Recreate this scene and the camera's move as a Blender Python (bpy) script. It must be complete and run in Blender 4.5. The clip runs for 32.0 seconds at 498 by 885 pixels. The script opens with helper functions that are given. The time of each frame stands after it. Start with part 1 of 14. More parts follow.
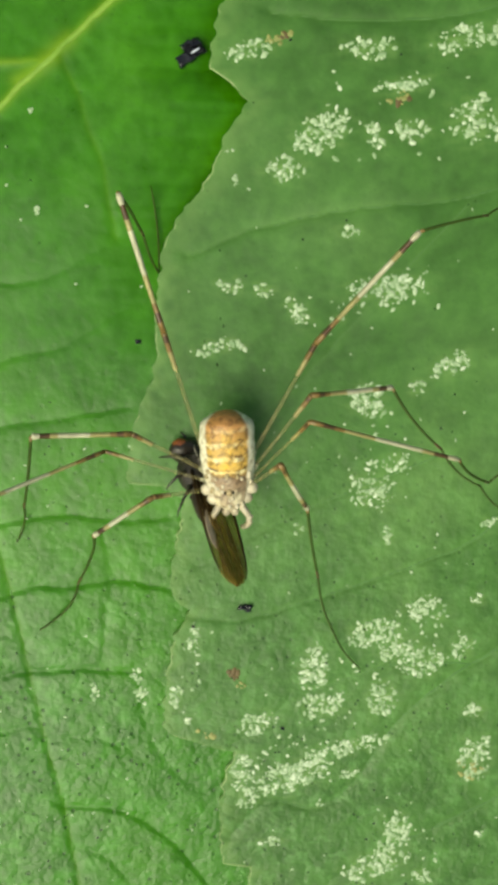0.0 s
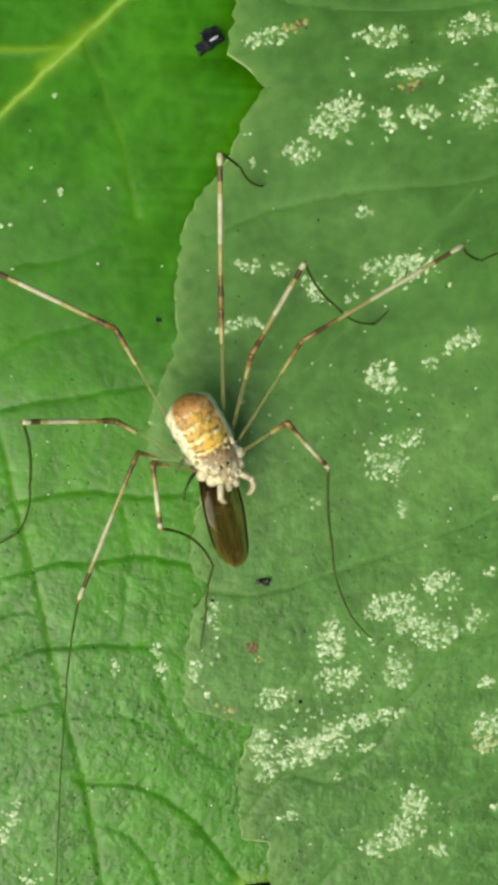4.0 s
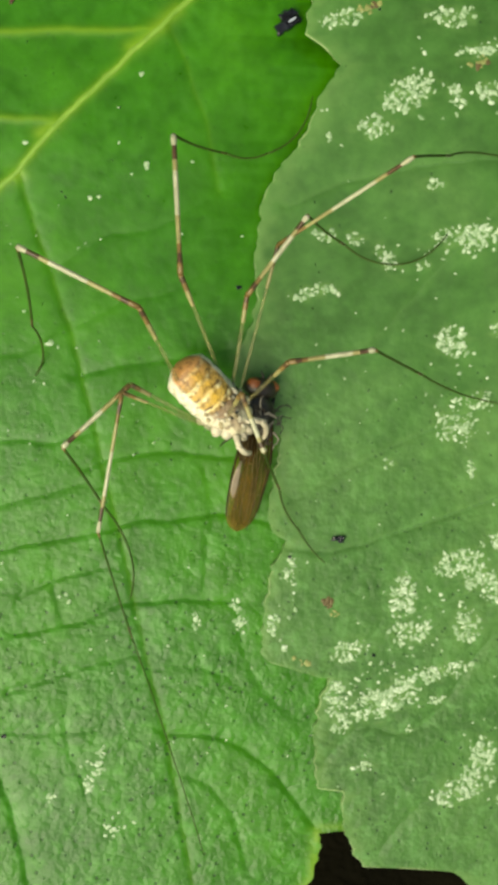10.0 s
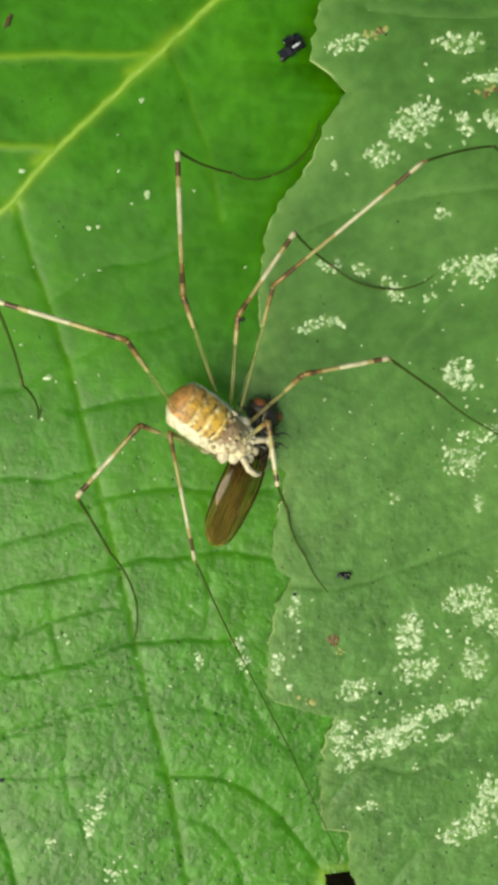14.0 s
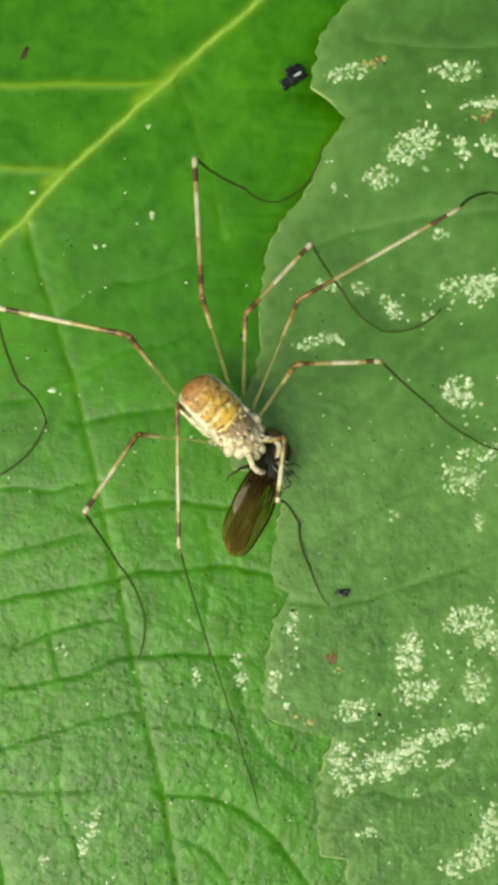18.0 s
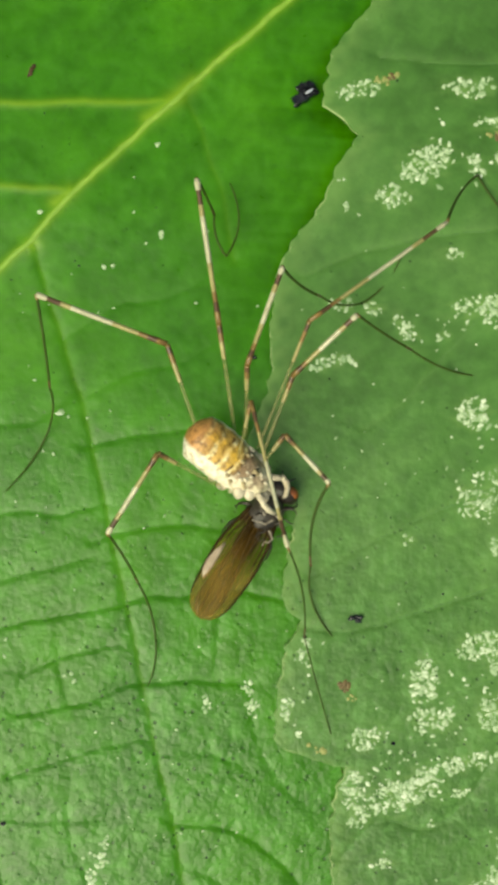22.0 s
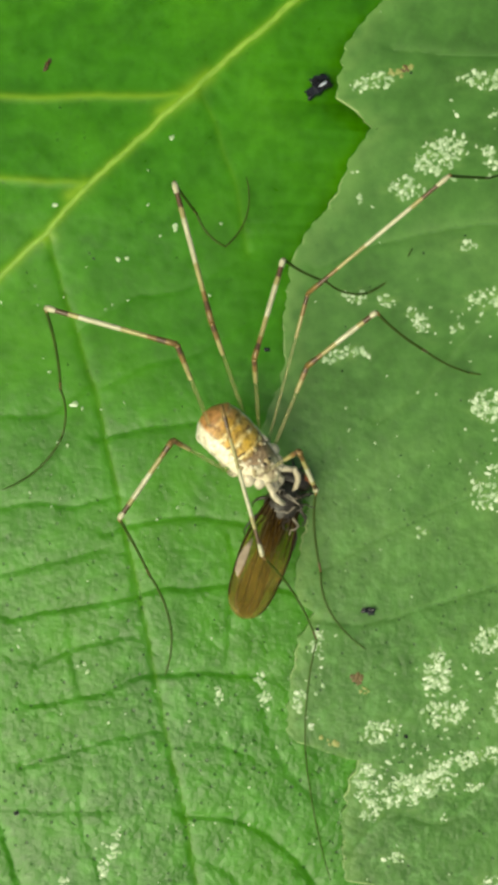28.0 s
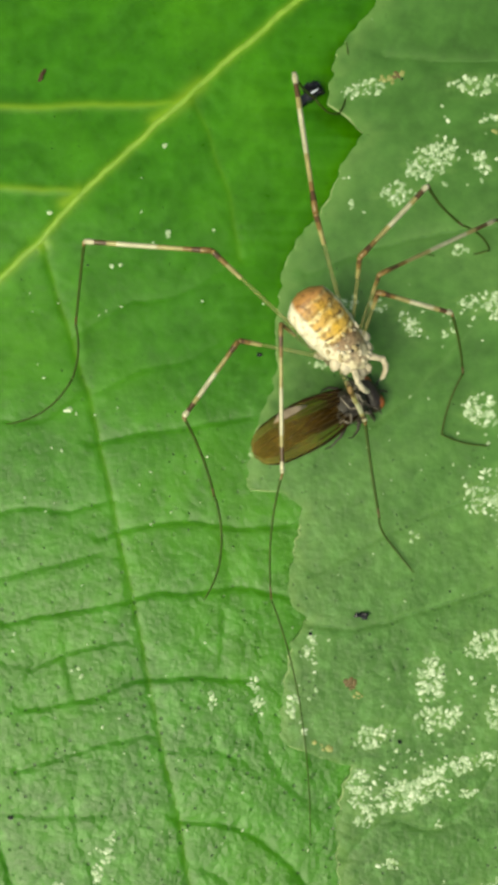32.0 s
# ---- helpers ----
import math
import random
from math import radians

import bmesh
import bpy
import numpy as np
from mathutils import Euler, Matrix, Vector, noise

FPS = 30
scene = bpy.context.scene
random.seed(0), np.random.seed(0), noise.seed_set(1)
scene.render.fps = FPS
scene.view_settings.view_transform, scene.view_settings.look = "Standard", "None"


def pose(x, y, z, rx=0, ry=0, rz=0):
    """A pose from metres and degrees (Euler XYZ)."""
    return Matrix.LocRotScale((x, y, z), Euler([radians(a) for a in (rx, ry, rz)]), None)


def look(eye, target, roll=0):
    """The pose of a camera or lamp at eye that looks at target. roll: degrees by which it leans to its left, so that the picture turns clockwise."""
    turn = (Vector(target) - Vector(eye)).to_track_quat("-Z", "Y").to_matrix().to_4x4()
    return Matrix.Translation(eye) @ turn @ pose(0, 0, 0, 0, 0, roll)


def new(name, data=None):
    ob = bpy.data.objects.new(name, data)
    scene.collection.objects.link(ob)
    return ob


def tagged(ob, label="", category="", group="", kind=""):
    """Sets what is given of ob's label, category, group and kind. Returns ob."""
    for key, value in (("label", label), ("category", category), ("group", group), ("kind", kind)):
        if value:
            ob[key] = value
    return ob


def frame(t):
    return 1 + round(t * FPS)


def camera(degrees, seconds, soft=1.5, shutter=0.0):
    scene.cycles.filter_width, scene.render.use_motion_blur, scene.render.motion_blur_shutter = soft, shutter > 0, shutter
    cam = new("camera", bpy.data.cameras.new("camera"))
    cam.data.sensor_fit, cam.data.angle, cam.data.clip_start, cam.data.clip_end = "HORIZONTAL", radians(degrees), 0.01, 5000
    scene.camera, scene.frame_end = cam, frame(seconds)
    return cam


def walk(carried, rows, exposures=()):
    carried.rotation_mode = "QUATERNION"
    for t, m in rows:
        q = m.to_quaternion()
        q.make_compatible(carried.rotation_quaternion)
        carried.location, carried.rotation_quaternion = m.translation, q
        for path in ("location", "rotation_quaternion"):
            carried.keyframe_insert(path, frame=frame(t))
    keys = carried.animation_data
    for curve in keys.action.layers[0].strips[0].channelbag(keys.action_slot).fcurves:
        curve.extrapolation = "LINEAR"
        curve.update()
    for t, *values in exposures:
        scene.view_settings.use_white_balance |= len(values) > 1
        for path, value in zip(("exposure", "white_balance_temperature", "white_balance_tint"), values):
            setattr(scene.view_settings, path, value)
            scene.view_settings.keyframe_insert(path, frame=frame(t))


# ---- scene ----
cam = camera(24, 32.0, soft=4.8)
PATH = [
    (0, pose(0.00452, 0.00681, 0.05289, -8.357, -2.854, 0.693)),
    (0.5, pose(0.00427, 0.00601, 0.05318, -8.090, -2.548, 0.555)),
    (1, pose(0.00372, 0.00612, 0.05306, -8.377, -2.106, 0.290)),
    (1.5, pose(0.00436, 0.00598, 0.05306, -8.038, -3.324, 0.676)),
    (2, pose(0.00408, 0.00629, 0.05349, -8.306, -3.046, 0.531)),
    (2.5, pose(0.00312, 0.00595, 0.05375, -8.302, -3.347, 0.376)),
    (4.5, pose(0.00257, 0.00326, 0.05458, -5.693, -3.872, 0.469)),
    (5, pose(0.00116, 0.00315, 0.05459, -5.847, -4.034, 0.271)),
    (5.5, pose(0.00042, 0.00354, 0.05456, -5.905, -3.768, 0.145)),
    (6, pose(0.00114, 0.00199, 0.05460, -5.187, -3.591, 0.243)),
    (6.5, pose(0.00119, 0.00237, 0.05510, -5.419, -3.440, 0.324)),
    (7, pose(0.00068, 0.00257, 0.05515, -5.660, -3.758, 0.240)),
    (7.5, pose(0.00139, 0.00103, 0.05529, -5.061, -3.683, 0.474)),
    (8, pose(0.00018, 0.00230, 0.05589, -5.737, -3.705, 0.306)),
    (8.5, pose(0.00038, 0.00093, 0.05632, -5.146, -3.557, 0.428)),
    (9, pose(0.00005, 0.00115, 0.05666, -5.145, -3.724, 0.464)),
    (9.5, pose(-0.00015, 0.00113, 0.05689, -5.047, -3.650, 0.465)),
    (10, pose(-0.00061, 0.00115, 0.05700, -5.101, -3.311, 0.272)),
    (10.5, pose(-0.00124, 0.00103, 0.05642, -4.812, -3.485, 0.159)),
    (11, pose(-0.00330, 0.00242, 0.05594, -5.481, -4.143, -0.011)),
    (11.5, pose(-0.00300, 0.00185, 0.05579, -5.177, -3.560, -0.088)),
    (12, pose(-0.00285, 0.00264, 0.05575, -5.026, -4.338, 0.136)),
    (12.5, pose(-0.00225, 0.00222, 0.05602, -4.595, -4.127, 0.200)),
    (13, pose(-0.00280, 0.00202, 0.05606, -4.757, -4.016, 0.044)),
    (13.5, pose(-0.00228, 0.00040, 0.05624, -4.390, -3.442, 0.025)),
    (14, pose(-0.00226, 0.00311, 0.05533, -5.499, -4.925, 0.164)),
    (14.5, pose(-0.00321, 0.00142, 0.05543, -4.643, -4.265, -0.053)),
    (15, pose(-0.00191, 0.00286, 0.05536, -5.758, -5.676, 0.128)),
    (15.5, pose(-0.00183, 0.00277, 0.05559, -5.369, -4.947, -0.007)),
    (17.5, pose(0.00211, -0.00322, 0.05609, 0.504, -1.104, 0.760)),
    (18, pose(0.00107, -0.00127, 0.05640, -0.287, -1.503, 0.695)),
    (18.5, pose(0.00186, -0.00062, 0.05653, -0.303, -1.540, 0.799)),
    (19, pose(0.00026, -0.00111, 0.05624, -0.071, -1.185, 0.599)),
    (19.5, pose(0.00194, -0.00118, 0.05563, 0.123, -0.913, 0.644)),
    (20, pose(-0.00006, -0.00087, 0.05548, -0.001, -1.088, 0.485)),
    (20.5, pose(-0.00048, -0.00163, 0.05543, 0.314, -0.672, 0.413)),
    (21, pose(0.00012, -0.00178, 0.05491, 0.224, -0.829, 0.447)),
    (21.5, pose(0.00020, -0.00110, 0.05481, 0.157, -0.573, 0.439)),
    (22, pose(0.00086, -0.00053, 0.05538, 0.079, -1.199, 0.648)),
    (22.5, pose(0.00305, -0.00224, 0.05562, 0.700, -0.365, 0.879)),
    (23, pose(0.00182, -0.00082, 0.05549, 0.210, -0.890, 0.746)),
    (23.5, pose(0.00120, 0.00027, 0.05546, 0.213, -1.380, 0.746)),
    (24, pose(-0.00018, 0.00013, 0.05534, -0.281, -1.717, 0.496)),
    (24.5, pose(0.00135, -0.00031, 0.05511, -0.113, -1.077, 0.601)),
    (25, pose(0.00216, -0.00041, 0.05499, 0.325, -1.090, 0.599)),
    (25.5, pose(0.00014, -0.00025, 0.05465, -0.178, -1.184, 0.398)),
    (27.5, pose(0.00169, -0.00085, 0.05540, 0.389, 0.106, 0.775)),
    (28, pose(0.00172, -0.00125, 0.05547, 0.434, 0.316, 0.782)),
    (28.5, pose(0.00142, -0.00113, 0.05518, 0.367, 0.455, 0.735)),
    (29, pose(0.00127, -0.00081, 0.05507, 0.308, 0.400, 0.627)),
    (29.5, pose(0.00083, -0.00066, 0.05540, 0.084, 0.307, 0.522)),
    (30, pose(0.00368, -0.00221, 0.05560, 1.036, 1.216, 0.699)),
    (30.5, pose(0.00346, -0.00163, 0.05591, 1.187, 0.764, 0.815)),
    (31, pose(0.00222, -0.00135, 0.05594, 0.722, 0.834, 0.671)),
    (31.5, pose(0.00327, -0.00175, 0.05564, 1.008, 1.231, 0.820)),
    (32, pose(0.00333, -0.00197, 0.05561, 1.420, 1.609, 0.652)),
]
walk(cam, PATH, exposures=[(0, 0.51, 7280, -8), (8, 0.56, 7400, -8), (14, 0.61, 7540, -8), (32, 0.61, 7560, -8)])

# ---- daylight: bright, softly overcast, strongest from the lower left ----
world = bpy.data.worlds.new("overcast_sky")
scene.world = world
world.use_nodes = True
wn = world.node_tree.nodes
wl = world.node_tree.links
sky = wn.new("ShaderNodeTexSky")
sky.sky_type = "NISHITA"
sky.sun_disc = False
sky.sun_elevation = radians(58)
sky.sun_rotation = radians(226)
sky.air_density, sky.dust_density, sky.ozone_density = 1.0, 4.0, 0.6
wn["Background"].inputs["Strength"].default_value = 0.085
wl.new(sky.outputs["Color"], wn["Background"].inputs["Color"])
sun_data = bpy.data.lights.new("sun", "SUN")
sun_data.energy, sun_data.angle, sun_data.color = 2.6, radians(44), (1.0, 0.96, 0.86)
sun = new("sun", sun_data)
sun.matrix_world = look((-0.39, -0.37, 0.84), (0, 0, 0))

# ---- materials ----


def nodes_of(name):
    m = bpy.data.materials.new(name)
    m.use_nodes = True
    nt = m.node_tree
    return m, nt, nt.nodes["Principled BSDF"]


def node(nt, kind, **inputs):
    n = nt.nodes.new(kind)
    for key, value in inputs.items():
        n.inputs[key.replace("_", " ")].default_value = value
    return n


def coords(nt):
    return nt.nodes.new("ShaderNodeTexCoord").outputs["Object"]


def noise_of(nt, co, scale, detail=3.0, rough=0.55):
    n = node(nt, "ShaderNodeTexNoise", Scale=scale, Detail=detail, Roughness=rough)
    nt.links.new(co, n.inputs["Vector"])
    return n.outputs["Fac"]


def ramp(nt, fac, stops):
    r = nt.nodes.new("ShaderNodeValToRGB")
    els = r.color_ramp.elements
    for k, (pos, col) in enumerate(stops):
        e = els[k] if k < 2 else els.new(pos)
        e.position, e.color = pos, (*col, 1)
    nt.links.new(fac, r.inputs["Fac"])
    return r.outputs["Color"]


def mix(nt, fac, a, b, mode="MIX"):
    m = nt.nodes.new("ShaderNodeMix")
    m.data_type, m.blend_type = "RGBA", mode
    for sock, v in ((m.inputs[0], fac), (m.inputs[6], a), (m.inputs[7], b)):
        if isinstance(v, (int, float)):
            sock.default_value = v
        elif isinstance(v, tuple):
            sock.default_value = (*v, 1)
        else:
            nt.links.new(v, sock)
    return m.outputs[2]


def bump(nt, bsdf, height, strength, distance):
    b = node(nt, "ShaderNodeBump", Strength=strength, Distance=distance)
    nt.links.new(height, b.inputs["Height"])
    nt.links.new(b.outputs["Normal"], bsdf.inputs["Normal"])


def surface(name, dark, light, rough=0.5, scale=2500.0, bump_size=0.00002, bump_amount=0.4, spec=0.5, metal=0.0):
    """A grained surface: two tones mixed at two scales, with fine relief."""
    m, nt, p = nodes_of(name)
    co = coords(nt)
    big, fine = noise_of(nt, co, scale * 0.2), noise_of(nt, co, scale, 4)
    a = ramp(nt, big, [(0.3, dark), (0.7, light)])
    b = ramp(nt, fine, [(0.3, tuple(c * 0.7 for c in dark)), (0.75, light)])
    nt.links.new(mix(nt, 0.45, a, b), p.inputs["Base Color"])
    p.inputs["Roughness"].default_value, p.inputs["Metallic"].default_value = rough, metal
    p.inputs["Specular IOR Level"].default_value = spec
    bump(nt, p, fine, bump_amount, bump_size)
    return m


def leaf_surface(name, deep, mid, pale, yellow, rough, spec, dots, net_tone, relief, cell):
    """Living leaf: broad tone, cell grain, pitted dots, fine relief and a little light passing through."""
    m, nt, p = nodes_of(name)
    co = coords(nt)
    broad = noise_of(nt, co, 90, 3)
    fine = noise_of(nt, co, 1700, 3, 0.55)
    patch = noise_of(nt, co, 640, 3)
    col = ramp(nt, broad, [(0.32, deep), (0.5, mid), (0.72, pale)])
    col = mix(nt, 0.58, col, ramp(nt, patch, [(0.35, (0.62, 0.66, 0.60)), (0.65, (1.16, 1.14, 1.16))]), "MULTIPLY")
    col = mix(nt, 0.45, col, ramp(nt, fine, [(0.3, (0.7, 0.72, 0.7)), (0.7, (1.25, 1.2, 1.25))]), "MULTIPLY")
    pit = node(nt, "ShaderNodeTexVoronoi", Scale=dots[0], Randomness=1.0)
    nt.links.new(co, pit.inputs["Vector"])
    where = noise_of(nt, co, 260, 2)
    spot = ramp(nt, pit.outputs["Distance"], [(dots[1], (1, 1, 1)), (dots[1] + 0.06, (0, 0, 0))])
    halo = nt.nodes.new("ShaderNodeAttribute")
    halo.attribute_name = "pale"
    col = mix(nt, halo.outputs["Fac"], col, yellow)
    place = nt.nodes.new("ShaderNodeSeparateXYZ")
    nt.links.new(co, place.inputs[0])
    quilt = nt.nodes.new("ShaderNodeMapRange")
    for key, value in (("From Min", 0.004), ("From Max", -0.016), ("To Min", 0.22), ("To Max", 1.15)):
        quilt.inputs[key].default_value = value
    nt.links.new(place.outputs["Y"], quilt.inputs["Value"])
    spot = mix(nt, 1.0, spot, ramp(nt, where, [(0.38, (0, 0, 0)), (0.54, (1, 1, 1))]), "MULTIPLY")
    spot = mix(nt, 1.0, spot, quilt.outputs["Result"], "MULTIPLY")
    # faint whitish smudges, stronger towards -y: the leaf's sheen put into its colour
    sheen_smudge = ramp(nt, noise_of(nt, co, 1300, 3, 0.6), [(0.52, (0, 0, 0)), (0.66, (0.48, 0.48, 0.48))])
    sheen_smudge = mix(nt, 1.0, sheen_smudge, quilt.outputs["Result"], "MULTIPLY")
    col = mix(nt, sheen_smudge, col, (pale[0] * 0.9 + 0.035, pale[1] * 0.9 + 0.085, pale[2] * 0.9 + 0.03))
    col = mix(nt, spot, col, tuple(c * 0.4 for c in deep))
    nt.links.new(col, p.inputs["Base Color"])
    rg = ramp(nt, fine, [(0.25, (rough - 0.08,) * 3), (0.75, (rough + 0.1,) * 3)])
    nt.links.new(rg, p.inputs["Roughness"])
    p.inputs["Specular IOR Level"].default_value = spec
    wob = node(nt, "ShaderNodeTexNoise", Scale=500.0, Detail=2.0)
    nt.links.new(co, wob.inputs["Vector"])
    shift = nt.nodes.new("ShaderNodeVectorMath")
    shift.operation = "MULTIPLY_ADD"
    nt.links.new(wob.outputs["Color"], shift.inputs[0])
    shift.inputs[1].default_value = (0.0011, 0.0011, 0.0)
    nt.links.new(co, shift.inputs[2])
    total = None
    soft = noise_of(nt, co, 2400, 2, 0.5)
    grain = nt.nodes.new("ShaderNodeMath")
    grain.operation = "MULTIPLY_ADD"
    nt.links.new(soft, grain.inputs[0])
    grain.inputs[1].default_value = 1.6
    nt.links.new(fine, grain.inputs[2])
    pitted = nt.nodes.new("ShaderNodeMath")
    pitted.operation = "SUBTRACT"
    nt.links.new(grain.outputs[0], pitted.inputs[0])
    nt.links.new(spot, pitted.inputs[1])
    for size, share in ((cell, 0.30), (cell * 2.4, 0.18)):
        net = node(nt, "ShaderNodeTexVoronoi", Scale=size)
        net.feature = "DISTANCE_TO_EDGE"
        nt.links.new(shift.outputs[0], net.inputs["Vector"])
        seam = ramp(nt, net.outputs["Distance"], [(0.0, (1.16, 1.13, 1.2)), (0.07, (1, 1, 1)), (0.5, (0.94, 0.95, 0.94))])
        col = mix(nt, net_tone * share * 2, col, seam, "MULTIPLY")
        puff = ramp(nt, net.outputs["Distance"], [(0.0, (0, 0, 0)), (0.12, (0.4, 0.4, 0.4)), (0.3, (0.8, 0.8, 0.8)), (0.6, (1, 1, 1))])
        add = nt.nodes.new("ShaderNodeMath")
        add.operation = "MULTIPLY_ADD"
        nt.links.new(puff, add.inputs[0])
        add.inputs[1].default_value = share
        if total is None:
            nt.links.new(pitted.outputs[0], add.inputs[2])
        else:
            nt.links.new(total, add.inputs[2])
        total = add.outputs[0]
    nt.links.new(col, p.inputs["Base Color"])
    amount = nt.nodes.new("ShaderNodeMath")
    amount.operation = "MULTIPLY"
    nt.links.new(total, amount.inputs[0])
    nt.links.new(quilt.outputs["Result"], amount.inputs[1])
    bump(nt, p, amount.outputs[0], relief, 0.00010)
    tr = nt.nodes.new("ShaderNodeBsdfTranslucent")
    nt.links.new(mix(nt, 1.0, col, (1.2, 1.3, 0.6), "MULTIPLY"), tr.inputs["Color"])
    ms = nt.nodes.new("ShaderNodeMixShader")
    ms.inputs[0].default_value = 0.12
    out = nt.nodes["Material Output"]
    nt.links.new(p.outputs[0], ms.inputs[1])
    nt.links.new(tr.outputs[0], ms.inputs[2])
    nt.links.new(ms.outputs[0], out.inputs["Surface"])
    return m


GLOSSY_LEAF = leaf_surface("glossy_leaf", (0.027, 0.135, 0.002), (0.038, 0.168, 0.002), (0.054, 0.202, 0.004), (0.195, 0.330, 0.020), 0.35, 0.33, (1900, 0.13), 0.20, 0.35, 900)
MATT_LEAF = leaf_surface("matt_leaf", (0.039, 0.117, 0.015), (0.060, 0.162, 0.027), (0.093, 0.205, 0.045), (0.14, 0.26, 0.065), 0.46, 0.38, (2000, 0.10), 0.35, 0.36, 1300)
SIDE_PALE = surface("side_pale_vein", (0.07, 0.22, 0.015), (0.12, 0.28, 0.035), 0.42, 1800)
PALE_VEIN = surface("pale_vein", (0.15, 0.30, 0.025), (0.23, 0.37, 0.045), 0.45, 1800)
GREEN_VEIN = surface("green_vein", (0.036, 0.165, 0.006), (0.060, 0.215, 0.012), 0.38, 2200)
DULL_VEIN = surface("dull_vein", (0.055, 0.155, 0.03), (0.085, 0.20, 0.045), 0.55, 2200)
STIPPLE = surface("pale_stipple", (0.24, 0.34, 0.13), (0.46, 0.53, 0.28), 0.6, 6000)
tree = STIPPLE.node_tree
isle = tree.nodes.new("ShaderNodeNewGeometry").outputs["Random Per Island"]
tone = ramp(tree, isle, [(0.0, (0.14, 0.26, 0.11)), (0.4, (0.26, 0.37, 0.21)), (0.8, (0.42, 0.51, 0.35)), (1.0, (0.62, 0.68, 0.54))])
tree.links.new(mix(tree, 0.75, tree.nodes["Principled BSDF"].inputs["Base Color"].links[0].from_socket, tone), tree.nodes["Principled BSDF"].inputs["Base Color"])
RIM = surface("pale_rim", (0.18, 0.30, 0.09), (0.36, 0.45, 0.19), 0.5, 3000)
AMBER = surface("amber_blotch", (0.18, 0.20, 0.05), (0.33, 0.33, 0.11), 0.6, 5000)
RUST = surface("rust_spot", (0.066, 0.042, 0.011), (0.145, 0.095, 0.026), 0.6, 6000)
BLACK = surface("black_crumb", (0.004, 0.004, 0.006), (0.02, 0.02, 0.026), 0.22, 4000, 0.00005, 0.6)
GLINT = surface("crumb_glint", (0.35, 0.38, 0.45), (0.62, 0.65, 0.75), 0.3, 5000)
# near black: the deep shade under the foliage is put into this colour
SHADED_SOIL = surface("soil", (0.0012, 0.0010, 0.0003), (0.005, 0.0042, 0.0012), 0.95, 60, 0.01, 0.8, spec=0.05)
STALK = surface("stalk", (0.07, 0.16, 0.03), (0.16, 0.26, 0.06), 0.5, 900)
STRAW = surface("straw_cuticle", (0.21, 0.175, 0.06), (0.40, 0.35, 0.15), 0.38, 4000)
LEG_CREAM = surface("leg_cream", (0.32, 0.29, 0.17), (0.58, 0.55, 0.39), 0.4, 4200)
MOUND = surface("tan_mound", (0.22, 0.15, 0.07), (0.46, 0.37, 0.20), 0.45, 4200)
PALE_GREY = surface("pale_grey_cuticle", (0.12, 0.095, 0.07), (0.46, 0.40, 0.32), 0.4, 4200)
CREAM = surface("cream_cuticle", (0.36, 0.29, 0.19), (0.68, 0.60, 0.45), 0.45, 4200, 0.00006, 0.7)
TAN = surface("tan_ring", (0.13, 0.075, 0.020), (0.25, 0.155, 0.05), 0.38, 4200)
BROWN = surface("brown_ring", (0.045, 0.022, 0.010), (0.11, 0.055, 0.022), 0.38, 4200)
OLIVE = surface("olive_tarsus", (0.022, 0.042, 0.004), (0.050, 0.080, 0.012), 0.6, 4200, spec=0.2)
EYE = surface("black_eye", (0.003, 0.003, 0.003), (0.01, 0.008, 0.008), 0.12, 4200)
FLY_DARK = surface("fly_cuticle", (0.007, 0.005, 0.004), (0.035, 0.024, 0.016), 0.42, 3800, 0.00006, 0.7)
FLY_GREY = surface("fly_dusted", (0.008, 0.006, 0.005), (0.055, 0.043, 0.030), 0.5, 3800, 0.00006, 0.7)
FLY_EYE = surface("fly_eye", (0.11, 0.026, 0.008), (0.36, 0.11, 0.028), 0.3, 9000, 0.00003, 0.8)
WING_GLINT = surface("wing_glint", (0.20, 0.14, 0.085), (0.46, 0.36, 0.26), 0.4, 4000)
WING_VEIN = surface("wing_vein", (0.05, 0.027, 0.008), (0.10, 0.06, 0.018), 0.4, 4000)
COSTA = surface("dark_wing_vein", (0.010, 0.006, 0.003), (0.045, 0.024, 0.008), 0.7, 4000, spec=0.12)


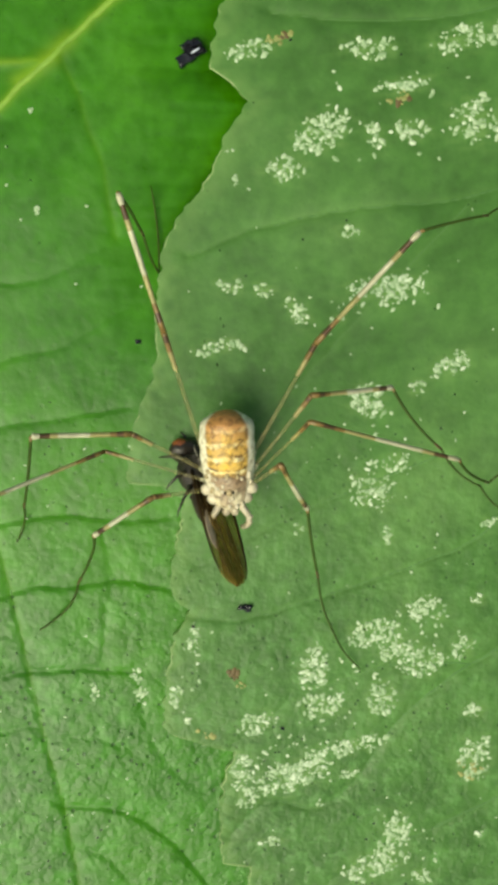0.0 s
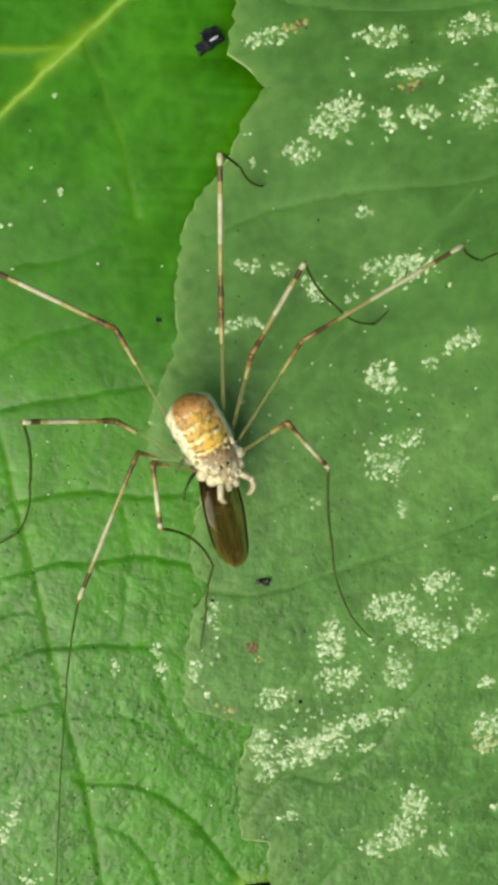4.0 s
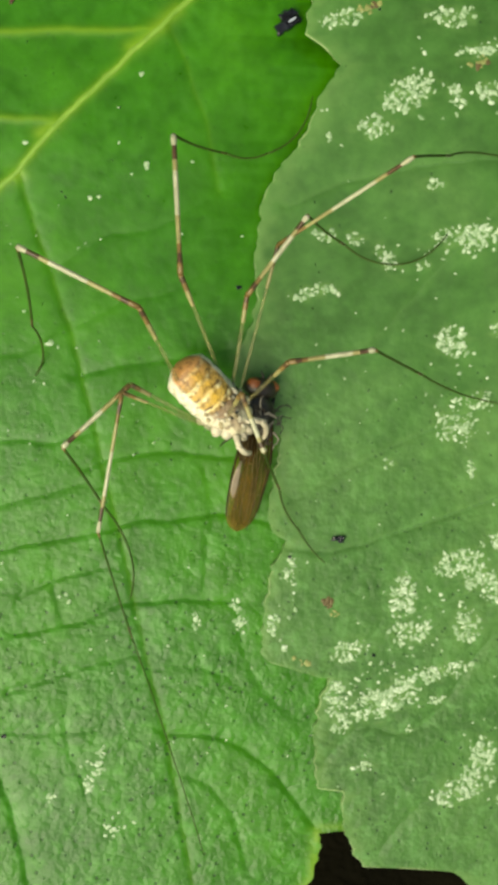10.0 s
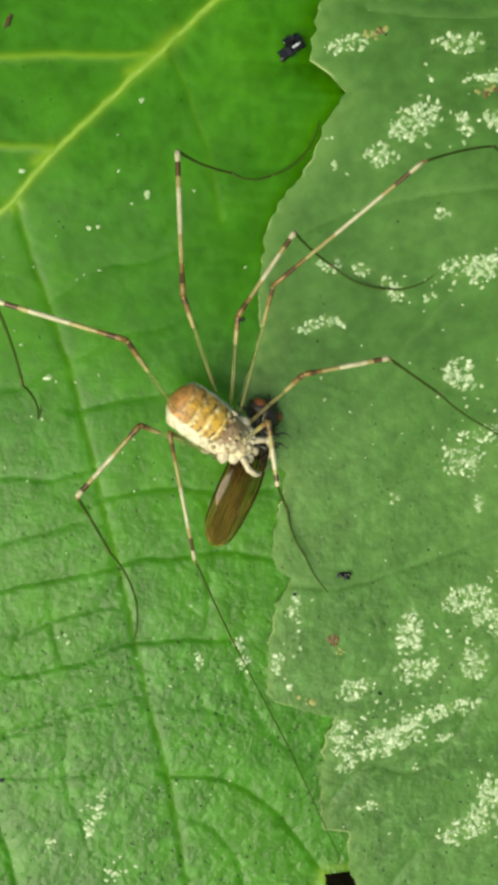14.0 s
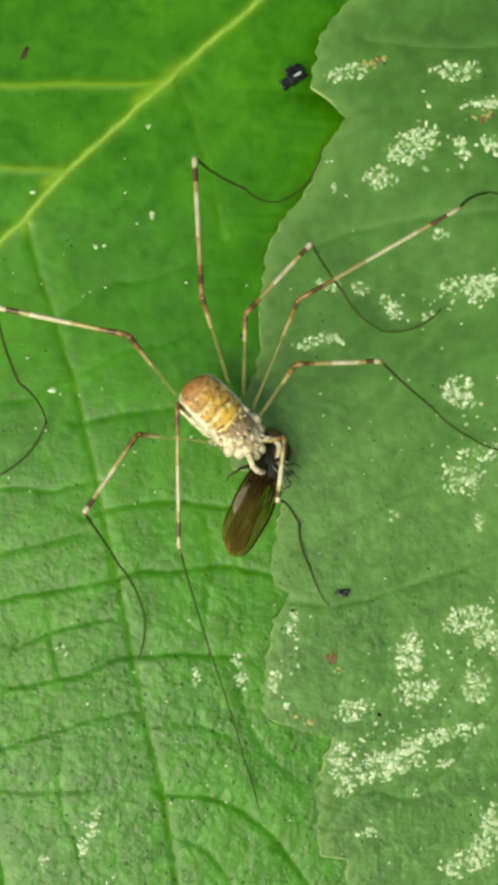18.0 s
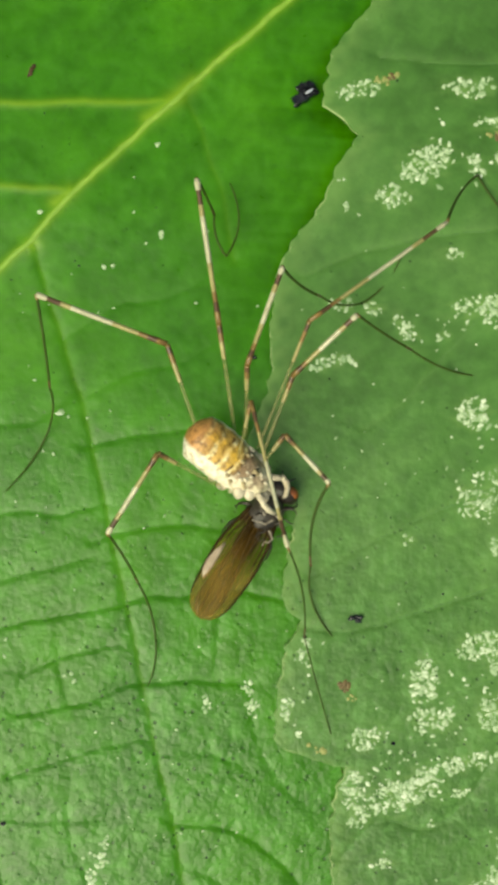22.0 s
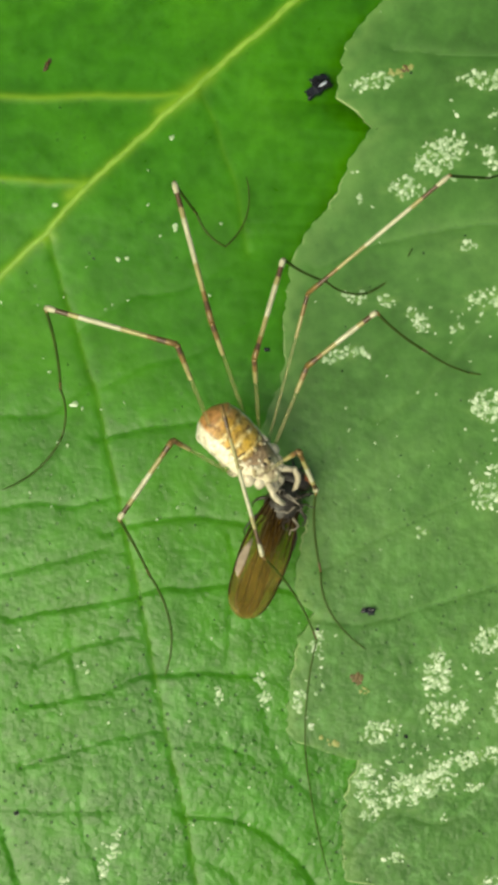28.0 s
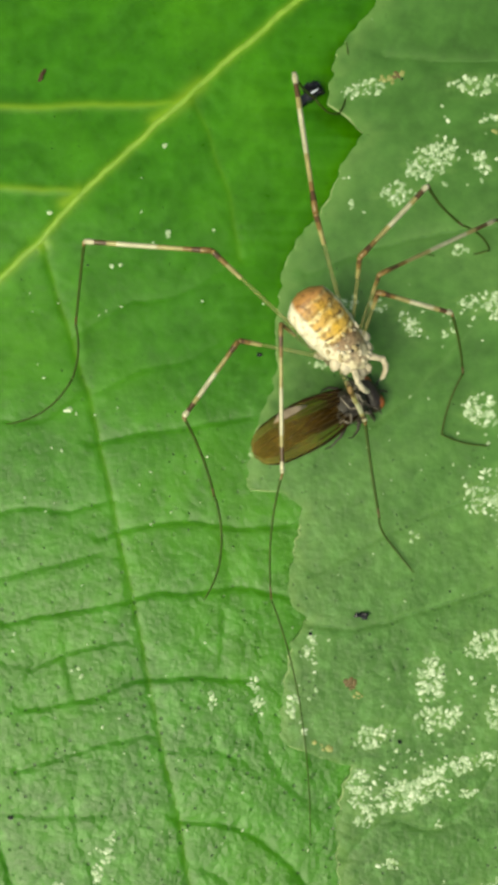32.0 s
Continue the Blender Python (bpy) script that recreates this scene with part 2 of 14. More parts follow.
def back_pattern(name):
    """The back: rust rear, amber and cream cross bands, grey-brown front with cream flecks, cream flanks."""
    m, nt, p = nodes_of(name)
    co = coords(nt)
    sep = nt.nodes.new("ShaderNodeSeparateXYZ")
    nt.links.new(co, sep.inputs[0])

    def math_node(op, a, b):
        n = nt.nodes.new("ShaderNodeMath")
        n.operation = op
        for k, v in enumerate((a, b)):
            if isinstance(v, (int, float)):
                n.inputs[k].default_value = v
            else:
                nt.links.new(v, n.inputs[k])
        return n.outputs[0]

    fine, mid = noise_of(nt, co, 3800, 4, 0.7), noise_of(nt, co, 1500, 3)
    along = math_node("ADD", math_node("MULTIPLY", sep.outputs["X"], 212.0), 0.5)
    along = math_node("ADD", along, math_node("MULTIPLY", math_node("SUBTRACT", mid, 0.5), 0.10))
    base = ramp(nt, along, [(0.0, (0.44, 0.20, 0.07)), (0.16, (0.50, 0.25, 0.08)), (0.27, (0.52, 0.30, 0.07)), (0.54, (0.60, 0.38, 0.08)), (0.61, (0.24, 0.15, 0.08)), (0.80, (0.36, 0.27, 0.17)), (1.0, (0.55, 0.46, 0.30))])
    wave = math_node("SINE", math_node("MULTIPLY", along, 48.0), 0.0)
    band = ramp(nt, math_node("ADD", math_node("MULTIPLY", wave, 0.5), math_node("MULTIPLY", fine, 0.6)), [(0.52, (0, 0, 0)), (0.72, (1, 1, 1))])
    zone = ramp(nt, along, [(0.12, (0, 0, 0)), (0.24, (1, 1, 1)), (0.55, (1, 1, 1)), (0.62, (0, 0, 0))])
    torn = ramp(nt, noise_of(nt, co, 2300, 3), [(0.42, (0.1, 0.1, 0.1)), (0.56, (1, 1, 1))])
    zone = mix(nt, 1.0, zone, torn, "MULTIPLY")
    col = mix(nt, mix(nt, 1.0, band, zone, "MULTIPLY"), base, (0.80, 0.68, 0.36))
    line = math_node("SINE", math_node("ADD", math_node("MULTIPLY", along, 48.0), 1.5), 0.0)
    line = ramp(nt, math_node("ADD", math_node("MULTIPLY", line, 0.5), math_node("MULTIPLY", mid, 0.5)), [(0.58, (0, 0, 0)), (0.68, (1, 1, 1))])
    col = mix(nt, mix(nt, 1.0, line, zone, "MULTIPLY"), col, (0.12, 0.06, 0.02))
    across = math_node("ABSOLUTE", math_node("MULTIPLY", sep.outputs["Y"], 1000.0), 0.0)
    stripe = ramp(nt, math_node("ADD", across, math_node("MULTIPLY", mid, 0.5)), [(0.42, (1, 1, 1)), (0.58, (0, 0, 0))])
    col = mix(nt, mix(nt, 0.35, mix(nt, 1.0, stripe, zone, "MULTIPLY"), (0, 0, 0)), col, (0.78, 0.46, 0.05))
    fore = ramp(nt, along, [(0.60, (0, 0, 0)), (0.70, (1, 1, 1))])
    motes = ramp(nt, mid, [(0.50, (0, 0, 0)), (0.58, (1, 1, 1))])
    col = mix(nt, mix(nt, 1.0, fore, motes, "MULTIPLY"), col, (0.62, 0.54, 0.36))
    dark = ramp(nt, fine, [(0.40, (0.12, 0.07, 0.04)), (0.52, (1, 1, 1))])
    col = mix(nt, 0.62, col, dark, "MULTIPLY")
    side = math_node("ABSOLUTE", math_node("MULTIPLY", sep.outputs["Y"], 800.0), 0.0)
    side = math_node("SUBTRACT", side, math_node("MULTIPLY", sep.outputs["Z"], 500.0))
    side = math_node("ADD", side, math_node("MULTIPLY", mid, 0.35))
    flank = ramp(nt, side, [(0.48, (0, 0, 0)), (0.62, (1, 1, 1))])
    fleck = ramp(nt, fine, [(0.33, (0.30, 0.22, 0.13)), (0.43, (0.62, 0.54, 0.38)), (0.60, (0.82, 0.77, 0.62))])
    col = mix(nt, flank, col, fleck)
    nt.links.new(col, p.inputs["Base Color"])
    p.inputs["Roughness"].default_value = 0.42
    bump(nt, p, fine, 0.8, 0.00008)
    return m


BACK = back_pattern("patterned_back")


def wing_membrane(name):
    m, nt, p = nodes_of(name)
    co = coords(nt)
    tone = ramp(nt, noise_of(nt, co, 700, 4), [(0.3, (0.085, 0.054, 0.011)), (0.7, (0.26, 0.165, 0.040))])
    nt.links.new(tone, p.inputs["Base Color"])
    p.inputs["Roughness"].default_value = 0.28
    p.inputs["Specular IOR Level"].default_value = 0.22
    bump(nt, p, noise_of(nt, co, 2600, 3), 0.5, 0.00005)
    clear = nt.nodes.new("ShaderNodeBsdfTransparent")
    clear.inputs["Color"].default_value = (0.93, 0.86, 0.66, 1)
    ms = nt.nodes.new("ShaderNodeMixShader")
    # glassy cells near the root, smoky towards the tip
    place = nt.nodes.new("ShaderNodeSeparateXYZ")
    nt.links.new(co, place.inputs[0])
    smoke = nt.nodes.new("ShaderNodeMapRange")
    for key, value in (("From Min", -0.0014), ("From Max", -0.0030), ("To Min", 0.88), ("To Max", 0.61)):
        smoke.inputs[key].default_value = value
    nt.links.new(place.outputs["X"], smoke.inputs["Value"])
    nt.links.new(smoke.outputs["Result"], ms.inputs[0])
    nt.links.new(p.outputs[0], ms.inputs[1])
    nt.links.new(clear.outputs[0], ms.inputs[2])
    nt.links.new(ms.outputs[0], nt.nodes["Material Output"].inputs["Surface"])
    return m


WING = wing_membrane("wing_membrane")


def clear_cuticle(name, base, share):
    """Thin pale cuticle that lets some of what lies behind show through."""
    nt = base.copy()
    nt.name = name
    tree = nt.node_tree
    clear = tree.nodes.new("ShaderNodeBsdfTransparent")
    ms = tree.nodes.new("ShaderNodeMixShader")
    ms.inputs[0].default_value = share
    tree.links.new(tree.nodes["Principled BSDF"].outputs[0], ms.inputs[1])
    tree.links.new(clear.outputs[0], ms.inputs[2])
    tree.links.new(ms.outputs[0], tree.nodes["Material Output"].inputs["Surface"])
    return nt


THIN_STRAW = clear_cuticle("thin_straw_cuticle", STRAW, 0.78)

# ---- mesh tools (lengths in millimetres until a mesh is linked) ----
MM = 0.001


def part(name, bm, materials, parent=None, label="", smooth=True):
    """Links a bmesh, in millimetres, as one mesh object under a thing or a part."""
    me = bpy.data.meshes.new(name)
    bmesh.ops.scale(bm, vec=(MM, MM, MM), verts=bm.verts)
    bmesh.ops.recalc_face_normals(bm, faces=bm.faces)
    bm.to_mesh(me)
    bm.free()
    for m in materials if isinstance(materials, (list, tuple)) else [materials]:
        me.materials.append(m)
    if smooth:
        me.polygons.foreach_set("use_smooth", [True] * len(me.polygons))
    ob = new(name, me)
    ob.parent = parent
    if label:
        tagged(ob, label)
    return ob


def tube(bm, pts, radii, sides=8, slots=None, flat=1.0):
    """A tapered tube along points, with a radius at each; slots names the material of each stretch."""
    pts = [Vector(p) for p in pts]
    rings, up = [], None
    for k, p in enumerate(pts):
        d = (pts[min(k + 1, len(pts) - 1)] - pts[max(k - 1, 0)]).normalized()
        if up is None:
            up = Vector((0, 0, 1)) if abs(d.z) < 0.9 else Vector((0, 1, 0))
        up = (up - d * up.dot(d)).normalized()
        side = d.cross(up)
        rings.append([bm.verts.new(p + radii[k] * (math.cos(a) * side + flat * math.sin(a) * up)) for a in (2 * math.pi * j / sides for j in range(sides))])
    for k in range(len(rings) - 1):
        for j in range(sides):
            f = bm.faces.new((rings[k][j], rings[k][(j + 1) % sides], rings[k + 1][(j + 1) % sides], rings[k + 1][j]))
            f.material_index = slots[k] if slots else 0
    for ring, s in ((rings[0], 0), (rings[-1], -1)):
        f = bm.faces.new(ring)
        f.material_index = slots[s] if slots else 0
    return bm


def blob(bm, centre, size, rings=10, sides=14, power=1.0, lump=0.0, seed=0.0):
    """A closed rounded body round a centre, with half sizes along x, y and z."""
    c, rows = Vector(centre), []
    for k in range(1, rings):
        a = math.pi * k / rings
        row = []
        for j in range(sides):
            b = 2 * math.pi * j / sides
            q = Vector((-math.cos(a), math.sin(a) ** power * math.cos(b), math.sin(a) ** power * math.sin(b)))
            q *= 1 + lump * noise.noise(q * 2.3 + Vector((seed, 0, 0)))
            row.append(bm.verts.new(c + Vector((q.x * size[0], q.y * size[1], q.z * size[2]))))
        rows.append(row)
    for k in range(len(rows) - 1):
        for j in range(sides):
            bm.faces.new((rows[k][j], rows[k][(j + 1) % sides], rows[k + 1][(j + 1) % sides], rows[k + 1][j]))
    for row, x in ((rows[0], -size[0]), (rows[-1], size[0])):
        tip = bm.verts.new(c + Vector((x, 0, 0)))
        for j in range(sides):
            bm.faces.new((row[j], row[(j + 1) % sides], tip))
    return bm


def thing(name, label, category, group="", kind=""):
    return tagged(new(name), label, category, group, kind)


# ---- the two leaves ----


def smooth_line(points, step=0.25):
    """A rounded line through a few points, at even steps."""
    pts = [Vector((*p, 0)) for p in points]
    out = []
    for k in range(len(pts) - 1):
        a, b, c, d = pts[max(k - 1, 0)], pts[k], pts[k + 1], pts[min(k + 2, len(pts) - 1)]
        n = max(2, int((c - b).length / step))
        for j in range(n):
            t = j / n
            out.append(0.5 * (2 * b + (c - a) * t + (2 * a - 5 * b + 4 * c - d) * t * t + (3 * b - a - 3 * c + d) * t ** 3))
    out.append(pts[-1])
    return out


def away(px, py, line):
    """The distance of many points from a line, and which of them lie on its upper or right-hand side."""
    best, above = np.full(px.shape, 1e9), np.zeros(px.shape, bool)
    for a, b in zip(line, line[1:]):
        dx, dy = b.x - a.x, b.y - a.y
        t = np.clip(((px - a.x) * dx + (py - a.y) * dy) / (dx * dx + dy * dy + 1e-12), 0, 1)
        u, v = px - a.x - t * dx, py - a.y - t * dy
        d = np.hypot(u, v)
        near = d < best
        best[near], above[near] = d[near], (0.97 * v + 0.25 * u)[near] > 0
    return best, above


def ripple(px, py, size, seed):
    """Smooth, seeded unevenness from a few crossing waves."""
    rng, out = np.random.RandomState(seed), np.zeros(px.shape)
    for _ in range(9):
        a, w, ph = rng.uniform(0, 2 * np.pi), rng.uniform(0.6, 1.7) * 2 * np.pi / size, rng.uniform(0, 6.28)
        out += np.sin((px * np.cos(a) + py * np.sin(a)) * w + ph)
    return out / 9


class Blade:
    """The form of a leaf blade: its margins row by row, its veins and its height."""

    def __init__(self, level, near, far):
        self.level, self.near, self.far, self.veins, self.bend, self.pale, self.grid = level, near, far, [], None, [], None
        self.patches, self.swell = [], 0.8

    def vein(self, points, groove, width):
        line = smooth_line(points, 0.4)
        for k, p in enumerate(line[1:-1]):
            p.x += 0.10 * noise.noise(Vector((p.x * 0.9, p.y * 0.9, 3.0))) + 0.05 * noise.noise(Vector((p.x * 2.5, p.y * 2.5, 9.0)))
            p.y += 0.10 * noise.noise(Vector((p.x * 0.9, p.y * 0.9, 7.0))) + 0.05 * noise.noise(Vector((p.x * 2.5, p.y * 2.5, 5.0)))
        self.veins.append((line, groove, width))
        return line

    def height(self, px, py):
        px, py = np.asarray(px, float), np.asarray(py, float)
        z = self.level + 0.10 * ripple(px, py, 14.0, 5) + 0.020 * ripple(px, py, 2.4, 8) + 0.005 * ripple(px, py, 0.9, 9)
        if self.bend:
            z = z + self.bend(px, py)
        for line, groove, width in self.veins:
            d, above = away(px, py, line)
            if groove > 0:
                # the blade swells softly on one side of a sunken vein and drops steeply on the other
                z = z - groove * (0.35 * np.exp(-d / (1.2 * width)) + self.swell * np.exp(-d / np.where(above, 0.40, 0.12)))
            else:
                z = z - groove * np.exp(-((d / width) ** 2))
        return z

    def quick(self, xs, ys):
        """Heights read off a fine grid that is worked out once."""
        if self.grid is None:
            gx, gy = np.arange(-15, 24, 0.2), np.arange(-29, 23, 0.2)
            self.grid = self.height(*np.meshgrid(gx, gy))
        u, v = (np.asarray(xs) + 15) / 0.2, (np.asarray(ys) + 29) / 0.2
        i, j = np.clip(u.astype(int), 0, self.grid.shape[1] - 2), np.clip(v.astype(int), 0, self.grid.shape[0] - 2)
        u, v, g = np.clip(u - i, 0, 1), np.clip(v - j, 0, 1), self.grid
        return (g[j, i] * (1 - u) + g[j, i + 1] * u) * (1 - v) + (g[j + 1, i] * (1 - u) + g[j + 1, i + 1] * u) * v

    def at(self, x, y):
        return float(self.height(np.array([x]), np.array([y]))[0])

    def mesh(self, name, ys, cols, materials, parent, thick=0.16, rim=0.0):
        lo, hi = self.near(ys), self.far(ys)
        d = cols[None] - lo[:, None]
        px = lo[:, None] + (d + np.sqrt(d * d + 0.01)) / 2
        d = hi[:, None] - px
        px = hi[:, None] - (d + np.sqrt(d * d + 0.01)) / 2
        py = np.repeat(ys[:, None], len(cols), 1)
        pz = self.height(px, py)
        r, c = px.shape
        top = np.stack([px, py, pz], -1).reshape(-1, 3)
        low = top - [0, 0, thick]
        i = np.arange(r * c).reshape(r, c)
        quad = np.stack([i[:-1, :-1], i[:-1, 1:], i[1:, 1:], i[1:, :-1]], -1).reshape(-1, 4)
        edge = np.concatenate([i[0, :], i[1:, -1], i[-1, -2::-1], i[-2:0:-1, 0]])
        nxt = np.roll(edge, -1)
        n = r * c
        wall = np.stack([edge, edge + n, nxt + n, nxt], -1)
        faces = np.concatenate([quad[:, ::-1], quad + n, wall])
        me = bpy.data.meshes.new(name)
        me.from_pydata((np.concatenate([top, low]) * MM).tolist(), [], faces.tolist())
        for m in materials:
            me.materials.append(m)
        slot = np.zeros(len(faces), int)
        slot[-len(wall):] = 1
        me.polygons.foreach_set("material_index", slot)
        me.polygons.foreach_set("use_smooth", np.ones(len(faces), bool))
        glow = np.zeros(px.shape)
        for line, share, width in self.pale:
            d, _ = away(px, py, line)
            glow = np.maximum(glow, share * np.exp(-((d / width) ** 1.5)))
        glow = np.maximum(glow, rim * np.clip(0.75 + 0.9 * ripple(px, py, 1.1, 17), 0, 1) * np.exp(-((px - lo[:, None]) / 0.8) ** 1.2))
        for x, y, a, b, lean, n in self.patches:
            c, s = math.cos(radians(lean)), math.sin(radians(lean))
            u, v = ((px - x) * c + (py - y) * s) / a, ((py - y) * c - (px - x) * s) / b
            wild = np.clip(0.5 + 1.2 * ripple(px, py, 0.7, 31) + 0.7 * ripple(px, py, 0.35, 33), 0, 1)
            glow = np.maximum(glow, 0.95 * wild * np.exp(-(u * u + v * v) * 0.8))
        me.attributes.new("pale", "FLOAT", "POINT").data.foreach_set("value", np.tile(glow.ravel(), 2))
        ob = new(name, me)
        ob.parent = parent
        return ob


def vein_part(name, blade, line, r0, r1, proud, material, parent, label=""):
    """A rounded vein that lies half sunk in the blade and tapers along its way."""
    zs = blade.height([p.x for p in line], [p.y for p in line])
    n = len(line) - 1
    radii = [(r0 + (r1 - r0) * k / n) * (1 + 0.12 * math.sin(k * 1.7)) for k in range(n + 1)]
    pts = [(p.x, p.y, z + proud * radii[k]) for k, (p, z) in enumerate(zip(line, zs))]
    return part(name, tube(bmesh.new(), pts, radii, 8, flat=0.6), material, parent, label)


def table(points):
    """A margin as a function of y, from a few (x, y) corners."""
    pts = sorted(points, key=lambda p: p[1])
    xs, ys = np.array([p[0] for p in pts]), np.array([p[1] for p in pts])

    def margin(y):
        return np.interp(y, ys, xs) + 0.08 * np.sin(y * 4.3 + 3 * np.sin(y * 0.7)) * np.sin(y * 1.9 + 1) + 0.05 * np.sin(y * 9.7 + 2 * np.sin(y * 1.3)) * np.sin(y * 0.83) + 0.02 * np.sin(y * 21 + 3 * np.sin(y * 3.1))

    return margin


UPPER = [(30, 37), (24, 35), (16, 30), (10, 24), (7.3, 20.1), (5.76, 18.2), (5.42, 16.5), (5.36, 15.55), (5.9, 15.2), (7.0, 14.2), (6.55, 13.55), (5.9, 12.5), (5.5, 11.2), (5.0, 10.4), (4.1, 9.3), (3.6, 8.5), (3.2, 7.4), (2.95, 4.5), (3.1, 3.2), (2.75, 1.75), (2.1, 0.2), (1.7, -1.4), (1.75, -2.85)]
LOWER = [(3.35, -2.95), (4.3, -3.7), (3.95, -5.3), (3.75, -6.6), (3.7, -8.15), (4.6, -8.9), (3.9, -10.0), (3.5, -11.9), (3.38, -14.45), (3.75, -14.85), (5.1, -15.35), (6.2, -15.68), (6.85, -15.75), (6.4, -16.45), (6.05, -18.3), (6.1, -20.4), (6.3, -21.45), (7.5, -21.6), (7.55, -23.4), (8.1, -24.9), (8.7, -25.6), (11, -25.72), (13.2, -25.95), (17, -29), (23, -33), (30, -36)]
matt_near = table(UPPER + LOWER)
matt = Blade(0.05, matt_near, lambda y: np.maximum(10 + 36 * np.sqrt(np.clip(1 - ((y - 0.5) / 38.5) ** 2, 0.02, 1)), matt_near(y) + 0.5))
matt_veins = [
    (matt.vein([(24, -33), (24.5, -10), (25, 12), (27, 33)], 0.25, 0.6), 0.5, 0.3),
    (matt.vein([(24.4, 2), (19, -4.6), (15.1, -6.7), (10.5, -8.3), (7.0, -9.3), (4.6, -9.2)], 0.10, 0.22), 0.12, 0.05),
    (matt.vein([(24.3, -8), (18, -11.5), (14.6, -14.3), (12.6, -17.3), (10.7, -18.7), (8.4, -18.4), (6.5, -20.2)], 0.10, 0.22), 0.12, 0.05),
    (matt.vein([(24.6, 14), (18, 10.5), (12, 9.6), (7.6, 8.7), (4.4, 7.4)], 0.09, 0.2), 0.11, 0.045),
    (matt.vein([(16, -1.5), (11, -3.6), (7.7, -5.2), (4.9, -6.8)], 0.07, 0.18), 0.08, 0.035),
    (matt.vein([(24.6, 22), (18, 18.5), (12.5, 17.7), (8.0, 17.9)], 0.08, 0.2), 0.1, 0.04),
    (matt.vein([(17, 9.9), (12, 4.6), (9.3, 1.6), (7.4, 0.2)], 0.06, 0.16), 0.07, 0.03),
    (matt.vein([(18, -11.5), (14, -11.6), (10, -13.1), (6.7, -15.4)], 0.06, 0.16), 0.07, 0.03),
    (matt.vein([(20, -18), (15, -20.5), (11.5, -22.5), (9.4, -25.0)], 0.07, 0.18), 0.09, 0.035),
]
matt.pale = [(v[0], 0.14, 0.2) for v in matt_veins[1:]]
MARKS_TOP = [(7.0, 16.4, 1.20, 0.43, 15, 26), (12.3, 16.5, 1.12, 0.48, 0, 27), (14.0, 15.0, 1.07, 0.35, 15, 17), (10.3, 12.9, 1.23, 0.72, 20, 58), (12.7, 12.8, 0.32, 0.59, 30, 9), (14.3, 13.1, 0.75, 0.43, 0, 16), (16.5, 17.0, 1.47, 0.53, 15, 40), (17.2, 13.5, 1.12, 0.93, 0, 48), (8.6, 11.3, 0.96, 0.48, 10, 23), (6.1, 12.0, 0.32, 0.21, 0, 3), (6.5, 10.8, 0.13, 0.27, 0, 3)]
MARKS_MIDDLE = [(6.3, 6.1, 0.53, 0.35, 0, 9), (7.9, 6.0, 0.53, 0.29, 0, 8), (9.4, 5.0, 0.37, 0.80, 40, 17), (11.2, 4.7, 0.27, 0.21, 0, 3), (13.4, 6.1, 1.60, 0.59, 8, 62), (11.5, 8.6, 0.53, 0.24, 0, 6), (5.8, 3.4, 0.96, 0.32, 10, 16), (7.0, 3.4, 0.19, 0.16, 0, 3), (12.6, 1.0, 0.77, 0.67, 0, 37), (14.9, 1.6, 0.40, 0.37, 0, 8), (16.5, 2.7, 1.01, 0.48, 25, 25), (14.0, -1.8, 0.64, 0.37, 20, 12), (13.0, -3.2, 0.96, 0.85, 0, 37), (13.8, -5.3, 0.27, 0.43, 0, 6), (12.1, -2.6, 0.29, 0.29, 0, 3), (18.6, -4.6, 0.35, 0.27, 0, 5), (9.6, -5.0, 0.37, 0.21, 0, 3)]
MARKS_LOW = [(13.2, -9.9, 1.12, 0.59, 10, 40), (14.3, -10.7, 0.93, 0.59, 0, 30), (15.4, -8.7, 0.85, 0.48, 15, 25), (15.5, -11.3, 1.07, 0.75, 0, 40), (17.5, -10.6, 0.53, 0.59, 0, 14), (18.2, -8.3, 0.43, 0.27, 0, 6), (10.4, -11.7, 0.64, 1.12, -10, 47), (10.9, -13.5, 0.96, 0.48, 0, 28), (13.8, -13.1, 0.69, 0.80, 20, 31), (7.7, -14.4, 0.96, 0.48, 20, 26), (4.8, -10.4, 0.24, 0.91, 0, 12), (3.9, -13.0, 0.37, 0.48, 0, 12), (4.6, -14.2, 0.13, 0.24, 0, 3), (7.2, -16.9, 0.59, 0.96, 0, 31), (9.0, -17.2, 1.12, 0.75, 15, 55), (10.2, -16.7, 1.07, 0.69, 10, 41), (12.6, -15.5, 1.47, 0.37, 10, 28), (7.4, -18.1, 0.59, 0.53, 0, 17), (10.9, -18.5, 0.21, 0.21, 0, 3), (12.3, -16.9, 0.59, 0.24, 0, 6), (10.6, -16.0, 0.80, 0.37, 10, 12)]
MARKS_BOTTOM = [(18.2, -16.2, 0.75, 1.12, 0, 47), (18.2, -13.8, 0.48, 0.37, 0, 9), (14.6, -19.9, 0.64, 0.96, 10, 37), (14.3, -21.3, 0.85, 0.80, 0, 35), (13.0, -21.8, 0.85, 0.69, 0, 30), (8.5, -20.3, 0.59, 0.27, 0, 8), (15.9, -22.2, 0.53, 0.37, 0, 9), (18.7, -20.1, 0.24, 0.13, 0, 3), (16.4, -9.1, 0.37, 0.21, 0, 3)]
rows_y = np.concatenate([np.linspace(-36, -27.5, 24), np.linspace(-27.3, 21, 470), np.linspace(21.5, 37, 28)])
matt_leaf = thing("leaf", "dull grey-green toothed leaf with pale stippling, overlapping another leaf", "leaf", "leaves")
matt.patches = MARKS_TOP + MARKS_MIDDLE + MARKS_LOW + MARKS_BOTTOM
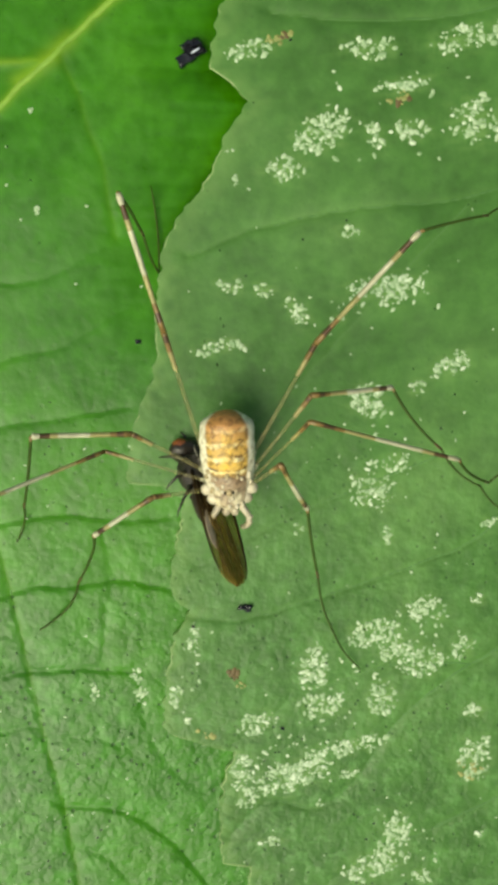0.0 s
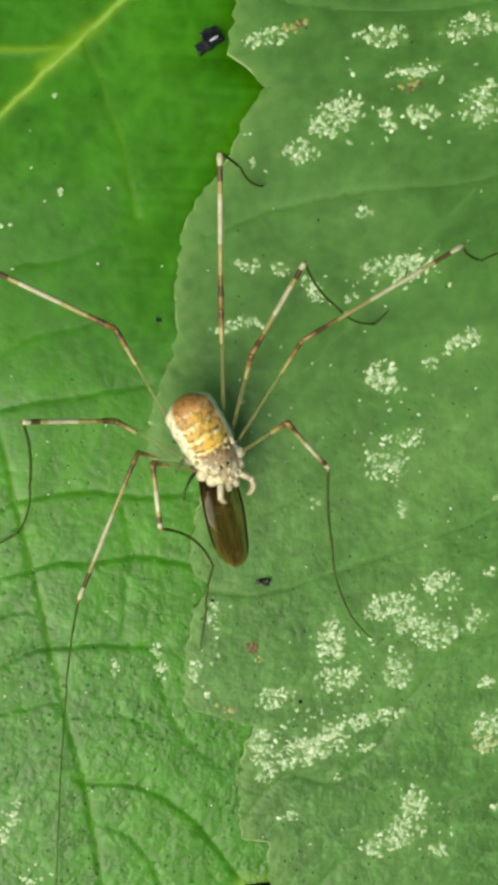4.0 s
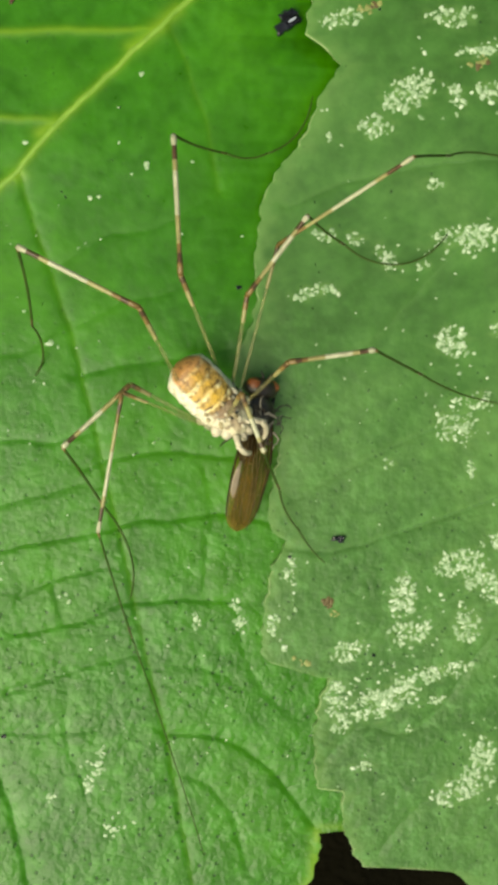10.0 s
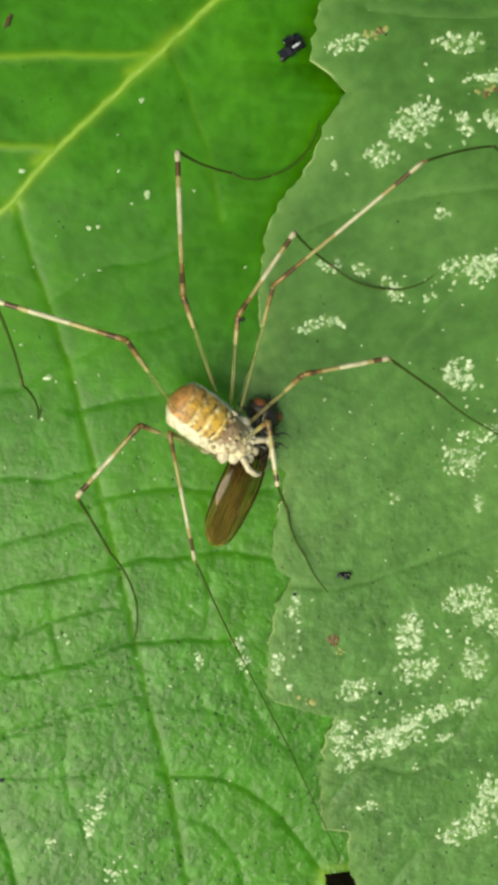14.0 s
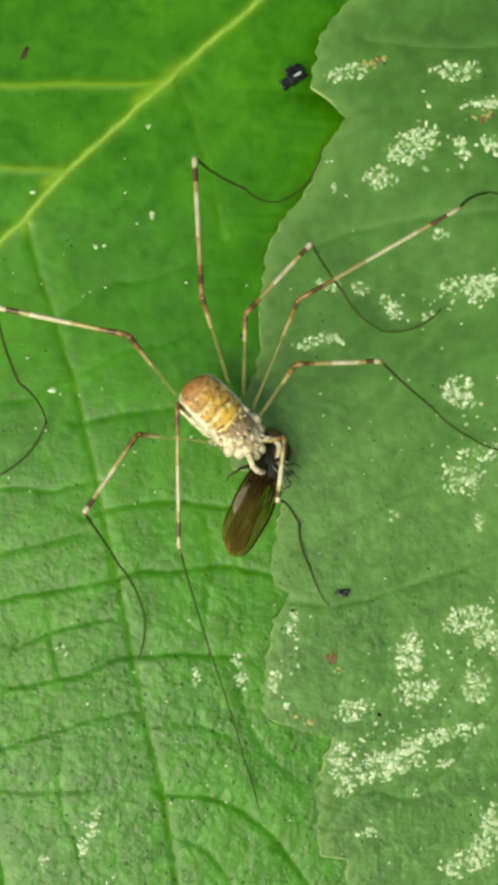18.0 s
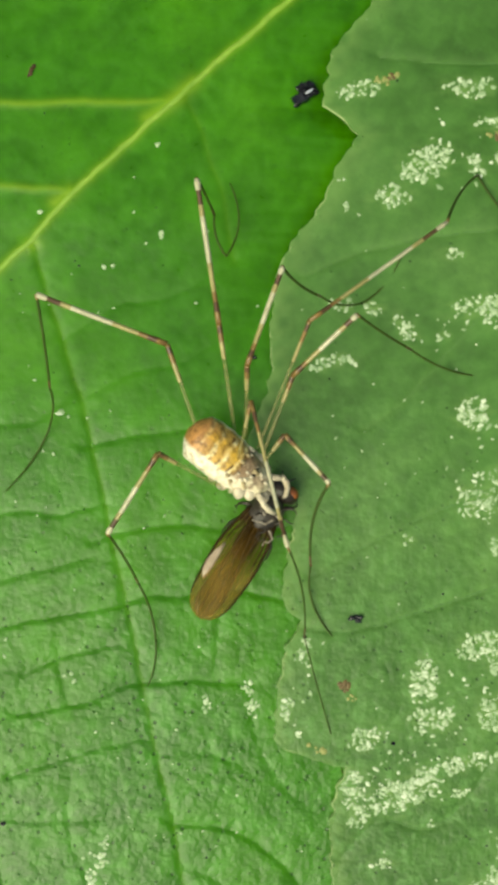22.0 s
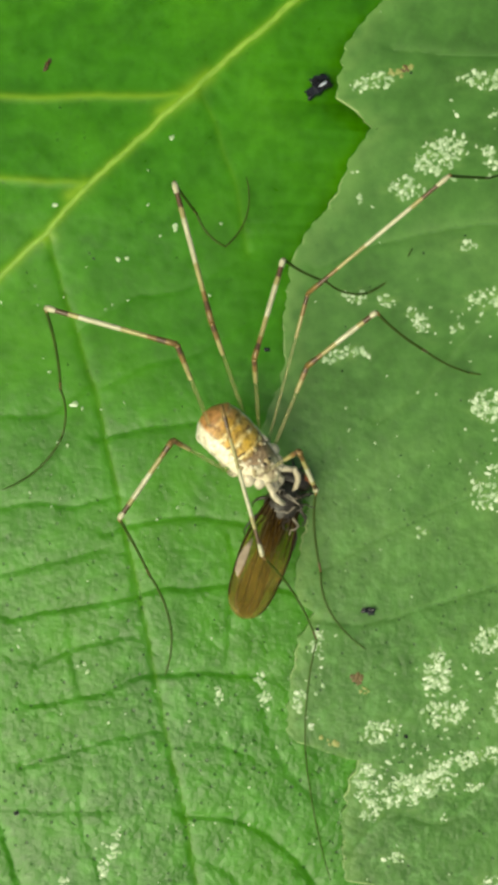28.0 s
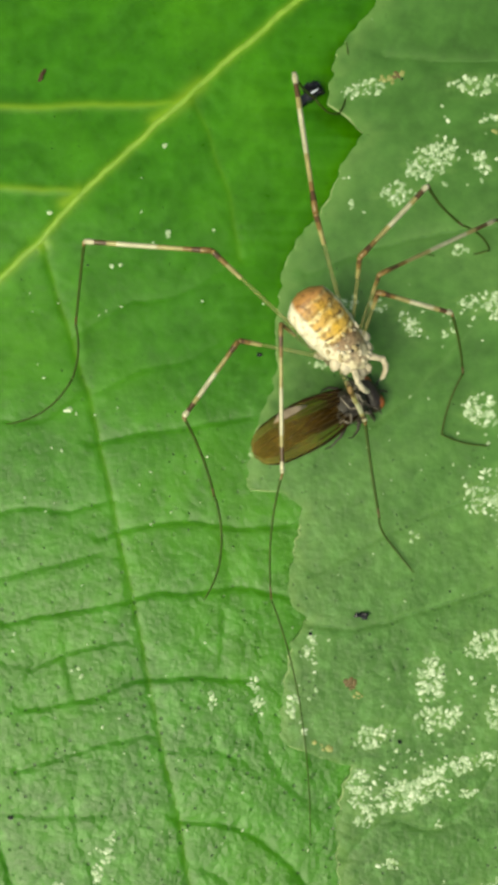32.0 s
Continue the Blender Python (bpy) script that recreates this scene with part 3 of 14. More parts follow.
matt.mesh("blade", rows_y, np.concatenate([np.arange(1.0, 21.0, 0.12), np.arange(21, 47, 0.9)]), [MATT_LEAF, RIM], matt_leaf, rim=0.8)
for k, (line, r0, r1) in enumerate(matt_veins):
    vein_part("midrib" if k == 0 else "side_vein", matt, line, r0, r1, -0.25, DULL_VEIN, matt_leaf)

edge_y = np.arange(-26.0, 20.0, 0.04)
edge_x = matt_near(edge_y) + 0.05
edge_z = matt.height(edge_x, edge_y)
rim_r = [0.018 + 0.050 * max(0.0, noise.noise(Vector((x * 0.5, y * 0.5, 4.0)))) + 0.010 * noise.noise(Vector((x * 4, y * 4, 1.0))) for x, y in zip(edge_x, edge_y)]
part("margin", tube(bmesh.new(), [(x, y, z - 0.02) for x, y, z in zip(edge_x, edge_y, edge_z)], rim_r, 6), RIM, matt_leaf, "thin pale leaf edge")

glossy_near = lambda y: -12 - 24 * np.sqrt(np.clip(1 - ((y + 1) / 43.5) ** 2, 0.0005, 1))
GLOSSY_EDGE = [(-12, 42), (-4, 39), (4, 34), (9, 28), (9.5, 22), (9, 10), (7, 4), (6, -6), (7.4, -12), (9.2, -16), (9.4, -23.3), (9.0, -23.75), (6.38, -23.9), (6.45, -24.9), (6.0, -26.4), (4.2, -29), (0, -34), (-6, -39), (-12, -43)]
glossy = Blade(-0.26, glossy_near, table(GLOSSY_EDGE))
glossy.swell = 0.90
glossy_veins = []


def glossy_vein(points, groove, width, r0, r1, proud=-0.2, material=None):
    glossy_veins.append((glossy.vein(points, groove, width), r0, r1, proud, material or GREEN_VEIN))


glossy_vein([(9, 25.4), (3.04, 20.15), (-1.35, 16.12), (-6.4, 11.33), (-8.4, 9.05), (-10.4, 7.1), (-18, -1), (-27, -12)], -0.06, 0.28, 0.17, 0.12, -0.42, PALE_VEIN)
glossy_vein([(-1.5, 16.0), (-2.6, 15.72), (-6.5, 15.65), (-10.5, 15.6), (-22, 17)], -0.03, 0.2, 0.036, 0.03, -0.25, SIDE_PALE)
glossy_vein([(-6.5, 11.4), (-8.4, 11.5), (-10.5, 11.6), (-21, 12.4)], -0.03, 0.2, 0.036, 0.03, -0.25, SIDE_PALE)
glossy_vein([(-1.2, 16.0), (-0.5, 14.6), (0.03, 12.9), (0.6, 11.4), (1.2, 8.2)], 0.03, 0.10, 0.03, 0.02)
glossy_vein([(-8.3, 8.9), (-7.5, 6.2), (-6.0, 1.7), (-5.3, -1.0), (-4.4, -5.1), (-3.4, -9.4), (-2.4, -14.3), (-1.4, -18.5), (-0.7, -22.3), (0.2, -28)], 0.055, 0.12, 0.045, 0.035, -0.6)
CROSS_VEINS = [
    ([(-5.0, -3.5), (-7.2, -4.0), (-9.1, -3.9), (-13, -4.6)], 0.05),
    ([(-5.8, -0.8), (-3.9, -0.3), (-1.7, 0.0), (1.6, 0.6)], 0.05),
    ([(-5.4, -5.3), (-3.9, -4.8), (-1.2, -4.4), (1.3, -4.7), (3.6, -4.5)], 0.07),
    ([(-9.9, -9.4), (-8.6, -9.1), (-6.4, -8.7), (-4.5, -8.4), (-2.8, -7.8), (-0.9, -7.8), (1.2, -7.5), (3.6, -7.9)], 0.08),
    ([(-8.6, -11.6), (-8.0, -11.3), (-6.7, -10.7), (-4.4, -10.2)], 0.06),
    ([(-9.0, -13.5), (-7.3, -13.2), (-5.4, -12.8), (-3.5, -12.0), (-0.3, -11.8), (2.4, -11.9)], 0.08),
    ([(-9.2, -16.4), (-7.1, -15.7), (-5.1, -15.1), (-3.0, -14.6)], 0.07),
    ([(-2.1, -15.3), (-0.3, -15.1), (2.0, -15.9)], 0.04),
    ([(-1.4, -18.6), (0.6, -18.7), (2.2, -19.3), (3.9, -20.6), (5.3, -22.4), (6.2, -23.7)], 0.09),
    ([(-11.5, -18.5), (-9.6, -18.4), (-7.1, -18.5), (-4.5, -18.3)], 0.05),
    ([(-11.5, -7.6), (-10.4, -7.3), (-7.7, -6.6), (-5.3, -6.0)], 0.05),
    ([(-5.9, 1.5), (-3.6, 2.7), (-1.0, 3.4), (1.5, 5.0)], 0.025),
    ([(-6.9, 4.3), (-4.3, 5.9), (-1.8, 6.4), (1.0, 8.0)], 0.025),
    ([(-6.2, 1.9), (-8.2, 0.4), (-10.6, 0.2), (-13, -1.0)], 0.03),
    ([(-1.0, -20.5), (0.8, -21.4), (2.0, -23.2), (2.8, -26)], 0.05),
    ([(1.3, 8.2), (3.0, 9.6), (5.0, 10.3)], 0.03),
    ([(0.5, -5.2), (0.9, -7.6), (0.6, -9.7), (0.5, -11.8)], 0.03),
    ([(-6.6, -9.0), (-6.9, -11.0), (-6.3, -13.0)], 0.03),
    ([(2.2, -12.0), (2.5, -14.4), (3.6, -16.6), (5.4, -18.0)], 0.035),
    ([(-6.0, -15.5), (-6.4, -18.4), (-5.4, -21.5)], 0.035),
]
for points, groove in CROSS_VEINS:
    glossy_vein(points, groove, 0.11, 0.03, 0.018)
glossy_vein([(-18, -2), (-13, -11), (-10.3, -19.0), (-9.1, -22.5), (-7.8, -29)], 0.10, 0.17, 0.055, 0.045, -0.5)
glossy.pale = [(glossy_veins[0][0], 0.8, 0.19), (glossy_veins[1][0], 0.66, 0.16), (glossy_veins[2][0], 0.58, 0.16), (glossy_veins[3][0], 0.12, 0.12), (glossy_veins[4][0], 0.16, 0.09)]
glossy.pale += [(smooth_line([(6.3, -23.9), (6.2, -25.0), (5.9, -26.4), (4.4, -28.6)]), 0.7, 0.3), (smooth_line([(6.5, -23.6), (8.0, -23.6)]), 0.4, 0.2)]
glossy.pale += [(smooth_line(p), 0.8, 0.33) for p in ([(-1.5, 15.95), (-2.4, 15.3), (-3.0, 14.9)], [(-6.6, 11.35), (-7.3, 10.8)], [(-8.3, 8.9), (-8.5, 8.8)], [(-0.8, 16.7), (-2.0, 15.7)])]
glossy.bend = lambda x, y: -0.035 * np.clip(x - (matt_near(y) - 4.0), 0, 6) ** 2 * np.clip((y - 3) / 8, 0, 1) - 0.03 * np.clip(y - 10, 0, 30)
rows_g = np.concatenate([np.linspace(-43, -28, 30), np.linspace(-27.8, 21, 470), np.linspace(21.5, 42, 30)])
glossy_leaf = thing("leaf", "bright green glossy leaf with a yellowish midrib and sunken cross veins", "leaf", "leaves")
glossy.mesh("blade", rows_g, np.concatenate([np.arange(-37, -15, 0.8), np.arange(-15, 10, 0.12)]), [GLOSSY_LEAF, PALE_VEIN], glossy_leaf)
for k, (line, r0, r1, proud, material) in enumerate(glossy_veins):
    if material is SIDE_PALE:
        continue
    if r0 < 0.038:
        proud = -0.9
    vein_part("midrib" if k == 0 else "side_vein", glossy, line, r0, r1, proud, material, glossy_leaf, "yellowish raised midrib" if k == 0 else "")

# stalks that carry the leaves down to the soil
part("stalk", tube(bmesh.new(), [(8.8, 25.2, -0.6), (14, 31, -1.5), (21, 40, -7), (28, 50, -30), (31, 55, -70), (32, 57, -125)], [0.5, 0.7, 0.85, 1.0, 1.2, 1.5], 10), STALK, glossy_leaf)
part("stalk", tube(bmesh.new(), [(27, 33, -0.3), (30, 39, -1.5), (36, 48, -9), (42, 56, -34), (46, 61, -75), (48, 64, -125)], [0.5, 0.7, 0.85, 1.0, 1.2, 1.5], 10), STALK, matt_leaf)

# ---- soil far below, out to the horizon ----
bm = bmesh.new()
ring = [0, 60, 150, 400, 1500, 10000, 100000, 3000000]
grid = []
for r in ring[1:]:
    grid.append([bm.verts.new((r * math.cos(a), r * math.sin(a), -124 + (6 * noise.noise(Vector((r * math.cos(a) * 0.01, r * math.sin(a) * 0.01, 1))) if r < 2000 else 0))) for a in (2 * math.pi * j / 40 for j in range(40))])
mid = bm.verts.new((0, 0, -124))
for j in range(40):
    bm.faces.new((mid, grid[0][j], grid[0][(j + 1) % 40]))
    for a, b in zip(grid, grid[1:]):
        bm.faces.new((a[j], b[j], b[(j + 1) % 40], a[(j + 1) % 40]))
tagged(part("ground", bm, SHADED_SOIL), "bare soil far below the leaves, coloured near black for deep shade", "ground", kind="structure")

# ---- pale feeding marks on the leaves ----


def flake(bm, blade, x, y, r, rng, lift=0.006, slot=0):
    """One small uneven mark, a thin domed crust on the blade."""
    n = 8
    turn, long = rng.uniform(0, 6.28), rng.uniform(1.0, 2.0)
    pts = []
    for k in range(n):
        a = 2 * math.pi * k / n
        q = r * rng.uniform(0.75, 1.2)
        u, v = q * long * math.cos(a), q * math.sin(a)
        pts.append((x + u * math.cos(turn) - v * math.sin(turn), y + u * math.sin(turn) + v * math.cos(turn)))
    zs = blade.quick([p[0] for p in pts] + [x], [p[1] for p in pts] + [y])
    out = [bm.verts.new((p[0], p[1], z - 0.02)) for p, z in zip(pts, zs)]
    inn = [bm.verts.new((x + (p[0] - x) * 0.8, y + (p[1] - y) * 0.8, z + lift)) for p, z in zip(pts, zs)]
    top = bm.verts.new((x, y, zs[-1] + lift * 1.4))
    for k in range(n):
        j = (k + 1) % n
        for f in (bm.faces.new((out[k], out[j], inn[j], inn[k])), bm.faces.new((inn[k], inn[j], top))):
            f.material_index = slot


def stippling(blade, parent, clusters, size, seed, material, name="stippling", many=1):
    """Clusters of marks: centre, half length, half width, lean in degrees, and how many."""
    rng, bm = random.Random(seed), bmesh.new()
    for x, y, a, b, lean, n in clusters:
        c, s = math.cos(radians(lean)), math.sin(radians(lean))
        for _ in range(round(n * many)):
            for _ in range(12):
                u, v = rng.uniform(-1.35, 1.35), rng.uniform(-1.35, 1.35)
                q = u * u + v * v + 0.9 * noise.noise(Vector(((x + a * u) * 1.4, (y + b * v) * 1.4, seed % 20))) + rng.uniform(-0.45, 0.6)
                if q < 1.0:
                    break
            px, py = x + a * u * c - b * v * s, y + a * u * s + b * v * c
            if px > matt_near(py) + 0.2 or blade is not matt:
                flake(bm, blade, px, py, size * rng.uniform(0.5, 1.35), rng)
    ob = part(name, bm, material, parent)
    return tagged(ob, "cream flecks of feeding damage", kind="stuff")


stippling(matt, matt_leaf, MARKS_TOP, 0.102, 1, STIPPLE, many=1.15)
stippling(matt, matt_leaf, MARKS_TOP, 0.060, 21, STIPPLE)
stippling(matt, matt_leaf, MARKS_MIDDLE, 0.102, 2, STIPPLE, many=1.15)
stippling(matt, matt_leaf, MARKS_MIDDLE, 0.060, 22, STIPPLE)
stippling(matt, matt_leaf, MARKS_LOW, 0.102, 3, STIPPLE, many=1.15)
stippling(matt, matt_leaf, MARKS_LOW, 0.060, 23, STIPPLE)
stippling(matt, matt_leaf, MARKS_BOTTOM, 0.102, 4, STIPPLE, many=1.15)
stippling(matt, matt_leaf, MARKS_BOTTOM, 0.060, 24, STIPPLE)
stippling(matt, matt_leaf, [(11.0, 8, 9, 11, 0, 40), (11.0, -6, 8, 10, 0, 40), (12, -18, 7, 6, 0, 26)], 0.055, 5, STIPPLE)
stippling(matt, matt_leaf, [(14.2, -10.4, 3.0, 1.3, 30, 44), (10.2, -15.6, 2.4, 1.3, 25, 40), (11.0, -12.8, 1.4, 1.5, 0, 16), (15.0, -20.0, 1.6, 2.0, 0, 18), (13.5, 14.0, 3.6, 2.2, 10, 34), (13.0, 5.6, 2.4, 1.2, 10, 18), (13.2, -2.0, 1.8, 2.4, 20, 24), (4.4, -12.5, 0.7, 2.0, 0, 10)], 0.085, 12, STIPPLE)
stippling(glossy, glossy_leaf, [(2.2, -12.7, 0.35, 0.8, 10, 22), (0.2, -12.8, 0.25, 0.5, 0, 9), (-5.1, -20.6, 0.5, 1.4, -20, 40), (-6.4, -11.7, 0.3, 0.3, 0, 4), (-3.9, -23.2, 0.7, 0.6, 20, 16), (-7.0, -21.8, 0.3, 0.3, 0, 4), (-2.2, 9.4, 0.08, 0.2, -20, 5), (-4.95, 7.8, 0.06, 0.05, 0, 2), (-4.55, 7.85, 0.06, 0.05, 0, 2), (-0.1, 9.55, 0.07, 0.06, 0, 2), (-2.5, 13.7, 0.08, 0.08, 0, 2), (-3.0, 9.0, 0.1, 0.05, 0, 2), (-8.0, 10.3, 0.08, 0.06, 0, 1), (-6.6, 0.9, 0.4, 0.3, 0, 3), (1.8, -1.2, 0.3, 0.3, 0, 3)], 0.10, 6, STIPPLE, many=1)
stippling(glossy, glossy_leaf, [(-3, 6, 8, 10, 0, 26), (-4, -8, 8, 10, 0, 30), (-2, -19, 7, 5, 0, 26)], 0.055, 7, STIPPLE)
stippling(glossy, glossy_leaf, [(-4, 2, 7, 14, 0, 26), (-5, -14, 7, 10, 0, 46), (0, -20, 6, 5, 0, 26)], 0.035, 8, BLACK, "dirt_dust")["label"] = "tiny black specks of dirt"
stippling(matt, matt_leaf, [(12, 0, 7, 22, 0, 42), (11, -17, 6, 8, 0, 16)], 0.04, 9, BLACK, "dirt_dust")["label"] = "tiny black specks of dirt"
stippling(matt, matt_leaf, [(8.3, 16.9, 0.6, 0.4, 0, 14), (13.8, 14.4, 0.6, 0.25, 20, 12), (18.1, -16.9, 0.6, 0.6, 0, 14), (7.0, -12.4, 0.25, 0.3, 0, 4), (5.5, -14.9, 0.7, 0.12, -18, 6), (3.35, -14.6, 0.15, 0.3, 0, 6)], 0.11, 10, AMBER, "amber_blotch")["label"] = "yellow-brown dried blotches"
stippling(matt, matt_leaf, [(6.63, -11.95, 0.22, 0.24, 0, 11), (8.5, 17.0, 0.25, 0.15, 0, 4), (13.8, 14.3, 0.35, 0.12, 20, 5), (8.7, -25.7, 0.25, 0.12, 10, 3)], 0.12, 11, RUST, "rust_spot")["label"] = "small rust-brown dead spots"

# ---- crumbs lying on the leaves ----


def crumb(name, label, x, y, blade, size, turn, material, lump=0.6, seed=1.0, lift=0.6):
    ob = thing(name, label, "debris")
    ob.location = (x * MM, y * MM, blade.at(x, y) * MM)
    ob.rotation_euler = (0, 0, radians(turn))
    part("clod", blob(bmesh.new(), (0, 0, size[2] * lift), size, 9, 11, 0.6, lump * 1.9, seed), material, ob, smooth=False)
    return ob


black = crumb("black_crumb", "shiny black crumb with a modelled pale glint on the glossy leaf", 4.55, 16.15, glossy, (0.62, 0.26, 0.28), 32, BLACK, 0.5, 3.0)
part("spur", blob(bmesh.new(), (0.15, 0.42, 0.3), (0.36, 0.17, 0.2), 8, 10, 0.6, 1.3, 5.0), BLACK, black, smooth=False)
# the shine on the crumb, modelled as a small pale lump
part("streak", blob(bmesh.new(), (0.22, 0.06, 0.46), (0.24, 0.055, 0.05), 6, 8), GLINT, black, "bluish white streak standing in for a glint")
crumb("dark_crumb", "small black crumb on the stippled leaf", 7.15, -8.7, matt, (0.28, 0.13, 0.12), -10, BLACK, 0.7, 7.0)
part("flap", blob(bmesh.new(), (0.22, 0.10, 0.12), (0.12, 0.09, 0.08), 6, 8, 1, 0.6, 2.0), BLACK, bpy.data.objects["dark_crumb"])
crumb("brown_fleck", "short brown plant fleck on the glossy leaf", -8.5, 17.1, glossy, (0.30, 0.10, 0.1), 70, BROWN, 0.4, 4.0)
crumb("dark_crumb", "tiny black crumb beside the leaf margin", 4.75, -9.6, matt, (0.07, 0.06, 0.05), 0, BLACK, 0.6, 9.0)
crumb("dark_crumb", "tiny black crumb on the glossy leaf", -9.4, -18.6, glossy, (0.11, 0.08, 0.07), 0, BLACK, 0.6, 11.0)
crumb("dark_crumb", "tiny black crumb on the stippled leaf", 9.0, -14.6, matt, (0.08, 0.07, 0.06), 0, BLACK, 0.6, 13.0)
crumb("dark_crumb", "tiny black crumb on the glossy leaf", 2.2, 3.6, glossy, (0.11, 0.09, 0.07), 0, BLACK, 0.6, 15.0)

# ---- the harvestman ----
HARVESTMAN = thing("harvestman", "amber and cream harvestman with long banded legs, feeding on a fly", "harvestman")


def back_shell():
    """The shell: rounded behind, broadest past the middle, narrowing to the front, with grooves across."""
    bm, rows = bmesh.new(), []
    n, sides = 44, 36
    for k in range(n + 1):
        s = k / n
        x = -2.3 + 4.5 * s
        w = 1.20 * (1 - abs(2 * (s - 0.40) / 1.2) ** 2.6) ** 0.5 if s < 0.40 else 1.20 - 0.62 * ((s - 0.40) / 0.6) ** 1.7
        w *= min(1, (s / 0.12) ** 0.45 + 0.02) * (1 if s < 0.93 else max(0.05, (1 - s) / 0.07) ** 0.5)
        h = 0.98 * w ** 0.8 * (1.05 - 0.30 * s)
        groove = 1 - 0.035 * (0.5 + 0.5 * math.sin(s * 48.0 + 0.6)) * (0.12 < s < 0.62) - (0.06 if 0.60 < s < 0.64 else 0)
        row = []
        for j in range(sides):
            a = 2 * math.pi * j / sides
            y, z = math.cos(a), math.sin(a)
            lump = 1 + 0.05 * noise.noise(Vector((x * 2.2, y * 2.5, z * 2.5))) + 0.02 * noise.noise(Vector((x * 7, y * 7, z * 7)))
            row.append(bm.verts.new((x, y * w * lump, z * h * lump * (groove if z > 0 else 0.72))))
        rows.append(row)
    for a, b in zip(rows, rows[1:]):
        for j in range(sides):
            bm.faces.new((a[j], a[(j + 1) % sides], b[(j + 1) % sides], b[j]))
    bm.faces.new(rows[0])
    bm.faces.new(rows[-1])
    return bm


shell = part("body", back_shell(), BACK, HARVESTMAN, "amber back with cream bands and pale flanks")
hump = part("eye_mound", blob(bmesh.new(), (1.18, 0, 0.70), (0.20, 0.17, 0.17), 8, 12, 1, 0.2), MOUND, HARVESTMAN, "tan eye mound")
for side in (-1, 1):
    part("eye", blob(bmesh.new(), (1.2, side * 0.17, 0.78), (0.075, 0.06, 0.075), 6, 10), EYE, hump, "black eye")
for k in range(5):
    # thin raised hoops across the back
    x = -1.55 + 0.42 * k
    w = 1.06 - 0.10 * abs(k - 1.6)
    bm = tube(bmesh.new(), [(x + 0.08 * math.cos(a), w * 0.93 * math.cos(a), 0.06 + (0.98 - 0.05 * abs(k - 1.5)) * math.sin(a)) for a in (math.pi * (0.10 + 0.8 * j / 16) for j in range(17))], [0.010 + 0.014 * abs(math.sin(j * 1.9 + k)) for j in range(17)], 6)
    part("band", bm, CREAM, HARVESTMAN, "cream cross band")

rng = random.Random(21)
for k in range(22):
    # small pale warts over the front and the flanks
    x, v = rng.uniform(0.2, 1.9), rng.uniform(-0.95, 0.95)
    s = (x + 2.3) / 4.5
    w = 1.20 - 0.62 * ((s - 0.40) / 0.6) ** 1.7
    z = 0.98 * w ** 0.8 * (1.05 - 0.30 * s) * math.sqrt(1 - v * v)
    r = rng.uniform(0.05, 0.11)
    part("wart", blob(bmesh.new(), (x, v * w, z), (r * 1.3, r, r * 0.8), 6, 8, 1, 0.4, k), CREAM if k % 4 else MOUND, HARVESTMAN, "pale wart" if k % 4 else "tan wart")

# hips of the four legs of each side, from the front backwards
HIPS = {"E": (1.35, 0.75), "D": (0.95, 1.0), "C": (0.45, 1.1), "B": (-0.05, 1.0), "G": (1.35, -0.75), "H": (0.95, -1.0), "F": (0.45, -1.1), "A": (-0.05, -1.0)}
for x, y in HIPS.values():
    q = Vector((x - 0.1, y * 1.2, 0)).normalized()
    fore = x > 0.6
    base = Vector((x * 0.9 + 0.15, y * 0.70, 0.0)) if fore else Vector((x * 0.9, y * 0.52, -0.42))
    part("hip", tube(bmesh.new(), [base, base + q * 0.10 + Vector((0, 0, 0.12)), base + q * 0.30 + Vector((0, 0, 0.14)), base + q * 0.46 + Vector((0, 0, 0.04)), base + q * 0.55 + Vector((0, 0, -0.1))], [0.16, 0.28, 0.30, 0.24, 0.10], 12, flat=0.8), CREAM, HARVESTMAN, "cream hip")

for s in (-1, 1):
    palp = part("feeler", tube(bmesh.new(), [(1.75, s * 0.34, -0.05), (2.05, s * 0.55, 0.22), (2.42, s * 0.80, 0.34)], [0.12, 0.16, 0.13], 10), CREAM, HARVESTMAN, "short cream feeler")
    part("knee", blob(bmesh.new(), (2.46, s * 0.82, 0.34), (0.15, 0.15, 0.15), 8, 10), CREAM, palp)
    part("feeler_tip", tube(bmesh.new(), [(2.46, s * 0.82, 0.34), (2.74, s * 0.80, 0.22), (2.95, s * 0.70, 0.04), (3.12, s * 0.52, -0.25), (3.16, s * 0.42, -0.5)], [0.12, 0.145, 0.13, 0.11, 0.05], 10), CREAM, palp)
    jaw = part("jaw", tube(bmesh.new(), [(2.0, s * 0.16, -0.05), (2.32, s * 0.19, -0.05), (2.45, s * 0.2, -0.35), (2.5, s * 0.15, -0.75)], [0.17, 0.19, 0.16, 0.07], 10), CREAM, HARVESTMAN, "pale jaw")
    part("claw", tube(bmesh.new(), [(2.5, s * 0.15, -0.72), (2.52, s * 0.08, -0.9), (2.5, s * 0.02, -1.0)], [0.07, 0.05, 0.02], 6), BROWN, jaw, "brown claw")

LENGTHS = {"A": (6.31, 6.00, 4.69, 2.60, 3.80), "B": (5.66, 6.43, 3.44, 2.00, 3.50), "C": (4.60, 4.49, 3.75, 2.64, 3.06), "D": (7.30, 7.90, 5.20, 4.50, 5.00), "E": (4.70, 3.90, 4.41, 3.06, 2.35), "F": (3.75, 4.19, 4.42, 2.96, 2.25), "G": (3.30, 3.00, 4.50, 2.20, 2.20), "H": (4.60, 6.60, 6.40, 5.70, 6.20)}
LEGS = {}
RING = [STRAW, TAN, BROWN, LEG_CREAM, OLIVE, THIN_STRAW]


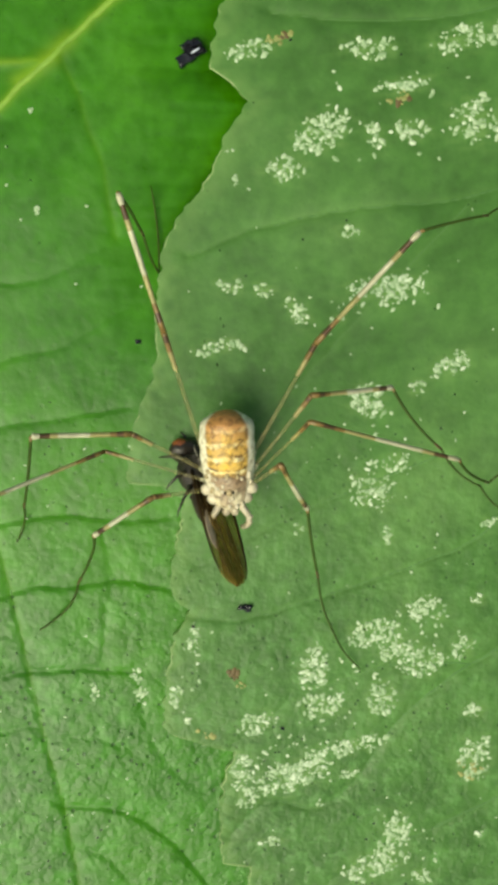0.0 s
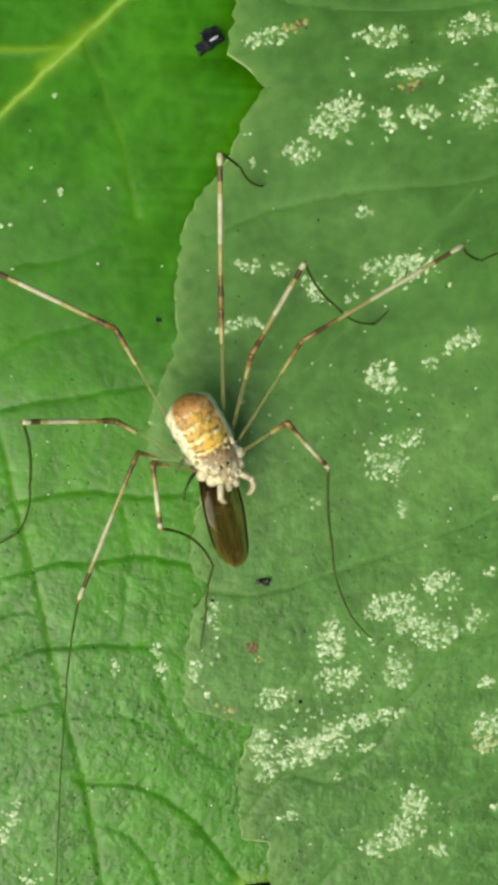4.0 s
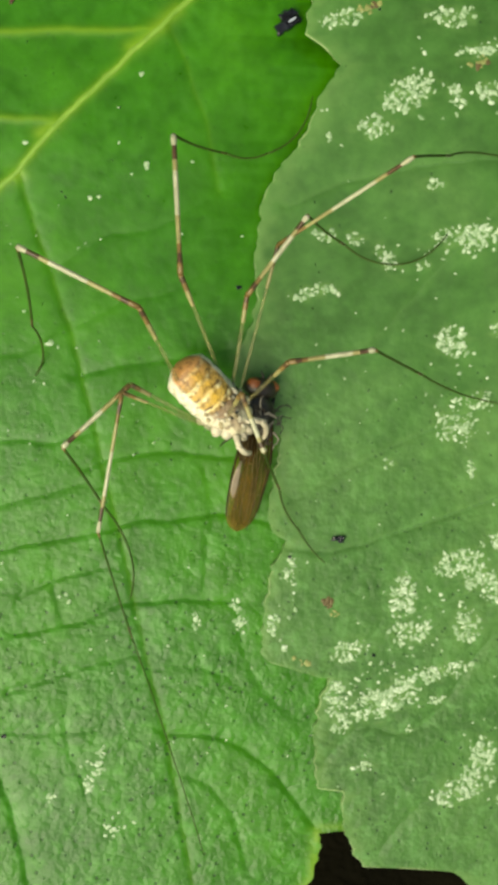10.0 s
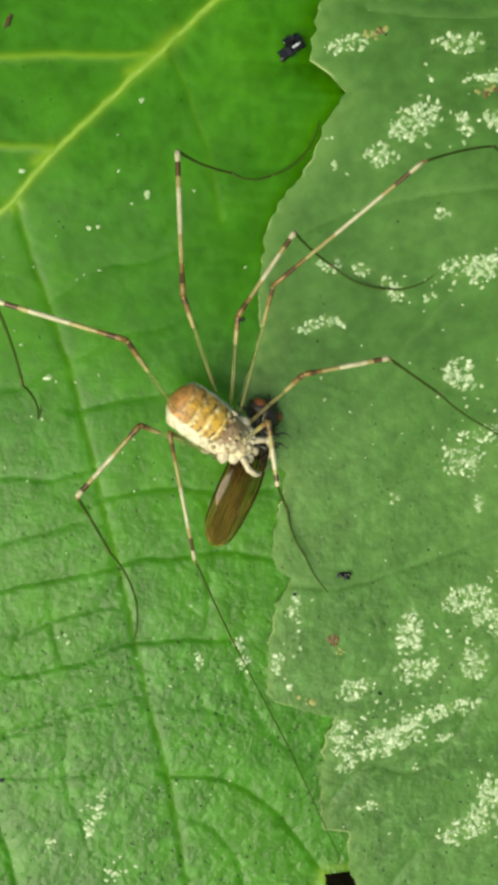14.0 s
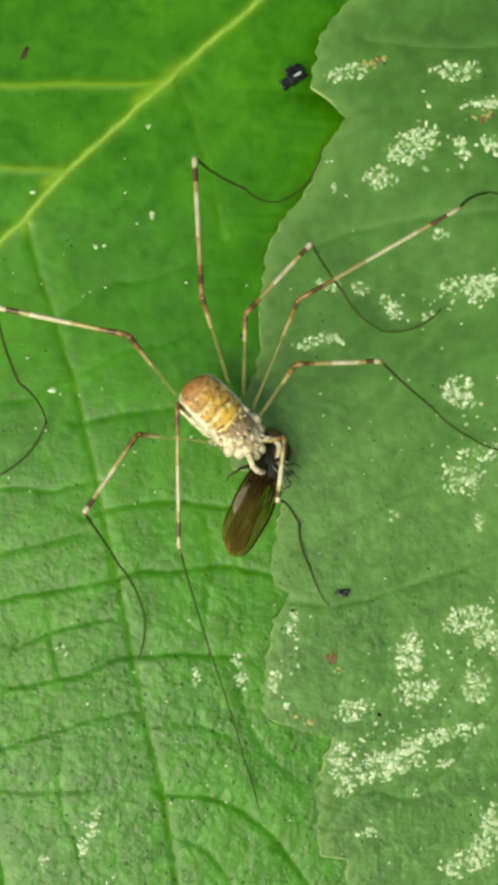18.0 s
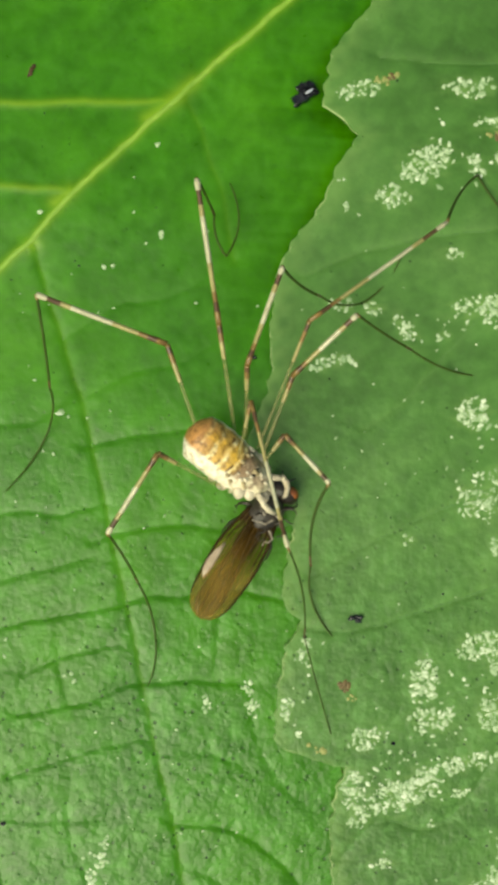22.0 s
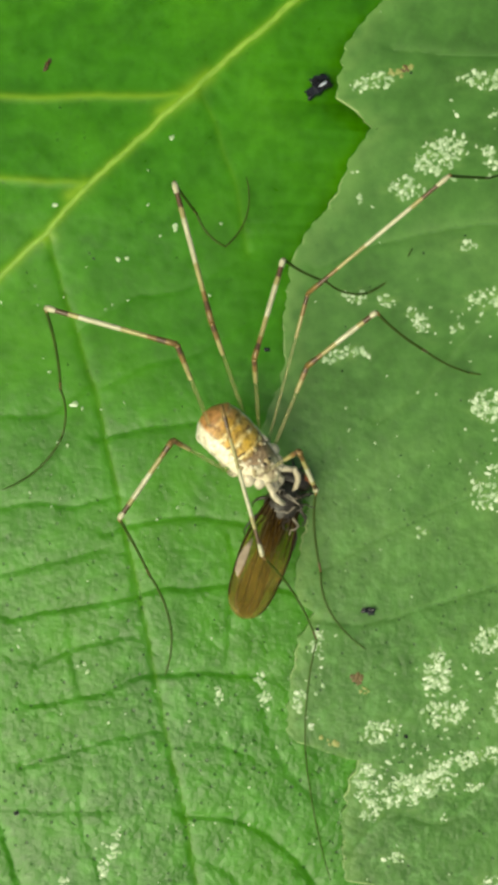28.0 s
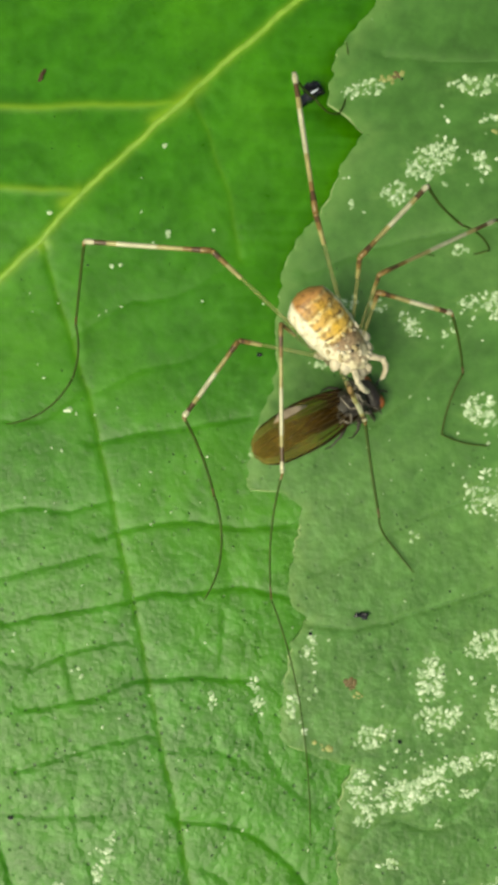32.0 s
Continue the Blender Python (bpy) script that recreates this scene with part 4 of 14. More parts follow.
def limb(length, stops, bow=0.0, sides=8):
    """A limb segment along x: stops of (share of length, radius, ring colour); bow curves it."""
    pts, radii, slots = [], [], []
    for a, b in zip(stops, stops[1:]):
        n = max(1, round((b[0] - a[0]) * 14))
        for k in range(n):
            u = k / n
            s = a[0] + (b[0] - a[0]) * u
            pts.append((s * length, 0, -4 * bow * s * (1 - s) * length))
            radii.append(a[1] + (b[1] - a[1]) * u)
            slots.append(a[2])
    pts.append((length, 0, 0))
    radii.append(stops[-1][1])
    return tube(bmesh.new(), pts, radii, sides, slots)


BOWS = {"A": (0.031, 0.081, 0.132), "B": (0.060, 0.113, 0.160), "C": (0.050, 0.091, 0.133), "D": (0.041, 0.075, 0.110), "E": (0.031, 0.049, 0.066), "F": (0.043, 0.058, 0.073), "G": (0.100, 0.080, 0.050), "H": (0.047, 0.041, 0.034)}
for key, (lf, lt, lm, ls, le) in LENGTHS.items():
    bow_a, bow_b, bow_c = BOWS[key]
    k = 0.98 if key in "AB" else 0.74 if key in "DH" else 0.94
    leg = part("leg", limb(lf, [(0, 0.17 * k, 3), (0.06, 0.10 * k, 5), (0.72, 0.10 * k, 0), (0.86, 0.12 * k, 1), (0.93, 0.125 * k, 2), (0.98, 0.13 * k, 1), (1, 0.12 * k, 1)]), RING, HARVESTMAN, "straw-coloured banded leg")
    tibia = part("shin", limb(lt, [(0, 0.13 * k, 1), (0.08, 0.14 * k, 2), (0.15, 0.115 * k, 1), (0.22, 0.105 * k, 0), (0.42, 0.115 * k, 3), (0.74, 0.12 * k, 0), (0.82, 0.12 * k, 2), (0.92, 0.115 * k, 3), (0.965, 0.15 * k, 3), (1, 0.11 * k, 3)], 0.012), RING, leg, "cream shin with brown rings")
    f = 0.68 if key == "H" else 1.0
    foot = part("foot", limb(lm, [(0, 0.085 * f, 1), (0.05, 0.07 * f, 4), (0.5, 0.062 * f, 4), (0.9, 0.06 * f, 2), (1, 0.055 * f, 4)], bow_a, 6), RING, leg, "dark olive thread-like foot")
    toe = part("toe", limb(ls, [(0, 0.055 * f, 4), (1, 0.05 * f, 4)], bow_b, 6), RING, leg, "dark thread-like toe")
    tip = part("toe_tip", limb(le, [(0, 0.05 * f, 4), (0.9, 0.038 * f, 4), (1, 0.02 * f, 4)], bow_c, 6), RING, leg, "dark curled toe tip")
    LEGS[key] = [leg, tibia, foot, toe, tip]

# ---- the fly that it holds ----
FLY = thing("fly", "dead dark fly with brown wings, held by the harvestman", "fly")
part("thorax", blob(bmesh.new(), (0.35, 0, 0.05), (1.0, 0.86, 0.78), 12, 18, 0.85, 0.14, 2.0), FLY_GREY, FLY, "dark dusted thorax")
head = part("head", blob(bmesh.new(), (1.60, 0, 0.02), (0.52, 0.98, 0.66), 10, 16, 0.9, 0.08, 4.0), FLY_DARK, FLY, "blackish head")
for s in (-1, 1):
    part("eye", blob(bmesh.new(), (1.72, s * 0.54, 0.14), (0.34, 0.38, 0.42), 10, 14), FLY_EYE, head, "reddish brown eye")
    part("antenna", tube(bmesh.new(), [(2.0, s * 0.12, 0.25), (2.2, s * 0.2, 0.32), (2.42, s * 0.36, 0.3)], [0.06, 0.05, 0.02], 6), FLY_DARK, head)
abdomen = part("abdomen", blob(bmesh.new(), (-1.15, 0, -0.18), (1.0, 0.50, 0.40), 14, 18, 0.8, 0.06, 6.0), FLY_DARK, FLY, "dark brown abdomen")
for k in range(4):
    x, r = -0.65 - 0.33 * k, 0.48 - 0.06 * k
    part("ring", tube(bmesh.new(), [(x, r * math.cos(a), -0.18 + 0.84 * r * math.sin(a)) for a in (2 * math.pi * j / 20 for j in range(20))], [0.04] * 20, 6), FLY_GREY, abdomen)


def end_a(s):
    """The column of the stout leading edge of a wing."""
    return 12 if s > 0 else 0


def wing(s):
    """A long rounded wing that runs backwards, slightly domed and rippled, with its veins."""
    bm, cols = bmesh.new(), []
    n, m = 30, 12
    for k in range(n + 1):
        u = k / n
        half = 0.80 * (0.40 + 0.60 * math.sin(math.pi / 2 * min(1, u / 0.55))) * (1 if u < 0.72 else max(0.0, 1 - ((u - 0.72) / 0.28) ** 2.6) ** 0.5)
        half = max(half, 0.03)
        x = 0.2 - 5.55 * u
        mid = s * (0.36 + 0.10 * u - 0.38 * u * u)
        row = []
        for j in range(m + 1):
            v = 2 * j / m - 1
            z = 0.42 - 0.30 * u + 0.14 * (1 - v * v) * half + 0.035 * math.sin(5 * v + 6 * u + s) + s * 0.05 + 0.10 * math.sin(u * 3.0)
            row.append((x, mid + v * half, z))
        cols.append(row)
    top = [[bm.verts.new(p) for p in row] for row in cols]
    low = [[bm.verts.new((p[0], p[1], p[2] - 0.02)) for p in row] for row in cols]
    for k in range(n):
        for j in range(m):
            bm.faces.new((top[k][j], top[k][j + 1], top[k + 1][j + 1], top[k + 1][j]))
            bm.faces.new((low[k][j], low[k + 1][j], low[k + 1][j + 1], low[k][j + 1]))
        for j in (0, m):
            bm.faces.new((top[k][j], top[k + 1][j], low[k + 1][j], low[k][j]))
    for k in (0, n):
        for j in range(m):
            bm.faces.new((top[k][j], top[k][j + 1], low[k][j + 1], low[k][j]))
    ob = part("wing", bm, WING, FLY, "translucent brown wing")
    for a, b, end in ((0, 0, 28), (2, 1, 27), (4, 3, 28), (6, 6, 29), (8, 9, 28), (10, 11, 24), (m, m, 26)):
        pts = [Vector(cols[k][round(a + (b - a) * k / end)]) + Vector((0, 0, 0.012)) for k in range(0, end + 1, 2)]
        stout = a == end_a(s)
        part("wing_vein", tube(bmesh.new(), pts, [(0.085 if stout else 0.024) * (1 - 0.7 * k / len(pts)) for k in range(len(pts))], 6), COSTA if stout else WING_VEIN, ob, "dark front vein" if stout else "")
    # dark stout veins that frame the glassy cells of the root
    for j0, j1, k1 in ((3, 2, 14), (6, 5, 11), (8, 8, 9)):
        pts = [Vector(cols[k][(m - round(j0 + (j1 - j0) * k / k1)) if s > 0 else round(j0 + (j1 - j0) * k / k1)]) + Vector((0, 0, 0.02)) for k in range(k1 + 1)]
        part("wing_vein", tube(bmesh.new(), pts, [0.062 * (1 - 0.75 * k / k1) for k in range(k1 + 1)], 6), COSTA, ob, "dark root vein")
    for k, j0, j1 in ((12, 4, 6), (17, 6, 8), (20, 2, 4), (22, 8, 10)):
        part("wing_vein", tube(bmesh.new(), [Vector(cols[k][j]) + Vector((0, 0, 0.012)) for j in range(j0, j1 + 1)], [0.016] * (j1 - j0 + 1), 5), WING_VEIN, ob)


wing(-1)
wing(1)
for s in (-1, 1):
    for x, out, back in ((0.85, 1.0, 0.55), (0.35, 1.2, -0.3), (-0.2, 1.1, -0.9)):
        bm = tube(bmesh.new(), [(x, s * 0.5, -0.2), (x + 0.35 * back, s * out * 0.75, 0.22), (x + 0.75 * back, s * out, -0.10), (x + 1.25 * back, s * (out + 0.12), -0.62), (x + 1.45 * back, s * (out + 0.02), -0.85)], [0.12, 0.10, 0.07, 0.04, 0.02], 7)
        part("leg", bm, FLY_DARK, FLY, "thin dark bristly leg")
# sky glint on the left wing, put in as a thin pale piece
part("glint_patch", tube(bmesh.new(), [(-1.9, 0.78, 0.56), (-2.4, 0.86, 0.53), (-2.9, 0.88, 0.50), (-3.4, 0.84, 0.45), (-3.8, 0.74, 0.41)], [0.05, 0.15, 0.21, 0.19, 0.03], 10, flat=0.14), WING_GLINT, FLY, "pale flat patch standing in for a glint on the wing")
rng = random.Random(9)
for k in range(14):
    # folded, tangled legs and mouth parts on the upturned side
    p = Vector((rng.uniform(-0.4, 1.2), rng.uniform(-0.7, 0.7), 0.84))
    way, pts = rng.uniform(0, 6.28), [Vector(p)]
    for j in range(5):
        way += rng.uniform(-1.3, 1.3)
        p = p + Vector((0.22 * math.cos(way), 0.22 * math.sin(way), rng.uniform(-0.10, 0.12)))
        pts.append(Vector(p))
    line = [pts[0]]
    for a, b in zip(pts, pts[1:]):
        line += [a.lerp(b, 0.5), b]
    part("leg", tube(bmesh.new(), line, [0.055 - 0.0035 * j for j in range(len(line))], 6), FLY_GREY if k % 3 == 0 else PALE_GREY if k % 3 == 1 else FLY_DARK, FLY, "folded greyish leg")
rng = random.Random(4)
for k in range(26):
    a, b = rng.uniform(0.2, 2.9), rng.uniform(-0.5, 1.1)
    base = Vector((b * 0.8 + 0.3, 0.66 * math.cos(a), 0.62 * math.sin(a)))
    part("bristle", tube(bmesh.new(), [base, base * 1.0 + Vector((-0.12, 0.22 * math.cos(a), 0.22 * math.sin(a)))], [0.018, 0.006], 4), FLY_DARK, FLY)


def motions():
    walk(HARVESTMAN, [(0, pose(0.00621, -0.00135, 0.00280, 2.7, 6.6, -86.6)), (0.5, pose(0.00622, -0.00134, 0.00277, 2.4, 6.6, -86.6)), (1, pose(0.00627, -0.00137, 0.00281, 1.6, 7.1, -86.6)), (1.2, pose(0.00625, -0.00136, 0.00283, 2.1, 6.8, -86.6)), (1.5, pose(0.00620, -0.00133, 0.00275, 2.9, 6.4, -86.7)), (2, pose(0.00625, -0.00131, 0.00277, 1.8, 6.2, -86.7)), (2.4, pose(0.00641, -0.00124, 0.00267, -0.7, 6.0, -87.0)), (2.5, pose(0.00639, -0.00124, 0.00265, -0.9, 5.9, -86.8)), (3.4, pose(0.00507, -0.00149, 0.00281, -6.4, 5.1, -71.6)), (4.4, pose(0.00424, -0.00184, 0.00294, -11.5, 4.3, -56.3)), (4.5, pose(0.00435, -0.00188, 0.00294, -11.3, 4.2, -56.2)), (4.7, pose(0.00445, -0.00190, 0.00293, -10.9, 4.0, -56.2)), (5, pose(0.00431, -0.00191, 0.00293, -10.5, 3.9, -56.1)), (5.5, pose(0.00408, -0.00212, 0.00291, -12.4, 3.9, -54.3)), (6, pose(0.00370, -0.00254, 0.00294, -14.1, 4.4, -51.5)), (6.5, pose(0.00346, -0.00291, 0.00292, -14.1, 4.4, -48.8)), (7, pose(0.00323, -0.00327, 0.00291, -14.1, 4.2, -47.3)), (7.5, pose(0.00300, -0.00363, 0.00295, -15.5, 4.3, -48.3)), (8, pose(0.00272, -0.00382, 0.00294, -17.2, 4.2, -49.4)), (8.5, pose(0.00210, -0.00333, 0.00288, -16.8, 4.4, -41.1)), (9, pose(0.00149, -0.00247, 0.00285, -17.4, 4.3, -33.0)), (9.5, pose(0.00103, -0.00190, 0.00281, -15.7, 4.3, -38.8)), (10, pose(0.00081, -0.00161, 0.00282, -14.0, 4.5, -44.8)), (10.5, pose(0.00084, -0.00170, 0.00282, -15.6, 4.4, -40.0)), (11, pose(0.00086, -0.00168, 0.00279, -17.7, 3.5, -35.5)), (11.5, pose(0.00072, -0.00146, 0.00277, -18.1, 4.0, -36.1)), (12, pose(0.00058, -0.00134, 0.00282, -17.8, 4.4, -36.6)), (12.5, pose(0.00071, -0.00150, 0.00278, -18.4, 4.5, -34.6)), (13, pose(0.00080, -0.00142, 0.00270, -20.1, 2.6, -32.9)), (13.5, pose(0.00072, -0.00145, 0.00277, -19.3, 4.4, -33.7)), (14, pose(0.00062, -0.00115, 0.00263, -18.4, 3.8, -35.9)), (14.5, pose(0.00054, -0.00103, 0.00271, -14.0, 4.0, -40.7)), (15, pose(0.00065, -0.00070, 0.00244, -12.2, 3.3, -45.3)), (15.5, pose(0.00069, -0.00055, 0.00249, -12.6, 3.9, -45.2)), (16.5, pose(0.00070, -0.00037, 0.00260, -12.6, 5.9, -44.2)), (17.5, pose(0.00115, -0.00050, 0.00287, -12.7, 7.1, -43.0)), (18, pose(0.00127, -0.00040, 0.00296, -14.0, 7.5, -41.8)), (18.5, pose(0.00139, -0.00025, 0.00299, -16.6, 7.7, -40.1)), (19, pose(0.00139, -0.00017, 0.00299, -19.3, 7.7, -38.4)), (19.5, pose(0.00129, -0.00064, 0.00297, -22.5, 7.2, -40.0)), (20, pose(0.00111, -0.00114, 0.00295, -24.2, 6.7, -41.3)), (20.5, pose(0.00107, -0.00113, 0.00298, -24.1, 7.3, -40.7)), (21, pose(0.00103, -0.00103, 0.00295, -24.2, 6.9, -39.9)), (21.5, pose(0.00104, -0.00112, 0.00298, -24.4, 6.9, -38.7)), (22, pose(0.00105, -0.00125, 0.00289, -24.9, 7.5, -37.6)), (22.5, pose(0.00100, -0.00122, 0.00286, -24.9, 6.8, -36.6)), (23, pose(0.00097, -0.00124, 0.00290, -25.2, 7.3, -36.2)), (23.5, pose(0.00082, -0.00110, 0.00293, -25.2, 7.3, -37.0)), (24, pose(0.00075, -0.00097, 0.00298, -25.7, 7.8, -38.5)), (24.5, pose(0.00077, -0.00109, 0.00292, -25.5, 7.2, -39.9)), (25, pose(0.00088, -0.00122, 0.00291, -25.6, 7.5, -41.0)), (25.5, pose(0.00095, -0.00123, 0.00295, -25.6, 7.6, -41.4)), (26.5, pose(0.00102, -0.00118, 0.00299, -25.9, 7.4, -41.7)), (27.5, pose(0.00107, -0.00112, 0.00303, -26.1, 7.1, -41.9)), (28, pose(0.00108, -0.00108, 0.00302, -26.1, 7.0, -41.9)), (28.5, pose(0.00106, -0.00088, 0.00303, -22.9, 6.9, -40.8)), (29, pose(0.00101, -0.00081, 0.00306, -18.8, 6.9, -39.7)), (29.5, pose(0.00099, -0.00075, 0.00307, -20.1, 6.6, -40.8)), (30, pose(0.00101, -0.00081, 0.00307, -20.8, 6.6, -41.9)), (30.5, pose(0.00101, -0.00070, 0.00304, -19.7, 6.3, -41.2)), (31, pose(0.00109, -0.00033, 0.00305, -18.7, 6.6, -40.8)), (31.25, pose(0.00178, 0.00040, 0.00303, -18.0, 6.8, -43.3)), (31.5, pose(0.00301, 0.00176, 0.00300, -17.2, 6.8, -46.8)), (31.75, pose(0.00412, 0.00311, 0.00298, -16.7, 6.7, -47.0)), (32, pose(0.00550, 0.00435, 0.00297, -15.9, 6.5, -47.2))])
    walk(FLY, [(0, pose(0.00492, -0.00254, 0.00112, 52.9, 35.4, 111.7)), (0.5, pose(0.00492, -0.00253, 0.00110, 53.3, 35.3, 111.9)), (1, pose(0.00495, -0.00256, 0.00115, 54.0, 34.7, 112.3)), (1.5, pose(0.00492, -0.00253, 0.00108, 52.8, 35.7, 111.6)), (2, pose(0.00494, -0.00251, 0.00112, 54.1, 35.6, 112.2)), (2.4, pose(0.00503, -0.00245, 0.00108, 56.7, 35.0, 113.3)), (2.5, pose(0.00501, -0.00246, 0.00108, 56.9, 35.2, 113.3)), (4.4, pose(0.00441, -0.00318, 0.00137, 34.6, 38.9, 102.2)), (4.5, pose(0.00452, -0.00322, 0.00137, 34.4, 38.9, 102.1)), (5, pose(0.00451, -0.00325, 0.00136, 33.3, 38.9, 101.4)), (5.5, pose(0.00432, -0.00279, 0.00133, 33.8, 37.0, 99.8)), (6, pose(0.00394, -0.00235, 0.00135, 34.1, 28.1, 95.5)), (6.5, pose(0.00372, -0.00258, 0.00132, 33.6, 11.4, 90.8)), (7, pose(0.00361, -0.00294, 0.00132, 33.2, 0.7, 88.3)), (7.5, pose(0.00356, -0.00310, 0.00136, 33.1, 0.1, 86.1)), (8, pose(0.00349, -0.00312, 0.00135, 33.1, 0.7, 84.6)), (8.5, pose(0.00337, -0.00319, 0.00132, 33.0, -0.0, 85.4)), (9, pose(0.00322, -0.00317, 0.00131, 33.2, 0.3, 86.2)), (9.5, pose(0.00301, -0.00297, 0.00128, 33.3, 0.3, 83.8)), (10, pose(0.00290, -0.00279, 0.00129, 33.2, 0.1, 80.3)), (10.5, pose(0.00295, -0.00281, 0.00129, 32.1, -0.7, 79.3)), (11, pose(0.00300, -0.00276, 0.00129, 29.6, 0.7, 78.4)), (11.5, pose(0.00283, -0.00250, 0.00125, 28.7, 7.6, 74.9)), (12, pose(0.00267, -0.00231, 0.00128, 28.4, 16.6, 70.4)), (12.5, pose(0.00276, -0.00256, 0.00124, 28.2, 21.1, 68.4)), (13, pose(0.00284, -0.00261, 0.00124, 26.4, 23.4, 66.6)), (13.5, pose(0.00268, -0.00245, 0.00123, 28.2, 23.4, 66.2)), (14, pose(0.00254, -0.00213, 0.00110, 27.7, 25.1, 64.8)), (14.5, pose(0.00256, -0.00225, 0.00120, 28.7, 27.0, 65.8)), (15, pose(0.00280, -0.00230, 0.00096, 29.2, 31.8, 66.3)), (15.5, pose(0.00290, -0.00238, 0.00099, 30.2, 35.0, 66.5)), (17.5, pose(0.00310, -0.00273, 0.00121, 30.4, 40.8, 63.7)), (18, pose(0.00325, -0.00284, 0.00127, 29.7, 42.2, 63.6)), (18.5, pose(0.00345, -0.00300, 0.00129, 29.0, 44.0, 64.3)), (19, pose(0.00353, -0.00310, 0.00128, 28.1, 44.5, 66.0)), (19.5, pose(0.00334, -0.00307, 0.00130, 19.2, 34.4, 67.4)), (20, pose(0.00290, -0.00305, 0.00132, 5.5, 16.2, 66.7)), (20.5, pose(0.00257, -0.00311, 0.00132, -1.9, 3.5, 58.6)), (21, pose(0.00243, -0.00322, 0.00130, -4.1, -0.9, 52.5)), (21.5, pose(0.00251, -0.00364, 0.00132, -4.3, 4.6, 54.2)), (22, pose(0.00258, -0.00397, 0.00121, -3.5, 10.4, 57.5)), (22.5, pose(0.00258, -0.00384, 0.00122, -4.1, 5.1, 59.6)), (23, pose(0.00259, -0.00374, 0.00124, -3.7, 0.0, 60.6)), (23.5, pose(0.00258, -0.00372, 0.00126, -3.6, 0.0, 61.1)), (24, pose(0.00259, -0.00373, 0.00129, -3.1, 0.4, 61.3)), (24.5, pose(0.00253, -0.00379, 0.00127, -3.7, 0.2, 61.1)), (25, pose(0.00253, -0.00389, 0.00124, -3.4, 0.3, 60.9)), (25.5, pose(0.00255, -0.00394, 0.00127, -3.5, 0.4, 61.5)), (27.5, pose(0.00282, -0.00396, 0.00139, -1.5, 11.6, 68.0)), (28, pose(0.00292, -0.00396, 0.00138, 1.4, 18.5, 69.5)), (28.5, pose(0.00299, -0.00379, 0.00139, 5.3, 27.1, 70.1)), (29, pose(0.00302, -0.00370, 0.00143, 6.3, 31.4, 68.9)), (29.5, pose(0.00281, -0.00373, 0.00145, 0.5, 26.8, 64.6)), (30, pose(0.00250, -0.00386, 0.00146, -4.2, 21.2, 61.7)), (30.5, pose(0.00235, -0.00383, 0.00143, -4.7, 22.8, 61.4)), (31, pose(0.00232, -0.00362, 0.00144, -4.2, 24.6, 60.7)), (31.5, pose(0.00337, -0.00080, 0.00140, -7.3, 20.0, 37.3)), (32, pose(0.00610, 0.00098, 0.00137, -9.7, 29.5, 29.4))])
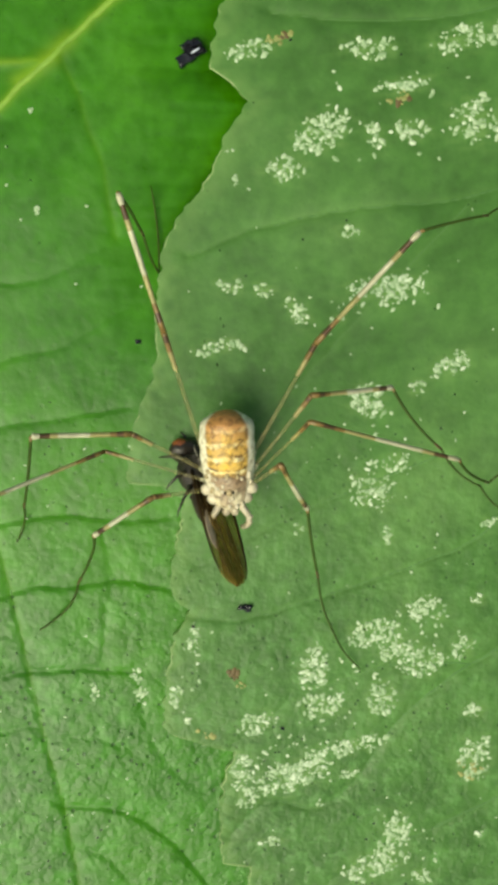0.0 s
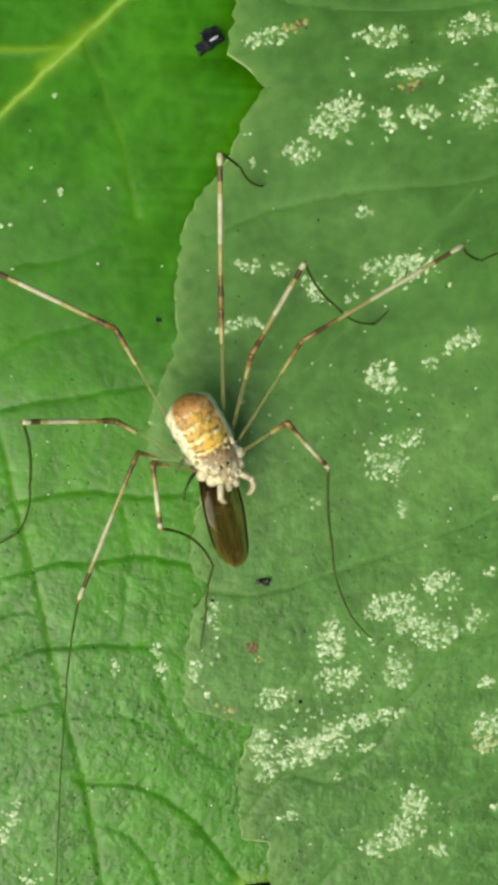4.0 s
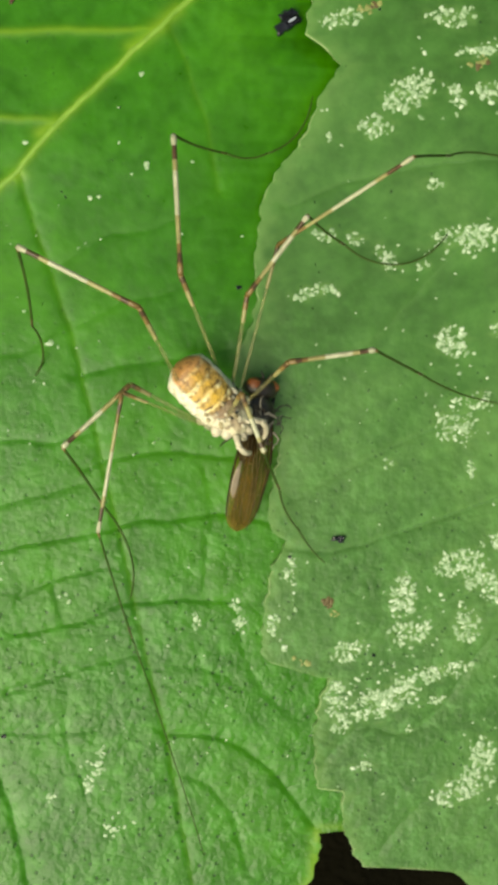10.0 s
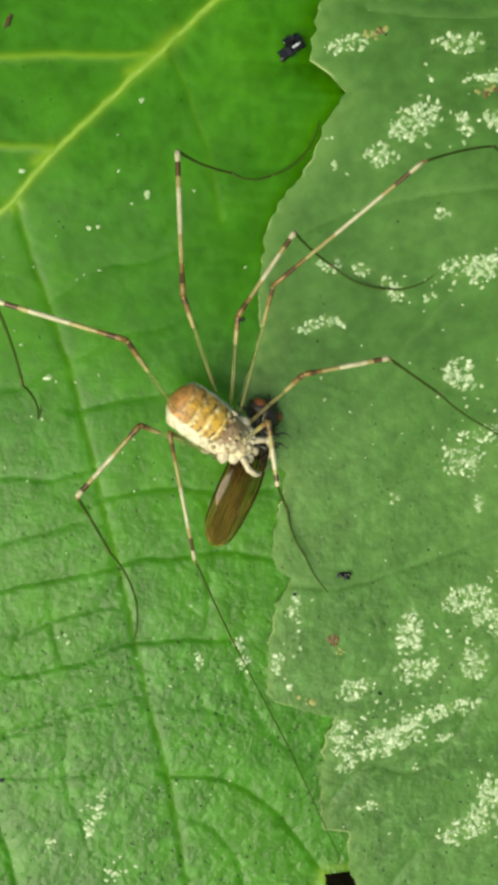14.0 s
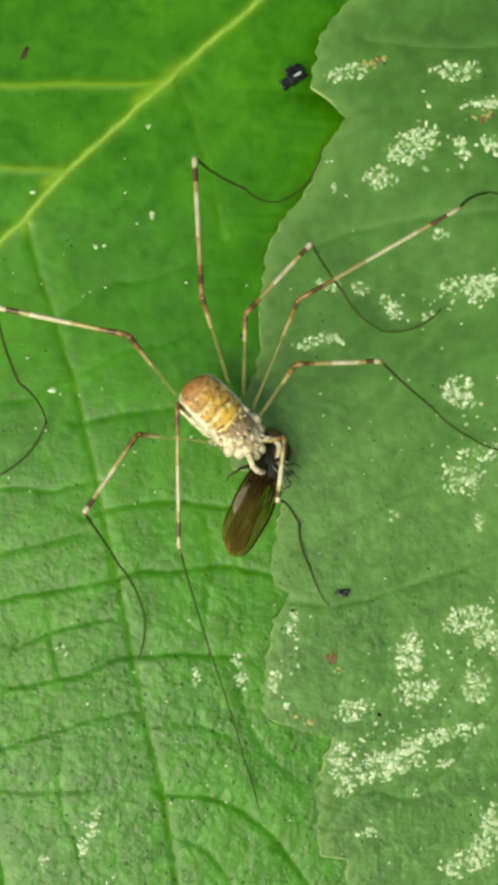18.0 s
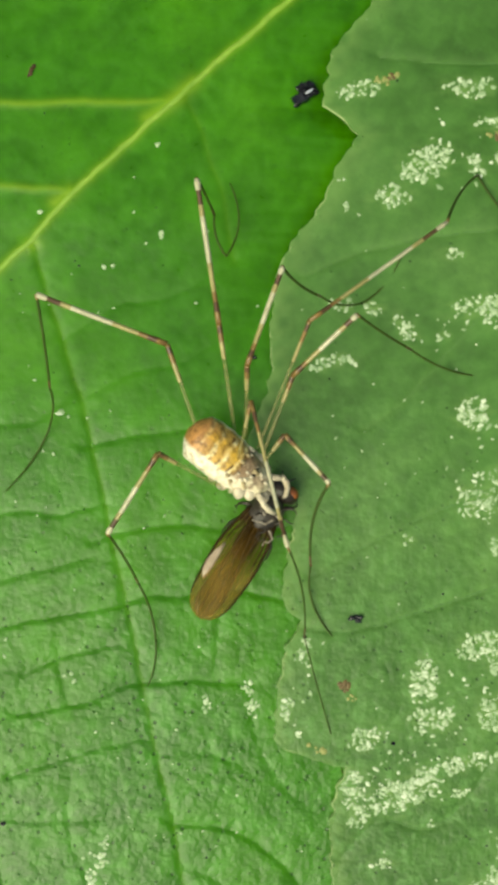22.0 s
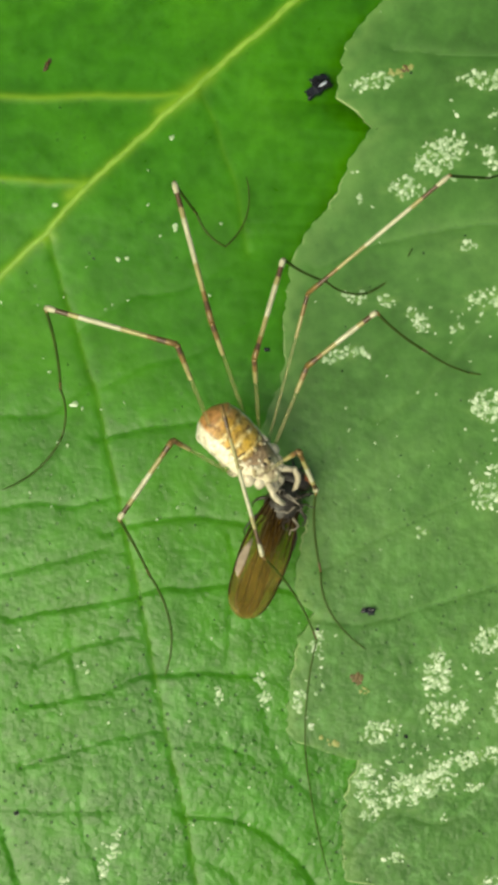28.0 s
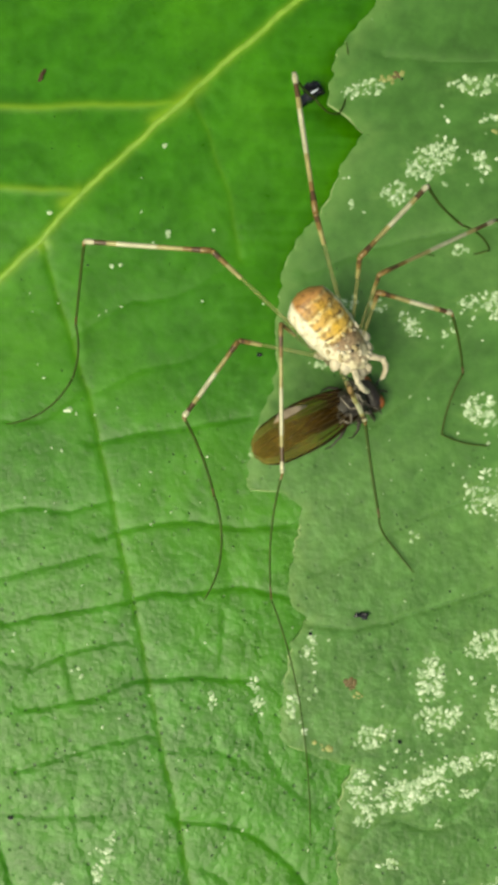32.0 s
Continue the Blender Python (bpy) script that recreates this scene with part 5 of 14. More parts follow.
    walk(LEGS['A'][0], [(0, pose(-0.00005, -0.00100, -0.00030, 6.3, -15.7, -167.2)), (2.4, pose(-0.00005, -0.00100, -0.00030, 6.3, -15.7, -167.2)), (2.65, pose(-0.00005, -0.00100, -0.00030, 5.4, -15.3, -167.7)), (2.9, pose(-0.00005, -0.00100, -0.00030, 3.3, -14.2, -169.2)), (3.15, pose(-0.00005, -0.00100, -0.00030, 0.3, -12.6, -171.3)), (3.4, pose(-0.00005, -0.00100, -0.00030, -3.1, -11.0, -173.8)), (3.65, pose(-0.00005, -0.00100, -0.00030, -6.4, -9.6, -176.4)), (3.9, pose(-0.00005, -0.00100, -0.00030, -9.2, -8.5, -178.6)), (4.15, pose(-0.00005, -0.00100, -0.00030, -11.1, -7.8, 179.7)), (4.4, pose(-0.00005, -0.00100, -0.00030, -11.9, -7.6, 179.1)), (5, pose(-0.00005, -0.00100, -0.00030, -11.9, -7.6, 179.1)), (5.5, pose(-0.00005, -0.00100, -0.00030, -13.5, -7.6, 177.4)), (6, pose(-0.00005, -0.00100, -0.00030, -15.1, -8.5, 173.6)), (7, pose(-0.00005, -0.00100, -0.00030, -14.7, -13.2, 166.7)), (7.5, pose(-0.00005, -0.00100, -0.00030, -16.5, -19.6, 169.4)), (8, pose(-0.00005, -0.00100, -0.00030, -18.5, -24.9, 172.2)), (8.5, pose(-0.00005, -0.00100, -0.00030, -18.8, -23.3, 164.4)), (9, pose(-0.00005, -0.00100, -0.00030, -19.0, -21.8, 157.4)), (9.5, pose(-0.00005, -0.00100, -0.00030, -18.1, -26.8, 164.2)), (10, pose(-0.00005, -0.00100, -0.00030, -16.9, -31.2, 170.5)), (10.5, pose(-0.00005, -0.00100, -0.00030, -17.4, -26.6, 164.0)), (11, pose(-0.00005, -0.00100, -0.00030, -17.9, -22.4, 157.6)), (11.5, pose(-0.00005, -0.00100, -0.00030, -18.7, -22.7, 160.0)), (12, pose(-0.00005, -0.00100, -0.00030, -19.5, -23.1, 162.7)), (13, pose(-0.00005, -0.00100, -0.00030, -21.8, -18.5, 161.1)), (13.5, pose(-0.00005, -0.00100, -0.00030, -22.1, -23.0, 164.4)), (14, pose(-0.00005, -0.00100, -0.00030, -22.3, -29.0, 169.4)), (14.5, pose(-0.00005, -0.00100, -0.00030, -19.7, -31.7, 175.7)), (15, pose(-0.00005, -0.00100, -0.00030, -17.5, -33.6, -179.7)), (16.5, pose(-0.00005, -0.00100, -0.00030, -19.1, -31.7, -178.8)), (18, pose(-0.00005, -0.00100, -0.00030, -20.7, -26.1, 178.0)), (18.5, pose(-0.00005, -0.00100, -0.00030, -22.0, -22.3, 174.5)), (19, pose(-0.00005, -0.00100, -0.00030, -24.1, -17.7, 171.1)), (19.5, pose(-0.00005, -0.00100, -0.00030, -25.2, -13.3, 166.5)), (20, pose(-0.00005, -0.00100, -0.00030, -25.5, -11.8, 161.6)), (21, pose(-0.00005, -0.00100, -0.00030, -24.5, -14.3, 156.2)), (21.5, pose(-0.00005, -0.00100, -0.00030, -24.0, -15.1, 153.5)), (22, pose(-0.00005, -0.00100, -0.00030, -23.5, -15.6, 151.2)), (23, pose(-0.00005, -0.00100, -0.00030, -23.8, -21.5, 151.1)), (23.5, pose(-0.00005, -0.00100, -0.00030, -24.7, -24.3, 154.0)), (24, pose(-0.00005, -0.00100, -0.00030, -25.6, -26.0, 157.3)), (24.5, pose(-0.00005, -0.00100, -0.00030, -25.8, -26.3, 158.8)), (25, pose(-0.00005, -0.00100, -0.00030, -26.0, -26.6, 160.2)), (26.5, pose(-0.00005, -0.00100, -0.00030, -28.1, -29.8, 165.2)), (28, pose(-0.00005, -0.00100, -0.00030, -30.0, -33.0, 169.3)), (29, pose(-0.00005, -0.00100, -0.00030, -24.0, -34.3, 166.5)), (29.5, pose(-0.00005, -0.00100, -0.00030, -24.8, -35.6, 167.6)), (30, pose(-0.00005, -0.00100, -0.00030, -25.5, -36.6, 168.6)), (30.25, pose(-0.00005, -0.00100, -0.00030, -26.0, -34.5, 169.5)), (30.5, pose(-0.00005, -0.00100, -0.00030, -26.8, -29.7, 171.1)), (30.75, pose(-0.00005, -0.00100, -0.00030, -27.1, -24.0, 172.3)), (31, pose(-0.00005, -0.00100, -0.00030, -26.5, -19.4, 172.1)), (31.125, pose(-0.00005, -0.00100, -0.00030, -26.1, -16.4, 172.8)), (31.25, pose(-0.00005, -0.00100, -0.00030, -25.6, -12.3, 175.4)), (31.375, pose(-0.00005, -0.00100, -0.00030, -25.2, -8.4, 178.7)), (31.5, pose(-0.00005, -0.00100, -0.00030, -24.9, -6.4, -178.6)), (31.75, pose(-0.00005, -0.00100, -0.00030, -24.7, -7.4, -174.7)), (32, pose(-0.00005, -0.00100, -0.00030, -24.7, -10.0, -170.8))])
    walk(LEGS['A'][1], [(0, pose(0.00631, 0, 0, 7.2, 4.1, -0.1)), (2.4, pose(0.00631, 0, 0, 7.2, 4.1, -0.1)), (2.65, pose(0.00631, 0, 0, 7.3, 4.0, 1.4)), (2.9, pose(0.00631, 0, 0, 7.7, 3.8, 5.5)), (3.15, pose(0.00631, 0, 0, 8.1, 3.5, 11.9)), (3.4, pose(0.00631, 0, 0, 8.5, 3.2, 19.7)), (3.65, pose(0.00631, 0, 0, 8.6, 3.0, 27.3)), (3.9, pose(0.00631, 0, 0, 8.4, 2.8, 33.2)), (4.15, pose(0.00631, 0, 0, 8.1, 2.7, 36.8)), (4.4, pose(0.00631, 0, 0, 8.0, 2.7, 38.0)), (5, pose(0.00631, 0, 0, 8.0, 2.7, 38.0)), (5.5, pose(0.00631, 0, 0, 7.7, 0.5, 37.2)), (6, pose(0.00631, 0, 0, 7.6, -2.3, 37.1)), (7, pose(0.00631, 0, 0, 9.2, 0.7, 38.3)), (7.5, pose(0.00631, 0, 0, 13.1, 10.4, 38.3)), (8, pose(0.00631, 0, 0, 16.4, 18.1, 39.0)), (8.5, pose(0.00631, 0, 0, 13.9, 9.4, 38.4)), (9, pose(0.00631, 0, 0, 11.6, 1.8, 37.8)), (9.5, pose(0.00631, 0, 0, 16.5, 17.7, 40.6)), (10, pose(0.00631, 0, 0, 21.8, 33.8, 44.7)), (10.5, pose(0.00631, 0, 0, 16.2, 28.0, 42.1)), (11, pose(0.00631, 0, 0, 11.2, 19.8, 40.1)), (11.5, pose(0.00631, 0, 0, 12.4, 19.5, 40.2)), (12, pose(0.00631, 0, 0, 13.6, 18.7, 40.2)), (13, pose(0.00631, 0, 0, 9.9, 6.7, 36.7)), (13.5, pose(0.00631, 0, 0, 14.3, 17.7, 41.5)), (14, pose(0.00631, 0, 0, 22.2, 32.1, 48.2)), (14.5, pose(0.00631, 0, 0, 27.1, 41.8, 49.5)), (15, pose(0.00631, 0, 0, 30.3, 48.0, 50.1)), (16.5, pose(0.00631, 0, 0, 30.4, 42.5, 49.9)), (18, pose(0.00631, 0, 0, 26.4, 29.0, 49.3)), (18.5, pose(0.00631, 0, 0, 22.2, 22.0, 48.1)), (19, pose(0.00631, 0, 0, 16.9, 14.5, 45.4)), (19.5, pose(0.00631, 0, 0, 11.1, 7.3, 45.1)), (20, pose(0.00631, 0, 0, 7.7, 3.2, 46.7)), (21, pose(0.00631, 0, 0, 7.8, 1.7, 51.3)), (21.5, pose(0.00631, 0, 0, 7.4, 0.0, 50.8)), (22, pose(0.00631, 0, 0, 7.0, -1.2, 50.1)), (23, pose(0.00631, 0, 0, 11.4, 7.6, 52.9)), (23.5, pose(0.00631, 0, 0, 14.6, 13.5, 54.6)), (24, pose(0.00631, 0, 0, 17.4, 17.8, 56.3)), (24.5, pose(0.00631, 0, 0, 18.0, 17.5, 56.3)), (25, pose(0.00631, 0, 0, 18.6, 16.9, 55.9)), (26.5, pose(0.00631, 0, 0, 23.7, 22.4, 58.0)), (28, pose(0.00631, 0, 0, 28.9, 27.9, 60.8)), (29, pose(0.00631, 0, 0, 32.9, 31.5, 62.0)), (29.5, pose(0.00631, 0, 0, 33.7, 31.9, 62.9)), (30, pose(0.00631, 0, 0, 33.8, 32.2, 63.0)), (30.25, pose(0.00631, 0, 0, 31.1, 32.0, 58.3)), (30.5, pose(0.00631, 0, 0, 25.6, 30.3, 48.3)), (30.75, pose(0.00631, 0, 0, 19.8, 27.0, 37.5)), (31, pose(0.00631, 0, 0, 15.9, 23.1, 30.7)), (31.125, pose(0.00631, 0, 0, 14.7, 20.0, 29.2)), (31.25, pose(0.00631, 0, 0, 13.9, 15.6, 28.2)), (31.375, pose(0.00631, 0, 0, 13.5, 11.8, 27.9)), (31.5, pose(0.00631, 0, 0, 13.7, 10.6, 28.6)), (31.75, pose(0.00631, 0, 0, 16.5, 15.5, 34.0)), (32, pose(0.00631, 0, 0, 21.7, 22.0, 42.1))])
    walk(LEGS['A'][2], [(0, pose(0.01230, -0.00001, -0.00043, 11.7, 47.1, -172.2)), (2.4, pose(0.01230, -0.00001, -0.00043, 11.7, 47.1, -172.2)), (2.65, pose(0.01230, 0.00014, -0.00042, 11.5, 45.5, -174.4)), (2.9, pose(0.01227, 0.00057, -0.00040, 61.8, 41.6, -179.2)), (3.15, pose(0.01217, 0.00123, -0.00037, 122.8, 37.3, 175.5)), (3.4, pose(0.01195, 0.00202, -0.00034, 120.8, 33.9, 169.8)), (3.65, pose(0.01164, 0.00275, -0.00031, 118.0, 31.6, 162.6)), (3.9, pose(0.01133, 0.00328, -0.00029, 133.1, 29.9, 154.0)), (4.15, pose(0.01111, 0.00359, -0.00028, 146.3, 28.3, 146.7)), (4.4, pose(0.01104, 0.00369, -0.00028, 152.0, 27.6, 143.7)), (5, pose(0.01104, 0.00369, -0.00028, 152.0, 27.6, 143.7)), (5.5, pose(0.01109, 0.00363, -0.00005, 164.3, 28.9, 144.8)), (6, pose(0.01110, 0.00361, 0.00024, 169.6, 31.3, 146.9)), (7, pose(0.01102, 0.00372, -0.00007, 139.8, 34.2, 153.1)), (7.5, pose(0.01095, 0.00366, -0.00108, 173.6, 29.8, 155.3)), (8, pose(0.01074, 0.00359, -0.00186, -155.0, 25.9, 155.7)), (8.5, pose(0.01095, 0.00368, -0.00098, -147.2, 31.3, 157.9)), (9, pose(0.01105, 0.00367, -0.00019, -145.1, 35.1, 160.3)), (9.5, pose(0.01065, 0.00372, -0.00182, -160.5, 22.8, 164.6)), (10, pose(0.00985, 0.00351, -0.00334, 137.6, 12.8, 162.8)), (10.5, pose(0.01024, 0.00355, -0.00282, 72.2, 15.8, 162.2)), (11, pose(0.01063, 0.00364, -0.00203, 70.1, 20.2, 161.9)), (11.5, pose(0.01063, 0.00365, -0.00200, 8.2, 20.3, 163.0)), (12, pose(0.01066, 0.00367, -0.00193, 9.4, 20.7, 163.8)), (13, pose(0.01109, 0.00356, -0.00070, 7.8, 28.3, 160.1)), (13.5, pose(0.01060, 0.00379, -0.00182, 74.0, 18.8, 163.1)), (14, pose(0.00970, 0.00379, -0.00319, 139.4, 7.8, 162.7)), (14.5, pose(0.00922, 0.00340, -0.00400, -155.9, 1.4, 159.3)), (15, pose(0.00889, 0.00308, -0.00446, -144.2, -2.5, 156.4)), (16.5, pose(0.00916, 0.00338, -0.00406, -105.5, 3.9, 156.1)), (18, pose(0.00973, 0.00398, -0.00291, -56.5, 16.9, 157.7)), (18.5, pose(0.01003, 0.00414, -0.00225, -20.7, 22.3, 159.8)), (19, pose(0.01039, 0.00414, -0.00150, 17.8, 25.8, 161.2)), (19.5, pose(0.01051, 0.00422, -0.00076, 50.1, 25.9, 162.7)), (20, pose(0.01042, 0.00436, -0.00033, 97.2, 25.0, 163.8)), (21, pose(0.01006, 0.00468, -0.00017, 53.7, 30.5, 166.5)), (21.5, pose(0.01011, 0.00465, 0, 115.7, 28.1, 166.3)), (22, pose(0.01016, 0.00460, 0.00013, 159.6, 24.8, 166.3)), (23, pose(0.00990, 0.00475, -0.00080, 167.7, 17.8, 169.1)), (23.5, pose(0.00969, 0.00476, -0.00140, 154.6, 16.8, 169.5)), (24, pose(0.00948, 0.00475, -0.00184, 112.5, 16.6, 169.4)), (24.5, pose(0.00949, 0.00476, -0.00181, 112.6, 16.8, 169.5)), (25, pose(0.00953, 0.00476, -0.00174, 175.7, 17.2, 169.2)), (26.5, pose(0.00925, 0.00470, -0.00229, 176.9, 16.6, 168.1)), (28, pose(0.00890, 0.00463, -0.00280, 114.8, 15.1, 166.6)), (29, pose(0.00871, 0.00452, -0.00314, 61.0, 9.8, 164.9)), (29.5, pose(0.00863, 0.00454, -0.00318, 61.2, 8.4, 165.2)), (30, pose(0.00862, 0.00453, -0.00320, 124.3, 7.3, 165.3)), (30.25, pose(0.00899, 0.00433, -0.00318, 123.7, 12.7, 163.0)), (30.5, pose(0.00976, 0.00387, -0.00303, 58.5, 24.8, 157.3)), (30.75, pose(0.01055, 0.00326, -0.00272, -1.9, 36.1, 149.0)), (31, pose(0.01106, 0.00282, -0.00235, -6.8, 39.2, 142.3)), (31.125, pose(0.01124, 0.00275, -0.00205, -10.5, 37.1, 141.1)), (31.25, pose(0.01141, 0.00273, -0.00161, -16.4, 34.6, 140.3)), (31.375, pose(0.01150, 0.00275, -0.00122, -21.7, 32.0, 139.1)), (31.5, pose(0.01149, 0.00283, -0.00110, -22.8, 29.5, 137.6)), (31.75, pose(0.01110, 0.00324, -0.00160, -13.2, 25.9, 132.7)), (32, pose(0.01044, 0.00373, -0.00225, -3.7, 24.2, 125.1))])
    walk(LEGS['A'][3], [(0, pose(0.00913, -0.00044, -0.00386, -160.1, 29.2, -176.3)), (2.4, pose(0.00913, -0.00044, -0.00386, -160.1, 29.2, -176.3)), (2.65, pose(0.00902, -0.00018, -0.00376, -164.5, 29.9, -178.0)), (2.9, pose(0.00877, 0.00052, -0.00351, -178.2, 31.4, 177.5)), (3.15, pose(0.00846, 0.00153, -0.00321, 156.7, 32.9, 170.8)), (3.4, pose(0.00813, 0.00271, -0.00295, 125.8, 34.1, 162.7)), (3.65, pose(0.00783, 0.00394, -0.00277, 101.6, 35.2, 153.8)), (3.9, pose(0.00767, 0.00506, -0.00263, 85.6, 36.0, 145.6)), (4.15, pose(0.00767, 0.00585, -0.00251, 76.0, 36.3, 140.0)), (4.4, pose(0.00769, 0.00615, -0.00246, 72.7, 36.4, 137.9)), (5, pose(0.00769, 0.00615, -0.00246, 72.7, 36.4, 137.9)), (5.5, pose(0.00774, 0.00599, -0.00231, 69.3, 42.4, 139.6)), (6, pose(0.00774, 0.00580, -0.00219, 65.6, 49.0, 142.0)), (7, pose(0.00757, 0.00547, -0.00270, 64.0, 44.3, 140.5)), (7.5, pose(0.00725, 0.00536, -0.00341, 65.9, 45.5, 152.8)), (8, pose(0.00690, 0.00533, -0.00391, 70.8, 44.9, 168.3)), (8.5, pose(0.00724, 0.00519, -0.00342, 70.0, 47.3, 173.9)), (9, pose(0.00744, 0.00497, -0.00288, 65.1, 47.1, 173.3)), (9.5, pose(0.00649, 0.00487, -0.00364, 67.2, 31.9, 170.4)), (10, pose(0.00549, 0.00486, -0.00438, 73.8, 17.6, 167.0)), (10.5, pose(0.00595, 0.00493, -0.00409, 79.4, 17.3, 158.7)), (11, pose(0.00645, 0.00500, -0.00365, 82.3, 19.0, 153.3)), (11.5, pose(0.00643, 0.00494, -0.00363, 77.5, 22.0, 157.6)), (12, pose(0.00644, 0.00489, -0.00358, 73.5, 25.2, 163.0)), (13, pose(0.00721, 0.00497, -0.00292, 74.0, 34.0, 159.9)), (13.5, pose(0.00635, 0.00508, -0.00333, 85.2, 28.8, 163.3)), (14, pose(0.00527, 0.00517, -0.00383, 95.0, 20.8, 166.8)), (14.5, pose(0.00483, 0.00506, -0.00412, 93.6, 15.8, 167.5)), (15, pose(0.00459, 0.00495, -0.00426, 89.4, 12.9, 167.6)), (16.5, pose(0.00489, 0.00528, -0.00437, 84.4, 7.9, 171.2)), (18, pose(0.00558, 0.00568, -0.00427, 81.0, 6.2, 173.2)), (18.5, pose(0.00596, 0.00564, -0.00403, 81.3, 7.0, 165.5)), (19, pose(0.00639, 0.00550, -0.00354, 80.6, 10.2, 156.2)), (19.5, pose(0.00648, 0.00547, -0.00281, 76.5, 19.2, 154.6)), (20, pose(0.00634, 0.00555, -0.00231, 72.0, 25.7, 154.3)), (21, pose(0.00614, 0.00563, -0.00256, 67.3, 21.6, 154.2)), (21.5, pose(0.00609, 0.00563, -0.00221, 51.0, 32.2, 155.0)), (22, pose(0.00603, 0.00561, -0.00184, 39.7, 42.7, 157.2)), (23, pose(0.00551, 0.00559, -0.00223, 46.6, 37.8, 163.7)), (23.5, pose(0.00528, 0.00558, -0.00275, 57.7, 27.5, 163.7)), (24, pose(0.00507, 0.00558, -0.00318, 67.2, 19.0, 163.2)), (24.5, pose(0.00508, 0.00558, -0.00316, 61.2, 21.3, 166.1)), (25, pose(0.00513, 0.00559, -0.00313, 55.0, 24.0, 168.9)), (26.5, pose(0.00486, 0.00563, -0.00363, 62.0, 16.7, 164.8)), (28, pose(0.00450, 0.00568, -0.00402, 73.5, 8.2, 159.5)), (29, pose(0.00425, 0.00572, -0.00393, 79.3, 5.5, 157.2)), (29.5, pose(0.00415, 0.00572, -0.00386, 69.9, 9.1, 160.8)), (30, pose(0.00412, 0.00570, -0.00379, 56.9, 14.7, 164.9)), (30.25, pose(0.00461, 0.00566, -0.00421, 57.4, 10.5, 162.3)), (30.5, pose(0.00584, 0.00551, -0.00500, 69.3, -4.1, 156.0)), (30.75, pose(0.00731, 0.00521, -0.00549, 89.1, -16.4, 150.5)), (31, pose(0.00818, 0.00504, -0.00531, 97.4, -19.2, 148.4)), (31.125, pose(0.00832, 0.00510, -0.00488, 96.1, -17.8, 150.3)), (31.25, pose(0.00844, 0.00520, -0.00427, 93.8, -15.7, 153.6)), (31.375, pose(0.00850, 0.00535, -0.00371, 92.2, -13.5, 155.6)), (31.5, pose(0.00848, 0.00558, -0.00341, 92.0, -12.7, 153.9)), (31.75, pose(0.00824, 0.00634, -0.00365, 95.4, -17.1, 142.3)), (32, pose(0.00798, 0.00723, -0.00417, 103.3, -22.4, 128.0))])
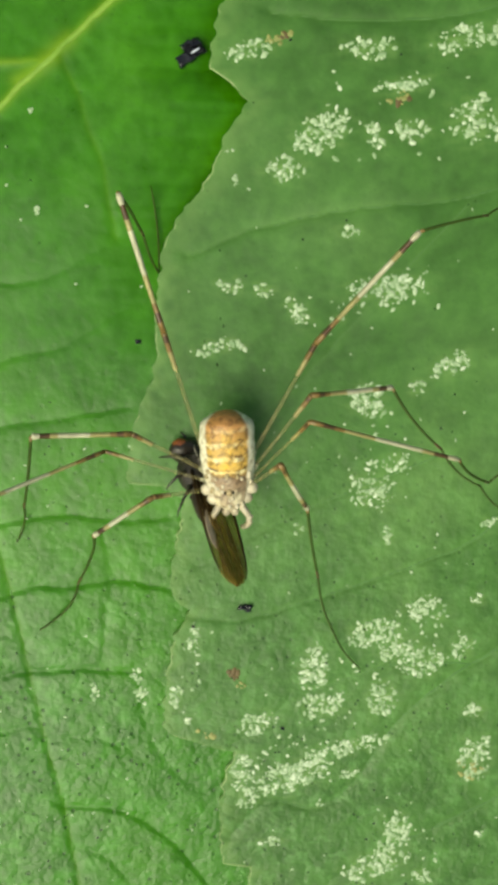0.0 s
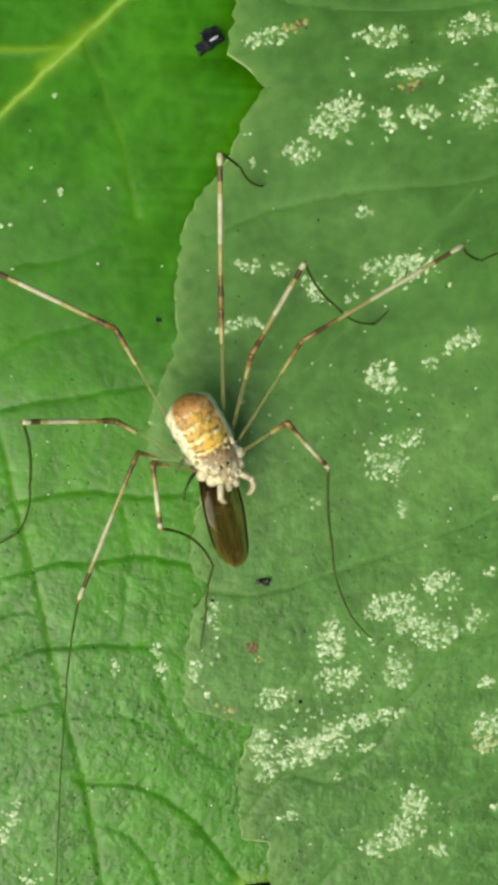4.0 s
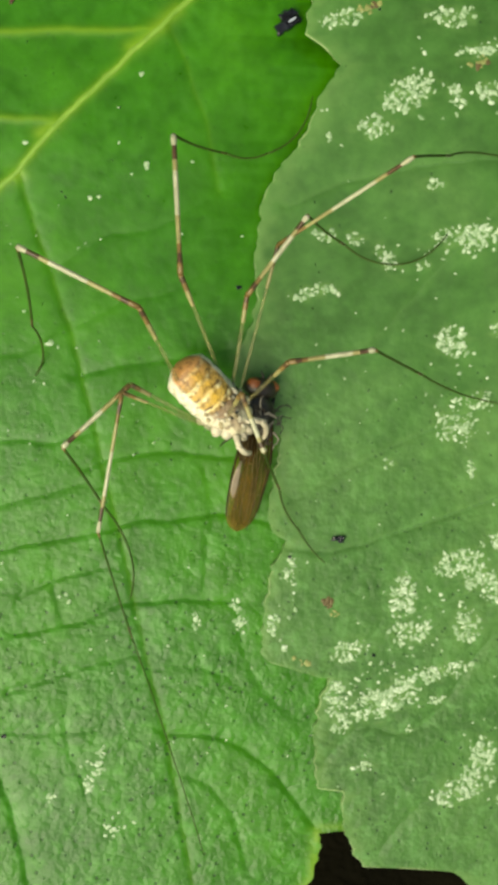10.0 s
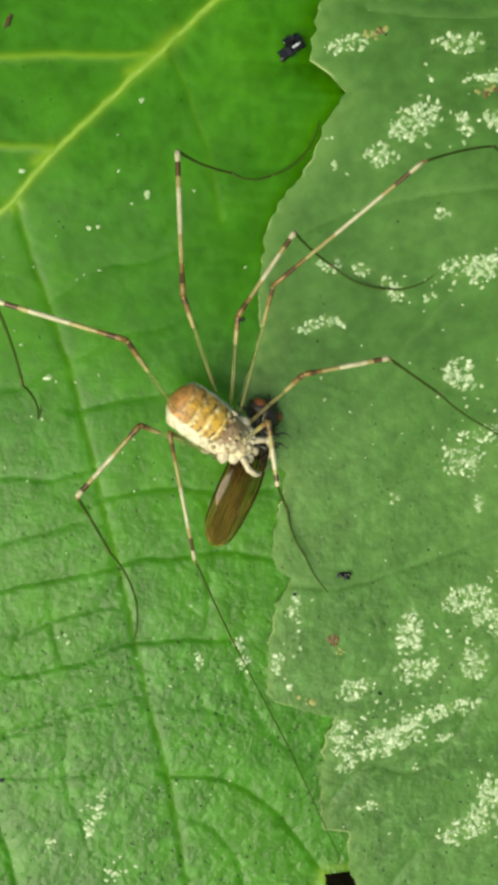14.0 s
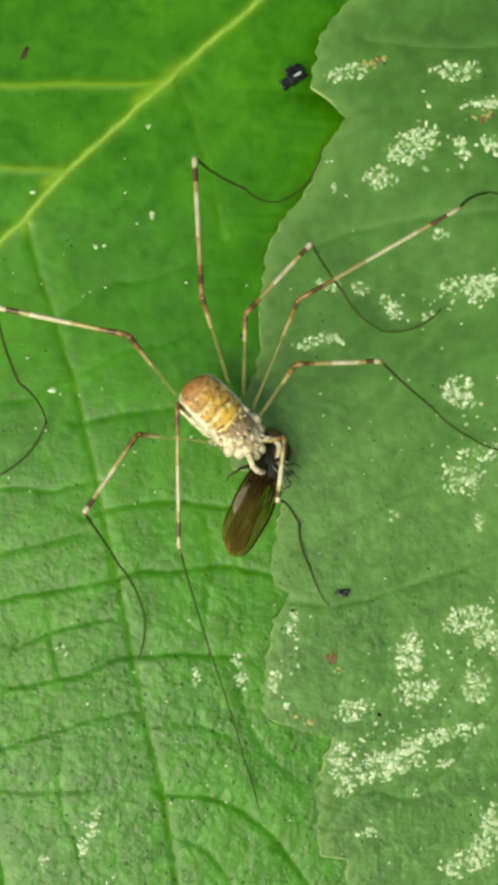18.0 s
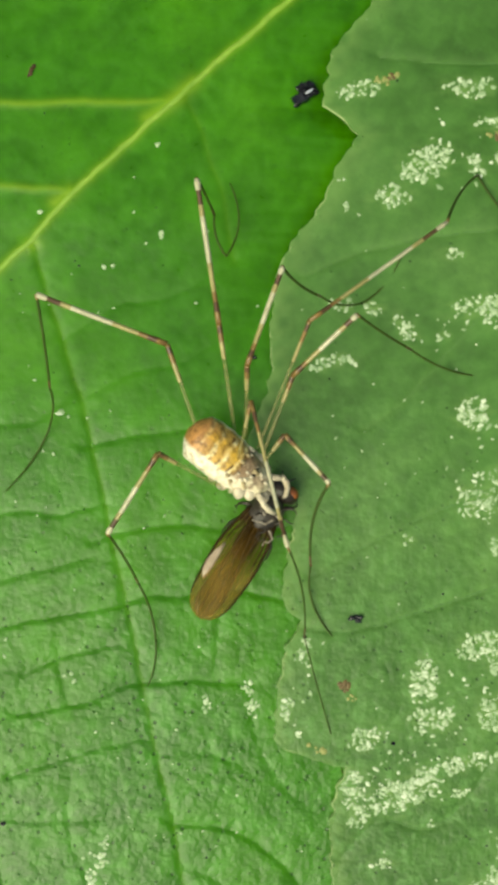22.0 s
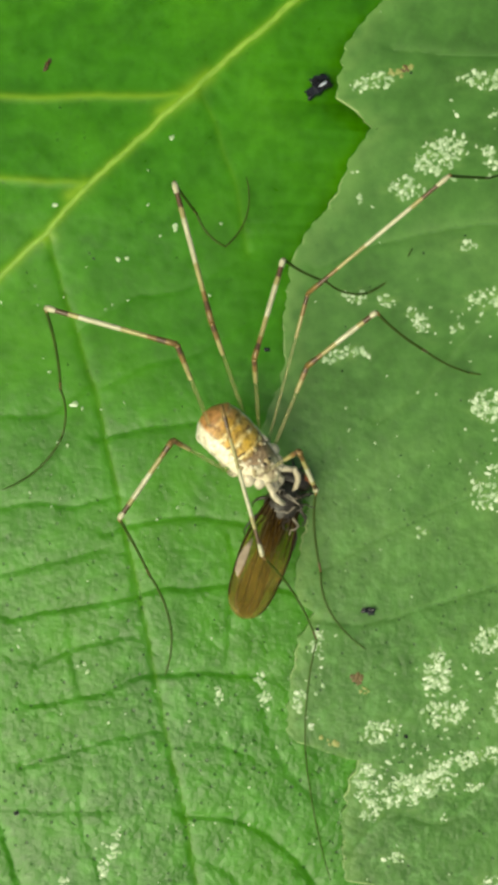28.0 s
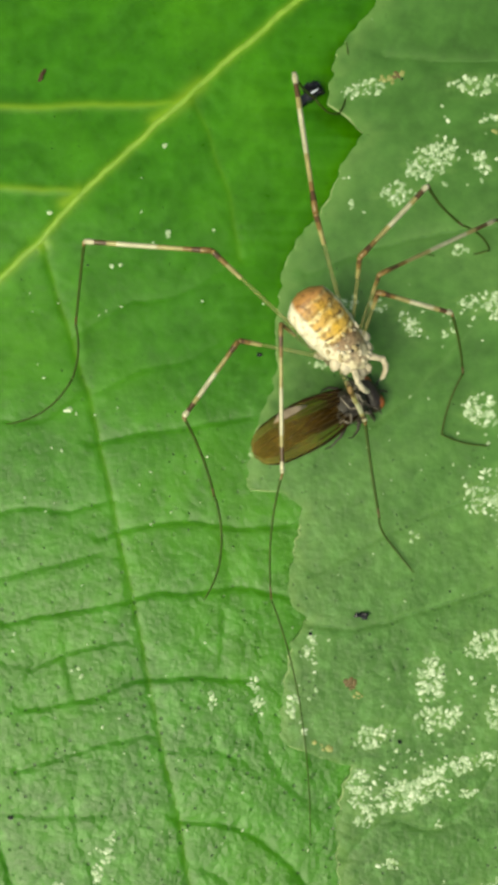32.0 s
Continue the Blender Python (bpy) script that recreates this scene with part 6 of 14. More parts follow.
    walk(LEGS['A'][4], [(0, pose(0.00687, -0.00059, -0.00512, -18.7, 22.0, -13.6)), (2.4, pose(0.00687, -0.00059, -0.00512, -18.7, 22.0, -13.6)), (2.65, pose(0.00677, -0.00026, -0.00505, -14.5, 22.3, -11.5)), (2.9, pose(0.00655, 0.00062, -0.00486, -1.7, 23.2, -4.1)), (3.15, pose(0.00630, 0.00188, -0.00462, 21.2, 23.3, 12.7)), (3.4, pose(0.00607, 0.00335, -0.00441, 45.4, 19.4, 39.1)), (3.65, pose(0.00592, 0.00488, -0.00427, 55.1, 12.5, 61.3)), (3.9, pose(0.00594, 0.00625, -0.00415, 54.5, 7.6, 73.7)), (4.15, pose(0.00606, 0.00720, -0.00405, 51.8, 5.6, 79.8)), (4.4, pose(0.00614, 0.00755, -0.00400, 50.5, 5.1, 81.8)), (5, pose(0.00614, 0.00755, -0.00400, 50.5, 5.1, 81.8)), (5.5, pose(0.00628, 0.00724, -0.00406, 43.8, 4.0, 82.7)), (6, pose(0.00640, 0.00685, -0.00415, 36.8, 3.0, 85.2)), (7, pose(0.00613, 0.00665, -0.00452, 40.1, 3.6, 88.5)), (7.5, pose(0.00563, 0.00619, -0.00527, 39.7, 0.9, 95.7)), (8, pose(0.00510, 0.00570, -0.00575, 42.0, -2.0, 102.8)), (8.5, pose(0.00548, 0.00537, -0.00533, 39.7, -3.6, 107.3)), (9, pose(0.00569, 0.00518, -0.00479, 38.2, -3.9, 112.5)), (9.5, pose(0.00431, 0.00524, -0.00501, 51.8, -5.0, 112.6)), (10, pose(0.00307, 0.00542, -0.00517, 66.9, -5.8, 107.4)), (10.5, pose(0.00364, 0.00583, -0.00486, 69.8, -0.2, 100.3)), (11, pose(0.00426, 0.00610, -0.00450, 69.8, 3.2, 94.5)), (11.5, pose(0.00420, 0.00586, -0.00460, 64.8, -0.1, 98.0)), (12, pose(0.00419, 0.00558, -0.00469, 60.4, -3.2, 102.2)), (13, pose(0.00519, 0.00571, -0.00438, 52.9, -1.1, 95.7)), (13.5, pose(0.00417, 0.00573, -0.00459, 60.9, 1.9, 86.6)), (14, pose(0.00290, 0.00573, -0.00475, 69.5, 6.0, 78.6)), (14.5, pose(0.00239, 0.00560, -0.00482, 74.5, 4.8, 81.5)), (15, pose(0.00212, 0.00550, -0.00484, 77.2, 1.3, 85.8)), (16.5, pose(0.00234, 0.00567, -0.00473, 81.3, -4.2, 91.2)), (18, pose(0.00302, 0.00599, -0.00455, 81.9, -7.3, 97.3)), (18.5, pose(0.00346, 0.00628, -0.00435, 80.3, -5.6, 97.0)), (19, pose(0.00405, 0.00653, -0.00400, 76.5, -3.1, 96.3)), (19.5, pose(0.00427, 0.00653, -0.00366, 66.7, -1.1, 98.0)), (20, pose(0.00423, 0.00657, -0.00344, 59.0, 0.5, 101.9)), (21, pose(0.00396, 0.00668, -0.00351, 59.1, -0.8, 111.5)), (21.5, pose(0.00410, 0.00656, -0.00360, 41.1, -2.7, 119.3)), (22, pose(0.00426, 0.00635, -0.00360, 28.1, -3.3, 126.1)), (23, pose(0.00354, 0.00617, -0.00382, 35.2, -5.3, 127.0)), (23.5, pose(0.00306, 0.00623, -0.00395, 48.9, -5.9, 120.9)), (24, pose(0.00272, 0.00629, -0.00402, 61.2, -5.7, 115.2)), (24.5, pose(0.00273, 0.00616, -0.00410, 55.5, -8.1, 121.1)), (25, pose(0.00280, 0.00605, -0.00418, 49.5, -10.4, 126.8)), (26.5, pose(0.00246, 0.00628, -0.00438, 59.6, -11.2, 118.1)), (28, pose(0.00209, 0.00658, -0.00439, 73.4, -8.1, 108.5)), (29, pose(0.00187, 0.00672, -0.00418, 79.4, -5.8, 102.1)), (29.5, pose(0.00172, 0.00657, -0.00427, 70.6, -10.5, 110.1)), (30, pose(0.00169, 0.00636, -0.00445, 57.7, -16.5, 119.4)), (30.25, pose(0.00218, 0.00644, -0.00469, 60.6, -18.0, 117.7)), (30.5, pose(0.00347, 0.00657, -0.00481, 76.9, -16.7, 115.5)), (30.75, pose(0.00514, 0.00644, -0.00475, 98.6, -14.0, 115.2)), (31, pose(0.00609, 0.00633, -0.00446, 107.1, -11.5, 112.8)), (31.125, pose(0.00617, 0.00632, -0.00408, 106.8, -8.5, 105.7)), (31.25, pose(0.00620, 0.00631, -0.00357, 105.6, -4.4, 92.6)), (31.375, pose(0.00620, 0.00640, -0.00310, 103.6, -1.4, 80.3)), (31.5, pose(0.00620, 0.00670, -0.00283, 102.8, -0.2, 73.8)), (31.75, pose(0.00627, 0.00785, -0.00288, 107.9, -1.0, 73.2)), (32, pose(0.00650, 0.00912, -0.00318, 115.7, -3.2, 76.6))])
    walk(LEGS['B'][0], [(0, pose(-0.00005, 0.00100, -0.00030, 8.2, 5.7, 148.2)), (2.4, pose(-0.00005, 0.00100, -0.00030, 8.2, 5.7, 148.2)), (2.65, pose(-0.00005, 0.00100, -0.00030, 7.7, 4.3, 148.2)), (2.9, pose(-0.00005, 0.00100, -0.00030, 6.4, 0.7, 148.5)), (3.15, pose(-0.00005, 0.00100, -0.00030, 4.0, -4.7, 149.5)), (3.4, pose(-0.00005, 0.00100, -0.00030, 0.6, -10.7, 151.3)), (3.65, pose(-0.00005, 0.00100, -0.00030, -3.6, -16.5, 153.6)), (3.9, pose(-0.00005, 0.00100, -0.00030, -7.8, -21.0, 155.9)), (4.15, pose(-0.00005, 0.00100, -0.00030, -11.1, -23.8, 157.5)), (4.4, pose(-0.00005, 0.00100, -0.00030, -12.3, -24.8, 158.2)), (5, pose(-0.00005, 0.00100, -0.00030, -12.3, -24.8, 158.2)), (5.5, pose(-0.00005, 0.00100, -0.00030, -14.3, -26.0, 158.0)), (6, pose(-0.00005, 0.00100, -0.00030, -15.6, -28.1, 155.5)), (6.5, pose(-0.00005, 0.00100, -0.00030, -14.3, -30.1, 150.4)), (7, pose(-0.00005, 0.00100, -0.00030, -12.9, -31.2, 146.3)), (7.5, pose(-0.00005, 0.00100, -0.00030, -14.1, -27.6, 147.5)), (8, pose(-0.00005, 0.00100, -0.00030, -16.2, -21.9, 150.8)), (8.5, pose(-0.00005, 0.00100, -0.00030, -17.3, -19.4, 148.1)), (9, pose(-0.00005, 0.00100, -0.00030, -18.1, -18.8, 145.0)), (9.5, pose(-0.00005, 0.00100, -0.00030, -18.5, -20.4, 154.1)), (10, pose(-0.00005, 0.00100, -0.00030, -18.3, -22.2, 162.6)), (11, pose(-0.00005, 0.00100, -0.00030, -21.9, -26.5, 156.2)), (12, pose(-0.00005, 0.00100, -0.00030, -21.9, -23.2, 157.3)), (12.5, pose(-0.00005, 0.00100, -0.00030, -22.5, -27.4, 155.2)), (13, pose(-0.00005, 0.00100, -0.00030, -23.0, -31.6, 153.1)), (14, pose(-0.00005, 0.00100, -0.00030, -20.0, -26.5, 152.5)), (15, pose(-0.00005, 0.00100, -0.00030, -14.9, -25.1, 161.0)), (18, pose(-0.00005, 0.00100, -0.00030, -18.3, -32.7, 159.8)), (19, pose(-0.00005, 0.00100, -0.00030, -21.8, -38.2, 156.1)), (19.25, pose(-0.00005, 0.00100, -0.00030, -23.2, -39.8, 157.0)), (19.5, pose(-0.00005, 0.00100, -0.00030, -25.0, -41.9, 158.8)), (19.75, pose(-0.00005, 0.00100, -0.00030, -26.6, -43.7, 160.6)), (20, pose(-0.00005, 0.00100, -0.00030, -27.1, -44.6, 161.2)), (20.5, pose(-0.00005, 0.00100, -0.00030, -23.7, -40.6, 155.9)), (21, pose(-0.00005, 0.00100, -0.00030, -20.6, -34.8, 150.2)), (21.25, pose(-0.00005, 0.00100, -0.00030, -20.1, -33.1, 148.8)), (21.5, pose(-0.00005, 0.00100, -0.00030, -19.6, -31.2, 147.4)), (21.75, pose(-0.00005, 0.00100, -0.00030, -19.3, -29.7, 146.4)), (22, pose(-0.00005, 0.00100, -0.00030, -19.3, -29.0, 146.1)), (22.5, pose(-0.00005, 0.00100, -0.00030, -21.0, -31.7, 149.0)), (23, pose(-0.00005, 0.00100, -0.00030, -23.4, -34.6, 153.1)), (24, pose(-0.00005, 0.00100, -0.00030, -25.9, -34.1, 159.5)), (25, pose(-0.00005, 0.00100, -0.00030, -24.6, -28.7, 159.0)), (28, pose(-0.00005, 0.00100, -0.00030, -27.4, -30.6, 165.8)), (28.5, pose(-0.00005, 0.00100, -0.00030, -23.1, -29.9, 161.9)), (29, pose(-0.00005, 0.00100, -0.00030, -18.5, -28.9, 157.5)), (30, pose(-0.00005, 0.00100, -0.00030, -19.6, -30.1, 158.3)), (30.5, pose(-0.00005, 0.00100, -0.00030, -20.0, -32.9, 159.6)), (31, pose(-0.00005, 0.00100, -0.00030, -20.7, -35.7, 162.3)), (31.125, pose(-0.00005, 0.00100, -0.00030, -20.1, -32.9, 162.7)), (31.25, pose(-0.00005, 0.00100, -0.00030, -18.8, -26.6, 163.0)), (31.375, pose(-0.00005, 0.00100, -0.00030, -17.9, -20.3, 163.7)), (31.5, pose(-0.00005, 0.00100, -0.00030, -17.4, -17.4, 164.7)), (31.562, pose(-0.00005, 0.00100, -0.00030, -17.4, -17.9, 165.2)), (31.625, pose(-0.00005, 0.00100, -0.00030, -17.5, -19.6, 165.9)), (31.688, pose(-0.00005, 0.00100, -0.00030, -17.6, -22.4, 166.6)), (31.75, pose(-0.00005, 0.00100, -0.00030, -17.8, -25.7, 167.4)), (31.812, pose(-0.00005, 0.00100, -0.00030, -18.1, -29.5, 168.3)), (31.875, pose(-0.00005, 0.00100, -0.00030, -18.5, -33.3, 169.2)), (31.938, pose(-0.00005, 0.00100, -0.00030, -19.0, -37.0, 170.2)), (32, pose(-0.00005, 0.00100, -0.00030, -19.4, -40.0, 171.1))])
    walk(LEGS['B'][1], [(0, pose(0.00566, 0, 0, -7.9, -6.9, -12.1)), (2.4, pose(0.00566, 0, 0, -7.9, -6.9, -12.1)), (2.65, pose(0.00566, 0, 0, -8.3, -5.9, -11.9)), (2.9, pose(0.00566, 0, 0, -9.0, -2.9, -11.3)), (3.15, pose(0.00566, 0, 0, -9.5, 1.9, -10.0)), (3.4, pose(0.00566, 0, 0, -9.0, 7.9, -8.1)), (3.65, pose(0.00566, 0, 0, -7.5, 13.6, -5.8)), (3.9, pose(0.00566, 0, 0, -5.4, 17.8, -3.6)), (4.15, pose(0.00566, 0, 0, -3.7, 20.1, -2.0)), (4.4, pose(0.00566, 0, 0, -3.0, 20.8, -1.4)), (5, pose(0.00566, 0, 0, -3.0, 20.8, -1.4)), (5.5, pose(0.00566, 0, 0, -3.4, 21.0, -3.3)), (6, pose(0.00566, 0, 0, -3.9, 21.5, -4.0)), (6.5, pose(0.00566, 0, 0, -4.8, 22.5, -3.8)), (7, pose(0.00566, 0, 0, -5.7, 23.0, -3.9)), (7.5, pose(0.00566, 0, 0, -5.0, 17.0, -2.8)), (8, pose(0.00566, 0, 0, -4.4, 9.6, -3.7)), (8.5, pose(0.00566, 0, 0, -4.3, 8.0, -10.5)), (9, pose(0.00566, 0, 0, -4.1, 9.5, -16.8)), (9.5, pose(0.00566, 0, 0, -5.5, 21.9, -19.0)), (10, pose(0.00566, 0, 0, -7.1, 32.0, -21.2)), (11, pose(0.00566, 0, 0, -7.6, 31.5, -22.8)), (12, pose(0.00566, 0, 0, -6.2, 29.3, -22.8)), (12.5, pose(0.00566, 0, 0, -7.9, 30.4, -22.6)), (13, pose(0.00566, 0, 0, -9.6, 31.3, -22.2)), (14, pose(0.00566, 0, 0, -7.5, 29.0, -19.7)), (15, pose(0.00566, 0, 0, -9.9, 35.2, -22.8)), (18, pose(0.00566, 0, 0, -11.2, 43.1, -20.7)), (19, pose(0.00566, 0, 0, -12.3, 44.3, -18.1)), (19.25, pose(0.00566, 0, 0, -13.2, 43.5, -18.3)), (19.5, pose(0.00566, 0, 0, -14.2, 41.4, -18.2)), (19.75, pose(0.00566, 0, 0, -15.0, 39.3, -17.8)), (20, pose(0.00566, 0, 0, -15.3, 38.3, -17.5)), (20.5, pose(0.00566, 0, 0, -10.3, 31.2, -9.2)), (21, pose(0.00566, 0, 0, -6.7, 21.7, -1.4)), (21.25, pose(0.00566, 0, 0, -6.5, 20.2, -0.9)), (21.5, pose(0.00566, 0, 0, -6.5, 19.4, -1.2)), (21.75, pose(0.00566, 0, 0, -6.6, 19.1, -1.8)), (22, pose(0.00566, 0, 0, -6.5, 19.0, -2.3)), (22.5, pose(0.00566, 0, 0, -6.2, 24.6, -3.0)), (23, pose(0.00566, 0, 0, -5.7, 31.2, -3.8)), (24, pose(0.00566, 0, 0, -5.3, 35.1, -5.7)), (25, pose(0.00566, 0, 0, -4.8, 25.3, -5.3)), (28, pose(0.00566, 0, 0, -4.7, 31.8, -7.4)), (28.5, pose(0.00566, 0, 0, -5.1, 32.1, -7.6)), (29, pose(0.00566, 0, 0, -5.5, 32.7, -7.4)), (30, pose(0.00566, 0, 0, -5.3, 34.3, -4.6)), (30.5, pose(0.00566, 0, 0, -6.3, 39.6, -6.6)), (31, pose(0.00566, 0, 0, -8.2, 45.2, -10.9)), (31.125, pose(0.00566, 0, 0, -8.5, 39.7, -12.5)), (31.25, pose(0.00566, 0, 0, -8.3, 26.6, -14.6)), (31.375, pose(0.00566, 0, 0, -7.6, 13.4, -17.0)), (31.5, pose(0.00566, 0, 0, -7.2, 7.5, -19.4)), (31.562, pose(0.00566, 0, 0, -7.5, 8.6, -20.3)), (31.625, pose(0.00566, 0, 0, -8.2, 11.8, -20.6)), (31.688, pose(0.00566, 0, 0, -9.2, 16.7, -20.6)), (31.75, pose(0.00566, 0, 0, -10.4, 22.8, -20.3)), (31.812, pose(0.00566, 0, 0, -11.7, 29.5, -20.1)), (31.875, pose(0.00566, 0, 0, -13.0, 36.4, -19.9)), (31.938, pose(0.00566, 0, 0, -14.4, 42.6, -20.1)), (32, pose(0.00566, 0, 0, -15.6, 47.8, -20.5))])
    walk(LEGS['B'][2], [(0, pose(0.01190, -0.00134, 0.00077, 157.6, 13.3, -49.9)), (2.4, pose(0.01190, -0.00134, 0.00077, -149.9, 13.3, -49.9)), (2.65, pose(0.01192, -0.00132, 0.00066, -88.0, 16.6, -53.6)), (2.9, pose(0.01196, -0.00125, 0.00032, -29.6, 25.8, -65.3)), (3.15, pose(0.01199, -0.00112, -0.00022, -39.9, 36.8, -85.2)), (3.4, pose(0.01196, -0.00090, -0.00089, -42.2, 44.2, -107.7)), (3.65, pose(0.01187, -0.00063, -0.00152, -30.4, 49.5, -124.8)), (3.9, pose(0.01177, -0.00038, -0.00196, -12.6, 55.3, -136.3)), (4.15, pose(0.01169, -0.00021, -0.00221, -3.6, 60.7, -144.3)), (4.4, pose(0.01166, -0.00015, -0.00229, -2.5, 62.9, -147.6)), (5, pose(0.01166, -0.00015, -0.00229, -2.5, 62.9, -147.6)), (5.5, pose(0.01165, -0.00035, -0.00230, -14.8, 60.4, -145.1)), (6, pose(0.01163, -0.00042, -0.00235, -64.7, 57.1, -142.7)), (6.5, pose(0.01159, -0.00040, -0.00246, -120.1, 54.0, -143.2)), (7, pose(0.01156, -0.00040, -0.00251, -137.8, 53.8, -139.8)), (7.5, pose(0.01180, -0.00030, -0.00189, -118.8, 56.8, -126.4)), (8, pose(0.01198, -0.00041, -0.00108, -89.9, 54.7, -113.7)), (8.5, pose(0.01192, -0.00116, -0.00089, -58.9, 48.9, -117.8)), (9, pose(0.01173, -0.00184, -0.00106, -43.4, 43.1, -126.7)), (9.5, pose(0.01130, -0.00194, -0.00240, -50.4, 34.4, -134.3)), (10, pose(0.01074, -0.00197, -0.00341, -47.4, 30.6, -135.8)), (11, pose(0.01071, -0.00212, -0.00336, -37.2, 35.3, -136.7)), (12, pose(0.01082, -0.00217, -0.00315, -49.9, 27.2, -135.8)), (12.5, pose(0.01078, -0.00213, -0.00325, -45.3, 30.9, -135.9)), (13, pose(0.01074, -0.00208, -0.00334, -39.3, 35.2, -136.5)), (14, pose(0.01096, -0.00190, -0.00311, -57.2, 27.5, -134.6)), (15, pose(0.01050, -0.00204, -0.00371, -65.2, 25.3, -141.2)), (18, pose(0.01005, -0.00166, -0.00440, -53.6, 19.6, -143.7)), (19, pose(0.01003, -0.00143, -0.00449, -48.8, 20.1, -146.4)), (19.25, pose(0.01009, -0.00146, -0.00442, -25.6, 24.4, -145.1)), (19.5, pose(0.01024, -0.00151, -0.00425, 19.7, 33.0, -141.1)), (19.75, pose(0.01040, -0.00152, -0.00407, 47.6, 41.6, -136.2)), (20, pose(0.01047, -0.00151, -0.00399, 62.1, 45.4, -133.8)), (20.5, pose(0.01108, -0.00088, -0.00334, 50.8, 43.1, -150.9)), (21, pose(0.01163, -0.00015, -0.00238, 11.4, 40.7, -164.3)), (21.25, pose(0.01169, -0.00010, -0.00222, 13.3, 42.3, -162.5)), (21.5, pose(0.01172, -0.00013, -0.00214, 15.6, 45.3, -160.1)), (21.75, pose(0.01173, -0.00019, -0.00211, 17.8, 48.1, -157.6)), (22, pose(0.01173, -0.00024, -0.00209, 19.4, 49.4, -155.6)), (22.5, pose(0.01150, -0.00031, -0.00267, 12.2, 46.5, -157.0)), (23, pose(0.01114, -0.00036, -0.00333, 3.4, 44.2, -158.7)), (24, pose(0.01089, -0.00053, -0.00370, 4.6, 41.4, -158.7)), (25, pose(0.01145, -0.00053, -0.00274, 0.6, 47.3, -161.6)), (28, pose(0.01108, -0.00071, -0.00339, -7.1, 44.2, -164.0)), (28.5, pose(0.01105, -0.00072, -0.00342, -1.1, 42.1, -163.6)), (29, pose(0.01102, -0.00070, -0.00348, 5.7, 39.9, -162.6)), (30, pose(0.01095, -0.00042, -0.00363, -1.3, 38.6, -161.9)), (30.5, pose(0.01058, -0.00057, -0.00410, 0.9, 36.6, -163.2)), (31, pose(0.01010, -0.00085, -0.00457, 3.9, 31.7, -166.6)), (31.125, pose(0.01049, -0.00107, -0.00411, 3.7, 35.8, -164.6)), (31.25, pose(0.01122, -0.00145, -0.00288, -0.6, 48.4, -155.1)), (31.375, pose(0.01164, -0.00183, -0.00149, -1.1, 60.6, -134.7)), (31.5, pose(0.01167, -0.00212, -0.00084, 19.4, 63.8, -122.9)), (31.562, pose(0.01162, -0.00220, -0.00096, 12.2, 62.9, -128.3)), (31.625, pose(0.01155, -0.00221, -0.00131, -0.4, 60.8, -135.7)), (31.688, pose(0.01142, -0.00216, -0.00185, -14.1, 57.3, -142.9)), (31.75, pose(0.01122, -0.00206, -0.00249, -25.2, 53.2, -148.4)), (31.812, pose(0.01091, -0.00192, -0.00317, -32.4, 48.8, -152.2)), (31.875, pose(0.01052, -0.00177, -0.00382, -36.1, 44.6, -154.6)), (31.938, pose(0.01010, -0.00162, -0.00436, -37.3, 41.1, -156.3)), (32, pose(0.00971, -0.00151, -0.00476, -37.4, 38.2, -157.5))])
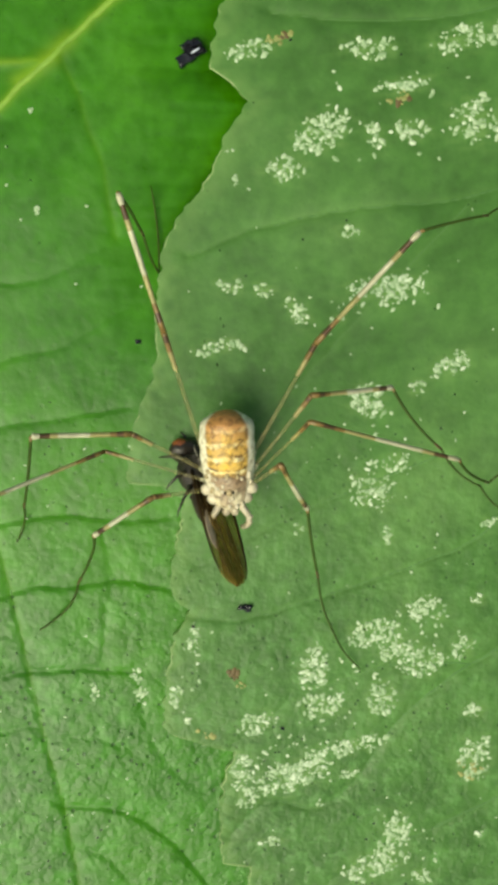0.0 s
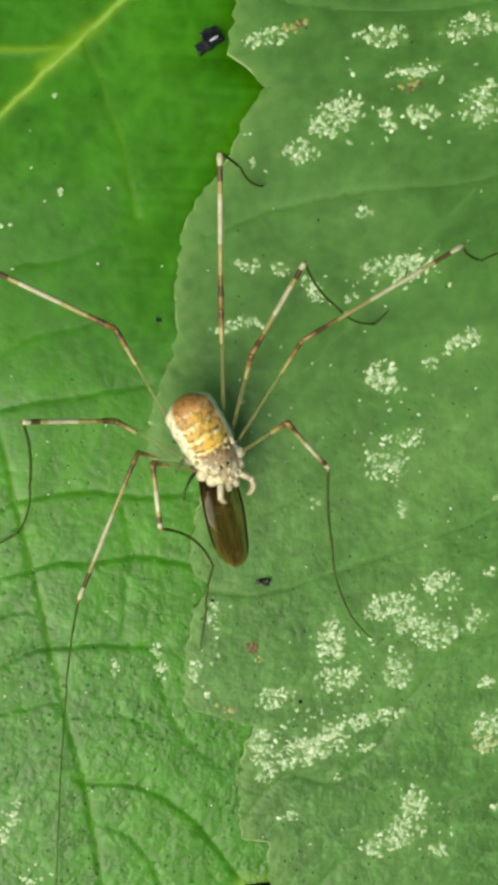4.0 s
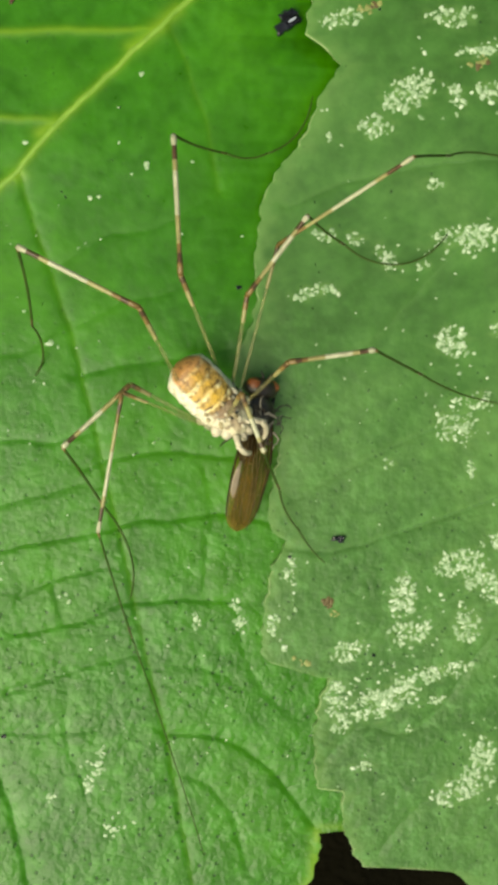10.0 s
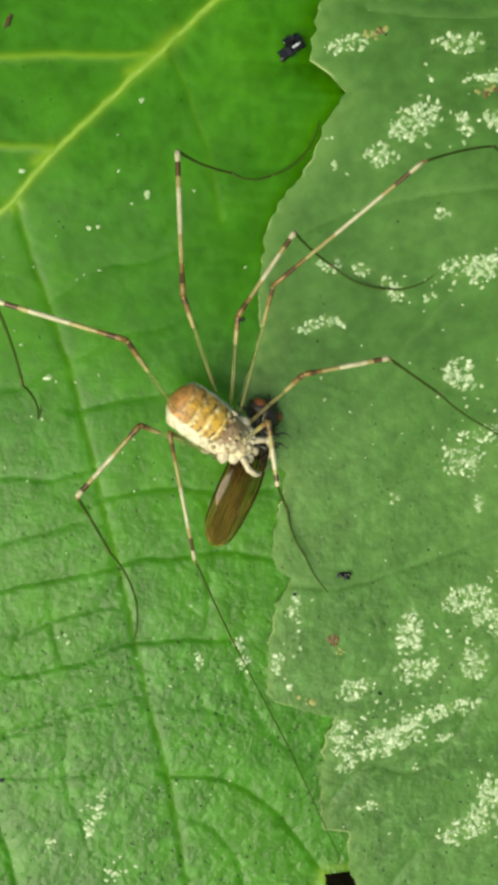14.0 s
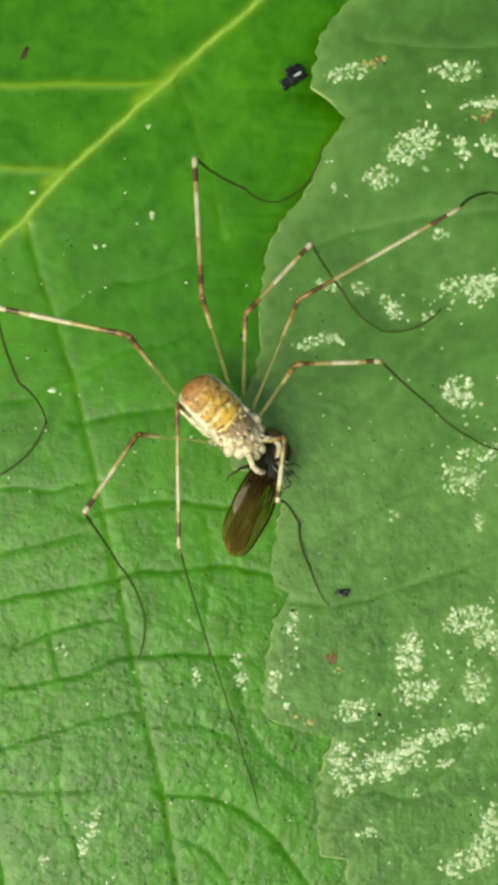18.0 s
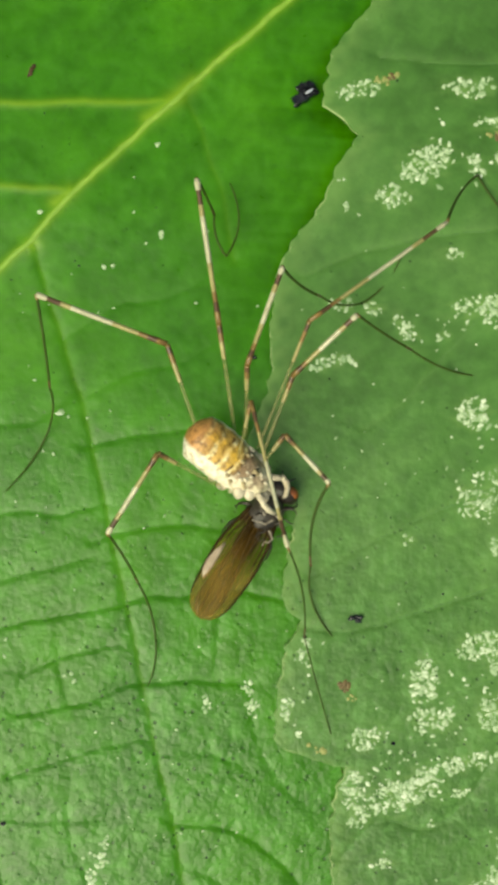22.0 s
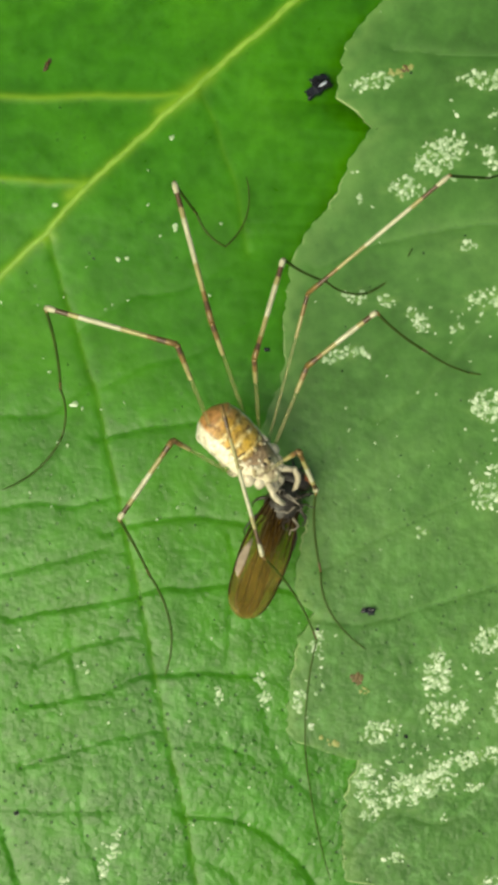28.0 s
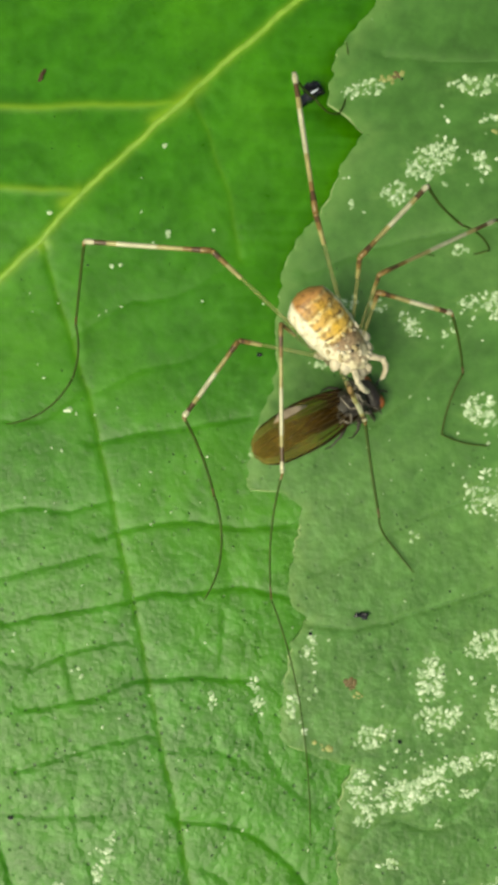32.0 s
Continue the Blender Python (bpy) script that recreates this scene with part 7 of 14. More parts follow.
    walk(LEGS['B'][3], [(0, pose(0.01406, -0.00390, -0.00002, 68.6, 21.7, -53.7)), (2.4, pose(0.01406, -0.00390, -0.00002, 68.6, 21.7, -53.7)), (2.65, pose(0.01387, -0.00398, -0.00033, 63.8, 23.9, -57.0)), (2.9, pose(0.01325, -0.00407, -0.00117, 51.2, 27.8, -65.3)), (3.15, pose(0.01222, -0.00387, -0.00228, 4.7, 25.4, -75.1)), (3.4, pose(0.01121, -0.00325, -0.00329, -65.9, 26.8, -91.4)), (3.65, pose(0.01060, -0.00247, -0.00413, -101.5, 29.8, -112.2)), (3.9, pose(0.01035, -0.00173, -0.00479, -117.5, 32.7, -130.5)), (4.15, pose(0.01032, -0.00120, -0.00521, -127.4, 35.1, -142.4)), (4.4, pose(0.01034, -0.00099, -0.00535, -131.2, 35.1, -146.1)), (5, pose(0.01034, -0.00099, -0.00535, -131.2, 35.1, -146.1)), (5.5, pose(0.01026, -0.00132, -0.00529, -126.7, 40.5, -138.4)), (6, pose(0.01014, -0.00155, -0.00524, -116.1, 48.5, -121.7)), (6.5, pose(0.00997, -0.00161, -0.00524, -102.2, 59.4, -104.4)), (7, pose(0.01001, -0.00171, -0.00529, -88.0, 66.6, -89.3)), (7.5, pose(0.01068, -0.00182, -0.00477, -82.0, 60.9, -82.8)), (8, pose(0.01119, -0.00223, -0.00388, -78.3, 49.9, -80.9)), (8.5, pose(0.01086, -0.00316, -0.00349, -83.9, 32.8, -92.5)), (9, pose(0.01022, -0.00385, -0.00341, -91.1, 18.1, -104.8)), (9.5, pose(0.00932, -0.00397, -0.00434, -98.1, 12.0, -110.0)), (10, pose(0.00862, -0.00403, -0.00517, -103.6, 7.6, -113.0)), (11, pose(0.00867, -0.00405, -0.00535, -104.1, 5.5, -116.2)), (12, pose(0.00863, -0.00431, -0.00472, -99.0, 9.9, -116.7)), (12.5, pose(0.00866, -0.00418, -0.00502, -98.5, 12.4, -118.3)), (13, pose(0.00870, -0.00401, -0.00533, -99.2, 14.3, -120.2)), (14, pose(0.00881, -0.00407, -0.00470, -97.5, 14.3, -115.5)), (15, pose(0.00807, -0.00399, -0.00518, -99.0, 15.6, -122.1)), (18, pose(0.00743, -0.00358, -0.00555, -109.9, 9.9, -131.0)), (19, pose(0.00734, -0.00322, -0.00567, -111.5, 5.8, -130.7)), (19.25, pose(0.00752, -0.00326, -0.00584, -113.6, 4.9, -136.0)), (19.5, pose(0.00800, -0.00332, -0.00613, -118.9, 5.4, -150.5)), (19.75, pose(0.00854, -0.00331, -0.00635, -128.6, 7.5, -167.2)), (20, pose(0.00880, -0.00326, -0.00644, -140.2, 8.8, 179.9)), (20.5, pose(0.00889, -0.00210, -0.00569, -155.5, 12.3, 177.8)), (21, pose(0.00912, -0.00086, -0.00462, -151.6, 16.7, -169.2)), (21.25, pose(0.00926, -0.00087, -0.00454, -147.4, 10.4, -169.7)), (21.5, pose(0.00944, -0.00095, -0.00458, -137.9, -0.3, -171.4)), (21.75, pose(0.00961, -0.00107, -0.00467, -121.0, -10.5, -173.3)), (22, pose(0.00969, -0.00117, -0.00471, -109.7, -14.8, -174.0)), (22.5, pose(0.00932, -0.00124, -0.00517, -110.4, -15.1, -168.1)), (23, pose(0.00885, -0.00126, -0.00574, -111.2, -16.0, -161.8)), (24, pose(0.00849, -0.00147, -0.00597, -108.8, -17.9, -162.8)), (25, pose(0.00924, -0.00127, -0.00527, -108.5, -10.0, -162.1)), (28, pose(0.00870, -0.00139, -0.00579, -112.4, -10.6, -158.0)), (28.5, pose(0.00860, -0.00144, -0.00573, -111.6, -12.1, -162.6)), (29, pose(0.00850, -0.00149, -0.00569, -110.6, -14.3, -167.4)), (30, pose(0.00839, -0.00126, -0.00577, -110.2, -18.2, -160.8)), (30.5, pose(0.00794, -0.00136, -0.00615, -112.1, -20.1, -164.0)), (31, pose(0.00725, -0.00153, -0.00637, -117.3, -18.7, -169.8)), (31.125, pose(0.00780, -0.00182, -0.00612, -114.2, -8.2, -167.2)), (31.25, pose(0.00915, -0.00241, -0.00545, -97.4, 12.8, -154.7)), (31.375, pose(0.01045, -0.00303, -0.00449, -43.8, 37.6, -134.1)), (31.5, pose(0.01085, -0.00340, -0.00393, -28.0, 51.5, -129.7)), (31.562, pose(0.01065, -0.00343, -0.00402, -38.7, 50.0, -132.6)), (31.625, pose(0.01035, -0.00339, -0.00432, -52.2, 47.4, -135.6)), (31.688, pose(0.00994, -0.00328, -0.00475, -67.8, 43.8, -138.2)), (31.75, pose(0.00946, -0.00314, -0.00525, -83.8, 39.6, -140.4)), (31.812, pose(0.00891, -0.00298, -0.00576, -99.1, 35.0, -142.0)), (31.875, pose(0.00831, -0.00282, -0.00623, -112.5, 30.2, -143.1)), (31.938, pose(0.00772, -0.00267, -0.00662, -123.5, 25.6, -143.9)), (32, pose(0.00720, -0.00255, -0.00689, -132.0, 21.5, -144.6))])
    walk(LEGS['B'][4], [(0, pose(0.01516, -0.00540, -0.00076, 60.1, -3.9, -103.7)), (2.4, pose(0.01516, -0.00540, -0.00076, 60.1, -3.9, -103.7)), (2.65, pose(0.01487, -0.00551, -0.00114, 55.6, -6.0, -105.1)), (2.9, pose(0.01399, -0.00568, -0.00210, 44.6, -10.9, -105.9)), (3.15, pose(0.01268, -0.00561, -0.00313, 27.9, -11.0, -95.1)), (3.4, pose(0.01117, -0.00504, -0.00419, -54.7, 2.0, -48.9)), (3.65, pose(0.00994, -0.00408, -0.00513, -61.2, 14.0, -23.7)), (3.9, pose(0.00926, -0.00301, -0.00587, -52.3, 19.3, -19.7)), (4.15, pose(0.00903, -0.00220, -0.00636, -44.7, 22.6, -20.1)), (4.4, pose(0.00898, -0.00190, -0.00650, -42.5, 24.3, -20.1)), (5, pose(0.00898, -0.00190, -0.00650, -42.5, 24.3, -20.1)), (5.5, pose(0.00912, -0.00233, -0.00659, -42.3, 25.2, -20.7)), (6, pose(0.00944, -0.00268, -0.00674, -41.9, 27.0, -20.7)), (6.5, pose(0.00971, -0.00260, -0.00696, -34.1, 27.3, -17.5)), (7, pose(0.01002, -0.00251, -0.00712, -26.5, 27.1, -14.3)), (7.5, pose(0.01080, -0.00278, -0.00651, -31.4, 22.4, -15.1)), (8, pose(0.01139, -0.00350, -0.00541, -41.4, 17.4, -20.8)), (8.5, pose(0.01079, -0.00484, -0.00457, -59.3, 13.4, -34.9)), (9, pose(0.00974, -0.00569, -0.00403, -76.0, 11.6, -50.5)), (9.5, pose(0.00865, -0.00581, -0.00476, -85.6, 13.8, -57.8)), (10, pose(0.00784, -0.00586, -0.00543, -93.0, 15.3, -62.9)), (11, pose(0.00779, -0.00584, -0.00554, -95.3, 14.2, -68.0)), (12, pose(0.00775, -0.00607, -0.00507, -88.9, 13.3, -69.4)), (12.5, pose(0.00773, -0.00590, -0.00545, -85.7, 14.4, -66.6)), (13, pose(0.00773, -0.00569, -0.00582, -83.6, 15.8, -64.6)), (14, pose(0.00798, -0.00582, -0.00520, -83.6, 14.8, -64.0)), (15, pose(0.00705, -0.00562, -0.00571, -81.5, 15.9, -62.9)), (18, pose(0.00614, -0.00507, -0.00589, -87.9, 22.0, -61.0)), (19, pose(0.00604, -0.00473, -0.00587, -90.1, 22.2, -55.2)), (19.25, pose(0.00609, -0.00464, -0.00601, -87.6, 24.0, -51.2)), (19.5, pose(0.00626, -0.00430, -0.00631, -78.8, 27.4, -46.9)), (19.75, pose(0.00660, -0.00375, -0.00662, -65.7, 31.8, -45.8)), (20, pose(0.00682, -0.00326, -0.00675, -51.4, 35.9, -43.6)), (20.5, pose(0.00693, -0.00203, -0.00611, -28.8, 32.8, -24.4)), (21, pose(0.00724, -0.00122, -0.00519, -30.6, 26.4, -12.7)), (21.25, pose(0.00733, -0.00122, -0.00490, -35.5, 24.2, -12.6)), (21.5, pose(0.00746, -0.00125, -0.00457, -46.4, 22.2, -12.8)), (21.75, pose(0.00765, -0.00130, -0.00430, -64.7, 21.2, -13.7)), (22, pose(0.00777, -0.00137, -0.00420, -76.7, 20.7, -14.9)), (22.5, pose(0.00743, -0.00163, -0.00465, -80.0, 23.2, -19.0)), (23, pose(0.00702, -0.00186, -0.00518, -85.0, 25.9, -25.0)), (24, pose(0.00667, -0.00203, -0.00536, -92.6, 25.6, -36.6)), (25, pose(0.00736, -0.00188, -0.00493, -87.0, 20.7, -36.0)), (28, pose(0.00688, -0.00212, -0.00542, -89.2, 24.6, -42.2)), (28.5, pose(0.00674, -0.00203, -0.00531, -87.9, 24.5, -39.8)), (29, pose(0.00661, -0.00191, -0.00520, -86.7, 24.7, -36.2)), (30, pose(0.00660, -0.00188, -0.00515, -89.0, 26.9, -28.3)), (30.5, pose(0.00613, -0.00188, -0.00546, -88.5, 29.5, -30.6)), (31, pose(0.00539, -0.00187, -0.00573, -83.5, 32.1, -36.0)), (31.125, pose(0.00587, -0.00226, -0.00584, -83.9, 24.8, -45.3)), (31.25, pose(0.00739, -0.00325, -0.00589, -78.0, 8.6, -69.5)), (31.375, pose(0.00935, -0.00417, -0.00572, -33.4, -4.7, -100.6)), (31.5, pose(0.01005, -0.00435, -0.00550, -17.1, -5.3, -105.4)), (31.562, pose(0.00978, -0.00438, -0.00555, -23.7, -3.4, -99.6)), (31.625, pose(0.00938, -0.00434, -0.00579, -32.4, -0.6, -91.7)), (31.688, pose(0.00887, -0.00425, -0.00613, -42.0, 3.7, -82.1)), (31.75, pose(0.00827, -0.00412, -0.00652, -51.0, 9.6, -71.6)), (31.812, pose(0.00761, -0.00399, -0.00691, -57.7, 16.9, -61.1)), (31.875, pose(0.00693, -0.00385, -0.00724, -61.6, 24.7, -51.2)), (31.938, pose(0.00627, -0.00373, -0.00748, -62.6, 32.0, -42.7)), (32, pose(0.00569, -0.00363, -0.00762, -61.7, 38.3, -35.7))])
    walk(LEGS['C'][0], [(0, pose(0.00045, 0.00110, -0.00035, 10.1, -20.2, 144.2)), (2.4, pose(0.00045, 0.00110, -0.00035, 10.1, -20.2, 144.2)), (2.65, pose(0.00045, 0.00110, -0.00035, 9.2, -21.1, 144.2)), (2.9, pose(0.00045, 0.00110, -0.00035, 6.6, -23.4, 144.1)), (3.15, pose(0.00045, 0.00110, -0.00035, 2.8, -26.7, 144.2)), (3.4, pose(0.00045, 0.00110, -0.00035, -1.9, -30.3, 144.6)), (3.65, pose(0.00045, 0.00110, -0.00035, -6.9, -33.6, 145.3)), (3.9, pose(0.00045, 0.00110, -0.00035, -11.4, -36.3, 146.0)), (4.15, pose(0.00045, 0.00110, -0.00035, -14.7, -38.1, 146.6)), (4.4, pose(0.00045, 0.00110, -0.00035, -15.9, -38.7, 146.8)), (5, pose(0.00045, 0.00110, -0.00035, -15.9, -38.7, 146.8)), (5.5, pose(0.00045, 0.00110, -0.00035, -16.5, -38.2, 144.5)), (6, pose(0.00045, 0.00110, -0.00035, -15.9, -38.1, 139.4)), (6.5, pose(0.00045, 0.00110, -0.00035, -13.7, -42.0, 134.0)), (7, pose(0.00045, 0.00110, -0.00035, -11.6, -45.3, 129.7)), (7.5, pose(0.00045, 0.00110, -0.00035, -12.1, -43.7, 130.2)), (8, pose(0.00045, 0.00110, -0.00035, -13.0, -40.5, 131.2)), (8.5, pose(0.00045, 0.00110, -0.00035, -12.8, -33.9, 125.7)), (9, pose(0.00045, 0.00110, -0.00035, -12.3, -29.3, 120.0)), (9.5, pose(0.00045, 0.00110, -0.00035, -12.2, -29.1, 124.9)), (10, pose(0.00045, 0.00110, -0.00035, -12.9, -28.3, 132.1)), (10.5, pose(0.00045, 0.00110, -0.00035, -16.3, -28.3, 134.1)), (11, pose(0.00045, 0.00110, -0.00035, -19.0, -27.9, 134.7)), (12, pose(0.00045, 0.00110, -0.00035, -18.2, -25.8, 133.6)), (13, pose(0.00045, 0.00110, -0.00035, -19.4, -36.3, 131.4)), (14, pose(0.00045, 0.00110, -0.00035, -15.8, -31.3, 128.9)), (14.5, pose(0.00045, 0.00110, -0.00035, -14.2, -33.0, 133.0)), (15, pose(0.00045, 0.00110, -0.00035, -12.2, -36.0, 135.4)), (16.5, pose(0.00045, 0.00110, -0.00035, -14.2, -33.5, 137.3)), (18, pose(0.00045, 0.00110, -0.00035, -17.8, -31.7, 139.4)), (19, pose(0.00045, 0.00110, -0.00035, -24.5, -46.4, 142.2)), (19.25, pose(0.00045, 0.00110, -0.00035, -25.7, -46.0, 143.1)), (19.5, pose(0.00045, 0.00110, -0.00035, -26.3, -43.3, 143.3)), (19.75, pose(0.00045, 0.00110, -0.00035, -26.6, -40.4, 143.3)), (20, pose(0.00045, 0.00110, -0.00035, -26.8, -39.4, 143.4)), (20.5, pose(0.00045, 0.00110, -0.00035, -28.9, -45.2, 146.2)), (21, pose(0.00045, 0.00110, -0.00035, -31.7, -50.6, 149.2)), (21.5, pose(0.00045, 0.00110, -0.00035, -32.1, -49.6, 148.7)), (22, pose(0.00045, 0.00110, -0.00035, -32.8, -48.2, 148.7)), (23, pose(0.00045, 0.00110, -0.00035, -37.8, -52.2, 154.2)), (24, pose(0.00045, 0.00110, -0.00035, -38.3, -49.5, 156.8)), (25, pose(0.00045, 0.00110, -0.00035, -34.5, -44.0, 153.5)), (28, pose(0.00045, 0.00110, -0.00035, -40.3, -49.5, 162.3)), (29, pose(0.00045, 0.00110, -0.00035, -26.3, -45.5, 147.3)), (30, pose(0.00045, 0.00110, -0.00035, -32.2, -50.8, 155.6)), (30.5, pose(0.00045, 0.00110, -0.00035, -34.5, -52.4, 158.5)), (31, pose(0.00045, 0.00110, -0.00035, -37.4, -53.8, 162.7)), (31.25, pose(0.00045, 0.00110, -0.00035, -41.9, -49.9, 172.1)), (31.5, pose(0.00045, 0.00110, -0.00035, -46.2, -44.6, -177.9)), (31.562, pose(0.00045, 0.00110, -0.00035, -46.5, -44.7, -177.2)), (31.625, pose(0.00045, 0.00110, -0.00035, -46.0, -45.9, -177.6)), (31.688, pose(0.00045, 0.00110, -0.00035, -44.9, -47.9, -179.1)), (31.75, pose(0.00045, 0.00110, -0.00035, -43.0, -50.5, 178.7)), (31.812, pose(0.00045, 0.00110, -0.00035, -40.6, -53.4, 175.6)), (31.875, pose(0.00045, 0.00110, -0.00035, -37.5, -56.3, 172.0)), (31.938, pose(0.00045, 0.00110, -0.00035, -34.1, -58.9, 168.1)), (32, pose(0.00045, 0.00110, -0.00035, -30.9, -61.0, 164.5))])
    walk(LEGS['C'][1], [(0, pose(0.00460, 0, 0, -56.9, 32.6, -77.1)), (2.4, pose(0.00460, 0, 0, -56.9, 32.6, -77.1)), (2.65, pose(0.00460, 0, 0, -56.0, 33.4, -76.0)), (2.9, pose(0.00460, 0, 0, -53.2, 35.8, -72.2)), (3.15, pose(0.00460, 0, 0, -47.3, 38.8, -64.1)), (3.4, pose(0.00460, 0, 0, -38.1, 40.7, -51.2)), (3.65, pose(0.00460, 0, 0, -28.0, 40.0, -37.3)), (3.9, pose(0.00460, 0, 0, -20.4, 37.5, -27.0)), (4.15, pose(0.00460, 0, 0, -16.1, 35.3, -21.4)), (4.4, pose(0.00460, 0, 0, -14.7, 34.5, -19.6)), (5, pose(0.00460, 0, 0, -14.7, 34.5, -19.6)), (5.5, pose(0.00460, 0, 0, -14.1, 28.3, -19.1)), (6, pose(0.00460, 0, 0, -13.5, 20.7, -17.8)), (6.5, pose(0.00460, 0, 0, -14.7, 22.6, -16.2)), (7, pose(0.00460, 0, 0, -15.7, 25.4, -14.6)), (7.5, pose(0.00460, 0, 0, -14.6, 23.1, -12.7)), (8, pose(0.00460, 0, 0, -13.2, 19.6, -11.2)), (8.5, pose(0.00460, 0, 0, -12.1, 7.5, -19.0)), (9, pose(0.00460, 0, 0, -10.2, -0.3, -27.4)), (9.5, pose(0.00460, 0, 0, -11.5, 7.3, -28.4)), (10, pose(0.00460, 0, 0, -12.7, 14.9, -30.7)), (10.5, pose(0.00460, 0, 0, -11.6, 19.0, -34.7)), (11, pose(0.00460, 0, 0, -9.9, 19.9, -36.6)), (12, pose(0.00460, 0, 0, -8.5, 15.5, -35.2)), (13, pose(0.00460, 0, 0, -13.8, 26.5, -36.1)), (14, pose(0.00460, 0, 0, -12.0, 18.8, -33.2)), (14.5, pose(0.00460, 0, 0, -16.9, 25.7, -37.5)), (15, pose(0.00460, 0, 0, -23.0, 32.3, -42.2)), (16.5, pose(0.00460, 0, 0, -21.7, 30.6, -45.6)), (18, pose(0.00460, 0, 0, -19.4, 28.9, -48.2)), (19, pose(0.00460, 0, 0, -28.8, 40.0, -51.5)), (19.25, pose(0.00460, 0, 0, -23.8, 35.5, -44.8)), (19.5, pose(0.00460, 0, 0, -15.5, 25.1, -33.5)), (19.75, pose(0.00460, 0, 0, -10.4, 14.1, -24.8)), (20, pose(0.00460, 0, 0, -9.1, 9.8, -21.4)), (20.5, pose(0.00460, 0, 0, -11.6, 21.1, -22.1)), (21, pose(0.00460, 0, 0, -14.4, 31.5, -23.7)), (21.5, pose(0.00460, 0, 0, -13.4, 32.1, -23.7)), (22, pose(0.00460, 0, 0, -11.8, 32.2, -23.2)), (23, pose(0.00460, 0, 0, -12.9, 42.1, -23.6)), (24, pose(0.00460, 0, 0, -14.0, 42.1, -27.0)), (25, pose(0.00460, 0, 0, -9.8, 30.0, -22.7)), (28, pose(0.00460, 0, 0, -13.2, 41.9, -24.7)), (29, pose(0.00460, 0, 0, -15.1, 37.8, -27.2)), (30, pose(0.00460, 0, 0, -18.1, 44.0, -28.6)), (30.5, pose(0.00460, 0, 0, -19.3, 48.1, -30.2)), (31, pose(0.00460, 0, 0, -22.8, 52.9, -35.2)), (31.25, pose(0.00460, 0, 0, -24.4, 52.3, -42.3)), (31.5, pose(0.00460, 0, 0, -26.9, 50.5, -52.1)), (31.562, pose(0.00460, 0, 0, -29.1, 50.5, -54.9)), (31.625, pose(0.00460, 0, 0, -32.7, 50.5, -58.1)), (31.688, pose(0.00460, 0, 0, -37.3, 50.3, -61.4)), (31.75, pose(0.00460, 0, 0, -42.4, 49.8, -64.6)), (31.812, pose(0.00460, 0, 0, -47.4, 48.9, -67.2)), (31.875, pose(0.00460, 0, 0, -52.1, 47.7, -69.3)), (31.938, pose(0.00460, 0, 0, -56.0, 46.1, -70.7)), (32, pose(0.00460, 0, 0, -59.1, 44.6, -71.8))])
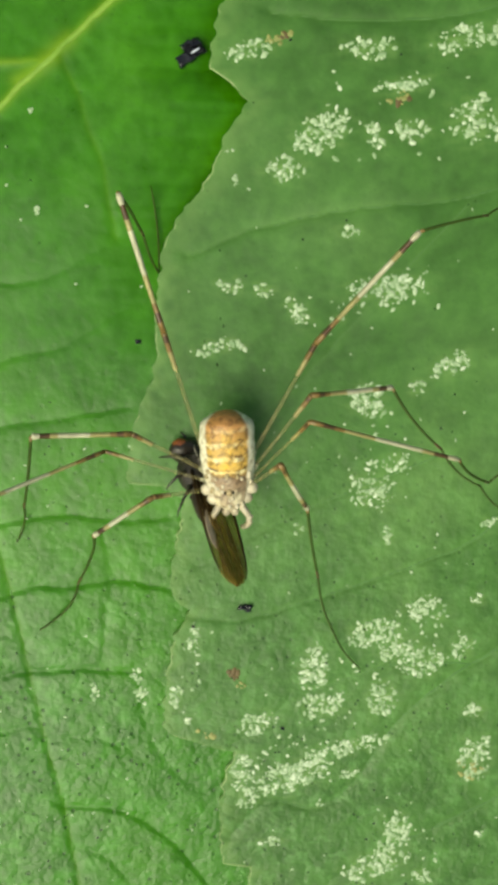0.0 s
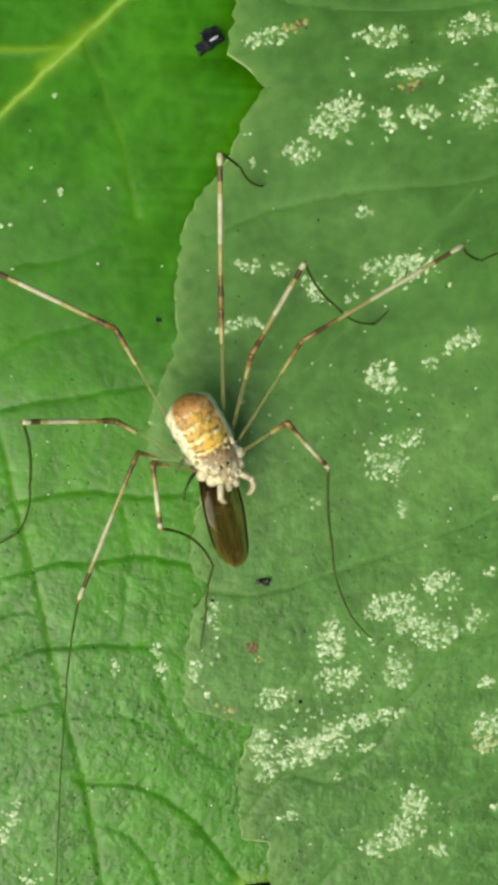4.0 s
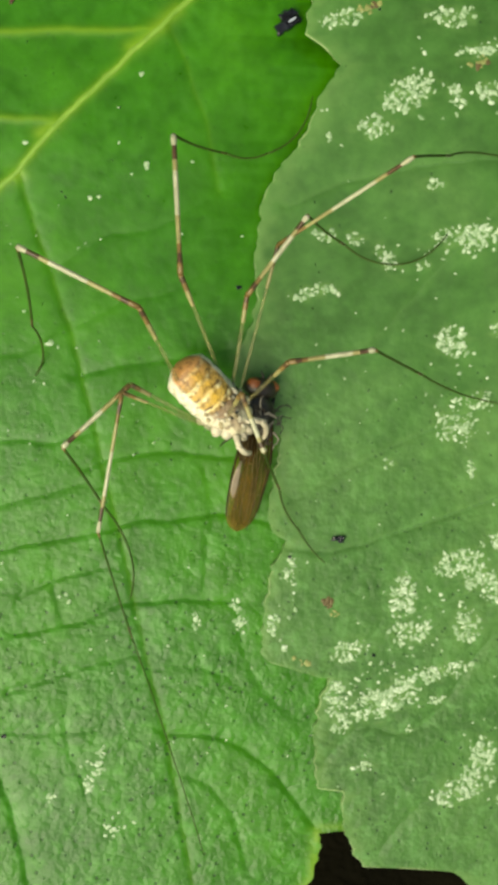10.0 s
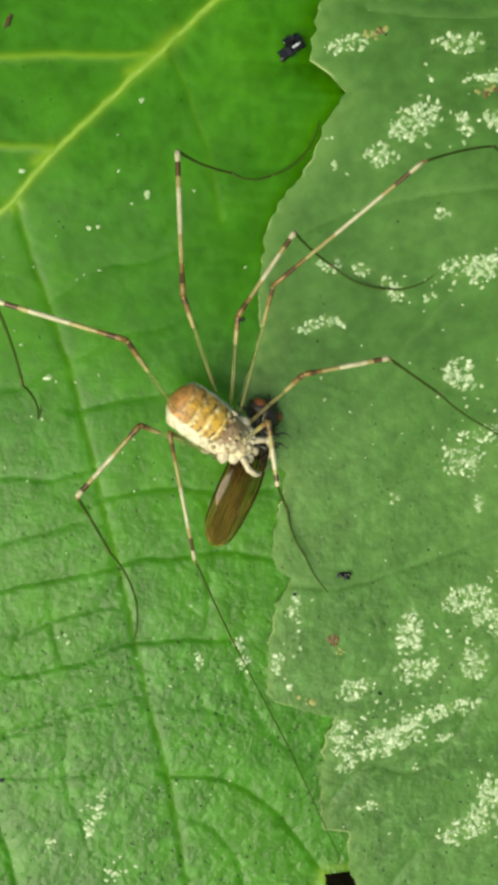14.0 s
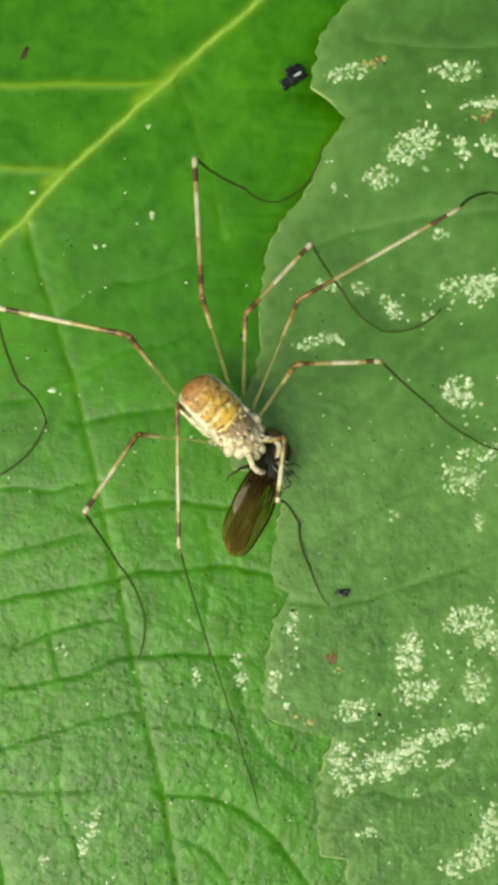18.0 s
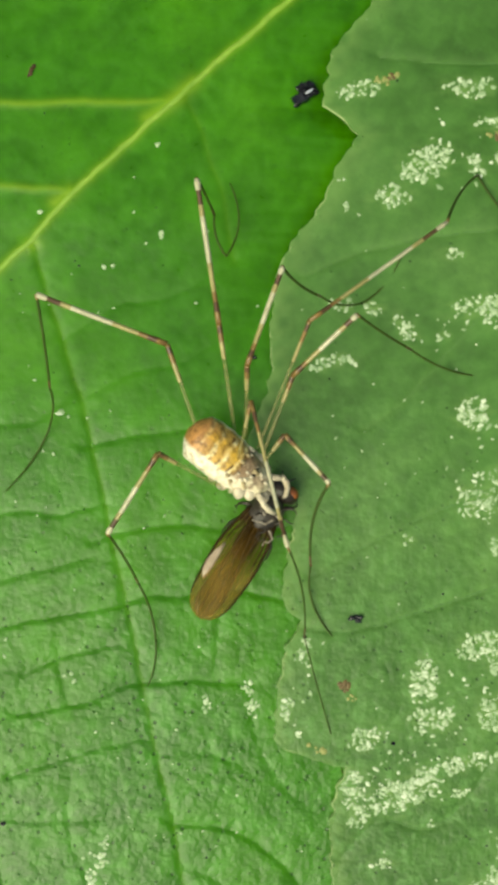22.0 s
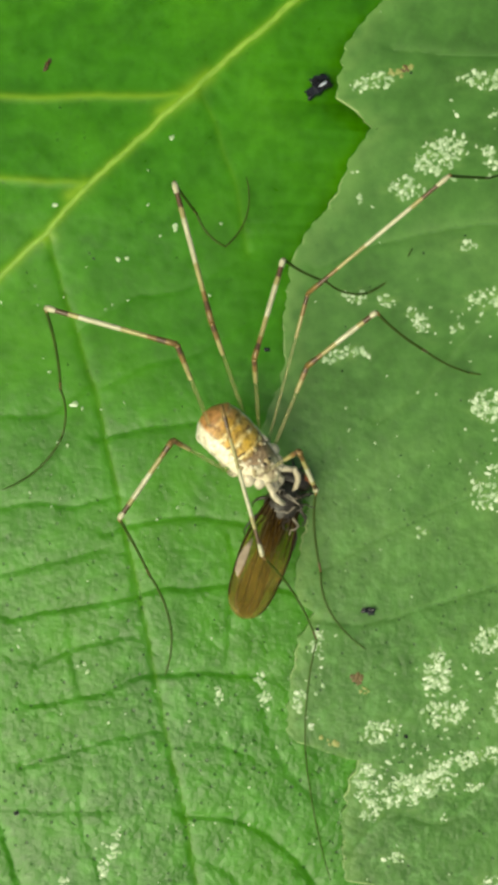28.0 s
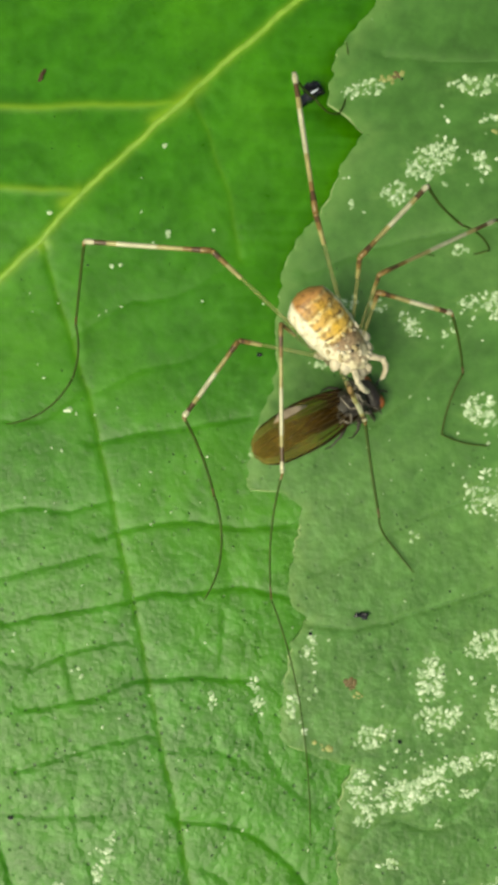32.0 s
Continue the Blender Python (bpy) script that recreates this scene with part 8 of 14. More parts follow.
    walk(LEGS['C'][2], [(0, pose(0.00545, -0.00369, -0.00242, -89.6, -9.5, -109.3)), (2.4, pose(0.00545, -0.00369, -0.00242, -89.6, -9.5, -109.3)), (2.65, pose(0.00551, -0.00364, -0.00248, -97.2, -9.2, -111.4)), (2.9, pose(0.00572, -0.00347, -0.00263, -107.4, -8.0, -117.6)), (3.15, pose(0.00613, -0.00315, -0.00281, -111.3, -5.1, -126.7)), (3.4, pose(0.00673, -0.00266, -0.00293, -111.8, 0.8, -135.3)), (3.65, pose(0.00734, -0.00209, -0.00289, -109.6, 9.2, -140.2)), (3.9, pose(0.00778, -0.00162, -0.00274, -105.7, 18.3, -141.7)), (4.15, pose(0.00802, -0.00134, -0.00260, -100.2, 25.4, -141.8)), (4.4, pose(0.00809, -0.00124, -0.00254, -97.1, 28.3, -141.6)), (5, pose(0.00809, -0.00124, -0.00254, -97.1, 28.3, -141.6)), (5.5, pose(0.00834, -0.00129, -0.00213, -83.0, 34.0, -144.4)), (6, pose(0.00860, -0.00128, -0.00159, -69.7, 43.0, -144.9)), (6.5, pose(0.00858, -0.00116, -0.00173, -94.1, 41.0, -138.2)), (7, pose(0.00853, -0.00102, -0.00193, -144.1, 38.7, -130.7)), (7.5, pose(0.00863, -0.00091, -0.00176, -118.2, 42.6, -123.3)), (8, pose(0.00875, -0.00082, -0.00151, -89.5, 43.9, -117.5)), (8.5, pose(0.00881, -0.00145, -0.00059, -53.8, 46.7, -119.2)), (9, pose(0.00859, -0.00207, 0.00003, -27.8, 48.7, -121.1)), (9.5, pose(0.00852, -0.00212, -0.00057, -35.1, 44.5, -126.1)), (10, pose(0.00833, -0.00222, -0.00115, -35.3, 41.4, -128.1)), (10.5, pose(0.00809, -0.00242, -0.00146, -31.6, 40.1, -130.3)), (11, pose(0.00799, -0.00252, -0.00153, -26.5, 39.6, -131.0)), (12, pose(0.00814, -0.00250, -0.00120, -23.3, 37.7, -130.9)), (13, pose(0.00785, -0.00237, -0.00200, -27.7, 35.5, -130.2)), (14, pose(0.00816, -0.00233, -0.00145, -36.6, 35.0, -132.3)), (14.5, pose(0.00781, -0.00247, -0.00195, -46.2, 27.9, -138.2)), (15, pose(0.00742, -0.00255, -0.00240, -52.4, 20.9, -141.2)), (16.5, pose(0.00731, -0.00276, -0.00229, -38.8, 23.0, -145.0)), (18, pose(0.00722, -0.00293, -0.00217, -27.0, 25.1, -148.6)), (19, pose(0.00675, -0.00270, -0.00289, -33.3, 15.8, -147.8)), (19.25, pose(0.00720, -0.00258, -0.00261, -43.1, 18.2, -148.2)), (19.5, pose(0.00799, -0.00225, -0.00191, -67.9, 25.5, -147.2)), (19.75, pose(0.00856, -0.00183, -0.00110, -91.5, 34.0, -142.9)), (20, pose(0.00872, -0.00161, -0.00077, -100.1, 37.9, -139.8)), (20.5, pose(0.00848, -0.00158, -0.00162, -113.4, 32.3, -143.0)), (21, pose(0.00811, -0.00154, -0.00235, -122.3, 27.3, -144.5)), (21.5, pose(0.00809, -0.00153, -0.00239, -109.5, 28.9, -143.9)), (22, pose(0.00810, -0.00149, -0.00240, -90.3, 31.5, -143.7)), (23, pose(0.00766, -0.00133, -0.00301, -77.4, 32.3, -147.1)), (24, pose(0.00757, -0.00151, -0.00301, -65.3, 30.2, -142.4)), (25, pose(0.00819, -0.00150, -0.00225, -72.9, 35.2, -141.8)), (28, pose(0.00764, -0.00140, -0.00300, -68.7, 31.1, -143.3)), (29, pose(0.00776, -0.00162, -0.00276, -83.0, 28.0, -143.8)), (30, pose(0.00744, -0.00155, -0.00312, -91.2, 26.4, -145.6)), (30.5, pose(0.00720, -0.00151, -0.00334, -154.5, 19.7, -143.4)), (31, pose(0.00682, -0.00156, -0.00358, 141.3, 11.4, -142.8)), (31.25, pose(0.00663, -0.00185, -0.00356, 131.2, 10.1, -152.4)), (31.5, pose(0.00635, -0.00226, -0.00347, 156.1, 9.3, -166.7)), (31.562, pose(0.00625, -0.00234, -0.00347, 155.8, 8.8, -168.4)), (31.625, pose(0.00611, -0.00243, -0.00347, 155.6, 8.3, -168.2)), (31.688, pose(0.00597, -0.00252, -0.00346, 155.3, 7.9, -166.3)), (31.75, pose(0.00585, -0.00262, -0.00343, -141.9, 7.6, -163.2)), (31.812, pose(0.00574, -0.00272, -0.00339, -109.9, 7.7, -159.2)), (31.875, pose(0.00567, -0.00283, -0.00332, -96.1, 8.0, -154.8)), (31.938, pose(0.00563, -0.00294, -0.00324, -81.3, 8.6, -150.6)), (32, pose(0.00560, -0.00304, -0.00315, -68.6, 9.1, -147.2))])
    walk(LEGS['C'][3], [(0, pose(0.00423, -0.00719, -0.00180, -119.0, -9.5, -101.3)), (2.4, pose(0.00423, -0.00719, -0.00180, -119.0, -9.5, -101.3)), (2.65, pose(0.00416, -0.00709, -0.00188, -109.7, -7.8, -101.7)), (2.9, pose(0.00400, -0.00677, -0.00210, -96.7, -2.9, -102.1)), (3.15, pose(0.00390, -0.00615, -0.00248, -96.5, 4.5, -102.5)), (3.4, pose(0.00407, -0.00530, -0.00298, -105.0, 11.7, -106.1)), (3.65, pose(0.00450, -0.00446, -0.00349, -114.1, 17.4, -111.9)), (3.9, pose(0.00498, -0.00382, -0.00391, -120.6, 22.9, -117.2)), (4.15, pose(0.00535, -0.00343, -0.00421, -124.5, 27.3, -120.9)), (4.4, pose(0.00550, -0.00330, -0.00432, -125.8, 29.0, -122.4)), (5, pose(0.00550, -0.00330, -0.00432, -125.8, 29.0, -122.4)), (5.5, pose(0.00581, -0.00310, -0.00423, -120.3, 28.3, -118.1)), (6, pose(0.00636, -0.00286, -0.00415, -115.0, 28.0, -113.5)), (6.5, pose(0.00647, -0.00305, -0.00419, -113.9, 39.7, -113.9)), (7, pose(0.00662, -0.00325, -0.00427, -113.6, 50.8, -115.9)), (7.5, pose(0.00712, -0.00322, -0.00430, -107.0, 47.9, -104.3)), (8, pose(0.00751, -0.00322, -0.00411, -100.7, 40.4, -90.2)), (8.5, pose(0.00756, -0.00370, -0.00332, -93.9, 27.2, -94.4)), (9, pose(0.00731, -0.00419, -0.00279, -92.5, 15.6, -104.7)), (9.5, pose(0.00694, -0.00428, -0.00320, -98.3, 9.9, -104.4)), (10, pose(0.00660, -0.00444, -0.00364, -103.5, 4.6, -105.3)), (10.5, pose(0.00624, -0.00461, -0.00388, -105.8, -0.5, -108.4)), (11, pose(0.00609, -0.00470, -0.00392, -106.5, -2.8, -112.4)), (12, pose(0.00619, -0.00474, -0.00350, -104.6, -1.8, -115.5)), (13, pose(0.00588, -0.00470, -0.00418, -109.4, -2.2, -112.3)), (14, pose(0.00609, -0.00461, -0.00360, -104.7, 0.9, -109.7)), (14.5, pose(0.00534, -0.00467, -0.00371, -105.5, 3.0, -114.7)), (15, pose(0.00468, -0.00475, -0.00374, -108.8, 3.2, -119.9)), (16.5, pose(0.00448, -0.00475, -0.00375, -109.5, -3.5, -125.1)), (18, pose(0.00432, -0.00470, -0.00377, -110.0, -9.6, -132.0)), (19, pose(0.00369, -0.00462, -0.00391, -113.6, -8.4, -132.3)), (19.25, pose(0.00417, -0.00446, -0.00378, -110.7, 0.1, -132.0)), (19.5, pose(0.00514, -0.00408, -0.00352, -107.3, 17.0, -128.4)), (19.75, pose(0.00608, -0.00370, -0.00320, -104.8, 32.7, -122.0)), (20, pose(0.00646, -0.00353, -0.00307, -103.2, 38.9, -118.1)), (20.5, pose(0.00595, -0.00349, -0.00362, -105.9, 38.1, -119.3)), (21, pose(0.00539, -0.00348, -0.00407, -108.1, 37.4, -120.1)), (21.5, pose(0.00544, -0.00346, -0.00420, -108.7, 33.9, -118.4)), (22, pose(0.00552, -0.00339, -0.00436, -110.3, 28.8, -116.9)), (23, pose(0.00500, -0.00306, -0.00502, -110.8, 22.4, -116.9)), (24, pose(0.00500, -0.00349, -0.00490, -113.4, 19.0, -120.9)), (25, pose(0.00578, -0.00340, -0.00441, -105.5, 27.4, -120.3)), (28, pose(0.00506, -0.00332, -0.00494, -113.5, 24.2, -126.8)), (29, pose(0.00508, -0.00358, -0.00452, -116.3, 24.4, -124.1)), (30, pose(0.00467, -0.00345, -0.00479, -116.9, 25.6, -127.1)), (30.5, pose(0.00436, -0.00362, -0.00461, -117.7, 27.5, -143.4)), (31, pose(0.00389, -0.00379, -0.00433, -121.6, 24.7, -160.4)), (31.25, pose(0.00336, -0.00356, -0.00421, -119.2, 20.2, -165.1)), (31.5, pose(0.00275, -0.00311, -0.00408, -115.6, 14.5, -169.0)), (31.562, pose(0.00261, -0.00308, -0.00404, -115.7, 13.4, -168.3)), (31.625, pose(0.00248, -0.00319, -0.00401, -118.2, 12.3, -166.2)), (31.688, pose(0.00236, -0.00340, -0.00397, -125.3, 11.3, -162.8)), (31.75, pose(0.00229, -0.00369, -0.00393, -146.2, 10.3, -158.8)), (31.812, pose(0.00227, -0.00404, -0.00389, 154.5, 9.4, -154.3)), (31.875, pose(0.00231, -0.00441, -0.00385, 114.3, 8.5, -149.6)), (31.938, pose(0.00240, -0.00476, -0.00380, 101.3, 7.7, -145.3)), (32, pose(0.00249, -0.00505, -0.00375, 95.5, 6.9, -141.6))])
    walk(LEGS['C'][4], [(0, pose(0.00371, -0.00974, -0.00137, -120.1, -3.7, -91.2)), (2.4, pose(0.00371, -0.00974, -0.00137, -120.1, -3.7, -91.2)), (2.65, pose(0.00363, -0.00965, -0.00152, -110.9, -3.1, -88.9)), (2.9, pose(0.00345, -0.00935, -0.00197, -97.3, -0.3, -80.9)), (3.15, pose(0.00333, -0.00872, -0.00269, -92.5, 7.5, -65.2)), (3.4, pose(0.00335, -0.00778, -0.00352, -87.5, 18.8, -45.7)), (3.65, pose(0.00356, -0.00680, -0.00428, -78.4, 27.2, -31.5)), (3.9, pose(0.00387, -0.00599, -0.00494, -68.6, 31.6, -23.8)), (4.15, pose(0.00415, -0.00545, -0.00542, -61.7, 33.7, -20.5)), (4.4, pose(0.00426, -0.00525, -0.00560, -59.1, 34.3, -19.6)), (5, pose(0.00426, -0.00525, -0.00560, -59.1, 34.3, -19.6)), (5.5, pose(0.00471, -0.00516, -0.00548, -63.8, 32.1, -24.3)), (6, pose(0.00543, -0.00500, -0.00539, -67.2, 29.8, -28.4)), (6.5, pose(0.00565, -0.00490, -0.00588, -54.8, 30.7, -25.1)), (7, pose(0.00589, -0.00475, -0.00632, -43.5, 32.6, -23.7)), (7.5, pose(0.00668, -0.00494, -0.00626, -48.2, 30.7, -21.7)), (8, pose(0.00750, -0.00523, -0.00582, -58.5, 28.7, -22.0)), (8.5, pose(0.00738, -0.00604, -0.00453, -69.5, 18.7, -36.5)), (9, pose(0.00666, -0.00665, -0.00350, -79.2, 11.6, -52.0)), (9.5, pose(0.00630, -0.00681, -0.00366, -87.5, 12.6, -52.4)), (10, pose(0.00590, -0.00698, -0.00385, -95.1, 13.4, -54.7)), (10.5, pose(0.00540, -0.00712, -0.00385, -102.0, 10.4, -66.4)), (11, pose(0.00509, -0.00714, -0.00379, -104.9, 7.5, -76.7)), (12, pose(0.00506, -0.00713, -0.00341, -102.5, 8.0, -76.7)), (13, pose(0.00488, -0.00714, -0.00408, -106.0, 11.4, -71.5)), (14, pose(0.00520, -0.00710, -0.00364, -100.3, 10.6, -68.1)), (14.5, pose(0.00424, -0.00707, -0.00385, -97.5, 13.9, -64.2)), (15, pose(0.00337, -0.00703, -0.00389, -97.0, 17.8, -61.2)), (16.5, pose(0.00297, -0.00691, -0.00359, -102.5, 15.4, -65.3)), (18, pose(0.00258, -0.00664, -0.00333, -107.8, 13.2, -72.1)), (19, pose(0.00193, -0.00655, -0.00352, -109.1, 16.5, -74.5)), (19.25, pose(0.00240, -0.00642, -0.00379, -98.8, 18.8, -67.8)), (19.5, pose(0.00357, -0.00606, -0.00429, -79.0, 21.6, -53.6)), (19.75, pose(0.00490, -0.00559, -0.00462, -61.9, 22.7, -41.7)), (20, pose(0.00549, -0.00534, -0.00473, -55.5, 23.2, -37.4)), (20.5, pose(0.00493, -0.00530, -0.00525, -58.2, 27.1, -40.9)), (21, pose(0.00434, -0.00530, -0.00567, -61.2, 30.5, -44.4)), (21.5, pose(0.00439, -0.00539, -0.00568, -65.0, 29.8, -44.0)), (22, pose(0.00447, -0.00545, -0.00563, -71.4, 29.8, -45.3)), (23, pose(0.00389, -0.00524, -0.00602, -83.5, 29.6, -59.0)), (24, pose(0.00372, -0.00564, -0.00576, -86.0, 29.6, -59.9)), (25, pose(0.00460, -0.00543, -0.00562, -72.3, 26.1, -53.3)), (28, pose(0.00362, -0.00525, -0.00602, -78.2, 31.3, -58.2)), (29, pose(0.00374, -0.00558, -0.00561, -74.2, 31.9, -45.8)), (30, pose(0.00323, -0.00535, -0.00593, -76.0, 34.0, -53.6)), (30.5, pose(0.00248, -0.00502, -0.00583, -68.5, 32.4, -58.4)), (31, pose(0.00162, -0.00459, -0.00543, -67.4, 33.0, -67.2)), (31.25, pose(0.00096, -0.00420, -0.00513, -73.5, 31.3, -77.2)), (31.5, pose(0.00024, -0.00360, -0.00474, -81.5, 28.0, -88.9)), (31.562, pose(0.00010, -0.00360, -0.00465, -82.9, 27.9, -89.2)), (31.625, pose(-0.00003, -0.00381, -0.00457, -84.2, 30.0, -86.3)), (31.688, pose(-0.00011, -0.00417, -0.00449, -83.8, 36.4, -77.8)), (31.75, pose(-0.00014, -0.00464, -0.00441, -65.7, 53.1, -46.2)), (31.812, pose(-0.00008, -0.00517, -0.00432, 33.5, 39.6, 53.0)), (31.875, pose(0.00005, -0.00573, -0.00424, 68.2, 13.9, 79.6)), (31.938, pose(0.00024, -0.00625, -0.00415, 77.2, 4.9, 89.1)), (32, pose(0.00043, -0.00668, -0.00407, 81.2, 0.7, 94.7))])
    walk(LEGS['D'][0], [(0, pose(0.00095, 0.00100, -0.00035, 5.7, -51.4, 149.2)), (2.4, pose(0.00095, 0.00100, -0.00035, 5.7, -51.4, 149.2)), (2.9, pose(0.00095, 0.00100, -0.00035, 2.0, -50.3, 147.6)), (3.4, pose(0.00095, 0.00100, -0.00035, -4.2, -48.5, 141.9)), (3.9, pose(0.00095, 0.00100, -0.00035, -7.9, -47.6, 133.9)), (4.4, pose(0.00095, 0.00100, -0.00035, -8.7, -47.5, 129.5)), (5, pose(0.00095, 0.00100, -0.00035, -8.7, -47.5, 129.5)), (5.5, pose(0.00095, 0.00100, -0.00035, -9.3, -43.0, 127.9)), (6, pose(0.00095, 0.00100, -0.00035, -9.4, -38.1, 124.7)), (6.5, pose(0.00095, 0.00100, -0.00035, -8.0, -43.2, 120.6)), (7, pose(0.00095, 0.00100, -0.00035, -6.1, -47.9, 116.8)), (7.5, pose(0.00095, 0.00100, -0.00035, -3.2, -36.6, 112.0)), (8, pose(0.00095, 0.00100, -0.00035, -1.6, -25.3, 107.7)), (8.5, pose(0.00095, 0.00100, -0.00035, -6.0, -33.3, 111.3)), (9, pose(0.00095, 0.00100, -0.00035, -13.5, -40.3, 117.4)), (9.5, pose(0.00095, 0.00100, -0.00035, -11.9, -28.9, 119.3)), (10, pose(0.00095, 0.00100, -0.00035, -11.4, -17.6, 122.9)), (10.5, pose(0.00095, 0.00100, -0.00035, -16.7, -33.2, 128.7)), (11, pose(0.00095, 0.00100, -0.00035, -26.1, -48.0, 137.2)), (12, pose(0.00095, 0.00100, -0.00035, -18.4, -44.8, 127.1)), (13, pose(0.00095, 0.00100, -0.00035, -20.8, -51.0, 126.5)), (13.5, pose(0.00095, 0.00100, -0.00035, -19.0, -49.6, 125.0)), (14, pose(0.00095, 0.00100, -0.00035, -17.3, -47.5, 124.8)), (14.5, pose(0.00095, 0.00100, -0.00035, -18.9, -53.7, 132.9)), (15, pose(0.00095, 0.00100, -0.00035, -20.9, -61.1, 140.2)), (15.75, pose(0.00095, 0.00100, -0.00035, -20.0, -61.2, 138.9)), (16.5, pose(0.00095, 0.00100, -0.00035, -17.4, -59.2, 135.1)), (17.25, pose(0.00095, 0.00100, -0.00035, -14.4, -56.4, 130.3)), (18, pose(0.00095, 0.00100, -0.00035, -11.5, -53.9, 125.4)), (18.5, pose(0.00095, 0.00100, -0.00035, -10.2, -53.5, 121.4)), (19, pose(0.00095, 0.00100, -0.00035, -8.6, -53.2, 117.2)), (19.5, pose(0.00095, 0.00100, -0.00035, -5.5, -43.8, 113.3)), (20, pose(0.00095, 0.00100, -0.00035, -4.2, -35.1, 111.4)), (20.25, pose(0.00095, 0.00100, -0.00035, -4.5, -38.0, 111.9)), (20.5, pose(0.00095, 0.00100, -0.00035, -5.9, -44.4, 113.9)), (20.75, pose(0.00095, 0.00100, -0.00035, -8.1, -50.7, 116.7)), (21, pose(0.00095, 0.00100, -0.00035, -9.8, -53.5, 118.6)), (21.5, pose(0.00095, 0.00100, -0.00035, -11.0, -52.3, 119.3)), (22, pose(0.00095, 0.00100, -0.00035, -11.8, -50.2, 119.5)), (22.25, pose(0.00095, 0.00100, -0.00035, -12.3, -49.2, 119.9)), (22.5, pose(0.00095, 0.00100, -0.00035, -12.9, -48.2, 120.4)), (22.75, pose(0.00095, 0.00100, -0.00035, -13.2, -46.8, 120.6)), (23, pose(0.00095, 0.00100, -0.00035, -12.9, -45.2, 120.1)), (23.5, pose(0.00095, 0.00100, -0.00035, -9.7, -36.4, 115.9)), (24, pose(0.00095, 0.00100, -0.00035, -8.1, -29.0, 113.7)), (25, pose(0.00095, 0.00100, -0.00035, -9.4, -29.1, 117.2)), (28, pose(0.00095, 0.00100, -0.00035, -13.4, -34.8, 125.6)), (28.5, pose(0.00095, 0.00100, -0.00035, -7.4, -26.5, 116.9)), (29, pose(0.00095, 0.00100, -0.00035, -3.0, -17.6, 109.2)), (30, pose(0.00095, 0.00100, -0.00035, -3.9, -19.6, 110.2)), (30.125, pose(0.00095, 0.00100, -0.00035, -3.9, -20.9, 110.2)), (30.25, pose(0.00095, 0.00100, -0.00035, -3.9, -24.4, 110.4)), (30.375, pose(0.00095, 0.00100, -0.00035, -4.1, -29.7, 110.9)), (30.5, pose(0.00095, 0.00100, -0.00035, -4.4, -36.2, 111.6)), (30.625, pose(0.00095, 0.00100, -0.00035, -5.0, -43.0, 112.5)), (30.75, pose(0.00095, 0.00100, -0.00035, -5.7, -49.2, 113.5)), (30.875, pose(0.00095, 0.00100, -0.00035, -6.6, -54.2, 114.7)), (31, pose(0.00095, 0.00100, -0.00035, -7.3, -57.4, 115.7)), (31.125, pose(0.00095, 0.00100, -0.00035, -8.0, -59.0, 117.2)), (31.25, pose(0.00095, 0.00100, -0.00035, -8.7, -60.1, 119.9)), (31.375, pose(0.00095, 0.00100, -0.00035, -10.1, -61.8, 123.4)), (31.5, pose(0.00095, 0.00100, -0.00035, -13.2, -64.7, 128.0)), (31.75, pose(0.00095, 0.00100, -0.00035, -33.7, -73.1, 150.7)), (32, pose(0.00095, 0.00100, -0.00035, -81.1, -75.6, -159.4))])
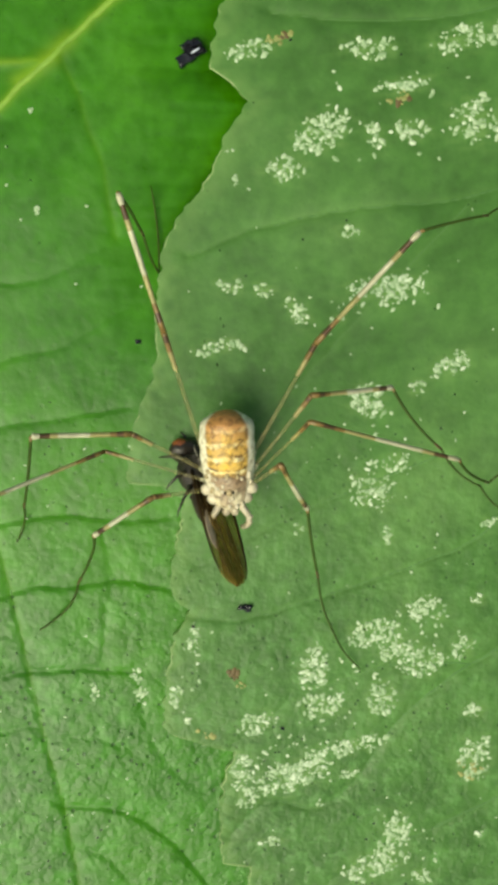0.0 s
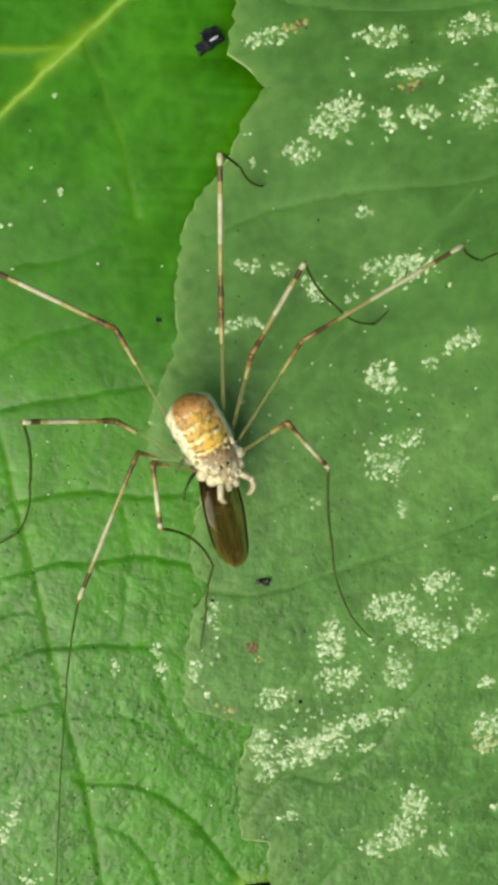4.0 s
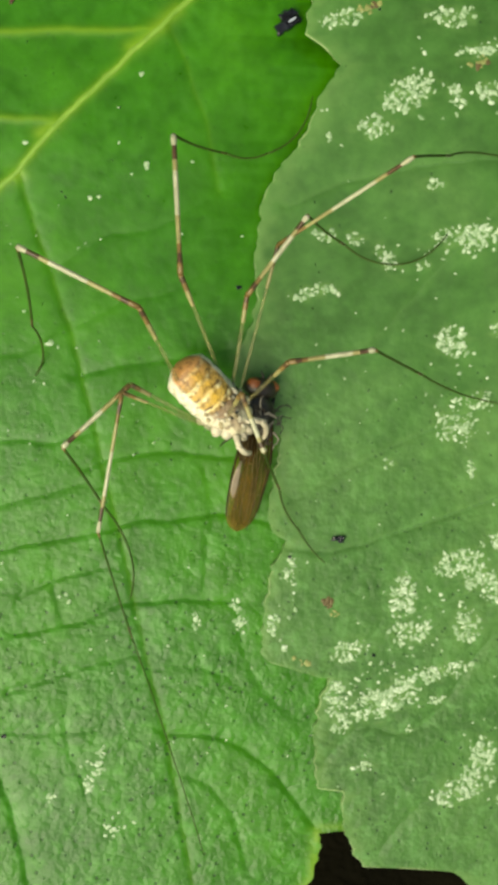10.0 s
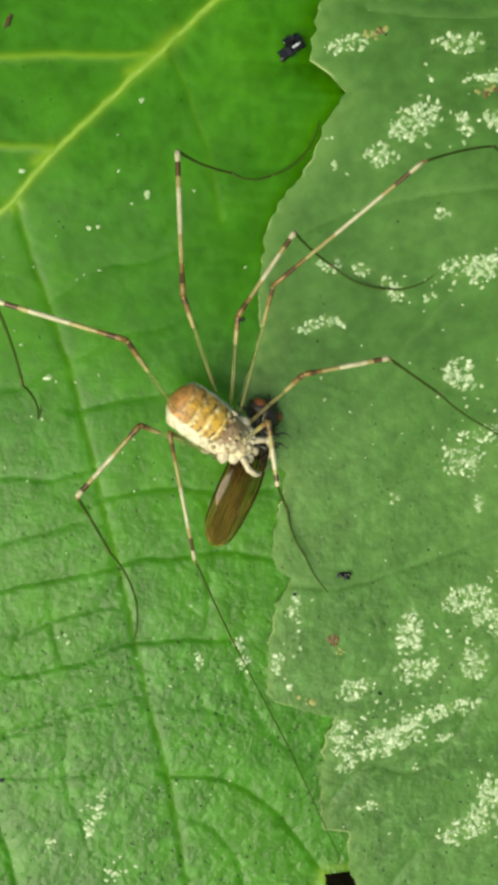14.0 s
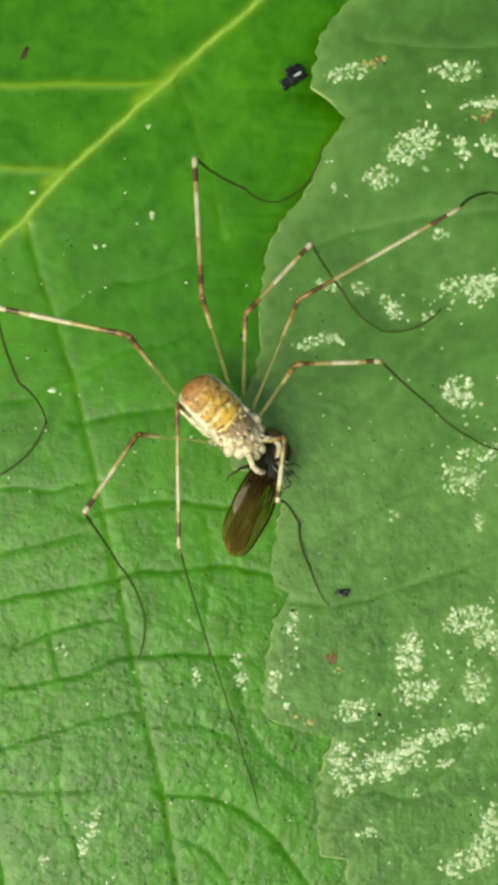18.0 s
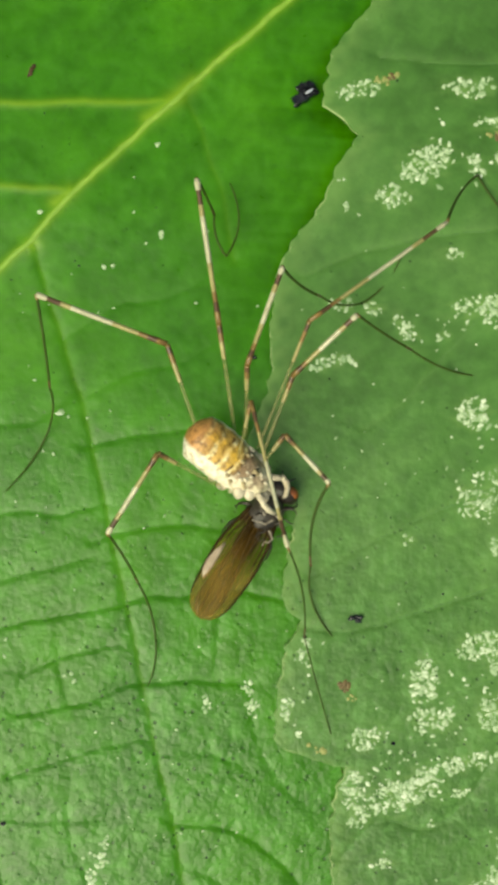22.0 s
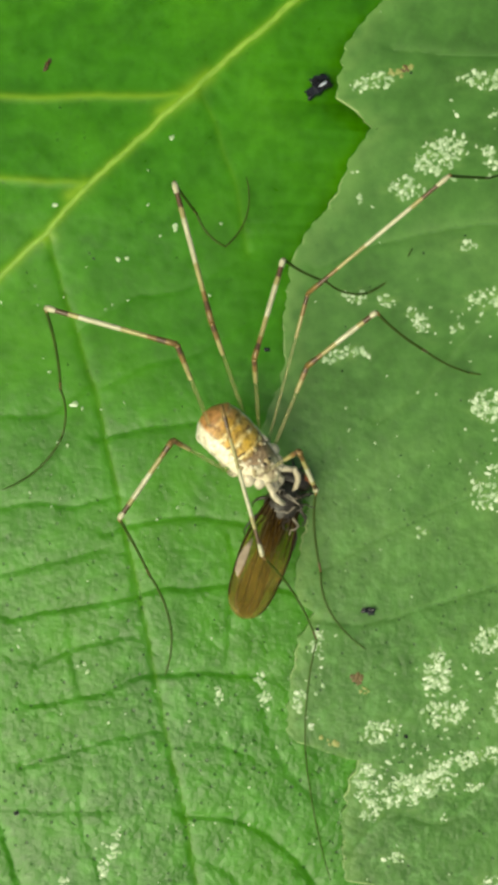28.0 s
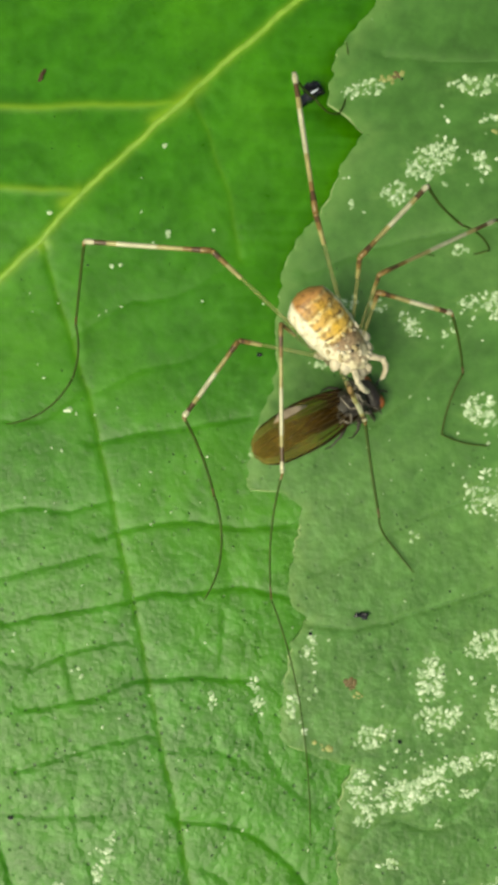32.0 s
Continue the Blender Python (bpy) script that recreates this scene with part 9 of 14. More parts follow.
    walk(LEGS['D'][1], [(0, pose(0.00730, 0, 0, -77.1, 16.5, -108.3)), (2.4, pose(0.00730, 0, 0, -77.1, 16.5, -108.3)), (2.9, pose(0.00730, 0, 0, -72.9, 22.6, -101.9)), (3.4, pose(0.00730, 0, 0, -59.3, 33.9, -80.7)), (3.9, pose(0.00730, 0, 0, -40.4, 37.1, -52.7)), (4.4, pose(0.00730, 0, 0, -32.4, 35.4, -41.1)), (5, pose(0.00730, 0, 0, -32.4, 35.4, -41.1)), (5.5, pose(0.00730, 0, 0, -22.8, 26.1, -27.8)), (6, pose(0.00730, 0, 0, -17.2, 12.9, -16.8)), (6.5, pose(0.00730, 0, 0, -20.7, 18.3, -22.1)), (7, pose(0.00730, 0, 0, -25.9, 21.5, -29.8)), (7.5, pose(0.00730, 0, 0, -18.7, -5.3, -26.4)), (8, pose(0.00730, 0, 0, -12.6, -30.3, -23.0)), (8.5, pose(0.00730, 0, 0, -16.1, -13.0, -28.9)), (9, pose(0.00730, 0, 0, -19.2, 3.5, -36.5)), (9.5, pose(0.00730, 0, 0, -12.9, -15.9, -36.8)), (10, pose(0.00730, 0, 0, -6.3, -33.3, -40.0)), (10.5, pose(0.00730, 0, 0, -15.8, -6.2, -43.5)), (11, pose(0.00730, 0, 0, -25.9, 21.0, -50.1)), (12, pose(0.00730, 0, 0, -21.3, 14.0, -42.6)), (13, pose(0.00730, 0, 0, -23.4, 20.3, -41.4)), (13.5, pose(0.00730, 0, 0, -22.8, 19.3, -40.7)), (14, pose(0.00730, 0, 0, -22.6, 18.7, -40.8)), (14.5, pose(0.00730, 0, 0, -36.0, 27.2, -57.7)), (15, pose(0.00730, 0, 0, -52.5, 29.2, -74.9)), (15.75, pose(0.00730, 0, 0, -52.2, 29.7, -74.2)), (16.5, pose(0.00730, 0, 0, -47.8, 30.9, -69.2)), (17.25, pose(0.00730, 0, 0, -41.1, 31.0, -61.4)), (18, pose(0.00730, 0, 0, -34.9, 28.8, -53.4)), (18.5, pose(0.00730, 0, 0, -31.1, 25.2, -48.2)), (19, pose(0.00730, 0, 0, -27.5, 19.6, -42.7)), (19.5, pose(0.00730, 0, 0, -18.9, -2.2, -31.3)), (20, pose(0.00730, 0, 0, -15.2, -21.3, -23.6)), (20.25, pose(0.00730, 0, 0, -16.2, -13.3, -24.4)), (20.5, pose(0.00730, 0, 0, -19.1, 5.3, -28.5)), (20.75, pose(0.00730, 0, 0, -23.8, 23.7, -35.0)), (21, pose(0.00730, 0, 0, -27.2, 32.2, -40.1)), (21.5, pose(0.00730, 0, 0, -27.6, 32.7, -43.9)), (22, pose(0.00730, 0, 0, -26.5, 30.4, -45.8)), (22.25, pose(0.00730, 0, 0, -24.7, 26.3, -44.2)), (22.5, pose(0.00730, 0, 0, -22.1, 18.3, -40.3)), (22.75, pose(0.00730, 0, 0, -20.1, 9.6, -36.3)), (23, pose(0.00730, 0, 0, -18.8, 3.3, -33.5)), (23.5, pose(0.00730, 0, 0, -14.5, -14.9, -27.8)), (24, pose(0.00730, 0, 0, -12.2, -29.4, -24.0)), (25, pose(0.00730, 0, 0, -12.7, -28.9, -24.3)), (28, pose(0.00730, 0, 0, -14.7, -17.2, -32.3)), (28.5, pose(0.00730, 0, 0, -11.1, -31.5, -30.3)), (29, pose(0.00730, 0, 0, -5.7, -46.0, -30.5)), (30, pose(0.00730, 0, 0, -1.7, -46.9, -34.8)), (30.125, pose(0.00730, 0, 0, -1.8, -44.0, -35.4)), (30.25, pose(0.00730, 0, 0, -3.1, -35.9, -36.0)), (30.375, pose(0.00730, 0, 0, -5.2, -22.4, -37.3)), (30.5, pose(0.00730, 0, 0, -8.5, -4.5, -40.3)), (30.625, pose(0.00730, 0, 0, -13.6, 14.0, -45.3)), (30.75, pose(0.00730, 0, 0, -20.5, 28.8, -52.1)), (30.875, pose(0.00730, 0, 0, -27.9, 37.8, -59.3)), (31, pose(0.00730, 0, 0, -33.5, 41.6, -64.5)), (31.125, pose(0.00730, 0, 0, -36.9, 42.5, -67.5)), (31.25, pose(0.00730, 0, 0, -40.3, 42.8, -70.3)), (31.375, pose(0.00730, 0, 0, -44.8, 43.7, -74.5)), (31.5, pose(0.00730, 0, 0, -52.0, 45.6, -81.8)), (31.75, pose(0.00730, 0, 0, -75.0, 48.0, -106.9)), (32, pose(0.00730, 0, 0, -95.8, 43.7, -130.7))])
    walk(LEGS['D'][2], [(0, pose(0.00493, -0.00719, -0.00225, -123.0, 17.0, -140.1)), (2.4, pose(0.00493, -0.00719, -0.00225, -123.0, 17.0, -140.1)), (2.9, pose(0.00579, -0.00714, -0.00303, -124.1, 19.8, -140.7)), (3.4, pose(0.00836, -0.00647, -0.00440, -115.7, 30.9, -148.9)), (3.9, pose(0.01111, -0.00501, -0.00477, -100.9, 43.3, -142.0)), (4.4, pose(0.01215, -0.00423, -0.00458, -85.9, 50.6, -133.1)), (5, pose(0.01215, -0.00423, -0.00458, -85.9, 50.6, -133.1)), (5.5, pose(0.01358, -0.00331, -0.00347, -69.8, 55.9, -120.0)), (6, pose(0.01467, -0.00222, -0.00176, -15.3, 58.0, -90.9)), (6.5, pose(0.01425, -0.00282, -0.00248, -15.2, 55.3, -95.1)), (7, pose(0.01368, -0.00365, -0.00290, -30.7, 52.0, -102.5)), (7.5, pose(0.01435, -0.00350, 0.00073, -43.3, 55.5, -96.9)), (8, pose(0.01358, -0.00267, 0.00399, -14.8, 53.6, -71.9)), (8.5, pose(0.01404, -0.00372, 0.00178, -24.7, 60.3, -88.9)), (9, pose(0.01364, -0.00469, -0.00049, -26.6, 62.9, -103.1)), (9.5, pose(0.01338, -0.00455, 0.00217, -21.4, 67.1, -94.2)), (10, pose(0.01236, -0.00424, 0.00434, 7.3, 62.7, -72.7)), (10.5, pose(0.01300, -0.00541, 0.00085, -17.3, 62.4, -109.9)), (11, pose(0.01203, -0.00566, -0.00283, 22.0, 52.9, -118.2)), (12, pose(0.01295, -0.00519, -0.00190, -28.5, 54.1, -111.7)), (13, pose(0.01286, -0.00490, -0.00274, 26.1, 56.5, -106.6)), (13.5, pose(0.01295, -0.00486, -0.00261, 73.9, 52.1, -97.5)), (14, pose(0.01297, -0.00489, -0.00253, 108.2, 46.1, -91.5)), (14.5, pose(0.01106, -0.00594, -0.00361, 144.5, 39.5, -116.0)), (15, pose(0.00909, -0.00666, -0.00385, -168.2, 28.4, -130.5)), (15.75, pose(0.00917, -0.00660, -0.00391, -106.0, 34.5, -132.0)), (16.5, pose(0.00971, -0.00634, -0.00406, -40.4, 46.0, -129.9)), (17.25, pose(0.01054, -0.00595, -0.00407, -21.4, 56.2, -124.7)), (18, pose(0.01143, -0.00556, -0.00380, -27.6, 59.0, -122.4)), (18.5, pose(0.01207, -0.00533, -0.00336, -45.2, 54.7, -119.6)), (19, pose(0.01277, -0.00505, -0.00266, -60.1, 52.1, -115.5)), (19.5, pose(0.01404, -0.00410, 0.00031, -42.8, 55.4, -97.6)), (20, pose(0.01405, -0.00294, 0.00287, -7.7, 51.9, -73.2)), (20.25, pose(0.01430, -0.00318, 0.00182, -5.3, 58.0, -79.0)), (20.5, pose(0.01421, -0.00376, -0.00073, -7.1, 66.3, -91.6)), (20.75, pose(0.01322, -0.00415, -0.00318, -4.3, 71.5, -95.0)), (21, pose(0.01241, -0.00431, -0.00421, 6.7, 73.2, -87.2)), (21.5, pose(0.01209, -0.00461, -0.00427, 38.8, 69.6, -63.1)), (22, pose(0.01205, -0.00488, -0.00400, 50.7, 65.7, -55.5)), (22.25, pose(0.01238, -0.00494, -0.00350, 43.0, 65.4, -63.9)), (22.5, pose(0.01302, -0.00485, -0.00248, 20.4, 63.9, -81.5)), (22.75, pose(0.01358, -0.00461, -0.00131, -11.4, 59.9, -93.3)), (23, pose(0.01388, -0.00436, -0.00046, -28.4, 56.8, -94.9)), (23.5, pose(0.01405, -0.00356, 0.00203, 23.8, 53.5, -74.6)), (24, pose(0.01358, -0.00280, 0.00388, 76.5, 47.5, -56.9)), (25, pose(0.01360, -0.00284, 0.00382, 9.9, 52.9, -67.8)), (28, pose(0.01368, -0.00403, 0.00234, -10.8, 56.4, -84.5)), (28.5, pose(0.01311, -0.00340, 0.00413, -2.9, 55.2, -73.2)), (29, pose(0.01203, -0.00279, 0.00568, 11.0, 51.0, -60.3)), (30, pose(0.01173, -0.00309, 0.00577, 11.6, 52.9, -57.3)), (30.125, pose(0.01193, -0.00329, 0.00549, 20.4, 55.9, -57.3)), (30.25, pose(0.01248, -0.00376, 0.00463, 21.5, 63.4, -61.1)), (30.375, pose(0.01311, -0.00443, 0.00301, 14.5, 72.5, -72.9)), (30.5, pose(0.01331, -0.00509, 0.00062, -3.4, 78.6, -97.7)), (30.625, pose(0.01269, -0.00545, -0.00192, -12.1, 79.8, -111.2)), (30.75, pose(0.01155, -0.00546, -0.00381, 8.3, 78.6, -93.4)), (30.875, pose(0.01048, -0.00537, -0.00485, 12.5, 76.3, -88.0)), (31, pose(0.00984, -0.00533, -0.00525, -3.8, 74.9, -101.1)), (31.125, pose(0.00953, -0.00538, -0.00533, -17.6, 71.3, -110.1)), (31.25, pose(0.00925, -0.00546, -0.00537, -39.4, 64.2, -119.5)), (31.375, pose(0.00883, -0.00551, -0.00545, -63.8, 55.9, -126.5)), (31.5, pose(0.00809, -0.00547, -0.00565, -81.7, 49.3, -132.6)), (31.75, pose(0.00576, -0.00506, -0.00587, -93.9, 40.1, -143.4)), (32, pose(0.00358, -0.00433, -0.00546, -99.9, 30.1, -153.7))])
    walk(LEGS['D'][3], [(0, pose(0.00111, -0.01038, -0.00376, 53.8, 33.5, -47.1)), (2.4, pose(0.00111, -0.01038, -0.00376, 53.8, 33.5, -47.1)), (2.9, pose(0.00201, -0.01024, -0.00479, 56.0, 34.1, -44.4)), (3.4, pose(0.00454, -0.00878, -0.00707, 52.7, 26.6, -53.3)), (3.9, pose(0.00813, -0.00734, -0.00833, 37.6, 27.8, -68.9)), (4.4, pose(0.00989, -0.00664, -0.00860, 27.8, 29.3, -75.7)), (5, pose(0.00989, -0.00664, -0.00860, 27.8, 29.3, -75.7)), (5.5, pose(0.01212, -0.00583, -0.00778, 20.7, 34.9, -79.5)), (6, pose(0.01463, -0.00498, -0.00617, 5.2, 45.3, -86.1)), (6.5, pose(0.01399, -0.00577, -0.00676, -3.8, 44.4, -91.0)), (7, pose(0.01299, -0.00678, -0.00699, -12.5, 42.0, -94.8)), (7.5, pose(0.01399, -0.00642, -0.00356, 3.1, 40.9, -80.5)), (8, pose(0.01453, -0.00560, -0.00020, 18.0, 37.7, -66.7)), (8.5, pose(0.01409, -0.00629, -0.00274, 17.4, 41.1, -77.7)), (9, pose(0.01311, -0.00699, -0.00512, 14.0, 44.5, -90.8)), (9.5, pose(0.01323, -0.00657, -0.00262, 23.5, 45.2, -82.6)), (10, pose(0.01307, -0.00652, -0.00028, 32.2, 45.6, -75.8)), (10.5, pose(0.01218, -0.00767, -0.00376, 2.7, 46.9, -103.1)), (11, pose(0.01054, -0.00842, -0.00698, -22.7, 40.0, -124.9)), (12, pose(0.01182, -0.00802, -0.00612, -2.2, 42.0, -103.2)), (13, pose(0.01204, -0.00765, -0.00707, -18.7, 41.3, -116.1)), (13.5, pose(0.01254, -0.00803, -0.00672, -26.7, 44.4, -121.8)), (14, pose(0.01287, -0.00849, -0.00628, -33.5, 48.2, -127.9)), (14.5, pose(0.00930, -0.00955, -0.00692, -26.3, 45.6, -122.3)), (15, pose(0.00613, -0.01014, -0.00633, -28.4, 44.0, -120.8)), (15.75, pose(0.00630, -0.00979, -0.00686, -25.9, 37.1, -116.1)), (16.5, pose(0.00739, -0.00911, -0.00779, -26.7, 26.6, -113.1)), (17.25, pose(0.00889, -0.00833, -0.00839, -28.2, 19.9, -111.0)), (18, pose(0.01000, -0.00782, -0.00826, -16.0, 20.7, -103.5)), (18.5, pose(0.01059, -0.00794, -0.00760, 2.1, 28.0, -94.0)), (19, pose(0.01139, -0.00793, -0.00676, 10.6, 33.6, -86.3)), (19.5, pose(0.01366, -0.00703, -0.00397, 18.2, 35.5, -77.6)), (20, pose(0.01498, -0.00601, -0.00122, 24.5, 36.9, -70.7)), (20.25, pose(0.01483, -0.00588, -0.00259, 21.0, 28.8, -76.0)), (20.5, pose(0.01415, -0.00584, -0.00549, 10.4, 8.6, -85.5)), (20.75, pose(0.01308, -0.00579, -0.00811, -59.3, -11.8, -90.6)), (21, pose(0.01249, -0.00581, -0.00918, -124.5, -19.8, -94.3)), (21.5, pose(0.01291, -0.00622, -0.00914, -139.7, -25.4, -106.3)), (22, pose(0.01326, -0.00664, -0.00874, -132.5, -26.8, -113.3)), (22.25, pose(0.01333, -0.00688, -0.00823, -128.7, -20.2, -110.4)), (22.5, pose(0.01336, -0.00712, -0.00715, -64.7, 1.3, -99.8)), (22.75, pose(0.01343, -0.00721, -0.00581, 3.4, 24.0, -86.0)), (23, pose(0.01363, -0.00719, -0.00481, 25.0, 35.6, -81.7)), (23.5, pose(0.01487, -0.00654, -0.00215, 18.9, 37.5, -83.2)), (24, pose(0.01551, -0.00575, 0.00005, 13.2, 38.9, -84.2)), (25, pose(0.01479, -0.00575, -0.00033, 32.0, 39.2, -70.9)), (28, pose(0.01396, -0.00689, -0.00199, 24.0, 41.1, -80.7)), (28.5, pose(0.01397, -0.00624, -0.00014, 30.5, 39.6, -72.2)), (29, pose(0.01365, -0.00563, 0.00164, 36.8, 37.5, -63.5)), (30, pose(0.01343, -0.00573, 0.00162, 38.0, 39.1, -60.8)), (30.125, pose(0.01350, -0.00574, 0.00118, 32.9, 38.3, -65.4)), (30.25, pose(0.01361, -0.00580, -0.00002, 23.5, 33.4, -74.2)), (30.375, pose(0.01357, -0.00593, -0.00195, 6.9, 23.0, -84.9)), (30.5, pose(0.01317, -0.00611, -0.00447, -39.9, 6.8, -94.5)), (30.625, pose(0.01236, -0.00631, -0.00703, -111.4, -13.7, -98.8)), (30.75, pose(0.01149, -0.00649, -0.00891, -141.4, -24.6, -102.3)), (30.875, pose(0.01053, -0.00660, -0.00990, -146.5, -26.9, -101.7)), (31, pose(0.00958, -0.00666, -0.01027, -154.3, -25.3, -97.0)), (31.125, pose(0.00896, -0.00695, -0.01026, -164.7, -18.8, -91.5)), (31.25, pose(0.00814, -0.00742, -0.01005, 127.2, -5.8, -81.3)), (31.375, pose(0.00710, -0.00785, -0.00976, 61.7, 8.6, -72.2)), (31.5, pose(0.00579, -0.00796, -0.00959, 38.0, 17.1, -68.5)), (31.75, pose(0.00257, -0.00743, -0.00922, 26.8, 21.8, -75.6)), (32, pose(-0.00045, -0.00632, -0.00807, 13.1, 22.3, -86.4))])
    walk(LEGS['D'][4], [(0, pose(0.00366, -0.01313, -0.00625, 45.8, -20.1, -103.7)), (2.4, pose(0.00366, -0.01313, -0.00625, 45.8, -20.1, -103.7)), (2.9, pose(0.00467, -0.01285, -0.00731, 47.2, -20.7, -105.0)), (3.4, pose(0.00695, -0.01201, -0.00909, 48.5, -18.0, -103.0)), (3.9, pose(0.00957, -0.01106, -0.01043, 34.0, -15.0, -98.5)), (4.4, pose(0.01086, -0.01045, -0.01080, 24.6, -12.4, -95.8)), (5, pose(0.01086, -0.01045, -0.01080, 24.6, -12.4, -95.8)), (5.5, pose(0.01280, -0.00946, -0.01035, 17.1, -9.8, -94.6)), (6, pose(0.01485, -0.00813, -0.00937, 3.6, -5.4, -90.1)), (6.5, pose(0.01393, -0.00898, -0.00991, -2.7, -3.6, -88.1)), (7, pose(0.01271, -0.01011, -0.01001, -9.3, -2.5, -85.9)), (7.5, pose(0.01455, -0.00978, -0.00650, 2.4, -3.3, -82.7)), (8, pose(0.01594, -0.00887, -0.00295, 14.2, -4.2, -79.0)), (8.5, pose(0.01482, -0.00961, -0.00570, 13.1, -5.3, -90.5)), (9, pose(0.01306, -0.01020, -0.00827, 10.1, -7.4, -102.1)), (9.5, pose(0.01364, -0.00971, -0.00582, 16.4, -4.9, -101.3)), (10, pose(0.01384, -0.00957, -0.00350, 21.9, -2.0, -100.8)), (10.5, pose(0.01148, -0.01066, -0.00705, 1.8, -5.4, -105.2)), (11, pose(0.00857, -0.01125, -0.00988, -17.4, -8.5, -107.2)), (12, pose(0.01106, -0.01127, -0.00913, -1.6, -5.3, -101.6)), (13, pose(0.01055, -0.01069, -0.01004, -14.1, -7.1, -101.7)), (13.5, pose(0.01084, -0.01076, -0.00987, -18.9, -7.1, -100.1)), (14, pose(0.01103, -0.01086, -0.00963, -21.8, -6.3, -99.0)), (14.5, pose(0.00761, -0.01221, -0.01013, -18.4, -10.8, -99.3)), (15, pose(0.00447, -0.01292, -0.00945, -20.4, -10.6, -96.3)), (15.75, pose(0.00472, -0.01301, -0.00957, -20.8, -11.0, -95.7)), (16.5, pose(0.00581, -0.01281, -0.00981, -24.2, -11.5, -95.4)), (17.25, pose(0.00737, -0.01228, -0.00992, -27.0, -11.2, -95.0)), (18, pose(0.00901, -0.01191, -0.00985, -15.2, -11.6, -94.6)), (18.5, pose(0.01031, -0.01191, -0.00972, 1.9, -12.6, -95.4)), (19, pose(0.01164, -0.01167, -0.00925, 9.1, -12.4, -94.1)), (19.5, pose(0.01444, -0.01061, -0.00658, 15.0, -10.6, -91.3)), (20, pose(0.01617, -0.00941, -0.00392, 19.7, -9.6, -89.4)), (20.25, pose(0.01578, -0.00971, -0.00476, 18.7, -10.9, -90.2)), (20.5, pose(0.01450, -0.01028, -0.00616, 10.4, -9.4, -88.8)), (20.75, pose(0.01303, -0.01020, -0.00719, -59.3, -4.6, -87.9)), (21, pose(0.01217, -0.01004, -0.00766, -125.3, -3.1, -87.9)), (21.5, pose(0.01177, -0.01013, -0.00721, -144.2, -0.8, -86.8)), (22, pose(0.01167, -0.01033, -0.00671, -138.9, 0.3, -86.8)), (22.25, pose(0.01186, -0.01084, -0.00668, -132.9, -0.5, -87.6)), (22.5, pose(0.01259, -0.01155, -0.00725, -68.3, -8.0, -93.3)), (22.75, pose(0.01372, -0.01132, -0.00764, -2.2, -12.4, -102.1)), (23, pose(0.01416, -0.01081, -0.00742, 20.5, -11.3, -101.0)), (23.5, pose(0.01530, -0.01009, -0.00489, 15.0, -8.3, -97.1)), (24, pose(0.01586, -0.00923, -0.00277, 10.3, -6.5, -93.7)), (25, pose(0.01593, -0.00904, -0.00318, 24.5, -7.8, -96.0)), (28, pose(0.01450, -0.01024, -0.00495, 18.0, -8.4, -99.8)), (28.5, pose(0.01503, -0.00954, -0.00301, 23.2, -7.0, -95.8)), (29, pose(0.01525, -0.00883, -0.00110, 28.6, -6.4, -91.4)), (30, pose(0.01513, -0.00878, -0.00122, 28.8, -7.4, -91.2)), (30.125, pose(0.01498, -0.00896, -0.00160, 25.6, -8.2, -91.1)), (30.25, pose(0.01463, -0.00941, -0.00250, 19.7, -8.7, -90.8)), (30.375, pose(0.01393, -0.01005, -0.00371, 6.4, -8.4, -88.6)), (30.5, pose(0.01282, -0.01057, -0.00501, -39.8, -6.2, -83.7)), (30.625, pose(0.01168, -0.01063, -0.00597, -110.1, 0.0, -81.7)), (30.75, pose(0.01062, -0.01049, -0.00703, -145.4, 2.1, -82.5)), (30.875, pose(0.00971, -0.01053, -0.00786, -150.5, 2.7, -83.5)), (31, pose(0.00909, -0.01070, -0.00834, -156.9, 3.2, -84.0)), (31.125, pose(0.00885, -0.01120, -0.00881, -165.5, 0.0, -86.5)), (31.25, pose(0.00881, -0.01185, -0.00960, 129.5, -10.3, -93.5)), (31.375, pose(0.00845, -0.01208, -0.01044, 65.6, -21.3, -100.5)), (31.5, pose(0.00737, -0.01197, -0.01091, 41.2, -26.6, -102.9)), (31.75, pose(0.00361, -0.01147, -0.01089, 29.2, -30.8, -102.2)), (32, pose(-0.00019, -0.01048, -0.00977, 14.5, -32.6, -99.3))])
